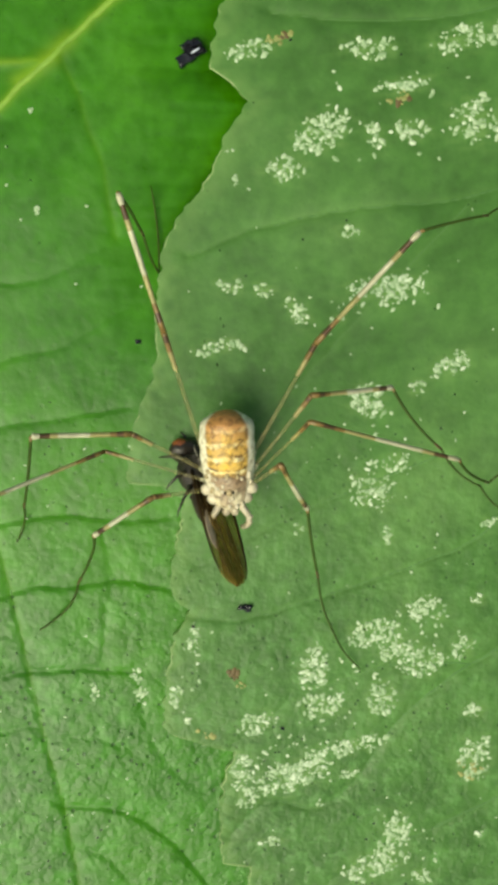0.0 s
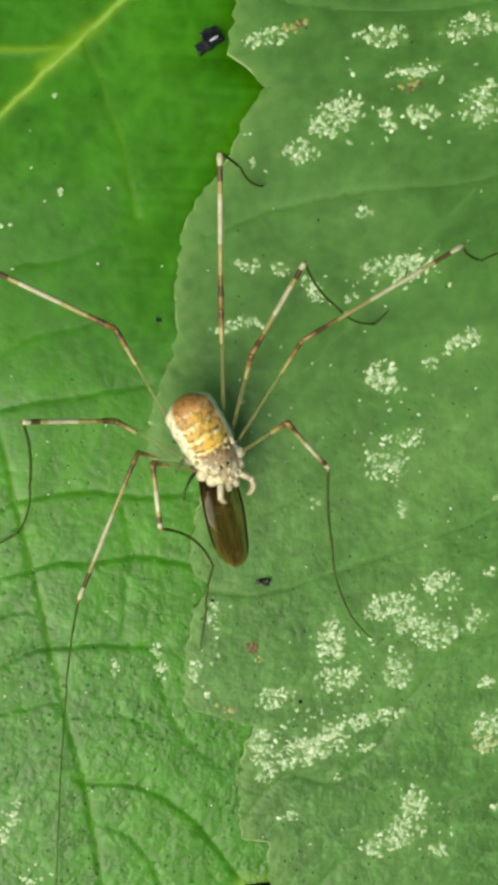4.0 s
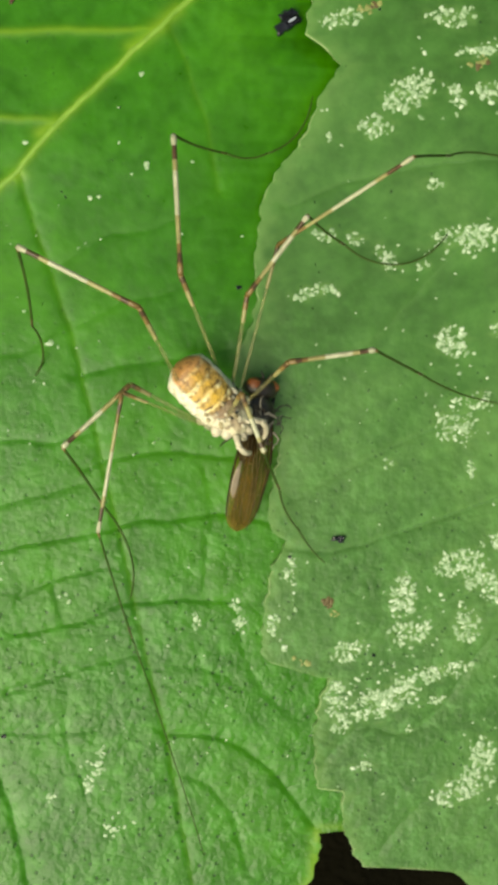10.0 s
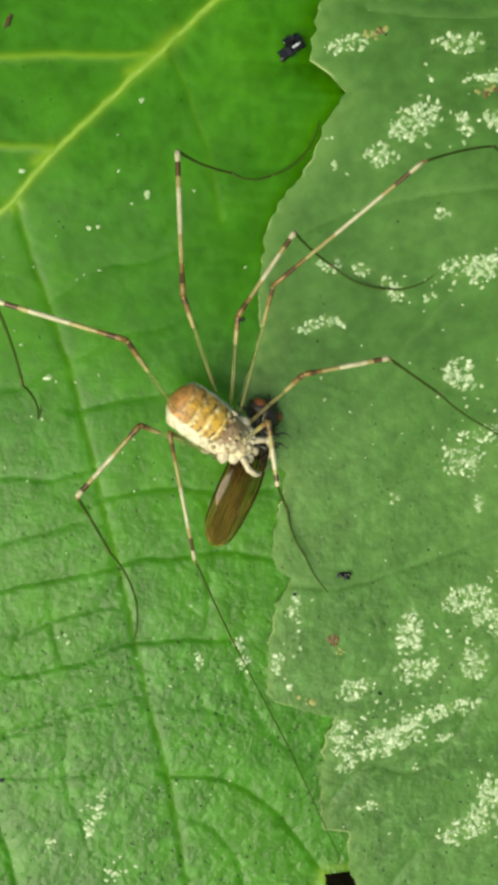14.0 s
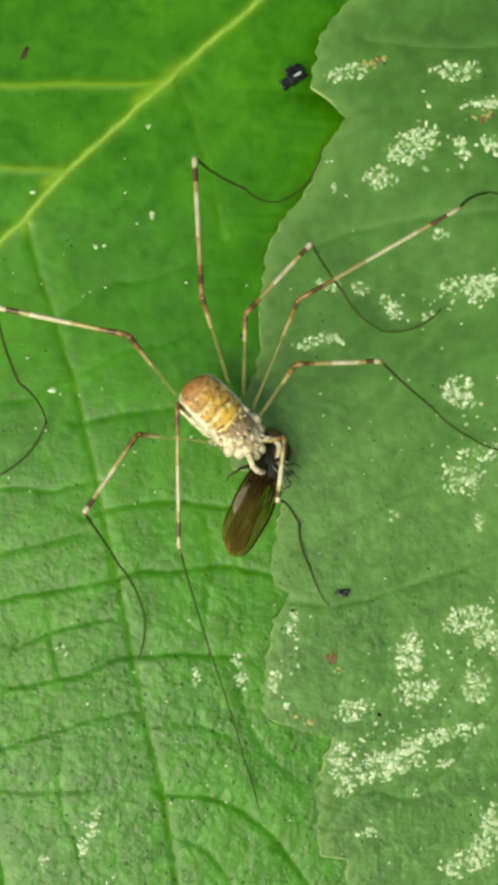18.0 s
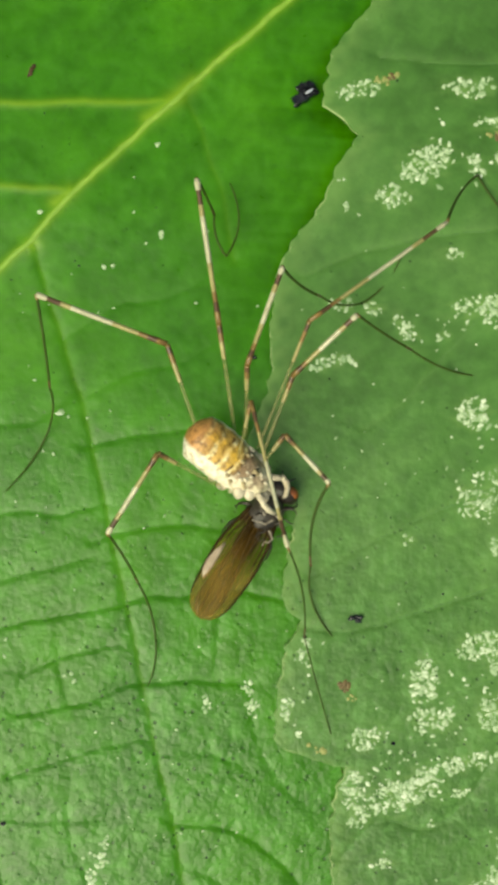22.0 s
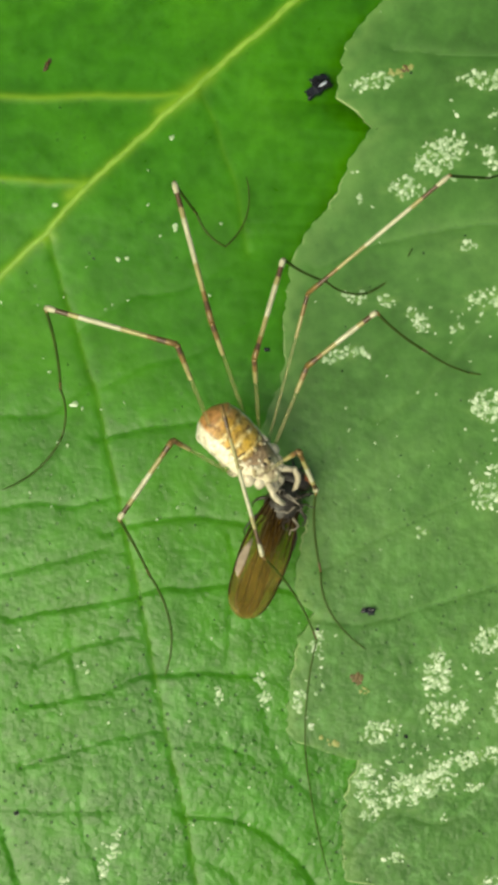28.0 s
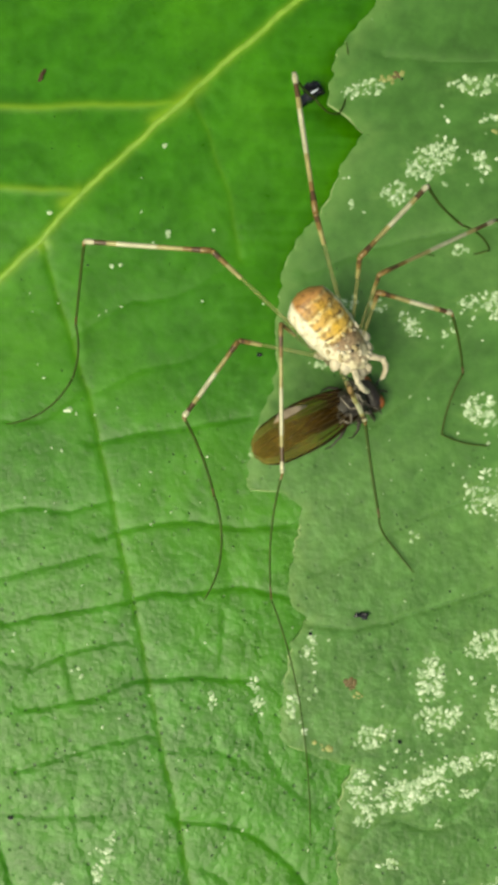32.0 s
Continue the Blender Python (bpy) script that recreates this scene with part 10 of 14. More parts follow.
    walk(LEGS['E'][0], [(0, pose(0.00135, 0.00075, -0.00035, -7.0, -56.8, 145.8)), (2.4, pose(0.00135, 0.00075, -0.00035, -7.0, -56.8, 145.8)), (3.4, pose(0.00135, 0.00075, -0.00035, -11.0, -59.0, 131.9)), (4.4, pose(0.00135, 0.00075, -0.00035, -6.3, -63.4, 110.1)), (5, pose(0.00135, 0.00075, -0.00035, -6.3, -63.4, 110.1)), (5.25, pose(0.00135, 0.00075, -0.00035, -12.4, -62.0, 116.5)), (5.5, pose(0.00135, 0.00075, -0.00035, -23.7, -57.6, 128.4)), (5.75, pose(0.00135, 0.00075, -0.00035, -31.7, -51.7, 136.6)), (6, pose(0.00135, 0.00075, -0.00035, -33.8, -48.4, 137.9)), (6.25, pose(0.00135, 0.00075, -0.00035, -32.9, -50.4, 135.7)), (6.5, pose(0.00135, 0.00075, -0.00035, -32.0, -55.9, 133.4)), (6.75, pose(0.00135, 0.00075, -0.00035, -30.4, -61.3, 130.8)), (7, pose(0.00135, 0.00075, -0.00035, -28.3, -62.9, 128.1)), (7.5, pose(0.00135, 0.00075, -0.00035, -24.2, -57.0, 123.6)), (8, pose(0.00135, 0.00075, -0.00035, -19.6, -51.5, 118.1)), (8.5, pose(0.00135, 0.00075, -0.00035, -14.2, -49.8, 105.0)), (9, pose(0.00135, 0.00075, -0.00035, -9.2, -50.8, 92.7)), (9.5, pose(0.00135, 0.00075, -0.00035, -8.8, -59.1, 97.1)), (10, pose(0.00135, 0.00075, -0.00035, -10.5, -65.1, 104.3)), (10.5, pose(0.00135, 0.00075, -0.00035, -13.1, -62.1, 103.2)), (11, pose(0.00135, 0.00075, -0.00035, -15.2, -57.9, 101.9)), (12, pose(0.00135, 0.00075, -0.00035, -10.5, -57.2, 97.2)), (13, pose(0.00135, 0.00075, -0.00035, -11.1, -66.3, 94.8)), (13.5, pose(0.00135, 0.00075, -0.00035, -5.0, -63.1, 88.8)), (14, pose(0.00135, 0.00075, -0.00035, -0.6, -59.4, 85.3)), (14.5, pose(0.00135, 0.00075, -0.00035, -0.6, -62.0, 89.1)), (15, pose(0.00135, 0.00075, -0.00035, 1.6, -65.4, 90.1)), (16.5, pose(0.00135, 0.00075, -0.00035, -5.9, -65.2, 97.4)), (18, pose(0.00135, 0.00075, -0.00035, -21.5, -58.7, 112.4)), (18.5, pose(0.00135, 0.00075, -0.00035, -30.1, -55.0, 120.1)), (19, pose(0.00135, 0.00075, -0.00035, -36.2, -51.3, 125.1)), (19.5, pose(0.00135, 0.00075, -0.00035, -35.3, -43.9, 123.1)), (20, pose(0.00135, 0.00075, -0.00035, -34.2, -38.7, 120.9)), (20.5, pose(0.00135, 0.00075, -0.00035, -36.5, -49.8, 123.4)), (21, pose(0.00135, 0.00075, -0.00035, -40.9, -59.8, 127.7)), (21.5, pose(0.00135, 0.00075, -0.00035, -36.8, -51.3, 121.6)), (22, pose(0.00135, 0.00075, -0.00035, -33.8, -41.6, 116.4)), (23, pose(0.00135, 0.00075, -0.00035, -29.9, -40.2, 109.8)), (24, pose(0.00135, 0.00075, -0.00035, -29.5, -39.8, 110.3)), (24.5, pose(0.00135, 0.00075, -0.00035, -30.6, -37.7, 112.6)), (25, pose(0.00135, 0.00075, -0.00035, -31.5, -35.9, 114.6)), (26.5, pose(0.00135, 0.00075, -0.00035, -33.1, -37.5, 117.7)), (28, pose(0.00135, 0.00075, -0.00035, -34.9, -42.8, 120.4)), (28.5, pose(0.00135, 0.00075, -0.00035, -33.5, -46.7, 119.3)), (29, pose(0.00135, 0.00075, -0.00035, -31.9, -51.0, 117.6)), (30, pose(0.00135, 0.00075, -0.00035, -33.1, -57.7, 119.8)), (30.5, pose(0.00135, 0.00075, -0.00035, -38.9, -59.8, 126.5)), (31, pose(0.00135, 0.00075, -0.00035, -46.6, -62.6, 135.4)), (31.25, pose(0.00135, 0.00075, -0.00035, -51.7, -63.6, 144.1)), (31.5, pose(0.00135, 0.00075, -0.00035, -58.8, -64.9, 155.2)), (31.625, pose(0.00135, 0.00075, -0.00035, -61.7, -66.4, 158.7)), (31.75, pose(0.00135, 0.00075, -0.00035, -64.2, -68.0, 161.6)), (31.875, pose(0.00135, 0.00075, -0.00035, -66.7, -69.8, 164.5)), (32, pose(0.00135, 0.00075, -0.00035, -69.9, -71.4, 168.0))])
    walk(LEGS['E'][1], [(0, pose(0.00470, 0, 0, -105.6, 4.4, -140.6)), (2.4, pose(0.00470, 0, 0, -105.6, 4.4, -140.6)), (3.4, pose(0.00470, 0, 0, -102.4, 11.1, -131.2)), (4.4, pose(0.00470, 0, 0, -97.5, 17.1, -119.3)), (5, pose(0.00470, 0, 0, -97.5, 17.1, -119.3)), (5.25, pose(0.00470, 0, 0, -95.9, 22.9, -121.1)), (5.5, pose(0.00470, 0, 0, -90.4, 36.2, -121.7)), (5.75, pose(0.00470, 0, 0, -78.5, 49.1, -114.8)), (6, pose(0.00470, 0, 0, -67.1, 54.2, -105.2)), (6.25, pose(0.00470, 0, 0, -63.3, 55.6, -98.4)), (6.5, pose(0.00470, 0, 0, -59.7, 58.4, -88.0)), (6.75, pose(0.00470, 0, 0, -53.0, 61.2, -74.2)), (7, pose(0.00470, 0, 0, -43.5, 60.6, -61.2)), (7.5, pose(0.00470, 0, 0, -25.7, 45.9, -43.5)), (8, pose(0.00470, 0, 0, -17.4, 30.5, -35.0)), (8.5, pose(0.00470, 0, 0, -17.4, 27.4, -38.2)), (9, pose(0.00470, 0, 0, -21.1, 29.2, -45.0)), (9.5, pose(0.00470, 0, 0, -34.2, 35.6, -53.3)), (10, pose(0.00470, 0, 0, -44.4, 37.8, -59.3)), (10.5, pose(0.00470, 0, 0, -37.1, 34.0, -55.4)), (11, pose(0.00470, 0, 0, -29.2, 28.2, -51.2)), (12, pose(0.00470, 0, 0, -28.2, 28.1, -47.7)), (13, pose(0.00470, 0, 0, -34.5, 35.6, -51.5)), (13.5, pose(0.00470, 0, 0, -33.4, 34.4, -49.9)), (14, pose(0.00470, 0, 0, -33.5, 34.7, -49.7)), (14.5, pose(0.00470, 0, 0, -46.2, 43.4, -61.7)), (15, pose(0.00470, 0, 0, -61.3, 48.1, -75.0)), (16.5, pose(0.00470, 0, 0, -59.8, 44.3, -77.4)), (18, pose(0.00470, 0, 0, -45.3, 38.7, -72.9)), (18.5, pose(0.00470, 0, 0, -30.9, 46.6, -62.1)), (19, pose(0.00470, 0, 0, -12.4, 48.8, -46.2)), (19.5, pose(0.00470, 0, 0, 0.1, 24.4, -37.7)), (20, pose(0.00470, 0, 0, 5.5, 3.8, -35.4)), (20.5, pose(0.00470, 0, 0, -0.8, 23.9, -36.0)), (21, pose(0.00470, 0, 0, -9.2, 41.8, -39.5)), (21.5, pose(0.00470, 0, 0, 3.0, 27.3, -29.8)), (22, pose(0.00470, 0, 0, 11.2, 8.2, -23.9)), (23, pose(0.00470, 0, 0, 12.5, 4.2, -21.4)), (24, pose(0.00470, 0, 0, 12.5, -3.1, -25.6)), (24.5, pose(0.00470, 0, 0, 13.0, -1.0, -26.7)), (25, pose(0.00470, 0, 0, 13.5, 1.6, -27.8)), (26.5, pose(0.00470, 0, 0, 12.3, 0.9, -29.2)), (28, pose(0.00470, 0, 0, 9.7, 5.7, -28.1)), (28.5, pose(0.00470, 0, 0, 6.3, 18.7, -29.6)), (29, pose(0.00470, 0, 0, 1.3, 31.5, -32.0)), (30, pose(0.00470, 0, 0, 0.3, 38.3, -27.2)), (30.5, pose(0.00470, 0, 0, -9.5, 52.3, -41.0)), (31, pose(0.00470, 0, 0, -37.3, 65.1, -72.3)), (31.25, pose(0.00470, 0, 0, -60.6, 61.1, -96.8)), (31.5, pose(0.00470, 0, 0, -78.9, 47.8, -116.2)), (31.625, pose(0.00470, 0, 0, -83.1, 42.5, -119.7)), (31.75, pose(0.00470, 0, 0, -85.7, 38.9, -120.7)), (31.875, pose(0.00470, 0, 0, -87.7, 36.1, -120.7)), (32, pose(0.00470, 0, 0, -89.7, 33.0, -120.7))])
    walk(LEGS['E'][2], [(0, pose(0.00170, -0.00247, -0.00030, -61.8, -14.8, -139.5)), (2.4, pose(0.00170, -0.00247, -0.00030, -61.8, -14.8, -139.5)), (3.4, pose(0.00218, -0.00288, -0.00075, -70.6, -15.3, -136.3)), (4.4, pose(0.00287, -0.00325, -0.00115, -86.4, -15.7, -132.3)), (5, pose(0.00287, -0.00325, -0.00115, -86.4, -15.7, -132.3)), (5.25, pose(0.00285, -0.00308, -0.00152, -82.6, -13.0, -133.5)), (5.5, pose(0.00305, -0.00268, -0.00230, -75.1, -6.2, -135.9)), (5.75, pose(0.00363, -0.00232, -0.00295, -66.1, 3.4, -137.2)), (6, pose(0.00410, -0.00220, -0.00316, -59.7, 12.2, -135.1)), (6.25, pose(0.00438, -0.00218, -0.00322, -61.3, 18.1, -131.1)), (6.5, pose(0.00477, -0.00204, -0.00332, -69.8, 22.7, -127.7)), (6.75, pose(0.00521, -0.00181, -0.00342, -78.8, 26.4, -125.9)), (7, pose(0.00562, -0.00168, -0.00340, -81.6, 28.9, -125.9)), (7.5, pose(0.00667, -0.00187, -0.00280, -78.1, 33.4, -129.6)), (8, pose(0.00745, -0.00193, -0.00198, -73.5, 38.6, -130.2)), (8.5, pose(0.00742, -0.00214, -0.00180, -62.0, 38.9, -124.7)), (9, pose(0.00711, -0.00241, -0.00190, -54.4, 36.6, -119.6)), (9.5, pose(0.00659, -0.00254, -0.00227, -64.0, 35.7, -120.6)), (10, pose(0.00627, -0.00265, -0.00239, -68.9, 36.0, -123.3)), (10.5, pose(0.00654, -0.00266, -0.00218, -62.7, 36.9, -125.6)), (11, pose(0.00685, -0.00268, -0.00184, -48.1, 38.3, -126.0)), (12, pose(0.00702, -0.00254, -0.00184, -37.5, 37.3, -119.2)), (13, pose(0.00667, -0.00248, -0.00227, -52.1, 35.5, -127.4)), (13.5, pose(0.00677, -0.00246, -0.00220, -45.6, 34.7, -117.7)), (14, pose(0.00677, -0.00245, -0.00222, -39.6, 31.7, -107.8)), (14.5, pose(0.00604, -0.00249, -0.00268, -82.1, 25.8, -109.5)), (15, pose(0.00537, -0.00252, -0.00290, -116.7, 22.1, -109.8)), (16.5, pose(0.00531, -0.00273, -0.00272, -95.4, 23.4, -114.7)), (18, pose(0.00560, -0.00291, -0.00244, -61.0, 28.1, -123.3)), (18.5, pose(0.00596, -0.00237, -0.00283, -70.7, 24.6, -137.8)), (19, pose(0.00648, -0.00185, -0.00294, -75.4, 24.0, -149.5)), (19.5, pose(0.00751, -0.00217, -0.00161, -78.8, 36.3, -146.8)), (20, pose(0.00787, -0.00225, -0.00026, -60.8, 47.3, -132.5)), (20.5, pose(0.00758, -0.00210, -0.00158, -75.0, 40.4, -134.9)), (21, pose(0.00694, -0.00185, -0.00260, -83.4, 34.3, -133.7)), (21.5, pose(0.00771, -0.00172, -0.00179, -73.6, 43.4, -131.5)), (22, pose(0.00823, -0.00156, -0.00056, -47.7, 53.2, -119.9)), (23, pose(0.00832, -0.00142, -0.00028, -63.7, 52.4, -114.6)), (24, pose(0.00821, -0.00168, 0.00021, -101.0, 52.8, -112.0)), (24.5, pose(0.00818, -0.00175, 0.00007, -66.4, 53.3, -112.1)), (25, pose(0.00815, -0.00182, -0.00011, -52.4, 53.7, -112.5)), (26.5, pose(0.00810, -0.00190, -0.00006, -63.1, 53.7, -117.6)), (28, pose(0.00812, -0.00183, -0.00039, -81.0, 52.6, -124.9)), (28.5, pose(0.00791, -0.00182, -0.00125, -82.2, 50.3, -131.6)), (29, pose(0.00752, -0.00176, -0.00204, -84.3, 47.7, -134.8)), (30, pose(0.00742, -0.00140, -0.00242, -134.2, 43.4, -131.1)), (30.5, pose(0.00650, -0.00156, -0.00309, -118.9, 39.8, -130.9)), (31, pose(0.00520, -0.00157, -0.00354, -83.7, 35.4, -131.4)), (31.25, pose(0.00448, -0.00187, -0.00341, -67.1, 26.1, -141.3)), (31.5, pose(0.00354, -0.00235, -0.00289, -57.6, 14.3, -151.1)), (31.625, pose(0.00327, -0.00250, -0.00263, -48.7, 10.8, -153.6)), (31.75, pose(0.00315, -0.00261, -0.00245, -30.3, 7.9, -155.3)), (31.875, pose(0.00309, -0.00271, -0.00230, -12.1, 5.2, -156.7)), (32, pose(0.00303, -0.00281, -0.00212, -0.3, 2.4, -158.1))])
    walk(LEGS['E'][3], [(0, pose(-0.00154, -0.00524, 0.00083, -130.7, -22.6, -122.5)), (2.4, pose(-0.00154, -0.00524, 0.00083, -130.7, -22.6, -122.5)), (3.4, pose(-0.00090, -0.00581, 0.00041, -121.5, -19.5, -122.5)), (4.4, pose(0.00002, -0.00639, 0.00004, -113.7, -16.0, -121.4)), (5, pose(0.00002, -0.00639, 0.00004, -113.7, -16.0, -121.4)), (5.25, pose(-0.00011, -0.00619, -0.00053, -115.4, -14.3, -120.8)), (5.5, pose(-0.00010, -0.00573, -0.00183, -120.4, -10.1, -119.8)), (5.75, pose(0.00040, -0.00531, -0.00321, -123.8, -4.7, -119.0)), (6, pose(0.00105, -0.00524, -0.00410, -122.6, 0.4, -116.0)), (6.25, pose(0.00163, -0.00534, -0.00459, -111.8, 6.6, -111.4)), (6.5, pose(0.00229, -0.00526, -0.00503, -99.5, 15.4, -109.7)), (6.75, pose(0.00289, -0.00501, -0.00538, -96.0, 22.9, -111.1)), (7, pose(0.00336, -0.00481, -0.00553, -95.5, 26.3, -112.0)), (7.5, pose(0.00432, -0.00471, -0.00523, -89.8, 27.6, -108.5)), (8, pose(0.00523, -0.00456, -0.00474, -84.4, 28.0, -102.4)), (8.5, pose(0.00547, -0.00496, -0.00457, -85.9, 23.6, -99.4)), (9, pose(0.00536, -0.00549, -0.00453, -88.3, 19.9, -98.0)), (9.5, pose(0.00477, -0.00563, -0.00484, -84.2, 25.6, -101.4)), (10, pose(0.00431, -0.00563, -0.00499, -82.2, 30.4, -109.0)), (10.5, pose(0.00448, -0.00553, -0.00483, -78.3, 29.1, -110.5)), (11, pose(0.00482, -0.00548, -0.00458, -77.8, 27.1, -113.0)), (12, pose(0.00530, -0.00560, -0.00451, -79.8, 25.9, -109.8)), (13, pose(0.00450, -0.00534, -0.00483, -82.7, 24.1, -112.6)), (13.5, pose(0.00508, -0.00567, -0.00471, -76.1, 23.5, -106.0)), (14, pose(0.00562, -0.00602, -0.00454, -73.3, 22.0, -99.5)), (14.5, pose(0.00472, -0.00624, -0.00460, -91.9, 24.1, -98.8)), (15, pose(0.00399, -0.00636, -0.00456, -105.4, 26.6, -99.0)), (16.5, pose(0.00362, -0.00640, -0.00448, -103.8, 24.0, -102.4)), (18, pose(0.00346, -0.00616, -0.00452, -94.8, 21.2, -111.1)), (18.5, pose(0.00298, -0.00506, -0.00467, -114.5, 15.1, -114.8)), (19, pose(0.00300, -0.00390, -0.00473, -113.5, 12.9, -117.8)), (19.5, pose(0.00454, -0.00412, -0.00422, -63.0, 28.2, -119.2)), (20, pose(0.00585, -0.00446, -0.00350, -32.0, 41.1, -119.7)), (20.5, pose(0.00521, -0.00448, -0.00444, -54.2, 37.5, -123.9)), (21, pose(0.00443, -0.00448, -0.00508, -74.4, 33.5, -127.3)), (21.5, pose(0.00558, -0.00413, -0.00482, -70.9, 39.5, -118.0)), (22, pose(0.00691, -0.00385, -0.00409, -66.1, 42.7, -105.7)), (23, pose(0.00720, -0.00386, -0.00378, -49.1, 44.7, -96.8)), (24, pose(0.00722, -0.00415, -0.00330, -43.4, 53.6, -99.6)), (24.5, pose(0.00719, -0.00420, -0.00346, -47.4, 46.8, -95.0)), (25, pose(0.00715, -0.00423, -0.00366, -56.7, 39.8, -92.5)), (26.5, pose(0.00689, -0.00422, -0.00361, -55.9, 45.5, -99.0)), (28, pose(0.00659, -0.00403, -0.00389, -62.9, 49.9, -109.1)), (28.5, pose(0.00604, -0.00393, -0.00464, -67.9, 46.7, -111.8)), (29, pose(0.00542, -0.00387, -0.00530, -72.3, 44.2, -114.1)), (30, pose(0.00531, -0.00381, -0.00545, -81.6, 50.5, -118.7)), (30.5, pose(0.00428, -0.00413, -0.00591, -75.0, 44.9, -114.9)), (31, pose(0.00282, -0.00426, -0.00609, -65.9, 32.2, -112.4)), (31.25, pose(0.00139, -0.00435, -0.00535, -94.9, 14.5, -117.4)), (31.5, pose(-0.00020, -0.00441, -0.00398, -122.8, -4.5, -123.4)), (31.625, pose(-0.00061, -0.00443, -0.00346, -129.9, -12.6, -127.3)), (31.75, pose(-0.00082, -0.00443, -0.00306, -134.1, -25.3, -134.9)), (31.875, pose(-0.00094, -0.00445, -0.00270, -131.7, -39.2, -145.5)), (32, pose(-0.00106, -0.00446, -0.00231, -124.7, -49.8, -157.7))])
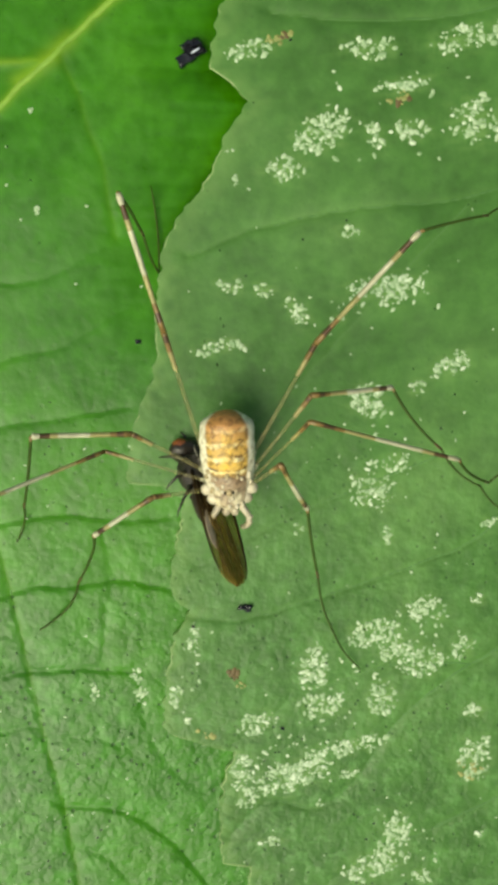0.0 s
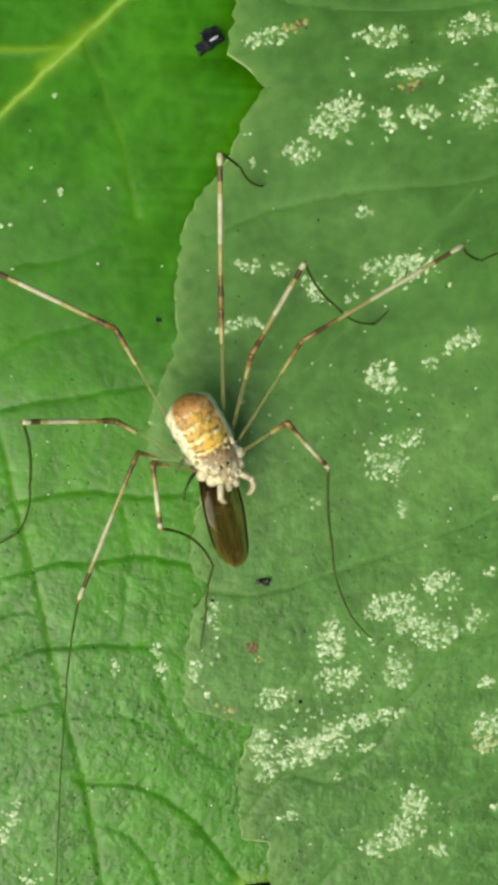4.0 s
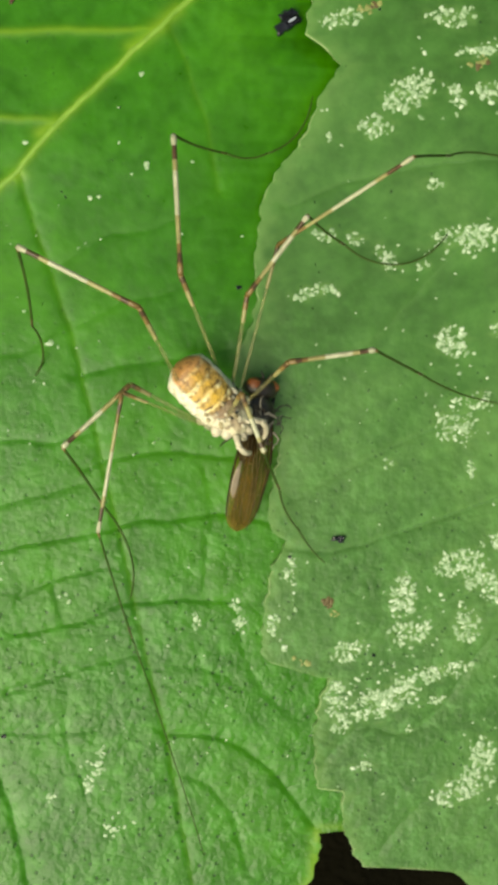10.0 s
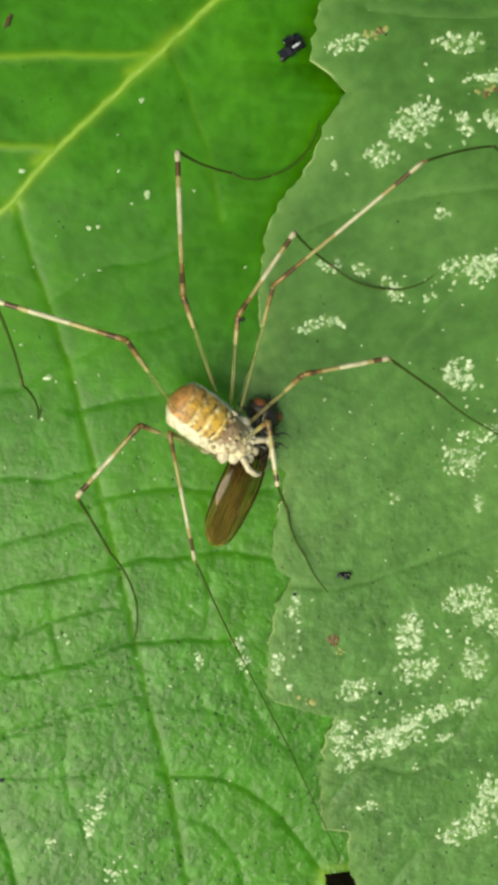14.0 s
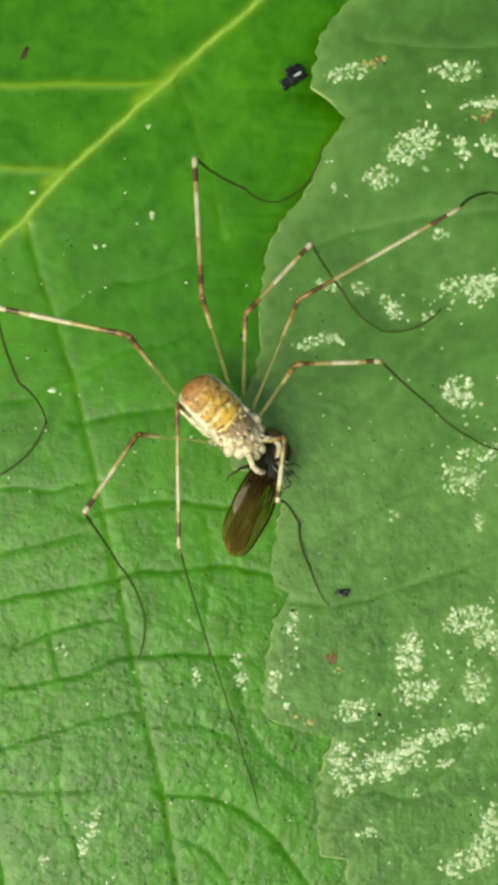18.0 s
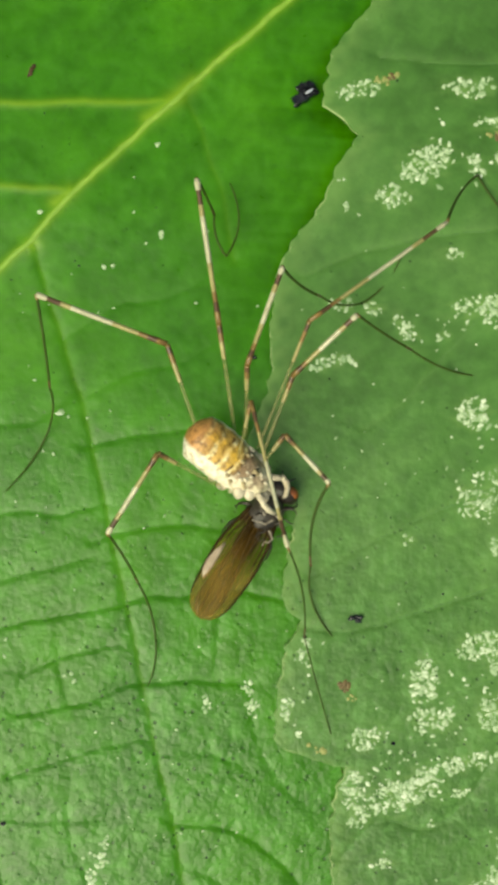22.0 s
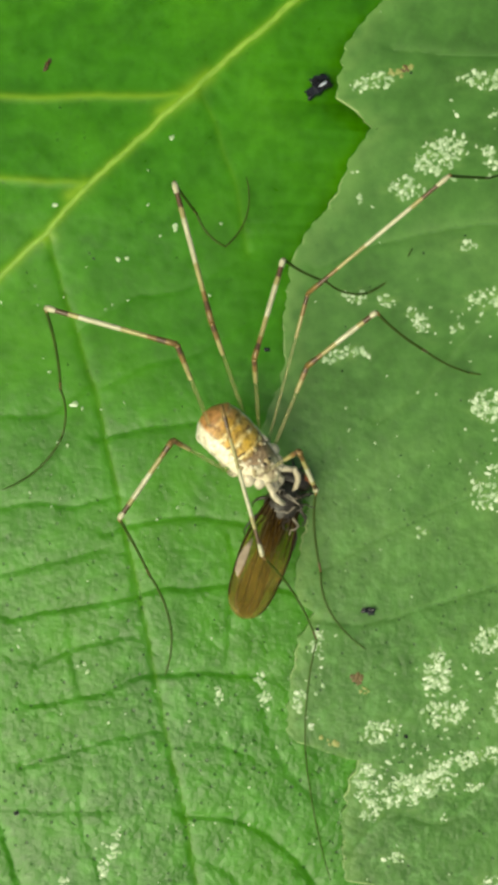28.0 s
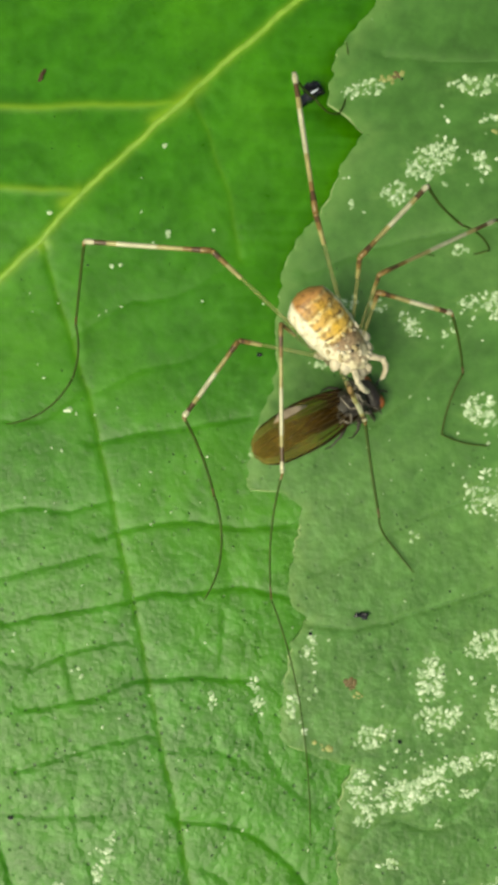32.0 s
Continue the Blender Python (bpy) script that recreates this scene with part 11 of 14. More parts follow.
    walk(LEGS['E'][4], [(0, pose(-0.00306, -0.00762, 0.00200, -134.7, -10.0, -108.4)), (2.4, pose(-0.00306, -0.00762, 0.00200, -134.7, -10.0, -108.4)), (3.4, pose(-0.00245, -0.00825, 0.00143, -125.8, -7.6, -104.4)), (4.4, pose(-0.00152, -0.00890, 0.00089, -117.9, -5.5, -99.6)), (5, pose(-0.00152, -0.00890, 0.00089, -117.9, -5.5, -99.6)), (5.25, pose(-0.00163, -0.00874, 0.00023, -118.7, -3.9, -100.4)), (5.5, pose(-0.00160, -0.00834, -0.00129, -121.9, -0.3, -103.7)), (5.75, pose(-0.00108, -0.00798, -0.00296, -123.9, 3.8, -106.4)), (6, pose(-0.00029, -0.00799, -0.00412, -121.6, 8.4, -103.4)), (6.25, pose(0.00052, -0.00817, -0.00494, -108.6, 13.2, -93.2)), (6.5, pose(0.00129, -0.00804, -0.00584, -91.5, 18.0, -82.4)), (6.75, pose(0.00188, -0.00764, -0.00657, -82.4, 22.5, -76.6)), (7, pose(0.00233, -0.00735, -0.00688, -79.4, 24.8, -75.6)), (7.5, pose(0.00346, -0.00728, -0.00665, -74.1, 22.9, -72.7)), (8, pose(0.00465, -0.00720, -0.00617, -69.7, 20.4, -67.5)), (8.5, pose(0.00501, -0.00773, -0.00579, -74.1, 18.2, -67.1)), (9, pose(0.00496, -0.00834, -0.00557, -79.1, 16.9, -69.5)), (9.5, pose(0.00423, -0.00833, -0.00616, -72.1, 19.5, -70.6)), (10, pose(0.00345, -0.00812, -0.00654, -66.5, 21.3, -73.9)), (10.5, pose(0.00355, -0.00803, -0.00631, -64.2, 18.1, -76.3)), (11, pose(0.00376, -0.00799, -0.00597, -65.2, 16.7, -80.3)), (12, pose(0.00437, -0.00819, -0.00585, -67.9, 17.2, -78.4)), (13, pose(0.00342, -0.00791, -0.00608, -71.3, 17.2, -81.2)), (13.5, pose(0.00431, -0.00837, -0.00593, -67.9, 16.0, -82.0)), (14, pose(0.00516, -0.00882, -0.00568, -67.5, 16.1, -82.1)), (14.5, pose(0.00429, -0.00900, -0.00585, -81.6, 22.7, -73.3)), (15, pose(0.00356, -0.00906, -0.00593, -89.8, 30.4, -67.0)), (16.5, pose(0.00302, -0.00913, -0.00572, -91.1, 27.5, -73.7)), (18, pose(0.00243, -0.00882, -0.00562, -86.5, 21.5, -88.6)), (18.5, pose(0.00174, -0.00774, -0.00547, -104.2, 25.0, -85.6)), (19, pose(0.00162, -0.00653, -0.00541, -102.9, 23.4, -85.0)), (19.5, pose(0.00322, -0.00647, -0.00567, -53.9, 13.9, -94.7)), (20, pose(0.00471, -0.00646, -0.00551, -24.0, 11.2, -102.3)), (20.5, pose(0.00386, -0.00649, -0.00630, -41.2, 12.4, -94.4)), (21, pose(0.00288, -0.00651, -0.00677, -56.9, 16.5, -87.6)), (21.5, pose(0.00447, -0.00621, -0.00676, -51.8, 21.9, -81.9)), (22, pose(0.00630, -0.00601, -0.00617, -48.2, 25.7, -74.7)), (23, pose(0.00695, -0.00602, -0.00593, -35.5, 22.4, -72.9)), (24, pose(0.00691, -0.00594, -0.00577, -26.1, 22.1, -72.7)), (24.5, pose(0.00701, -0.00628, -0.00570, -33.0, 22.3, -70.4)), (25, pose(0.00705, -0.00658, -0.00562, -44.2, 22.9, -68.9)), (26.5, pose(0.00656, -0.00634, -0.00579, -39.2, 23.2, -70.3)), (28, pose(0.00595, -0.00589, -0.00623, -39.4, 25.3, -72.3)), (28.5, pose(0.00526, -0.00588, -0.00687, -45.1, 26.1, -74.9)), (29, pose(0.00453, -0.00587, -0.00743, -49.8, 26.7, -76.6)), (30, pose(0.00438, -0.00552, -0.00781, -46.8, 30.3, -67.8)), (30.5, pose(0.00337, -0.00609, -0.00807, -50.9, 28.2, -75.9)), (31, pose(0.00184, -0.00666, -0.00772, -56.7, 22.4, -92.5)), (31.25, pose(0.00002, -0.00698, -0.00612, -90.0, 15.3, -98.4)), (31.5, pose(-0.00188, -0.00696, -0.00374, -121.7, 9.6, -101.3)), (31.625, pose(-0.00242, -0.00680, -0.00279, -129.8, 13.2, -97.3)), (31.75, pose(-0.00277, -0.00639, -0.00175, -136.1, 20.6, -92.3)), (31.875, pose(-0.00290, -0.00579, -0.00077, -140.3, 25.0, -90.9)), (32, pose(-0.00288, -0.00521, 0.00003, -144.4, 24.3, -93.4))])
    walk(LEGS['F'][0], [(0, pose(0.00045, -0.00110, -0.00035, 0.8, -18.3, -125.3)), (2.4, pose(0.00045, -0.00110, -0.00035, 0.8, -18.3, -125.3)), (3.4, pose(0.00045, -0.00110, -0.00035, -5.0, -5.9, -139.0)), (4.4, pose(0.00045, -0.00110, -0.00035, -12.5, 4.1, -153.1)), (5, pose(0.00045, -0.00110, -0.00035, -12.5, 4.1, -153.1)), (5.25, pose(0.00045, -0.00110, -0.00035, -13.0, -0.4, -153.4)), (5.5, pose(0.00045, -0.00110, -0.00035, -14.0, -11.2, -153.9)), (5.75, pose(0.00045, -0.00110, -0.00035, -15.3, -22.8, -154.2)), (6, pose(0.00045, -0.00110, -0.00035, -16.2, -29.9, -154.9)), (6.5, pose(0.00045, -0.00110, -0.00035, -16.5, -35.9, -157.4)), (7, pose(0.00045, -0.00110, -0.00035, -15.0, -39.3, -161.7)), (7.5, pose(0.00045, -0.00110, -0.00035, -12.4, -39.2, -166.4)), (8, pose(0.00045, -0.00110, -0.00035, -11.2, -38.7, -168.9)), (8.25, pose(0.00045, -0.00110, -0.00035, -12.2, -35.4, -170.1)), (8.5, pose(0.00045, -0.00110, -0.00035, -14.4, -26.5, -171.8)), (8.75, pose(0.00045, -0.00110, -0.00035, -15.9, -16.6, -173.7)), (9, pose(0.00045, -0.00110, -0.00035, -16.5, -10.5, -174.3)), (9.5, pose(0.00045, -0.00110, -0.00035, -14.2, -6.0, -168.3)), (10, pose(0.00045, -0.00110, -0.00035, -11.7, -3.3, -162.9)), (11, pose(0.00045, -0.00110, -0.00035, -16.1, 3.2, -173.1)), (12, pose(0.00045, -0.00110, -0.00035, -15.7, 3.4, -167.3)), (13, pose(0.00045, -0.00110, -0.00035, -18.3, -1.2, -167.0)), (13.5, pose(0.00045, -0.00110, -0.00035, -18.0, -13.0, -164.4)), (14, pose(0.00045, -0.00110, -0.00035, -17.0, -22.6, -161.0)), (15, pose(0.00045, -0.00110, -0.00035, -11.5, -17.0, -148.8)), (18, pose(0.00045, -0.00110, -0.00035, -16.9, -12.5, -142.6)), (19, pose(0.00045, -0.00110, -0.00035, -22.7, -17.9, -141.6)), (19.5, pose(0.00045, -0.00110, -0.00035, -23.0, -19.6, -145.7)), (20, pose(0.00045, -0.00110, -0.00035, -22.2, -22.1, -150.3)), (21, pose(0.00045, -0.00110, -0.00035, -23.8, -25.9, -148.5)), (21.5, pose(0.00045, -0.00110, -0.00035, -22.1, -24.3, -154.0)), (22, pose(0.00045, -0.00110, -0.00035, -20.1, -21.3, -160.6)), (22.5, pose(0.00045, -0.00110, -0.00035, -19.4, -19.4, -163.9)), (23, pose(0.00045, -0.00110, -0.00035, -19.0, -18.4, -165.8)), (24, pose(0.00045, -0.00110, -0.00035, -19.6, -20.7, -160.4)), (25, pose(0.00045, -0.00110, -0.00035, -17.6, -22.1, -162.3)), (26.5, pose(0.00045, -0.00110, -0.00035, -18.5, -23.2, -158.7)), (28, pose(0.00045, -0.00110, -0.00035, -19.9, -25.2, -154.9)), (29, pose(0.00045, -0.00110, -0.00035, -15.3, -33.1, -155.8)), (30, pose(0.00045, -0.00110, -0.00035, -18.0, -30.9, -150.6)), (30.5, pose(0.00045, -0.00110, -0.00035, -17.6, -27.1, -151.2)), (31, pose(0.00045, -0.00110, -0.00035, -16.6, -20.7, -152.2)), (31.25, pose(0.00045, -0.00110, -0.00035, -16.8, -9.6, -145.3)), (31.5, pose(0.00045, -0.00110, -0.00035, -16.5, 1.4, -135.6)), (31.75, pose(0.00045, -0.00110, -0.00035, -16.0, 2.3, -136.9)), (32, pose(0.00045, -0.00110, -0.00035, -15.8, 1.8, -142.1))])
    walk(LEGS['F'][1], [(0, pose(0.00375, 0, 0, 20.7, 2.2, 29.5)), (2.4, pose(0.00375, 0, 0, 20.7, 2.2, 29.5)), (3.4, pose(0.00375, 0, 0, 17.2, -10.4, 27.8)), (4.4, pose(0.00375, 0, 0, 14.1, -23.1, 25.0)), (5, pose(0.00375, 0, 0, 14.1, -23.1, 25.0)), (5.25, pose(0.00375, 0, 0, 15.0, -16.5, 29.1)), (5.5, pose(0.00375, 0, 0, 20.1, -1.2, 39.4)), (5.75, pose(0.00375, 0, 0, 29.9, 12.5, 52.2)), (6, pose(0.00375, 0, 0, 37.7, 17.7, 61.9)), (6.5, pose(0.00375, 0, 0, 45.5, 17.6, 73.7)), (7, pose(0.00375, 0, 0, 49.3, 17.1, 82.1)), (7.5, pose(0.00375, 0, 0, 48.8, 22.3, 88.2)), (8, pose(0.00375, 0, 0, 48.4, 27.9, 92.4)), (8.25, pose(0.00375, 0, 0, 44.3, 25.4, 89.2)), (8.5, pose(0.00375, 0, 0, 33.8, 17.3, 80.7)), (8.75, pose(0.00375, 0, 0, 23.0, 6.5, 72.8)), (9, pose(0.00375, 0, 0, 17.1, -0.1, 69.5)), (9.5, pose(0.00375, 0, 0, 14.5, -0.9, 70.0)), (10, pose(0.00375, 0, 0, 12.9, 0.4, 71.2)), (11, pose(0.00375, 0, 0, 5.3, -3.9, 67.1)), (12, pose(0.00375, 0, 0, 6.2, -5.3, 66.8)), (13, pose(0.00375, 0, 0, 10.6, -2.7, 67.0)), (13.5, pose(0.00375, 0, 0, 21.8, 6.6, 72.4)), (14, pose(0.00375, 0, 0, 32.0, 13.3, 77.4)), (15, pose(0.00375, 0, 0, 26.8, 9.1, 66.7)), (18, pose(0.00375, 0, 0, 26.7, 0.9, 64.6)), (19, pose(0.00375, 0, 0, 34.7, 9.9, 68.4)), (19.5, pose(0.00375, 0, 0, 36.4, 9.1, 78.1)), (20, pose(0.00375, 0, 0, 38.0, 8.5, 86.8)), (21, pose(0.00375, 0, 0, 43.1, 14.8, 90.4)), (21.5, pose(0.00375, 0, 0, 39.4, 15.9, 92.1)), (22, pose(0.00375, 0, 0, 33.7, 14.8, 92.7)), (22.5, pose(0.00375, 0, 0, 30.1, 7.8, 90.2)), (23, pose(0.00375, 0, 0, 28.4, 1.6, 88.5)), (24, pose(0.00375, 0, 0, 33.1, 11.7, 91.1)), (25, pose(0.00375, 0, 0, 33.9, 10.6, 93.7)), (26.5, pose(0.00375, 0, 0, 36.2, 12.9, 92.7)), (28, pose(0.00375, 0, 0, 39.8, 16.2, 92.8)), (29, pose(0.00375, 0, 0, 45.6, 19.4, 92.9)), (30, pose(0.00375, 0, 0, 46.6, 24.6, 93.5)), (30.5, pose(0.00375, 0, 0, 41.2, 23.2, 87.8)), (31, pose(0.00375, 0, 0, 33.2, 17.3, 80.9)), (31.25, pose(0.00375, 0, 0, 24.0, 5.6, 70.0)), (31.5, pose(0.00375, 0, 0, 16.6, -7.6, 56.9)), (31.75, pose(0.00375, 0, 0, 15.3, -5.3, 58.4)), (32, pose(0.00375, 0, 0, 14.1, 0.5, 65.1))])
    walk(LEGS['F'][2], [(0, pose(0.00740, 0.00207, -0.00016, 178.4, 21.6, 118.2)), (2.4, pose(0.00740, 0.00207, -0.00016, 177.8, 21.6, 118.2)), (3.4, pose(0.00740, 0.00192, 0.00076, 110.7, 29.5, 121.8)), (4.4, pose(0.00725, 0.00163, 0.00164, 61.9, 37.8, 120.8)), (5, pose(0.00725, 0.00163, 0.00164, 61.9, 37.8, 120.8)), (5.25, pose(0.00726, 0.00196, 0.00119, 66.4, 36.3, 127.0)), (5.5, pose(0.00699, 0.00266, 0.00009, 74.1, 30.6, 137.9)), (5.75, pose(0.00626, 0.00324, -0.00091, 76.4, 23.0, 144.1)), (6, pose(0.00563, 0.00353, -0.00127, 76.0, 17.9, 146.6)), (6.5, pose(0.00487, 0.00384, -0.00127, 79.9, 10.7, 152.6)), (7, pose(0.00430, 0.00397, -0.00123, 89.2, 4.8, 158.1)), (7.5, pose(0.00388, 0.00388, -0.00159, 128.5, -1.7, 159.9)), (8, pose(0.00360, 0.00370, -0.00196, 153.1, -8.3, 161.0)), (8.25, pose(0.00380, 0.00379, -0.00180, 145.0, -5.5, 161.8)), (8.5, pose(0.00440, 0.00395, -0.00124, 122.6, 4.3, 161.1)), (8.75, pose(0.00498, 0.00398, -0.00048, 90.8, 16.4, 157.9)), (9, pose(0.00522, 0.00393, 0.00001, 61.5, 23.9, 154.2)), (9.5, pose(0.00518, 0.00394, 0.00007, 25.5, 27.1, 151.8)), (10, pose(0.00510, 0.00397, -0.00003, 12.3, 27.8, 151.0)), (11, pose(0.00538, 0.00385, 0.00029, 4.3, 33.4, 146.7)), (12, pose(0.00539, 0.00384, 0.00039, 7.6, 32.5, 145.6)), (13, pose(0.00539, 0.00386, 0.00019, 15.7, 34.4, 144.7)), (13.5, pose(0.00501, 0.00397, -0.00048, 20.0, 25.3, 148.5)), (14, pose(0.00464, 0.00398, -0.00097, 19.2, 16.3, 149.0)), (15, pose(0.00539, 0.00380, -0.00067, 17.7, 16.9, 144.2)), (18, pose(0.00555, 0.00379, -0.00007, 21.4, 24.2, 135.4)), (19, pose(0.00527, 0.00384, -0.00072, 38.8, 17.0, 134.8)), (19.5, pose(0.00461, 0.00405, -0.00066, 49.9, 19.1, 145.2)), (20, pose(0.00399, 0.00414, -0.00062, 52.5, 21.0, 155.3)), (21, pose(0.00373, 0.00405, -0.00107, 38.3, 16.6, 151.2)), (21.5, pose(0.00361, 0.00403, -0.00115, 38.4, 18.7, 153.7)), (22, pose(0.00356, 0.00405, -0.00107, 39.6, 22.8, 157.5)), (22.5, pose(0.00374, 0.00415, -0.00057, 40.0, 26.8, 159.5)), (23, pose(0.00386, 0.00419, -0.00011, 39.3, 29.0, 160.2)), (24, pose(0.00367, 0.00410, -0.00085, 41.0, 16.1, 155.8)), (25, pose(0.00349, 0.00411, -0.00077, 45.4, 15.2, 158.2)), (26.5, pose(0.00356, 0.00408, -0.00093, 34.7, 16.6, 157.3)), (28, pose(0.00356, 0.00402, -0.00117, 33.1, 16.3, 156.1)), (29, pose(0.00355, 0.00395, -0.00139, 36.4, 8.3, 150.6)), (30, pose(0.00352, 0.00380, -0.00175, 42.3, 4.5, 148.1)), (30.5, pose(0.00390, 0.00385, -0.00165, 25.2, 13.3, 147.4)), (31, pose(0.00439, 0.00395, -0.00125, 17.6, 25.4, 145.4)), (31.25, pose(0.00518, 0.00392, -0.00041, 15.3, 33.6, 132.8)), (31.5, pose(0.00602, 0.00348, 0.00056, 9.4, 37.1, 109.7)), (31.75, pose(0.00594, 0.00355, 0.00039, 21.5, 29.9, 112.0)), (32, pose(0.00552, 0.00380, -0.00004, 50.7, 18.7, 123.4))])
    walk(LEGS['F'][3], [(0, pose(0.00545, 0.00569, -0.00179, 60.3, 34.2, 117.8)), (2.4, pose(0.00545, 0.00569, -0.00179, 60.3, 34.2, 117.8)), (3.4, pose(0.00537, 0.00519, -0.00142, 66.0, 32.3, 111.8)), (4.4, pose(0.00546, 0.00463, -0.00107, 69.5, 29.7, 105.6)), (5, pose(0.00546, 0.00463, -0.00107, 69.5, 29.7, 105.6)), (5.25, pose(0.00512, 0.00480, -0.00143, 74.7, 28.2, 109.4)), (5.5, pose(0.00417, 0.00522, -0.00216, 85.8, 23.6, 117.2)), (5.75, pose(0.00296, 0.00563, -0.00263, 95.6, 17.1, 123.9)), (6, pose(0.00212, 0.00585, -0.00263, 99.0, 12.6, 128.2)), (6.5, pose(0.00101, 0.00584, -0.00209, 91.0, 7.5, 136.7)), (7, pose(0.00022, 0.00562, -0.00160, 83.5, 4.5, 145.2)), (7.5, pose(-0.00028, 0.00540, -0.00147, 85.4, 6.0, 150.3)), (8, pose(-0.00054, 0.00513, -0.00133, 86.2, 7.0, 153.3)), (8.25, pose(-0.00038, 0.00516, -0.00137, 82.2, 8.5, 151.9)), (8.5, pose(0.00023, 0.00538, -0.00158, 74.4, 12.6, 147.6)), (8.75, pose(0.00105, 0.00558, -0.00173, 66.9, 16.1, 142.9)), (9, pose(0.00158, 0.00569, -0.00178, 63.8, 16.4, 141.0)), (9.5, pose(0.00171, 0.00580, -0.00195, 69.4, 10.9, 144.1)), (10, pose(0.00168, 0.00587, -0.00210, 77.0, 6.6, 146.4)), (11, pose(0.00229, 0.00588, -0.00215, 86.5, 7.9, 144.9)), (12, pose(0.00232, 0.00595, -0.00199, 77.0, 10.6, 142.7)), (13, pose(0.00241, 0.00596, -0.00231, 84.7, 5.3, 136.9)), (13.5, pose(0.00160, 0.00606, -0.00238, 84.4, 1.2, 140.1)), (14, pose(0.00100, 0.00617, -0.00221, 82.6, -1.5, 142.9)), (15, pose(0.00195, 0.00628, -0.00195, 80.8, 0.3, 139.0)), (18, pose(0.00268, 0.00662, -0.00188, 81.2, 0.9, 126.6)), (19, pose(0.00229, 0.00684, -0.00201, 76.2, 2.2, 123.3)), (19.5, pose(0.00117, 0.00644, -0.00211, 74.0, 3.0, 127.2)), (20, pose(0.00024, 0.00587, -0.00221, 75.6, 2.2, 132.6)), (21, pose(0.00001, 0.00609, -0.00233, 93.9, -7.6, 132.8)), (21.5, pose(-0.00015, 0.00589, -0.00257, 93.3, -7.6, 133.9)), (22, pose(-0.00021, 0.00561, -0.00278, 88.7, -5.1, 136.0)), (22.5, pose(0.00004, 0.00554, -0.00256, 72.2, 3.2, 141.0)), (23, pose(0.00022, 0.00550, -0.00226, 61.0, 10.8, 145.8)), (24, pose(-0.00020, 0.00585, -0.00208, 73.4, 5.5, 146.7)), (25, pose(-0.00048, 0.00570, -0.00193, 74.5, 9.1, 152.0)), (26.5, pose(-0.00035, 0.00572, -0.00220, 79.0, 2.2, 147.5)), (28, pose(-0.00032, 0.00575, -0.00241, 85.4, -5.7, 142.1)), (29, pose(-0.00026, 0.00610, -0.00203, 81.4, -6.8, 139.6)), (30, pose(-0.00022, 0.00614, -0.00210, 89.7, -9.5, 135.3)), (30.5, pose(0.00027, 0.00617, -0.00267, 98.0, -14.8, 134.3)), (31, pose(0.00110, 0.00622, -0.00315, 106.8, -17.3, 132.6)), (31.25, pose(0.00268, 0.00663, -0.00285, 93.1, -9.9, 121.9)), (31.5, pose(0.00483, 0.00680, -0.00211, 27.4, -1.2, 103.9)), (31.75, pose(0.00451, 0.00711, -0.00182, 51.9, 1.8, 101.4)), (32, pose(0.00321, 0.00730, -0.00146, 74.7, 5.3, 107.8))])
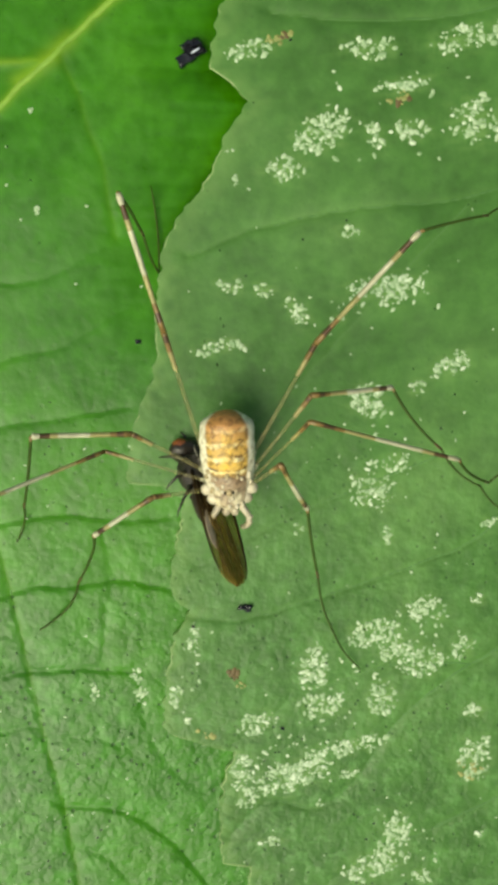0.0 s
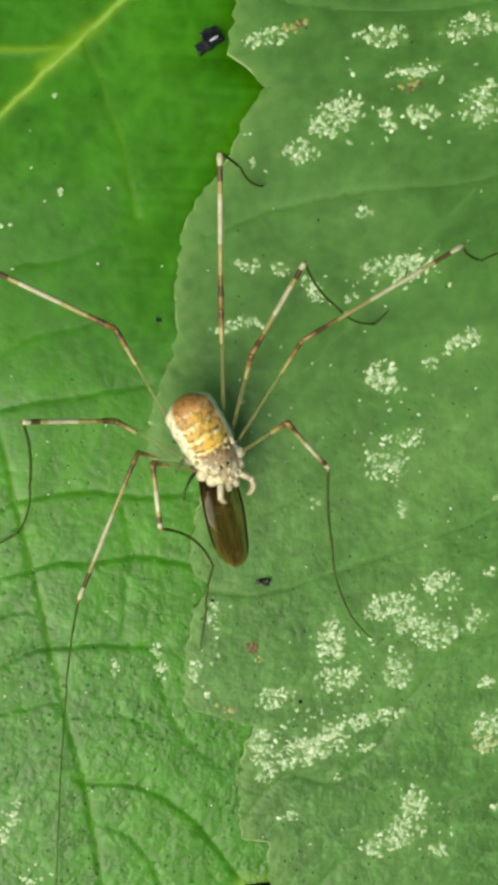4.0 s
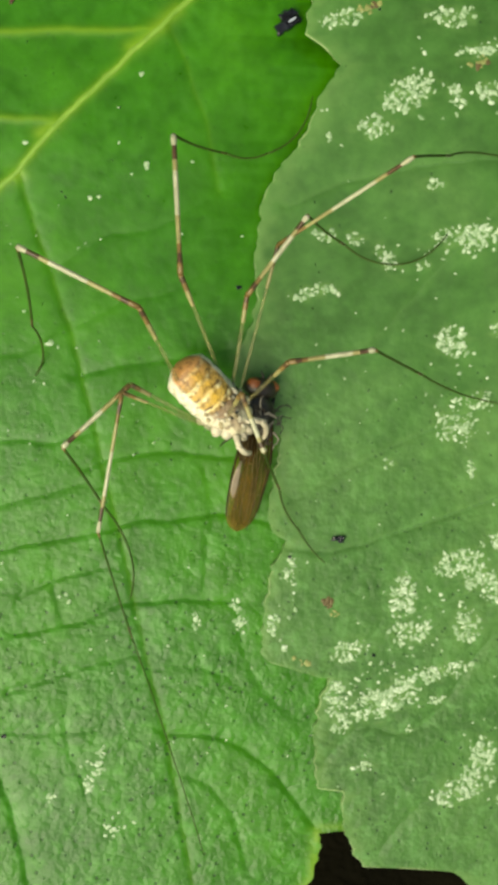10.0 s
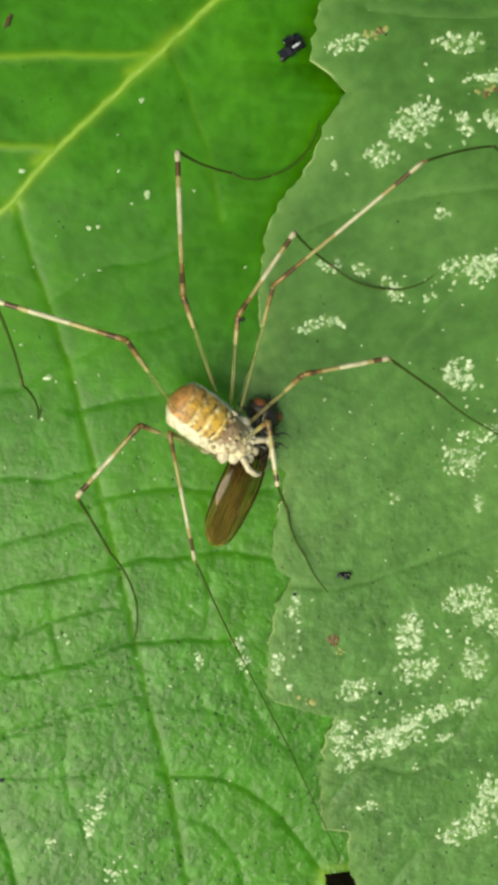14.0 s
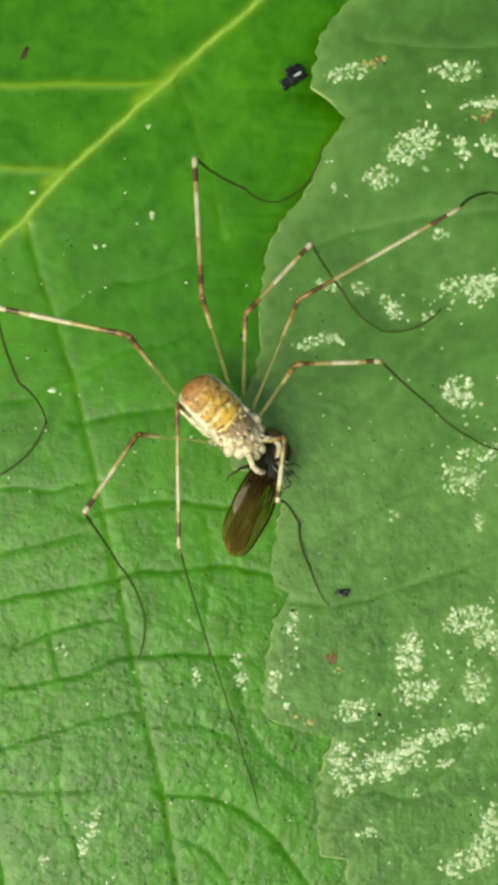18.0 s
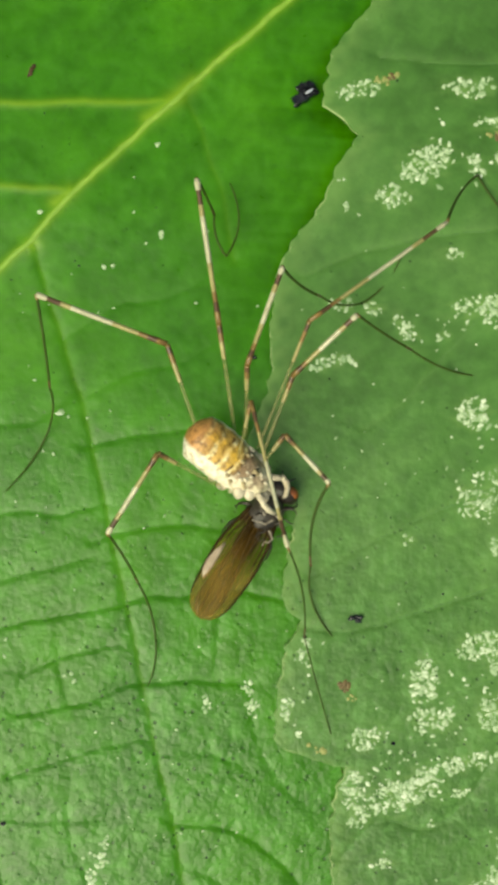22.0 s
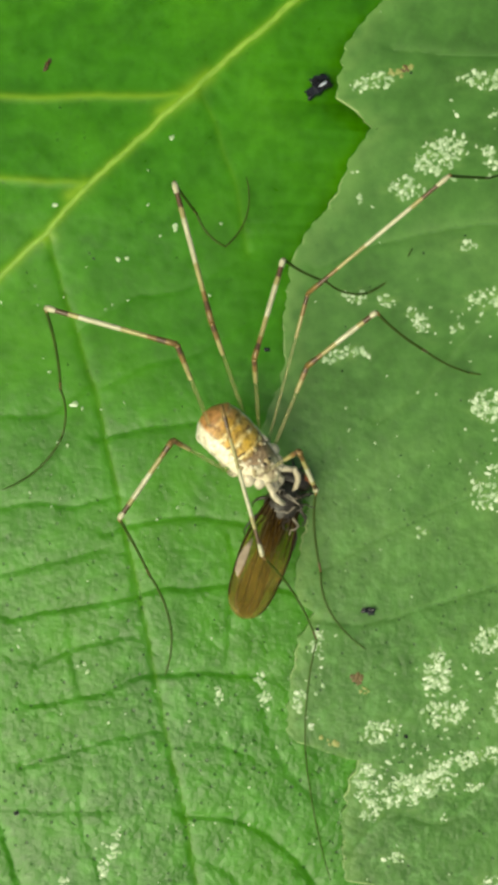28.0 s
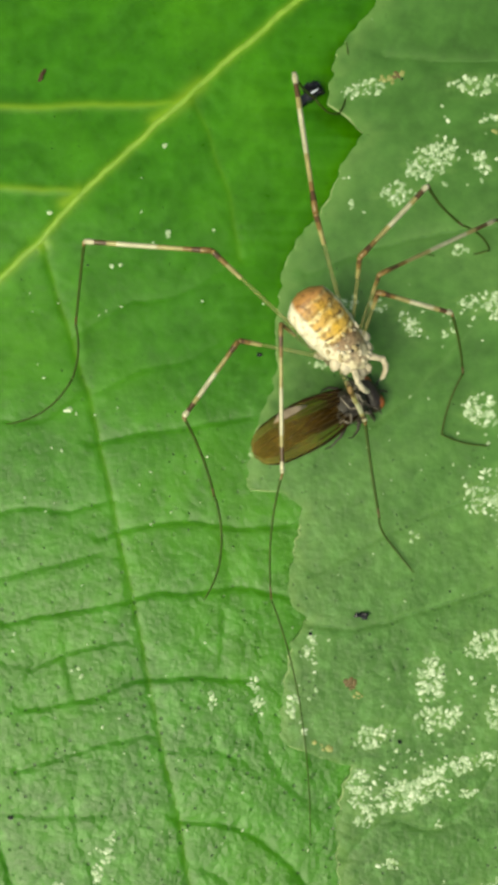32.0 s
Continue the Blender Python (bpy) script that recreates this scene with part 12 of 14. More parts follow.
    walk(LEGS['F'][4], [(0, pose(0.00431, 0.00786, -0.00346, 46.1, 3.8, 77.2)), (2.4, pose(0.00431, 0.00786, -0.00346, 46.1, 3.8, 77.2)), (3.4, pose(0.00444, 0.00752, -0.00300, 50.6, 3.0, 65.3)), (4.4, pose(0.00476, 0.00711, -0.00254, 54.4, 0.4, 53.2)), (5, pose(0.00476, 0.00711, -0.00254, 54.4, 0.4, 53.2)), (5.25, pose(0.00425, 0.00726, -0.00283, 58.4, 3.9, 55.8)), (5.5, pose(0.00293, 0.00763, -0.00335, 68.3, 10.2, 61.6)), (5.75, pose(0.00138, 0.00798, -0.00350, 79.5, 14.6, 69.2)), (6, pose(0.00033, 0.00812, -0.00328, 85.8, 14.9, 76.1)), (6.5, pose(-0.00113, 0.00785, -0.00248, 84.8, 5.6, 86.4)), (7, pose(-0.00221, 0.00730, -0.00184, 82.4, -2.0, 95.6)), (7.5, pose(-0.00284, 0.00686, -0.00177, 82.4, 0.4, 101.0)), (8, pose(-0.00317, 0.00645, -0.00169, 82.3, 2.1, 107.1)), (8.25, pose(-0.00297, 0.00654, -0.00181, 78.4, 0.7, 108.0)), (8.5, pose(-0.00222, 0.00693, -0.00223, 70.1, -0.8, 107.3)), (8.75, pose(-0.00122, 0.00729, -0.00255, 62.1, -1.0, 108.1)), (9, pose(-0.00063, 0.00748, -0.00262, 59.4, -0.7, 110.0)), (9.5, pose(-0.00065, 0.00751, -0.00251, 66.8, -1.1, 114.8)), (10, pose(-0.00077, 0.00749, -0.00244, 75.5, -0.7, 117.2)), (11, pose(-0.00011, 0.00757, -0.00255, 82.8, 4.7, 111.6)), (12, pose(0, 0.00772, -0.00254, 73.5, 2.7, 113.1)), (13, pose(0.00025, 0.00798, -0.00258, 82.8, 1.9, 107.0)), (13.5, pose(-0.00067, 0.00796, -0.00244, 84.6, -1.8, 109.0)), (14, pose(-0.00136, 0.00795, -0.00213, 84.7, -5.3, 109.7)), (15, pose(-0.00028, 0.00822, -0.00197, 82.3, -5.0, 104.7)), (18, pose(0.00091, 0.00900, -0.00193, 82.2, -4.3, 91.9)), (19, pose(0.00066, 0.00932, -0.00213, 77.0, -5.1, 93.0)), (19.5, pose(-0.00062, 0.00879, -0.00226, 74.7, -5.9, 96.2)), (20, pose(-0.00177, 0.00805, -0.00232, 76.7, -6.1, 99.8)), (21, pose(-0.00199, 0.00825, -0.00194, 97.6, -3.9, 97.0)), (21.5, pose(-0.00219, 0.00800, -0.00218, 96.8, -4.6, 101.3)), (22, pose(-0.00233, 0.00766, -0.00252, 91.3, -5.1, 107.3)), (22.5, pose(-0.00226, 0.00740, -0.00273, 73.1, -6.3, 111.3)), (23, pose(-0.00218, 0.00714, -0.00282, 59.9, -6.9, 115.4)), (24, pose(-0.00267, 0.00747, -0.00236, 73.7, -6.2, 108.5)), (25, pose(-0.00306, 0.00707, -0.00240, 72.6, -4.3, 109.1)), (26.5, pose(-0.00285, 0.00731, -0.00232, 80.2, -5.4, 107.6)), (28, pose(-0.00265, 0.00756, -0.00211, 89.2, -7.3, 109.0)), (29, pose(-0.00250, 0.00800, -0.00168, 86.0, -10.2, 108.9)), (30, pose(-0.00230, 0.00819, -0.00161, 94.4, -8.5, 106.0)), (30.5, pose(-0.00173, 0.00822, -0.00191, 103.4, -10.1, 109.5)), (31, pose(-0.00082, 0.00830, -0.00227, 111.4, -11.1, 114.2)), (31.25, pose(0.00113, 0.00911, -0.00234, 95.3, -8.9, 108.4)), (31.5, pose(0.00412, 0.00968, -0.00205, 27.7, -7.9, 100.4)), (31.75, pose(0.00392, 0.01001, -0.00191, 52.3, -6.3, 91.1)), (32, pose(0.00231, 0.01011, -0.00173, 74.1, -2.9, 79.2))])
    walk(LEGS['G'][0], [(0, pose(0.00135, -0.00075, -0.00035, -76.2, -41.4, -100.2)), (2.4, pose(0.00135, -0.00075, -0.00035, -76.2, -41.4, -100.2)), (2.9, pose(0.00135, -0.00075, -0.00035, -75.0, -39.1, -107.6)), (3.4, pose(0.00135, -0.00075, -0.00035, -75.0, -34.6, -122.1)), (3.9, pose(0.00135, -0.00075, -0.00035, -77.6, -31.3, -134.5)), (4.4, pose(0.00135, -0.00075, -0.00035, -79.5, -30.3, -139.5)), (5, pose(0.00135, -0.00075, -0.00035, -79.5, -30.3, -139.5)), (5.5, pose(0.00135, -0.00075, -0.00035, -79.4, -29.9, -144.2)), (6, pose(0.00135, -0.00075, -0.00035, -78.1, -30.7, -152.9)), (7, pose(0.00135, -0.00075, -0.00035, -72.1, -33.8, -170.4)), (7.25, pose(0.00135, -0.00075, -0.00035, -70.7, -33.5, -173.3)), (7.5, pose(0.00135, -0.00075, -0.00035, -70.1, -32.2, -175.2)), (7.75, pose(0.00135, -0.00075, -0.00035, -69.8, -31.0, -176.5)), (8, pose(0.00135, -0.00075, -0.00035, -69.3, -31.2, -177.9)), (8.5, pose(0.00135, -0.00075, -0.00035, -69.3, -38.7, 173.2)), (9, pose(0.00135, -0.00075, -0.00035, -68.6, -48.8, 164.3)), (9.5, pose(0.00135, -0.00075, -0.00035, -50.5, -59.9, 148.2)), (10, pose(0.00135, -0.00075, -0.00035, -25.5, -62.1, 125.0)), (11, pose(0.00135, -0.00075, -0.00035, -30.9, -60.8, 122.3)), (11.5, pose(0.00135, -0.00075, -0.00035, -21.6, -61.7, 112.2)), (12, pose(0.00135, -0.00075, -0.00035, -10.4, -62.2, 99.9)), (13, pose(0.00135, -0.00075, -0.00035, -12.4, -62.5, 99.1)), (14, pose(0.00135, -0.00075, -0.00035, 4.4, -60.0, 82.1)), (15, pose(0.00135, -0.00075, -0.00035, 9.8, -54.5, 82.3)), (16.5, pose(0.00135, -0.00075, -0.00035, 19.1, -57.8, 70.4)), (18, pose(0.00135, -0.00075, -0.00035, 31.9, -59.6, 54.3)), (19, pose(0.00135, -0.00075, -0.00035, 47.9, -59.3, 35.0)), (19.25, pose(0.00135, -0.00075, -0.00035, 40.6, -59.4, 44.4)), (19.5, pose(0.00135, -0.00075, -0.00035, 21.8, -56.0, 66.9)), (19.75, pose(0.00135, -0.00075, -0.00035, 7.4, -48.4, 85.0)), (20, pose(0.00135, -0.00075, -0.00035, 2.9, -42.2, 91.3)), (20.5, pose(0.00135, -0.00075, -0.00035, 3.8, -34.2, 89.7)), (21, pose(0.00135, -0.00075, -0.00035, 4.9, -30.2, 87.5)), (22, pose(0.00135, -0.00075, -0.00035, 2.2, -30.5, 92.3)), (22.5, pose(0.00135, -0.00075, -0.00035, 1.1, -29.8, 94.3)), (23, pose(0.00135, -0.00075, -0.00035, 0.3, -29.2, 95.9)), (23.5, pose(0.00135, -0.00075, -0.00035, 0.3, -36.5, 96.1)), (24, pose(0.00135, -0.00075, -0.00035, -0.1, -43.7, 97.2)), (24.5, pose(0.00135, -0.00075, -0.00035, -3.1, -37.2, 102.3)), (25, pose(0.00135, -0.00075, -0.00035, -5.1, -30.7, 105.8)), (25.75, pose(0.00135, -0.00075, -0.00035, -4.7, -35.2, 105.1)), (26.5, pose(0.00135, -0.00075, -0.00035, -1.5, -46.6, 99.6)), (27.25, pose(0.00135, -0.00075, -0.00035, 6.7, -59.3, 88.6)), (28, pose(0.00135, -0.00075, -0.00035, 19.7, -68.1, 73.8)), (28.5, pose(0.00135, -0.00075, -0.00035, 31.7, -70.1, 59.5)), (29, pose(0.00135, -0.00075, -0.00035, 40.6, -71.4, 48.3)), (29.5, pose(0.00135, -0.00075, -0.00035, 43.6, -75.2, 46.3)), (30, pose(0.00135, -0.00075, -0.00035, 48.5, -78.8, 42.4)), (30.5, pose(0.00135, -0.00075, -0.00035, 87.7, -78.5, 1.7)), (31, pose(0.00135, -0.00075, -0.00035, 114.5, -71.2, -27.3)), (31.125, pose(0.00135, -0.00075, -0.00035, 122.0, -67.2, -34.7)), (31.25, pose(0.00135, -0.00075, -0.00035, 132.1, -57.5, -44.9)), (31.375, pose(0.00135, -0.00075, -0.00035, 138.4, -44.0, -52.0)), (31.5, pose(0.00135, -0.00075, -0.00035, 141.4, -33.0, -56.5)), (31.562, pose(0.00135, -0.00075, -0.00035, 142.1, -30.9, -58.0)), (31.625, pose(0.00135, -0.00075, -0.00035, 142.5, -31.6, -58.8)), (31.688, pose(0.00135, -0.00075, -0.00035, 142.7, -34.4, -59.2)), (31.75, pose(0.00135, -0.00075, -0.00035, 142.7, -38.8, -59.3)), (31.812, pose(0.00135, -0.00075, -0.00035, 142.5, -44.4, -59.3)), (31.875, pose(0.00135, -0.00075, -0.00035, 142.3, -50.4, -59.2)), (31.938, pose(0.00135, -0.00075, -0.00035, 142.2, -56.1, -59.2)), (32, pose(0.00135, -0.00075, -0.00035, 142.5, -60.3, -59.5))])
    walk(LEGS['G'][1], [(0, pose(0.00330, 0, 0, 79.1, -31.7, 41.7)), (2.4, pose(0.00330, 0, 0, 79.1, -31.7, 41.7)), (2.9, pose(0.00330, 0, 0, 74.6, -42.3, 47.9)), (3.4, pose(0.00330, 0, 0, 45.4, -65.9, 82.0)), (3.9, pose(0.00330, 0, 0, -23.6, -65.5, 156.4)), (4.4, pose(0.00330, 0, 0, -37.8, -58.3, 172.7)), (5, pose(0.00330, 0, 0, -37.8, -58.3, 172.7)), (5.5, pose(0.00330, 0, 0, -43.8, -50.7, -179.2)), (6, pose(0.00330, 0, 0, -47.9, -38.5, -170.5)), (7, pose(0.00330, 0, 0, -47.8, -22.8, -161.8)), (7.25, pose(0.00330, 0, 0, -48.2, -18.3, -157.7)), (7.5, pose(0.00330, 0, 0, -48.7, -13.2, -151.9)), (7.75, pose(0.00330, 0, 0, -48.8, -8.4, -146.1)), (8, pose(0.00330, 0, 0, -48.4, -4.9, -141.5)), (8.5, pose(0.00330, 0, 0, -48.4, -7.3, -139.7)), (9, pose(0.00330, 0, 0, -48.0, -13.9, -140.7)), (9.5, pose(0.00330, 0, 0, -43.8, -15.4, -134.5)), (10, pose(0.00330, 0, 0, -38.8, -16.9, -128.4)), (11, pose(0.00330, 0, 0, -35.4, -20.1, -135.2)), (11.5, pose(0.00330, 0, 0, -33.7, -20.9, -132.2)), (12, pose(0.00330, 0, 0, -32.1, -21.7, -128.5)), (13, pose(0.00330, 0, 0, -29.2, -20.1, -135.5)), (14, pose(0.00330, 0, 0, -28.7, -21.0, -125.1)), (15, pose(0.00330, 0, 0, -31.0, -24.7, -115.9)), (16.5, pose(0.00330, 0, 0, -31.8, -27.4, -116.2)), (18, pose(0.00330, 0, 0, -30.1, -31.2, -117.8)), (19, pose(0.00330, 0, 0, -28.2, -33.5, -116.4)), (19.25, pose(0.00330, 0, 0, -26.5, -28.0, -116.3)), (19.5, pose(0.00330, 0, 0, -22.2, -17.0, -113.4)), (19.75, pose(0.00330, 0, 0, -15.3, -8.3, -106.0)), (20, pose(0.00330, 0, 0, -9.4, -5.3, -100.4)), (20.5, pose(0.00330, 0, 0, -1.7, -4.4, -97.3)), (21, pose(0.00330, 0, 0, 2.3, -4.1, -95.7)), (22, pose(0.00330, 0, 0, 2.5, -4.9, -100.7)), (22.5, pose(0.00330, 0, 0, 3.6, 0.8, -105.9)), (23, pose(0.00330, 0, 0, 4.2, 6.7, -111.2)), (23.5, pose(0.00330, 0, 0, -3.1, 8.4, -116.0)), (24, pose(0.00330, 0, 0, -10.1, 9.0, -119.1)), (24.5, pose(0.00330, 0, 0, -4.7, 6.9, -120.2)), (25, pose(0.00330, 0, 0, 0.7, 4.8, -121.4)), (25.75, pose(0.00330, 0, 0, -3.3, 6.5, -123.2)), (26.5, pose(0.00330, 0, 0, -13.5, 11.2, -124.3)), (27.25, pose(0.00330, 0, 0, -25.9, 15.3, -125.3)), (28, pose(0.00330, 0, 0, -35.2, 15.0, -125.1)), (28.5, pose(0.00330, 0, 0, -41.8, 0.6, -123.6)), (29, pose(0.00330, 0, 0, -47.9, -13.4, -120.4)), (29.5, pose(0.00330, 0, 0, -50.4, -13.8, -120.3)), (30, pose(0.00330, 0, 0, -52.6, -13.1, -120.9)), (30.5, pose(0.00330, 0, 0, -57.7, -8.0, -126.4)), (31, pose(0.00330, 0, 0, -65.0, -6.4, -128.7)), (31.125, pose(0.00330, 0, 0, -69.5, -11.4, -123.5)), (31.25, pose(0.00330, 0, 0, -81.8, -18.6, -109.1)), (31.375, pose(0.00330, 0, 0, -100.8, -18.9, -86.0)), (31.5, pose(0.00330, 0, 0, -115.6, -12.1, -67.5)), (31.562, pose(0.00330, 0, 0, -118.3, -10.1, -65.1)), (31.625, pose(0.00330, 0, 0, -118.0, -10.1, -68.1)), (31.688, pose(0.00330, 0, 0, -115.3, -11.2, -75.3)), (31.75, pose(0.00330, 0, 0, -110.7, -12.2, -85.9)), (31.812, pose(0.00330, 0, 0, -104.7, -12.0, -98.2)), (31.875, pose(0.00330, 0, 0, -98.7, -10.2, -110.6)), (31.938, pose(0.00330, 0, 0, -94.0, -7.1, -120.9)), (32, pose(0.00330, 0, 0, -91.1, -4.0, -128.3))])
    walk(LEGS['G'][2], [(0, pose(0.00521, 0.00170, 0.00157, 50.0, -37.1, 112.1)), (2.4, pose(0.00521, 0.00170, 0.00157, 50.0, -37.1, 112.1)), (2.9, pose(0.00479, 0.00165, 0.00202, 43.7, -34.6, 126.9)), (3.4, pose(0.00347, 0.00121, 0.00274, 29.3, -24.0, 151.7)), (3.9, pose(0.00216, 0.00050, 0.00273, 21.7, -16.7, 168.6)), (4.4, pose(0.00174, 0.00020, 0.00255, 19.8, -14.5, 175.5)), (5, pose(0.00174, 0.00020, 0.00255, 19.8, -14.5, 175.5)), (5.5, pose(0.00140, -0.00003, 0.00232, 16.1, -4.7, 174.9)), (6, pose(0.00099, -0.00039, 0.00187, 12.2, 7.0, 174.6)), (7, pose(0.00067, -0.00086, 0.00116, 9.8, 17.3, 175.5)), (7.25, pose(0.00066, -0.00108, 0.00094, 8.3, 15.9, 173.4)), (7.5, pose(0.00072, -0.00137, 0.00068, 3.1, 9.4, 168.5)), (7.75, pose(0.00084, -0.00166, 0.00044, -7.0, 1.9, 164.4)), (8, pose(0.00096, -0.00186, 0.00026, -15.9, -1.5, 163.8)), (8.5, pose(0.00103, -0.00192, 0.00038, -18.5, 4.6, 172.2)), (9, pose(0.00105, -0.00185, 0.00072, -16.8, 10.7, -174.8)), (9.5, pose(0.00127, -0.00206, 0.00080, -35.4, 12.8, -163.0)), (10, pose(0.00152, -0.00225, 0.00087, -45.6, 17.5, -156.4)), (11, pose(0.00130, -0.00198, 0.00103, -37.1, 29.2, -163.9)), (11.5, pose(0.00142, -0.00208, 0.00107, -38.7, 32.3, -160.1)), (12, pose(0.00156, -0.00218, 0.00111, -40.4, 34.2, -155.2)), (13, pose(0.00129, -0.00198, 0.00103, -33.1, 31.6, -153.2)), (14, pose(0.00169, -0.00229, 0.00108, -36.8, 32.0, -144.5)), (15, pose(0.00211, -0.00245, 0.00125, -42.3, 29.8, -142.0)), (16.5, pose(0.00212, -0.00239, 0.00138, -40.6, 29.1, -135.2)), (18, pose(0.00210, -0.00227, 0.00156, -31.8, 32.0, -125.7)), (19, pose(0.00219, -0.00224, 0.00166, -22.7, 37.8, -118.8)), (19.25, pose(0.00213, -0.00237, 0.00141, -9.8, 33.1, -117.7)), (19.5, pose(0.00216, -0.00263, 0.00088, -11.7, 23.8, -129.3)), (19.75, pose(0.00248, -0.00285, 0.00043, -18.5, 22.0, -143.9)), (20, pose(0.00276, -0.00294, 0.00027, -21.4, 18.5, -148.5)), (20.5, pose(0.00292, -0.00297, 0.00023, -28.0, 14.1, -145.4)), (21, pose(0.00300, -0.00298, 0.00022, -46.9, 11.3, -143.0)), (22, pose(0.00274, -0.00294, 0.00026, -40.7, 17.1, -150.7)), (22.5, pose(0.00248, -0.00288, -0.00004, -48.1, 12.0, -149.8)), (23, pose(0.00222, -0.00278, -0.00035, -60.2, 6.7, -147.6)), (23.5, pose(0.00200, -0.00267, -0.00044, -39.1, 3.8, -143.1)), (24, pose(0.00186, -0.00259, -0.00047, -29.7, 1.6, -140.1)), (24.5, pose(0.00180, -0.00257, -0.00036, -31.1, 5.9, -143.3)), (25, pose(0.00174, -0.00255, -0.00025, -30.8, 10.2, -146.1)), (25.75, pose(0.00167, -0.00249, -0.00034, -31.4, 7.2, -145.0)), (26.5, pose(0.00164, -0.00243, -0.00058, -36.1, 0.1, -140.7)), (27.25, pose(0.00163, -0.00236, -0.00079, -41.7, -6.5, -134.5)), (28, pose(0.00163, -0.00237, -0.00078, -44.7, -8.4, -130.3)), (28.5, pose(0.00164, -0.00250, -0.00003, -41.4, -0.4, -128.8)), (29, pose(0.00182, -0.00252, 0.00070, -42.6, 7.2, -129.4)), (29.5, pose(0.00183, -0.00252, 0.00071, -46.1, 3.4, -129.3)), (30, pose(0.00180, -0.00251, 0.00068, -52.6, -2.7, -127.5)), (30.5, pose(0.00154, -0.00239, 0.00042, -72.3, -12.4, -116.1)), (31, pose(0.00144, -0.00233, 0.00033, -107.6, -18.7, -101.5)), (31.125, pose(0.00168, -0.00245, 0.00059, -86.6, -18.1, -100.6)), (31.25, pose(0.00237, -0.00269, 0.00096, -80.2, -17.4, -99.5)), (31.375, pose(0.00350, -0.00283, 0.00097, -86.5, -18.2, -97.2)), (31.5, pose(0.00442, -0.00271, 0.00063, -93.3, -20.2, -92.3)), (31.562, pose(0.00454, -0.00268, 0.00053, -94.8, -20.7, -89.5)), (31.625, pose(0.00440, -0.00274, 0.00053, -94.9, -20.8, -87.4)), (31.688, pose(0.00404, -0.00285, 0.00058, -94.4, -20.8, -85.4)), (31.75, pose(0.00351, -0.00293, 0.00063, -94.1, -20.8, -83.0)), (31.812, pose(0.00288, -0.00290, 0.00062, -92.2, -20.8, -80.5)), (31.875, pose(0.00226, -0.00276, 0.00053, -152.9, -21.3, -78.5)), (31.938, pose(0.00177, -0.00255, 0.00037, 146.2, -22.0, -77.3)), (32, pose(0.00144, -0.00235, 0.00021, 96.2, -22.9, -76.4))])
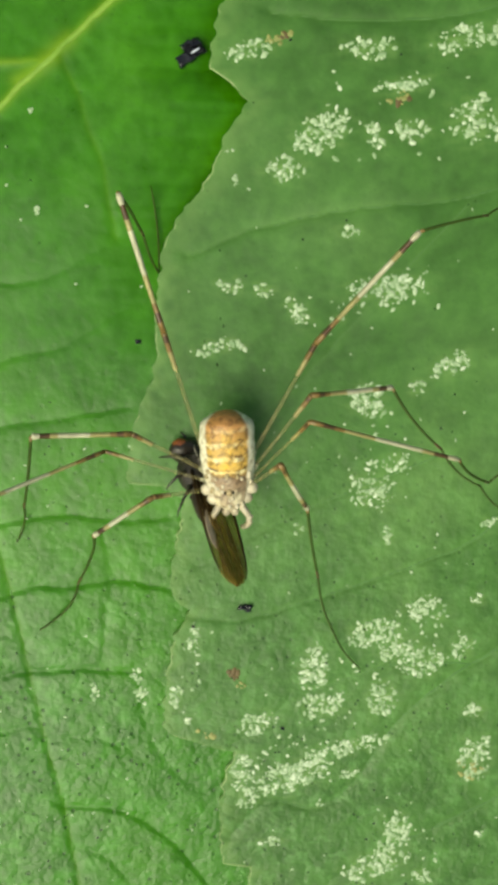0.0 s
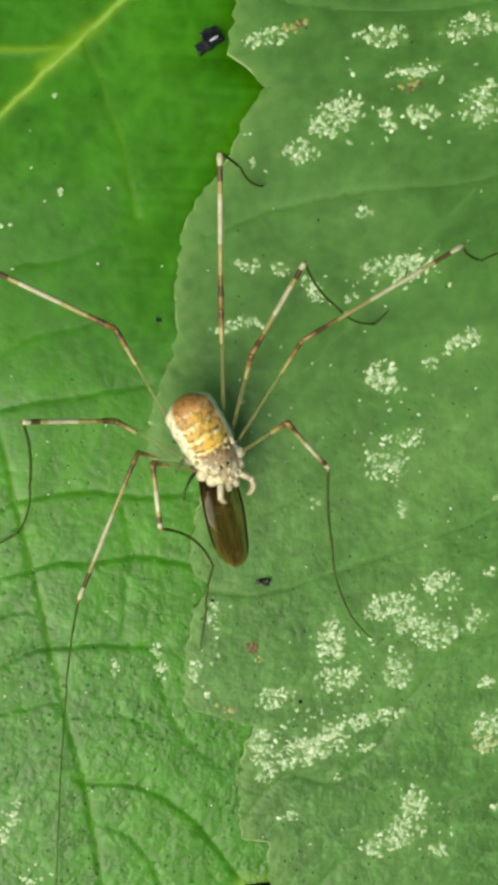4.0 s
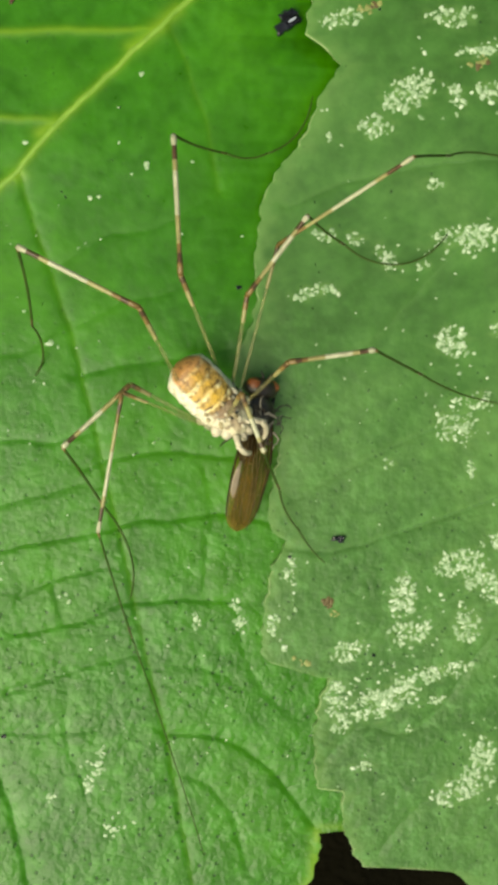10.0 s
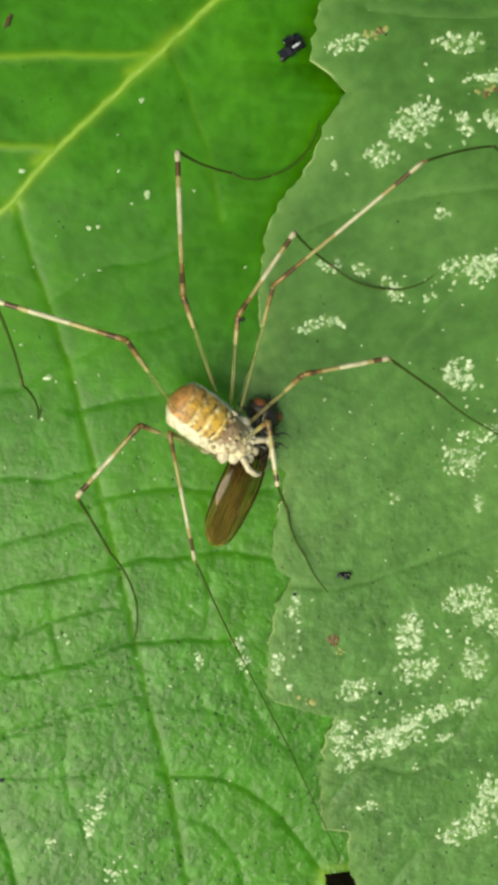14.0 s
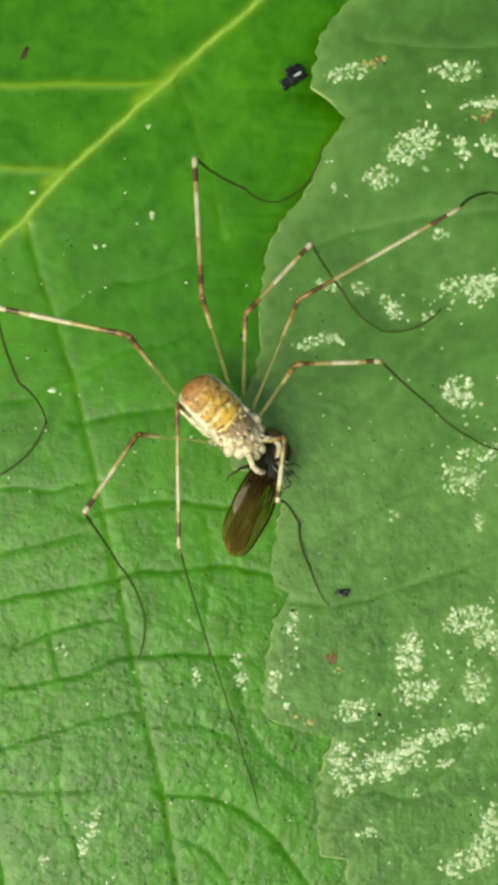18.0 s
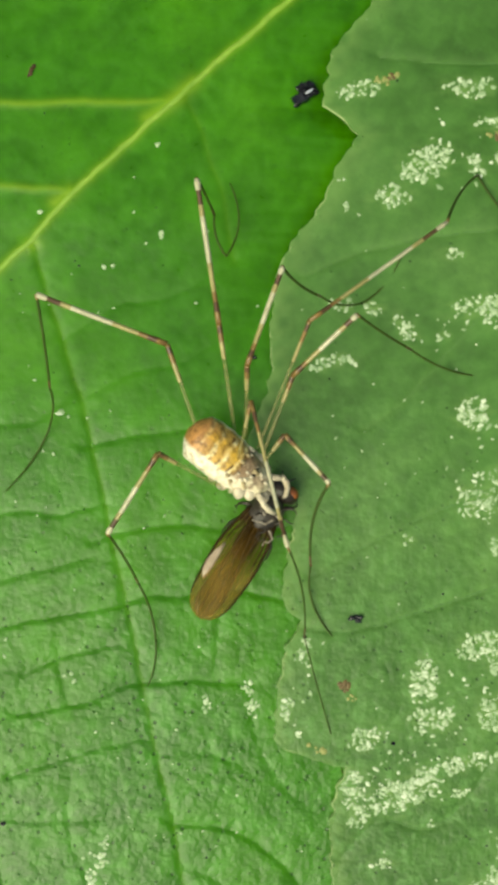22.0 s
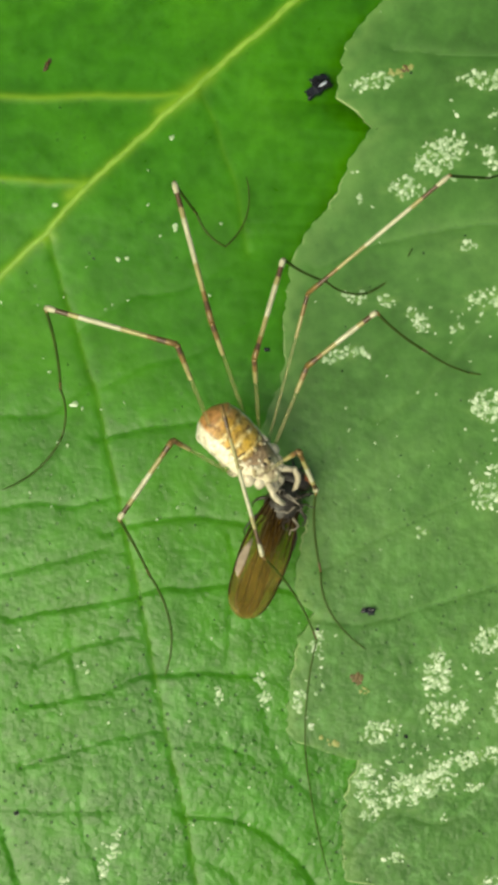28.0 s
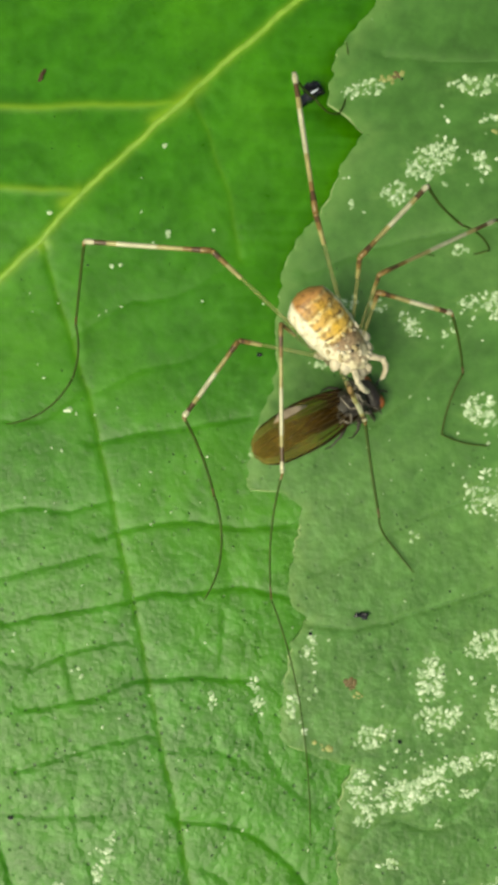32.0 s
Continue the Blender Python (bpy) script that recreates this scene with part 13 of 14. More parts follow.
    walk(LEGS['G'][3], [(0, pose(0.00385, 0.00502, 0.00429, 108.4, -47.3, 90.9)), (2.4, pose(0.00385, 0.00502, 0.00429, 108.4, -47.3, 90.9)), (2.9, pose(0.00257, 0.00461, 0.00457, 107.9, -52.7, 90.1)), (3.4, pose(-0.00015, 0.00316, 0.00457, 89.5, -63.0, 85.4)), (3.9, pose(-0.00207, 0.00135, 0.00402, -9.5, -64.0, 124.3)), (4.4, pose(-0.00261, 0.00055, 0.00368, -7.7, -57.7, 147.3)), (5, pose(-0.00261, 0.00055, 0.00368, -7.7, -57.7, 147.3)), (5.5, pose(-0.00307, 0.00037, 0.00269, -19.1, -59.9, 146.5)), (6, pose(-0.00346, 0.00003, 0.00132, -36.4, -60.2, 151.1)), (7, pose(-0.00361, -0.00052, -0.00017, -103.0, -58.1, 157.1)), (7.25, pose(-0.00363, -0.00058, -0.00029, -106.7, -55.4, 159.3)), (7.5, pose(-0.00363, -0.00049, -0.00005, -85.7, -46.6, 164.7)), (7.75, pose(-0.00349, -0.00045, 0.00029, -47.2, -32.5, 169.1)), (8, pose(-0.00336, -0.00060, 0.00038, -37.8, -24.7, 170.9)), (8.5, pose(-0.00341, -0.00132, 0.00002, -71.3, -23.0, -178.1)), (9, pose(-0.00336, -0.00224, -0.00012, -95.2, -21.4, -165.0)), (9.5, pose(-0.00292, -0.00334, -0.00020, -102.2, -19.6, -139.9)), (10, pose(-0.00242, -0.00396, -0.00048, -122.0, -20.1, -119.4)), (11, pose(-0.00247, -0.00307, -0.00116, -129.8, -24.2, -127.5)), (11.5, pose(-0.00216, -0.00337, -0.00134, -131.1, -23.6, -121.2)), (12, pose(-0.00181, -0.00374, -0.00142, -135.6, -23.5, -113.6)), (13, pose(-0.00213, -0.00370, -0.00133, -140.9, -26.0, -119.5)), (14, pose(-0.00142, -0.00451, -0.00131, -140.4, -24.4, -107.3)), (15, pose(-0.00097, -0.00486, -0.00098, -138.4, -24.1, -98.8)), (16.5, pose(-0.00067, -0.00516, -0.00080, -144.4, -25.6, -93.3)), (18, pose(-0.00012, -0.00537, -0.00083, -145.4, -29.1, -91.4)), (19, pose(0.00048, -0.00535, -0.00110, -133.4, -33.2, -92.3)), (19.25, pose(0.00038, -0.00571, -0.00105, -124.5, -37.4, -106.0)), (19.5, pose(-0.00045, -0.00582, -0.00094, -118.6, -33.5, -117.3)), (19.75, pose(-0.00089, -0.00531, -0.00125, -109.6, -25.2, -128.5)), (20, pose(-0.00088, -0.00517, -0.00115, -95.4, -13.8, -136.2)), (20.5, pose(-0.00067, -0.00545, -0.00087, -85.4, -2.0, -137.0)), (21, pose(-0.00052, -0.00563, -0.00066, -80.1, 5.1, -136.5)), (22, pose(-0.00101, -0.00504, -0.00107, -79.1, -0.2, -136.3)), (22.5, pose(-0.00133, -0.00510, -0.00098, -84.0, 0.0, -136.7)), (23, pose(-0.00155, -0.00517, -0.00088, -89.7, 0.4, -136.7)), (23.5, pose(-0.00159, -0.00537, -0.00074, -96.2, -6.4, -134.8)), (24, pose(-0.00159, -0.00547, -0.00060, -103.7, -12.6, -131.9)), (24.5, pose(-0.00179, -0.00525, -0.00082, -99.8, -8.4, -134.7)), (25, pose(-0.00193, -0.00502, -0.00105, -95.5, -3.9, -137.7)), (25.75, pose(-0.00199, -0.00506, -0.00090, -99.0, -7.5, -136.0)), (26.5, pose(-0.00184, -0.00528, -0.00059, -109.0, -15.9, -128.6)), (27.25, pose(-0.00151, -0.00555, -0.00029, -123.2, -24.1, -117.1)), (28, pose(-0.00125, -0.00576, -0.00012, -138.1, -29.3, -105.5)), (28.5, pose(-0.00118, -0.00601, 0, -159.0, -33.9, -92.7)), (29, pose(-0.00101, -0.00597, 0.00013, -166.9, -32.9, -86.9)), (29.5, pose(-0.00102, -0.00599, 0.00045, -155.0, -28.3, -91.8)), (30, pose(-0.00093, -0.00608, 0.00089, -140.6, -22.3, -98.7)), (30.5, pose(-0.00039, -0.00634, 0.00139, -136.4, -17.5, -97.0)), (31, pose(0.00058, -0.00650, 0.00177, -141.1, -15.7, -92.4)), (31.125, pose(0.00089, -0.00666, 0.00199, -155.8, -18.3, -84.2)), (31.25, pose(0.00166, -0.00692, 0.00230, 174.4, -19.8, -64.3)), (31.375, pose(0.00297, -0.00707, 0.00238, 149.2, -13.7, -42.8)), (31.5, pose(0.00426, -0.00693, 0.00218, 140.9, -8.2, -34.5)), (31.562, pose(0.00458, -0.00689, 0.00212, 140.9, -8.3, -35.0)), (31.625, pose(0.00459, -0.00694, 0.00213, 143.4, -10.1, -38.0)), (31.688, pose(0.00438, -0.00704, 0.00218, 150.1, -13.3, -45.0)), (31.75, pose(0.00402, -0.00710, 0.00223, 165.9, -17.6, -59.6)), (31.812, pose(0.00358, -0.00705, 0.00222, -178.4, -18.5, -75.8)), (31.875, pose(0.00310, -0.00687, 0.00216, -152.7, -16.3, -94.3)), (31.938, pose(0.00269, -0.00662, 0.00206, -121.4, -12.7, -113.2)), (32, pose(0.00242, -0.00638, 0.00196, -103.4, -9.4, -128.6))])
    walk(LEGS['G'][4], [(0, pose(0.00383, 0.00652, 0.00591, 130.2, -32.7, 57.7)), (2.4, pose(0.00383, 0.00652, 0.00591, 130.2, -32.7, 57.7)), (2.9, pose(0.00256, 0.00594, 0.00632, 132.6, -38.4, 56.3)), (3.4, pose(-0.00007, 0.00416, 0.00653, 100.7, -60.0, 75.4)), (3.9, pose(-0.00261, 0.00214, 0.00600, -13.0, -71.2, 128.1)), (4.4, pose(-0.00359, 0.00118, 0.00554, -11.0, -67.9, 151.0)), (5, pose(-0.00359, 0.00118, 0.00554, -11.0, -67.9, 151.0)), (5.5, pose(-0.00399, 0.00098, 0.00460, -26.3, -68.3, 154.5)), (6, pose(-0.00442, 0.00056, 0.00323, -45.6, -66.1, 160.7)), (7, pose(-0.00468, -0.00007, 0.00170, -112.6, -56.1, 168.5)), (7.25, pose(-0.00480, -0.00014, 0.00152, -118.7, -51.7, 174.1)), (7.5, pose(-0.00509, -0.00009, 0.00155, -97.0, -46.3, -179.7)), (7.75, pose(-0.00532, -0.00010, 0.00147, -56.2, -41.9, -176.1)), (8, pose(-0.00533, -0.00029, 0.00130, -45.2, -38.3, -175.2)), (8.5, pose(-0.00544, -0.00139, 0.00088, -80.7, -27.9, -156.3)), (9, pose(-0.00533, -0.00277, 0.00069, -103.9, -17.3, -139.1)), (9.5, pose(-0.00451, -0.00468, 0.00054, -107.6, -15.0, -121.8)), (10, pose(-0.00343, -0.00576, 0.00027, -125.2, -13.1, -108.3)), (11, pose(-0.00369, -0.00467, -0.00026, -133.8, -13.7, -115.2)), (11.5, pose(-0.00320, -0.00510, -0.00046, -134.4, -14.9, -111.1)), (12, pose(-0.00262, -0.00559, -0.00055, -138.3, -15.5, -105.7)), (13, pose(-0.00310, -0.00543, -0.00037, -144.0, -15.6, -111.1)), (14, pose(-0.00201, -0.00642, -0.00040, -143.0, -15.5, -99.9)), (15, pose(-0.00127, -0.00684, -0.00009, -141.8, -11.4, -87.7)), (16.5, pose(-0.00078, -0.00714, 0.00015, -147.3, -13.5, -84.7)), (18, pose(-0.00017, -0.00729, 0.00024, -148.5, -18.5, -83.9)), (19, pose(0.00040, -0.00719, 0.00010, -138.8, -22.8, -81.0)), (19.25, pose(-0.00010, -0.00739, 0.00029, -136.2, -18.8, -81.7)), (19.5, pose(-0.00129, -0.00745, 0.00028, -131.7, -11.2, -84.3)), (19.75, pose(-0.00213, -0.00687, -0.00032, -120.0, -10.3, -95.6)), (20, pose(-0.00242, -0.00665, -0.00062, -102.5, -8.0, -100.0)), (20.5, pose(-0.00228, -0.00695, -0.00079, -87.7, -4.4, -97.9)), (21, pose(-0.00211, -0.00714, -0.00086, -79.2, -2.6, -95.9)), (22, pose(-0.00260, -0.00656, -0.00106, -80.6, -5.5, -107.3)), (22.5, pose(-0.00293, -0.00661, -0.00098, -84.6, -2.7, -109.7)), (23, pose(-0.00315, -0.00668, -0.00089, -89.6, 0.2, -112.1)), (23.5, pose(-0.00313, -0.00692, -0.00049, -98.2, -3.4, -111.2)), (24, pose(-0.00303, -0.00707, -0.00012, -107.3, -6.8, -110.8)), (24.5, pose(-0.00332, -0.00680, -0.00050, -102.3, -3.9, -111.7)), (25, pose(-0.00356, -0.00650, -0.00090, -96.7, -1.1, -111.7)), (25.75, pose(-0.00356, -0.00657, -0.00061, -101.4, -2.6, -109.3)), (26.5, pose(-0.00316, -0.00694, 0.00002, -114.1, -5.2, -101.6)), (27.25, pose(-0.00242, -0.00734, 0.00061, -129.8, -6.2, -92.6)), (28, pose(-0.00176, -0.00761, 0.00096, -144.2, -5.9, -86.1)), (28.5, pose(-0.00126, -0.00783, 0.00123, -162.6, -6.2, -82.6)), (29, pose(-0.00091, -0.00781, 0.00132, -168.9, -8.4, -81.4)), (29.5, pose(-0.00108, -0.00793, 0.00149, -158.1, -4.2, -81.0)), (30, pose(-0.00124, -0.00809, 0.00172, -144.0, 2.0, -80.0)), (30.5, pose(-0.00065, -0.00842, 0.00205, -138.3, 8.2, -73.7)), (31, pose(0.00050, -0.00862, 0.00237, -141.5, 13.7, -69.4)), (31.125, pose(0.00110, -0.00873, 0.00268, -155.9, 18.1, -68.2)), (31.25, pose(0.00256, -0.00879, 0.00304, 174.1, 26.8, -68.9)), (31.375, pose(0.00453, -0.00852, 0.00290, 143.3, 33.5, -73.2)), (31.5, pose(0.00605, -0.00816, 0.00250, 129.6, 35.9, -76.4)), (31.562, pose(0.00636, -0.00814, 0.00244, 129.0, 36.6, -78.0)), (31.625, pose(0.00630, -0.00827, 0.00251, 131.6, 38.3, -80.3)), (31.688, pose(0.00589, -0.00855, 0.00269, 139.6, 41.5, -82.0)), (31.75, pose(0.00508, -0.00891, 0.00289, 160.7, 45.4, -78.0)), (31.812, pose(0.00409, -0.00907, 0.00292, -178.0, 42.2, -74.0)), (31.875, pose(0.00294, -0.00898, 0.00278, -149.3, 30.3, -69.4)), (31.938, pose(0.00184, -0.00860, 0.00254, -119.9, 16.0, -67.8)), (32, pose(0.00107, -0.00808, 0.00231, -104.8, 6.8, -70.0))])
    walk(LEGS['H'][0], [(0, pose(0.00095, -0.00100, -0.00035, -9.9, -1.6, -109.9)), (2.4, pose(0.00095, -0.00100, -0.00035, -9.9, -1.6, -109.9)), (2.65, pose(0.00095, -0.00100, -0.00035, -10.1, -3.0, -111.7)), (2.9, pose(0.00095, -0.00100, -0.00035, -10.7, -7.2, -116.4)), (3.15, pose(0.00095, -0.00100, -0.00035, -11.5, -14.2, -122.9)), (3.4, pose(0.00095, -0.00100, -0.00035, -12.7, -23.2, -129.7)), (3.65, pose(0.00095, -0.00100, -0.00035, -14.4, -32.5, -135.5)), (3.9, pose(0.00095, -0.00100, -0.00035, -16.7, -40.4, -139.2)), (4.15, pose(0.00095, -0.00100, -0.00035, -19.0, -45.5, -141.0)), (4.4, pose(0.00095, -0.00100, -0.00035, -20.0, -47.4, -141.5)), (5, pose(0.00095, -0.00100, -0.00035, -20.0, -47.4, -141.5)), (5.5, pose(0.00095, -0.00100, -0.00035, -26.7, -57.3, -135.9)), (6, pose(0.00095, -0.00100, -0.00035, -39.4, -69.1, -125.1)), (6.5, pose(0.00095, -0.00100, -0.00035, -37.8, -73.7, -129.4)), (7, pose(0.00095, -0.00100, -0.00035, -26.8, -77.0, -142.3)), (7.5, pose(0.00095, -0.00100, -0.00035, -19.4, -68.9, -149.3)), (8, pose(0.00095, -0.00100, -0.00035, -21.3, -55.7, -146.4)), (8.5, pose(0.00095, -0.00100, -0.00035, -23.2, -50.0, -153.0)), (9, pose(0.00095, -0.00100, -0.00035, -23.7, -43.5, -161.6)), (9.25, pose(0.00095, -0.00100, -0.00035, -22.1, -35.5, -161.1)), (9.5, pose(0.00095, -0.00100, -0.00035, -19.6, -24.0, -158.4)), (9.75, pose(0.00095, -0.00100, -0.00035, -17.4, -13.9, -155.7)), (10, pose(0.00095, -0.00100, -0.00035, -16.1, -9.8, -156.2)), (10.5, pose(0.00095, -0.00100, -0.00035, -15.7, -14.8, -172.8)), (11, pose(0.00095, -0.00100, -0.00035, -14.6, -21.2, 173.7)), (11.5, pose(0.00095, -0.00100, -0.00035, -15.6, -22.3, 177.0)), (12, pose(0.00095, -0.00100, -0.00035, -16.9, -24.0, -179.2)), (12.5, pose(0.00095, -0.00100, -0.00035, -20.7, -32.2, -175.4)), (13, pose(0.00095, -0.00100, -0.00035, -27.4, -40.4, -168.0)), (13.5, pose(0.00095, -0.00100, -0.00035, -30.2, -44.7, -162.1)), (14, pose(0.00095, -0.00100, -0.00035, -32.3, -48.1, -155.8)), (14.25, pose(0.00095, -0.00100, -0.00035, -32.7, -45.5, -151.7)), (14.5, pose(0.00095, -0.00100, -0.00035, -32.5, -39.3, -146.7)), (14.75, pose(0.00095, -0.00100, -0.00035, -32.3, -33.4, -141.9)), (15, pose(0.00095, -0.00100, -0.00035, -32.4, -30.8, -139.1)), (15.75, pose(0.00095, -0.00100, -0.00035, -32.3, -32.3, -139.9)), (16.5, pose(0.00095, -0.00100, -0.00035, -29.0, -36.1, -147.3)), (17.25, pose(0.00095, -0.00100, -0.00035, -23.7, -40.6, -158.1)), (18, pose(0.00095, -0.00100, -0.00035, -18.6, -44.6, -168.4)), (18.5, pose(0.00095, -0.00100, -0.00035, -18.0, -47.1, -173.3)), (19, pose(0.00095, -0.00100, -0.00035, -16.9, -50.2, -179.0)), (19.25, pose(0.00095, -0.00100, -0.00035, -10.6, -50.0, 172.1)), (19.5, pose(0.00095, -0.00100, -0.00035, 0.1, -46.1, 157.8)), (19.75, pose(0.00095, -0.00100, -0.00035, 8.5, -41.0, 145.9)), (20, pose(0.00095, -0.00100, -0.00035, 12.5, -39.0, 139.5)), (20.25, pose(0.00095, -0.00100, -0.00035, 14.5, -40.3, 136.3)), (20.5, pose(0.00095, -0.00100, -0.00035, 16.3, -41.7, 133.3)), (20.75, pose(0.00095, -0.00100, -0.00035, 17.7, -42.9, 130.9)), (21, pose(0.00095, -0.00100, -0.00035, 18.3, -43.6, 129.7)), (21.5, pose(0.00095, -0.00100, -0.00035, 18.3, -44.0, 128.9)), (22, pose(0.00095, -0.00100, -0.00035, 18.0, -44.4, 128.7)), (22.5, pose(0.00095, -0.00100, -0.00035, 14.2, -44.5, 133.3)), (23, pose(0.00095, -0.00100, -0.00035, 8.5, -43.7, 141.0)), (24, pose(0.00095, -0.00100, -0.00035, 1.1, -42.5, 153.5)), (25, pose(0.00095, -0.00100, -0.00035, 1.2, -38.8, 155.3)), (26.5, pose(0.00095, -0.00100, -0.00035, -3.9, -42.8, 164.2)), (28, pose(0.00095, -0.00100, -0.00035, -10.0, -47.0, 173.3)), (28.5, pose(0.00095, -0.00100, -0.00035, -8.3, -47.6, 173.1)), (29, pose(0.00095, -0.00100, -0.00035, -6.9, -47.2, 173.2)), (30, pose(0.00095, -0.00100, -0.00035, -10.2, -41.3, 178.2)), (30.25, pose(0.00095, -0.00100, -0.00035, -11.4, -39.7, 180.0)), (30.5, pose(0.00095, -0.00100, -0.00035, -13.0, -37.8, -177.3)), (30.75, pose(0.00095, -0.00100, -0.00035, -14.6, -36.2, -174.4)), (31, pose(0.00095, -0.00100, -0.00035, -15.7, -35.2, -171.6)), (31.125, pose(0.00095, -0.00100, -0.00035, -15.8, -30.7, -170.0)), (31.25, pose(0.00095, -0.00100, -0.00035, -15.7, -19.9, -167.2)), (31.375, pose(0.00095, -0.00100, -0.00035, -15.7, -8.3, -163.4)), (31.5, pose(0.00095, -0.00100, -0.00035, -15.6, -2.1, -159.1)), (31.625, pose(0.00095, -0.00100, -0.00035, -15.4, -5.3, -156.0)), (31.75, pose(0.00095, -0.00100, -0.00035, -15.6, -16.4, -154.0)), (31.875, pose(0.00095, -0.00100, -0.00035, -16.5, -31.8, -152.1)), (32, pose(0.00095, -0.00100, -0.00035, -18.1, -44.8, -149.5))])
    walk(LEGS['H'][1], [(0, pose(0.00460, 0, 0, 25.6, -39.8, 23.8)), (2.4, pose(0.00460, 0, 0, 25.6, -39.8, 23.8)), (2.65, pose(0.00460, 0, 0, 24.6, -38.3, 27.3)), (2.9, pose(0.00460, 0, 0, 22.8, -33.7, 36.9)), (3.15, pose(0.00460, 0, 0, 23.0, -26.1, 50.9)), (3.4, pose(0.00460, 0, 0, 27.5, -18.1, 66.4)), (3.65, pose(0.00460, 0, 0, 35.0, -13.6, 79.8)), (3.9, pose(0.00460, 0, 0, 42.0, -13.0, 88.9)), (4.15, pose(0.00460, 0, 0, 46.6, -14.2, 93.8)), (4.4, pose(0.00460, 0, 0, 48.3, -14.9, 95.3)), (5, pose(0.00460, 0, 0, 48.3, -14.9, 95.3)), (5.5, pose(0.00460, 0, 0, 58.1, -16.6, 100.5)), (6, pose(0.00460, 0, 0, 69.7, -23.8, 105.5)), (6.5, pose(0.00460, 0, 0, 74.3, -32.8, 103.5)), (7, pose(0.00460, 0, 0, 78.8, -37.8, 101.0)), (7.5, pose(0.00460, 0, 0, 67.7, -30.1, 109.7)), (8, pose(0.00460, 0, 0, 54.6, -18.9, 113.5)), (8.5, pose(0.00460, 0, 0, 46.6, -16.0, 117.9)), (9, pose(0.00460, 0, 0, 38.2, -12.7, 121.6)), (9.25, pose(0.00460, 0, 0, 32.2, -9.4, 118.8)), (9.5, pose(0.00460, 0, 0, 23.7, -6.2, 112.2)), (9.75, pose(0.00460, 0, 0, 15.5, -4.7, 105.6)), (10, pose(0.00460, 0, 0, 11.4, -3.1, 104.4)), (10.5, pose(0.00460, 0, 0, 12.4, 4.6, 121.8)), (11, pose(0.00460, 0, 0, 15.4, 8.3, 138.2)), (11.5, pose(0.00460, 0, 0, 17.1, 3.9, 141.9)), (12, pose(0.00460, 0, 0, 18.7, -0.7, 144.6)), (12.5, pose(0.00460, 0, 0, 23.4, -3.7, 147.6)), (13, pose(0.00460, 0, 0, 28.2, -6.8, 147.2)), (13.5, pose(0.00460, 0, 0, 31.9, -12.5, 144.0)), (14, pose(0.00460, 0, 0, 36.4, -21.2, 137.4)), (14.25, pose(0.00460, 0, 0, 38.1, -24.7, 127.2)), (14.5, pose(0.00460, 0, 0, 39.5, -28.4, 109.4)), (14.75, pose(0.00460, 0, 0, 41.3, -32.1, 91.7)), (15, pose(0.00460, 0, 0, 42.8, -33.7, 83.2)), (15.75, pose(0.00460, 0, 0, 41.8, -31.7, 88.0)), (16.5, pose(0.00460, 0, 0, 38.2, -27.2, 103.1)), (17.25, pose(0.00460, 0, 0, 35.3, -22.6, 120.1)), (18, pose(0.00460, 0, 0, 34.6, -21.6, 132.5)), (18.5, pose(0.00460, 0, 0, 35.2, -23.8, 136.9)), (19, pose(0.00460, 0, 0, 36.3, -27.9, 141.9)), (19.25, pose(0.00460, 0, 0, 35.9, -30.6, 147.8)), (19.5, pose(0.00460, 0, 0, 35.9, -33.8, 156.1)), (19.75, pose(0.00460, 0, 0, 37.2, -37.7, 162.9)), (20, pose(0.00460, 0, 0, 38.2, -42.0, 167.1)), (20.25, pose(0.00460, 0, 0, 37.9, -46.0, 169.9)), (20.5, pose(0.00460, 0, 0, 37.1, -49.8, 172.7)), (20.75, pose(0.00460, 0, 0, 36.2, -52.6, 175.0)), (21, pose(0.00460, 0, 0, 35.8, -53.8, 175.9)), (21.5, pose(0.00460, 0, 0, 38.6, -51.8, 171.9)), (22, pose(0.00460, 0, 0, 40.8, -49.7, 168.4)), (22.5, pose(0.00460, 0, 0, 35.1, -48.7, 171.6)), (23, pose(0.00460, 0, 0, 27.5, -46.7, 175.7)), (24, pose(0.00460, 0, 0, 26.5, -41.1, 169.8)), (25, pose(0.00460, 0, 0, 29.5, -41.1, 164.9)), (26.5, pose(0.00460, 0, 0, 29.1, -39.0, 161.3)), (28, pose(0.00460, 0, 0, 29.8, -37.5, 157.1)), (28.5, pose(0.00460, 0, 0, 34.5, -39.0, 147.0)), (29, pose(0.00460, 0, 0, 39.3, -39.2, 135.8)), (30, pose(0.00460, 0, 0, 36.6, -35.8, 133.8)), (30.25, pose(0.00460, 0, 0, 34.9, -30.9, 133.6)), (30.5, pose(0.00460, 0, 0, 32.7, -21.0, 133.9)), (30.75, pose(0.00460, 0, 0, 31.9, -10.4, 132.1)), (31, pose(0.00460, 0, 0, 32.1, -3.8, 127.0)), (31.125, pose(0.00460, 0, 0, 28.9, -3.0, 120.0)), (31.25, pose(0.00460, 0, 0, 20.2, -5.9, 107.8)), (31.375, pose(0.00460, 0, 0, 10.7, -12.8, 95.0)), (31.5, pose(0.00460, 0, 0, 6.9, -16.9, 85.3)), (31.625, pose(0.00460, 0, 0, 10.0, -14.0, 85.3)), (31.75, pose(0.00460, 0, 0, 18.1, -8.9, 96.9)), (31.875, pose(0.00460, 0, 0, 29.5, -8.5, 112.7)), (32, pose(0.00460, 0, 0, 38.5, -13.7, 123.6))])
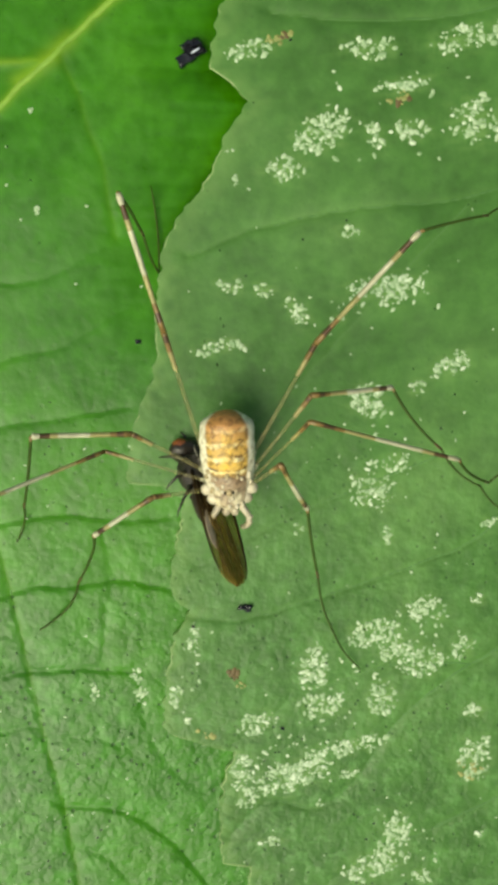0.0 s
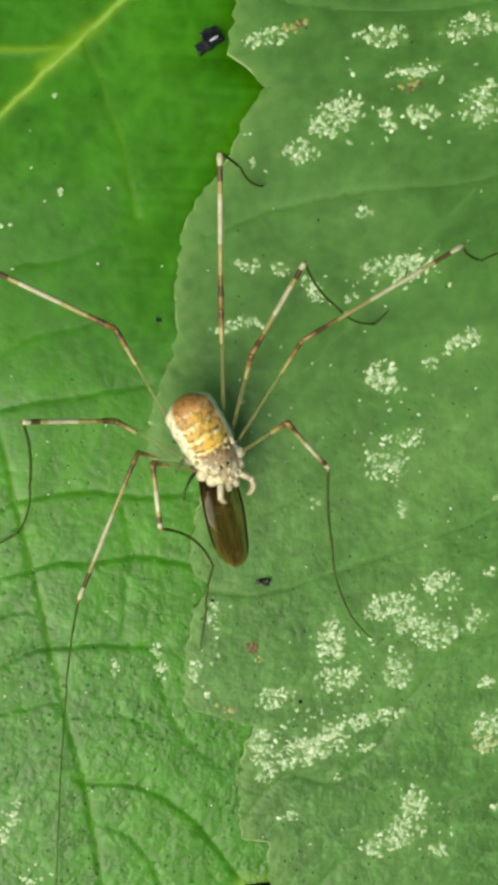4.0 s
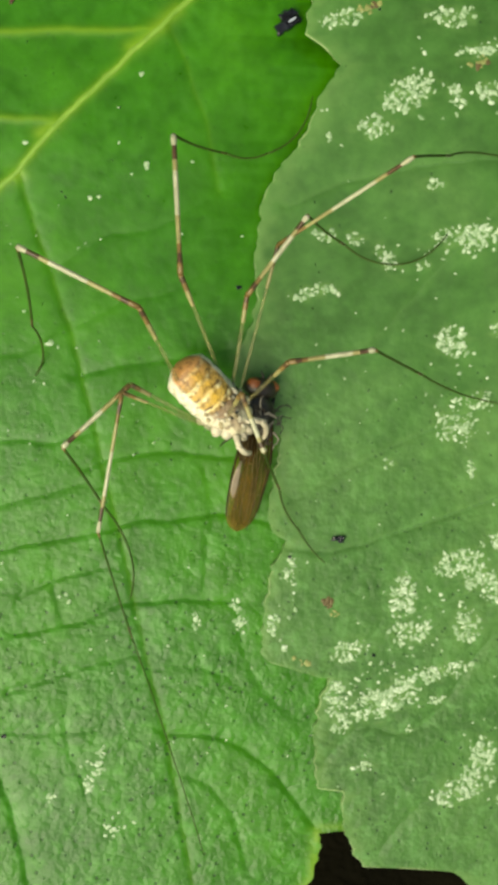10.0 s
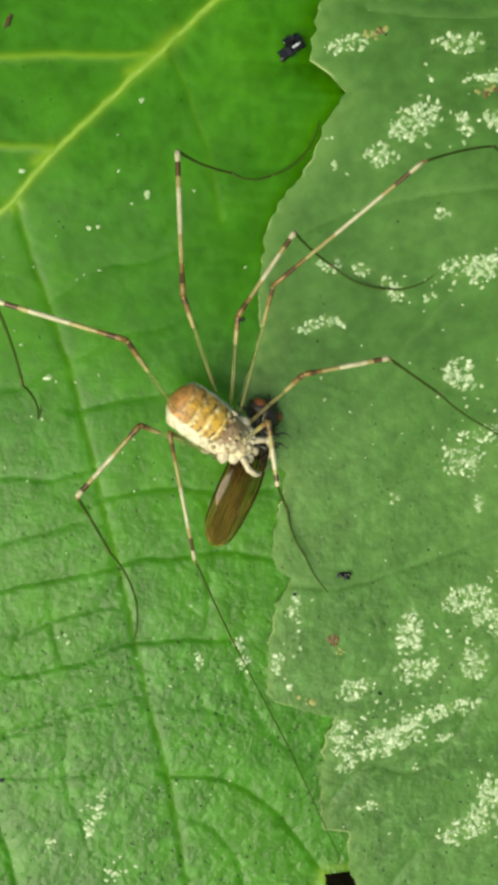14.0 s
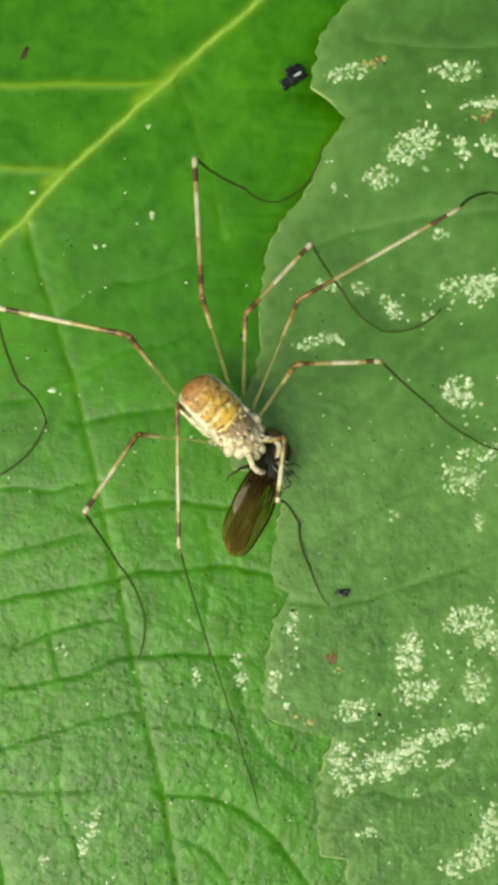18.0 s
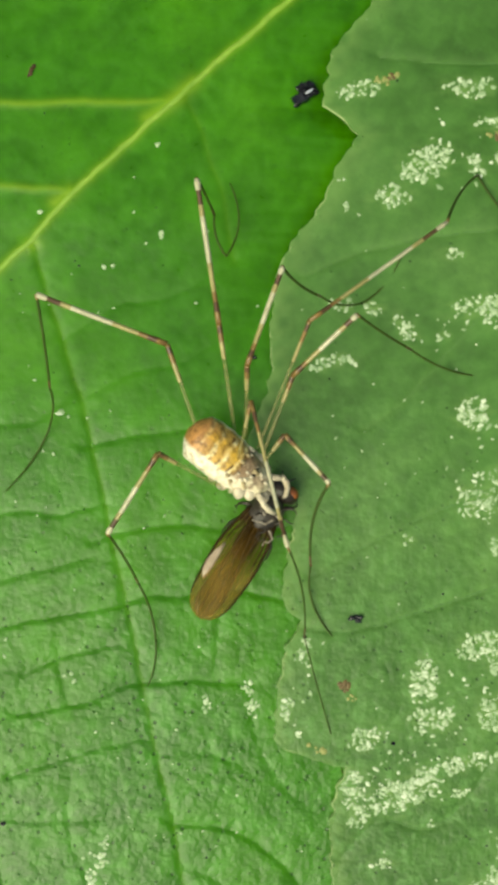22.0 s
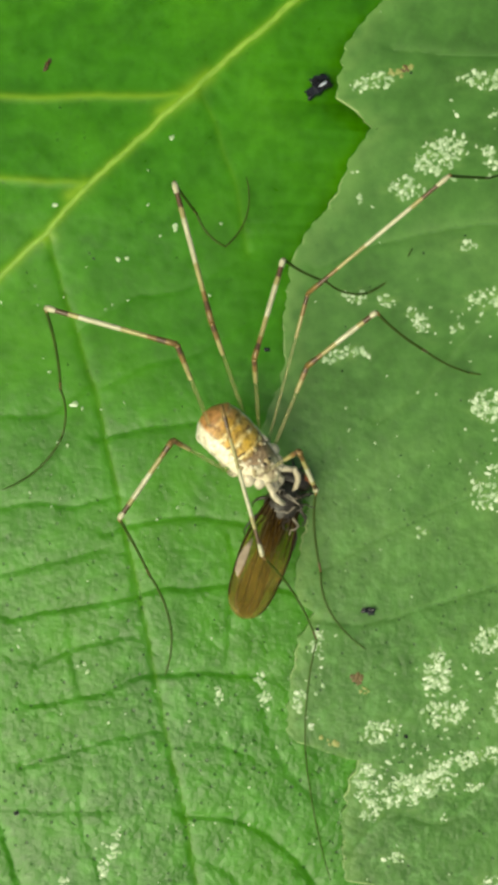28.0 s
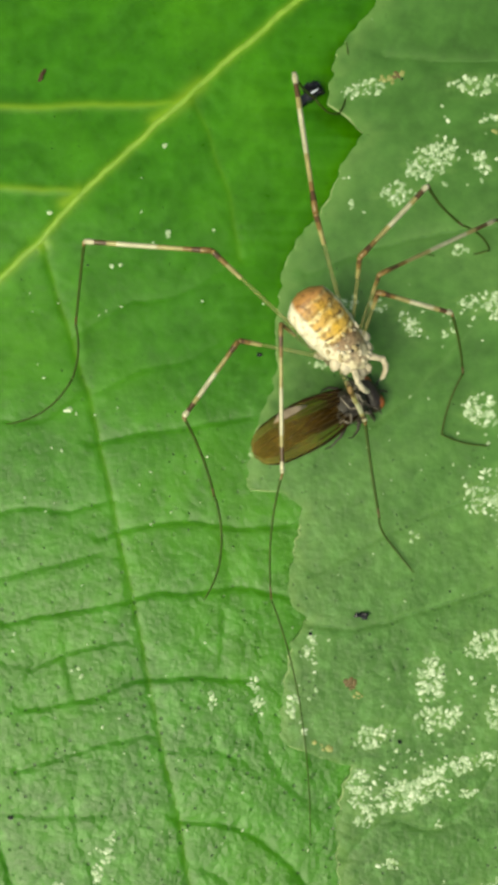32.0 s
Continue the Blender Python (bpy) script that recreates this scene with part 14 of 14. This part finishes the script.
    walk(LEGS['H'][2], [(0, pose(0.00924, 0.00204, 0.00423, -79.0, 52.1, 18.6)), (2.4, pose(0.00924, 0.00204, 0.00423, -79.0, 52.1, 18.6)), (2.65, pose(0.00920, 0.00237, 0.00409, -75.0, 55.9, 24.3)), (2.9, pose(0.00900, 0.00329, 0.00366, -57.8, 64.2, 45.1)), (3.15, pose(0.00834, 0.00460, 0.00290, -18.0, 66.5, 88.5)), (3.4, pose(0.00711, 0.00575, 0.00205, 10.9, 52.6, 119.7)), (3.65, pose(0.00574, 0.00631, 0.00155, 21.1, 30.2, 128.0)), (3.9, pose(0.00472, 0.00643, 0.00149, 28.7, 10.6, 128.8)), (4.15, pose(0.00418, 0.00638, 0.00162, 35.5, -1.1, 128.0)), (4.4, pose(0.00401, 0.00635, 0.00170, 41.9, -5.0, 127.5)), (5, pose(0.00401, 0.00635, 0.00170, 41.9, -5.0, 127.5)), (5.5, pose(0.00345, 0.00622, 0.00189, 44.4, -12.3, 132.9)), (6, pose(0.00299, 0.00582, 0.00266, 49.6, -22.4, 140.2)), (6.5, pose(0.00330, 0.00540, 0.00357, 49.3, -20.5, 154.0)), (7, pose(0.00360, 0.00512, 0.00405, 48.1, -16.8, 166.3)), (7.5, pose(0.00267, 0.00538, 0.00331, 48.1, -10.2, 162.4)), (8, pose(0.00211, 0.00572, 0.00214, 42.7, -2.4, 153.3)), (8.5, pose(0.00163, 0.00561, 0.00182, 36.0, 1.0, 150.8)), (9, pose(0.00123, 0.00549, 0.00145, 27.5, 3.3, 146.8)), (9.25, pose(0.00146, 0.00570, 0.00107, 20.8, 5.2, 142.4)), (9.5, pose(0.00212, 0.00607, 0.00071, 13.8, 8.4, 137.1)), (9.75, pose(0.00283, 0.00634, 0.00054, 7.3, 10.2, 132.8)), (10, pose(0.00296, 0.00638, 0.00036, 1.4, 8.5, 131.8)), (10.5, pose(0.00114, 0.00559, -0.00053, -47.2, -0.3, 134.6)), (11, pose(-0.00027, 0.00435, -0.00096, -75.9, -5.2, 135.0)), (11.5, pose(-0.00058, 0.00406, -0.00045, -48.6, -7.6, 147.3)), (12, pose(-0.00078, 0.00382, 0.00008, 8.6, -10.8, 160.5)), (12.5, pose(-0.00096, 0.00353, 0.00043, 19.0, -17.9, 156.1)), (13, pose(-0.00091, 0.00355, 0.00078, 21.3, -25.3, 149.7)), (13.5, pose(-0.00061, 0.00378, 0.00143, 20.1, -23.9, 150.4)), (14, pose(0.00007, 0.00416, 0.00239, 17.0, -18.3, 152.0)), (14.25, pose(0.00098, 0.00478, 0.00276, 16.4, -13.0, 149.2)), (14.5, pose(0.00268, 0.00548, 0.00314, 17.2, -5.4, 142.7)), (14.75, pose(0.00444, 0.00559, 0.00351, 17.1, -0.4, 134.5)), (15, pose(0.00525, 0.00546, 0.00366, 16.1, 0.7, 129.6)), (15.75, pose(0.00480, 0.00561, 0.00347, 17.2, -2.5, 130.7)), (16.5, pose(0.00327, 0.00572, 0.00301, 17.3, -8.9, 136.5)), (17.25, pose(0.00155, 0.00527, 0.00254, 16.9, -14.7, 144.4)), (18, pose(0.00045, 0.00452, 0.00243, 19.1, -15.5, 153.0)), (18.5, pose(0.00019, 0.00412, 0.00266, 22.7, -7.2, 162.1)), (19, pose(0.00001, 0.00360, 0.00309, 24.5, 2.6, 173.5)), (19.25, pose(-0.00021, 0.00302, 0.00336, 24.9, 7.6, -178.0)), (19.5, pose(-0.00042, 0.00223, 0.00367, 26.6, 15.0, -165.2)), (19.75, pose(-0.00039, 0.00153, 0.00404, 29.7, 20.3, -152.7)), (20, pose(-0.00018, 0.00110, 0.00441, 32.0, 20.6, -146.4)), (20.25, pose(0.00009, 0.00081, 0.00475, 32.3, 13.2, -148.0)), (20.5, pose(0.00037, 0.00054, 0.00504, 39.4, -0.1, -153.2)), (20.75, pose(0.00061, 0.00035, 0.00524, 102.7, -12.5, -158.5)), (21, pose(0.00071, 0.00028, 0.00532, 166.3, -17.7, -160.9)), (21.5, pose(0.00056, 0.00058, 0.00519, 165.1, -8.3, -157.4)), (22, pose(0.00042, 0.00086, 0.00503, 101.4, 2.3, -153.8)), (22.5, pose(0.00029, 0.00064, 0.00496, 38.9, 4.1, -157.4)), (23, pose(0.00008, 0.00034, 0.00480, 20.5, 4.6, -163.8)), (24, pose(-0.00029, 0.00088, 0.00434, 37.0, -0.1, -166.7)), (25, pose(-0.00020, 0.00130, 0.00434, 29.2, 4.4, -165.0)), (26.5, pose(-0.00026, 0.00164, 0.00416, 59.1, -1.0, -167.1)), (28, pose(-0.00023, 0.00204, 0.00401, 78.4, -8.6, -170.1)), (28.5, pose(0.00030, 0.00279, 0.00415, 82.5, -10.7, -178.3)), (29, pose(0.00094, 0.00357, 0.00417, 83.6, -10.8, 172.0)), (30, pose(0.00089, 0.00386, 0.00386, 83.0, -4.6, 167.5)), (30.25, pose(0.00070, 0.00410, 0.00339, 23.8, -2.7, 166.3)), (30.5, pose(0.00033, 0.00444, 0.00237, 19.6, -1.3, 165.0)), (30.75, pose(0.00024, 0.00481, 0.00120, 15.3, -0.7, 162.6)), (31, pose(0.00063, 0.00526, 0.00044, 9.9, 0.0, 159.4)), (31.125, pose(0.00131, 0.00571, 0.00034, 7.6, 6.5, 156.8)), (31.25, pose(0.00259, 0.00625, 0.00068, 5.4, 22.0, 151.3)), (31.375, pose(0.00404, 0.00641, 0.00147, 0.4, 38.4, 140.5)), (31.5, pose(0.00512, 0.00629, 0.00192, -7.5, 41.4, 128.8)), (31.625, pose(0.00512, 0.00638, 0.00160, -6.0, 35.6, 127.9)), (31.75, pose(0.00381, 0.00647, 0.00102, -1.3, 24.0, 130.9)), (31.875, pose(0.00208, 0.00602, 0.00097, -3.5, 7.5, 129.6)), (32, pose(0.00105, 0.00534, 0.00156, -12.9, -5.7, 125.0))])
    walk(LEGS['H'][3], [(0, pose(0.01296, 0.00330, -0.00082, -46.4, -3.2, 97.3)), (2.4, pose(0.01296, 0.00330, -0.00082, -46.4, -3.2, 97.3)), (2.65, pose(0.01247, 0.00385, -0.00121, -43.1, -4.3, 99.1)), (2.9, pose(0.01096, 0.00527, -0.00210, -34.5, -7.2, 103.0)), (3.15, pose(0.00841, 0.00715, -0.00296, -22.0, -11.6, 106.6)), (3.4, pose(0.00519, 0.00912, -0.00303, -1.4, -15.9, 109.1)), (3.65, pose(0.00233, 0.01067, -0.00167, 20.1, -15.5, 111.8)), (3.9, pose(0.00078, 0.01133, 0.00031, 31.5, -11.2, 117.0)), (4.15, pose(0.00023, 0.01142, 0.00174, 39.9, -8.6, 122.7)), (4.4, pose(0.00012, 0.01140, 0.00226, 42.5, -8.8, 124.0)), (5, pose(0.00012, 0.01140, 0.00226, 42.5, -8.8, 124.0)), (5.5, pose(-0.00081, 0.01080, 0.00325, 47.5, -23.1, 121.2)), (6, pose(-0.00155, 0.00961, 0.00510, 60.0, -38.1, 113.5)), (6.5, pose(-0.00209, 0.00802, 0.00581, 78.7, -41.4, 113.4)), (7, pose(-0.00235, 0.00657, 0.00590, 86.2, -41.9, 118.4)), (7.5, pose(-0.00333, 0.00729, 0.00444, 71.3, -36.7, 120.3)), (8, pose(-0.00360, 0.00860, 0.00240, 65.5, -33.0, 118.8)), (8.5, pose(-0.00396, 0.00872, 0.00170, 65.1, -35.1, 119.3)), (9, pose(-0.00411, 0.00899, 0.00108, 55.4, -34.3, 124.2)), (9.25, pose(-0.00359, 0.00959, 0.00049, 47.3, -30.3, 127.7)), (9.5, pose(-0.00252, 0.01038, -0.00023, 38.0, -22.5, 129.3)), (9.75, pose(-0.00144, 0.01096, -0.00059, 17.3, -14.3, 129.6)), (10, pose(-0.00126, 0.01110, -0.00059, 13.2, -9.6, 131.4)), (10.5, pose(-0.00335, 0.01015, -0.00050, 13.1, -8.2, 143.1)), (11, pose(-0.00477, 0.00886, -0.00038, -1.6, -8.7, 150.1)), (11.5, pose(-0.00592, 0.00749, 0.00040, 15.1, -14.1, 155.1)), (12, pose(-0.00671, 0.00591, 0.00128, 40.3, -19.9, 159.1)), (12.5, pose(-0.00652, 0.00600, 0.00240, 28.5, -27.5, 152.4)), (13, pose(-0.00590, 0.00647, 0.00352, 25.0, -36.3, 144.4)), (13.5, pose(-0.00570, 0.00667, 0.00402, 29.7, -44.3, 140.0)), (14, pose(-0.00529, 0.00702, 0.00440, 33.3, -51.3, 136.4)), (14.25, pose(-0.00438, 0.00797, 0.00419, 70.0, -47.9, 134.5)), (14.5, pose(-0.00239, 0.00934, 0.00374, 16.8, -36.8, 131.1)), (14.75, pose(-0.00005, 0.01016, 0.00355, 5.6, -23.9, 126.7)), (15, pose(0.00117, 0.01039, 0.00357, 3.8, -17.8, 124.0)), (15.75, pose(0.00063, 0.01046, 0.00374, 6.8, -20.1, 124.9)), (16.5, pose(-0.00132, 0.01007, 0.00400, 13.9, -24.2, 131.3)), (17.25, pose(-0.00349, 0.00887, 0.00416, 26.6, -28.8, 139.6)), (18, pose(-0.00504, 0.00732, 0.00414, 41.5, -33.6, 145.5)), (18.5, pose(-0.00585, 0.00607, 0.00347, 45.0, -39.9, 144.9)), (19, pose(-0.00634, 0.00433, 0.00280, 48.7, -44.5, 145.8)), (19.25, pose(-0.00655, 0.00280, 0.00252, 47.4, -42.4, 153.7)), (19.5, pose(-0.00639, 0.00065, 0.00201, -18.2, -35.9, 167.1)), (19.75, pose(-0.00572, -0.00122, 0.00181, -36.0, -28.7, 179.4)), (20, pose(-0.00517, -0.00222, 0.00216, -22.6, -24.8, -174.1)), (20.25, pose(-0.00519, -0.00250, 0.00329, 4.5, -20.8, -169.6)), (20.5, pose(-0.00534, -0.00235, 0.00505, 22.0, -10.5, -161.9)), (20.75, pose(-0.00521, -0.00194, 0.00663, 27.4, 1.0, -154.6)), (21, pose(-0.00505, -0.00172, 0.00727, 28.6, 4.3, -152.6)), (21.5, pose(-0.00528, -0.00186, 0.00611, 26.1, -5.6, -156.0)), (22, pose(-0.00532, -0.00196, 0.00478, 22.0, -16.3, -160.2)), (22.5, pose(-0.00560, -0.00181, 0.00450, 21.7, -16.9, -165.5)), (23, pose(-0.00604, -0.00144, 0.00428, 23.1, -16.0, -171.7)), (24, pose(-0.00652, -0.00059, 0.00435, 24.7, -15.6, -178.7)), (25, pose(-0.00636, -0.00035, 0.00385, 27.7, -13.1, -174.9)), (26.5, pose(-0.00649, 0.00022, 0.00427, 14.8, -15.1, 167.8)), (28, pose(-0.00646, 0.00095, 0.00497, -6.7, -14.0, 150.0)), (28.5, pose(-0.00599, 0.00261, 0.00534, 14.3, -12.7, 158.8)), (29, pose(-0.00529, 0.00444, 0.00537, 29.7, -11.7, 169.6)), (30, pose(-0.00534, 0.00525, 0.00437, 19.3, -5.2, 166.1)), (30.25, pose(-0.00551, 0.00562, 0.00369, 18.6, -10.1, 163.0)), (30.5, pose(-0.00585, 0.00610, 0.00251, 22.3, -20.9, 157.6)), (30.75, pose(-0.00586, 0.00672, 0.00128, 51.4, -31.1, 153.3)), (31, pose(-0.00536, 0.00751, 0.00044, 113.2, -36.4, 152.0)), (31.125, pose(-0.00454, 0.00822, -0.00038, 111.0, -32.9, 151.0)), (31.25, pose(-0.00261, 0.00910, -0.00172, 43.4, -24.0, 147.0)), (31.375, pose(0.00017, 0.00960, -0.00251, -25.3, -14.7, 140.2)), (31.5, pose(0.00211, 0.01003, -0.00231, -73.6, -8.0, 134.6)), (31.625, pose(0.00192, 0.01049, -0.00213, -64.0, -8.9, 132.2)), (31.75, pose(-0.00001, 0.01090, -0.00159, -36.8, -15.5, 131.7)), (31.875, pose(-0.00197, 0.01091, 0.00014, 37.6, -22.4, 131.5)), (32, pose(-0.00260, 0.01056, 0.00219, 81.7, -26.3, 130.2))])
    walk(LEGS['H'][4], [(0, pose(0.01224, 0.00895, -0.00050, -48.4, -14.7, 109.8)), (2.4, pose(0.01224, 0.00895, -0.00050, -48.4, -14.7, 109.8)), (2.65, pose(0.01157, 0.00946, -0.00078, -45.0, -15.4, 110.0)), (2.9, pose(0.00969, 0.01078, -0.00139, -36.0, -17.3, 110.2)), (3.15, pose(0.00682, 0.01250, -0.00182, -23.0, -20.0, 110.2)), (3.4, pose(0.00340, 0.01430, -0.00147, -1.5, -23.3, 109.3)), (3.65, pose(0.00029, 0.01577, -0.00015, 21.6, -26.1, 107.5)), (3.9, pose(-0.00176, 0.01631, 0.00142, 35.4, -27.7, 105.5)), (4.15, pose(-0.00281, 0.01617, 0.00259, 46.0, -28.2, 103.7)), (4.4, pose(-0.00303, 0.01607, 0.00313, 48.9, -27.7, 104.0)), (5, pose(-0.00303, 0.01607, 0.00313, 48.9, -27.7, 104.0)), (5.5, pose(-0.00353, 0.01528, 0.00549, 57.3, -36.3, 101.7)), (6, pose(-0.00334, 0.01373, 0.00862, 71.8, -44.1, 95.6)), (6.5, pose(-0.00378, 0.01195, 0.00958, 90.0, -42.6, 96.5)), (7, pose(-0.00437, 0.01030, 0.00971, 98.5, -41.4, 100.0)), (7.5, pose(-0.00564, 0.01123, 0.00784, 79.7, -39.4, 106.7)), (8, pose(-0.00591, 0.01279, 0.00551, 70.0, -35.6, 110.8)), (8.5, pose(-0.00624, 0.01279, 0.00498, 54.0, -36.1, 116.3)), (9, pose(-0.00676, 0.01288, 0.00429, 42.9, -34.9, 123.4)), (9.25, pose(-0.00660, 0.01349, 0.00337, 35.5, -31.1, 125.3)), (9.5, pose(-0.00585, 0.01446, 0.00195, 25.9, -25.2, 126.8)), (9.75, pose(-0.00497, 0.01521, 0.00082, 17.9, -19.6, 127.8)), (10, pose(-0.00497, 0.01532, 0.00036, 13.6, -16.9, 129.6)), (10.5, pose(-0.00787, 0.01354, 0.00031, 13.5, -16.3, 141.2)), (11, pose(-0.00965, 0.01167, 0.00049, -1.6, -17.6, 150.3)), (11.5, pose(-0.01094, 0.00981, 0.00179, 15.7, -21.3, 153.1)), (12, pose(-0.01172, 0.00783, 0.00322, 41.8, -24.3, 155.0)), (12.5, pose(-0.01100, 0.00835, 0.00503, 29.7, -31.5, 149.9)), (13, pose(-0.00964, 0.00914, 0.00690, 26.6, -39.4, 142.5)), (13.5, pose(-0.00883, 0.00930, 0.00801, 31.5, -44.9, 138.0)), (14, pose(-0.00787, 0.00948, 0.00885, 36.4, -49.6, 132.7)), (14.25, pose(-0.00706, 0.01070, 0.00842, 35.5, -48.9, 129.5)), (14.5, pose(-0.00539, 0.01278, 0.00716, 19.8, -46.7, 126.7)), (14.75, pose(-0.00316, 0.01433, 0.00586, 7.2, -44.4, 124.0)), (15, pose(-0.00187, 0.01489, 0.00532, 5.0, -43.5, 121.8)), (15.75, pose(-0.00243, 0.01485, 0.00571, 8.8, -43.5, 121.2)), (16.5, pose(-0.00475, 0.01398, 0.00634, 17.2, -41.9, 125.5)), (17.25, pose(-0.00729, 0.01211, 0.00691, 30.6, -39.5, 132.5)), (18, pose(-0.00896, 0.01001, 0.00730, 45.1, -38.8, 139.5)), (18.5, pose(-0.00943, 0.00859, 0.00712, 46.5, -40.5, 142.3)), (19, pose(-0.00971, 0.00661, 0.00679, 47.6, -42.7, 147.1)), (19.25, pose(-0.01032, 0.00466, 0.00636, 45.1, -42.2, 156.9)), (19.5, pose(-0.01090, 0.00167, 0.00535, -21.7, -39.1, 172.5)), (19.75, pose(-0.01073, -0.00117, 0.00455, -39.4, -35.7, -174.3)), (20, pose(-0.01032, -0.00275, 0.00456, -25.0, -34.2, -169.3)), (20.25, pose(-0.01044, -0.00346, 0.00531, 5.1, -34.5, -170.9)), (20.5, pose(-0.01067, -0.00409, 0.00609, 26.8, -35.0, -173.8)), (20.75, pose(-0.01035, -0.00439, 0.00654, 33.7, -33.8, -175.5)), (21, pose(-0.01010, -0.00433, 0.00684, 34.2, -31.8, -174.6)), (21.5, pose(-0.01047, -0.00417, 0.00667, 32.2, -34.8, -173.0)), (22, pose(-0.01047, -0.00381, 0.00637, 26.5, -36.2, -170.2)), (22.5, pose(-0.01088, -0.00318, 0.00616, 25.7, -35.2, -174.3)), (23, pose(-0.01147, -0.00222, 0.00586, 26.8, -33.3, 179.5)), (24, pose(-0.01201, -0.00071, 0.00588, 28.4, -32.0, 172.3)), (25, pose(-0.01189, -0.00085, 0.00514, 31.5, -30.1, 174.8)), (26.5, pose(-0.01187, 0.00138, 0.00576, 16.9, -32.1, 162.6)), (28, pose(-0.01125, 0.00372, 0.00635, -8.0, -35.1, 152.9)), (28.5, pose(-0.01117, 0.00462, 0.00660, 17.9, -38.1, 150.8)), (29, pose(-0.01078, 0.00545, 0.00652, 38.8, -39.2, 149.3)), (30, pose(-0.01085, 0.00661, 0.00489, 24.1, -36.5, 153.0)), (30.25, pose(-0.01088, 0.00726, 0.00469, 22.8, -35.7, 152.6)), (30.5, pose(-0.01078, 0.00812, 0.00455, 25.6, -34.8, 150.7)), (30.75, pose(-0.01023, 0.00892, 0.00422, 54.0, -34.2, 148.4)), (31, pose(-0.00941, 0.00967, 0.00382, 115.9, -34.6, 147.3)), (31.125, pose(-0.00872, 0.01054, 0.00272, 111.6, -32.5, 149.6)), (31.25, pose(-0.00698, 0.01194, 0.00059, 40.2, -25.7, 154.4)), (31.375, pose(-0.00407, 0.01313, -0.00106, -29.9, -17.4, 156.4)), (31.5, pose(-0.00185, 0.01406, -0.00152, -77.2, -13.1, 154.2)), (31.625, pose(-0.00186, 0.01466, -0.00125, -67.5, -16.0, 148.2)), (31.75, pose(-0.00367, 0.01500, -0.00006, -38.9, -23.2, 138.1)), (31.875, pose(-0.00546, 0.01486, 0.00231, 42.4, -28.3, 123.3)), (32, pose(-0.00589, 0.01447, 0.00472, 90.1, -27.5, 111.8))])


motions()
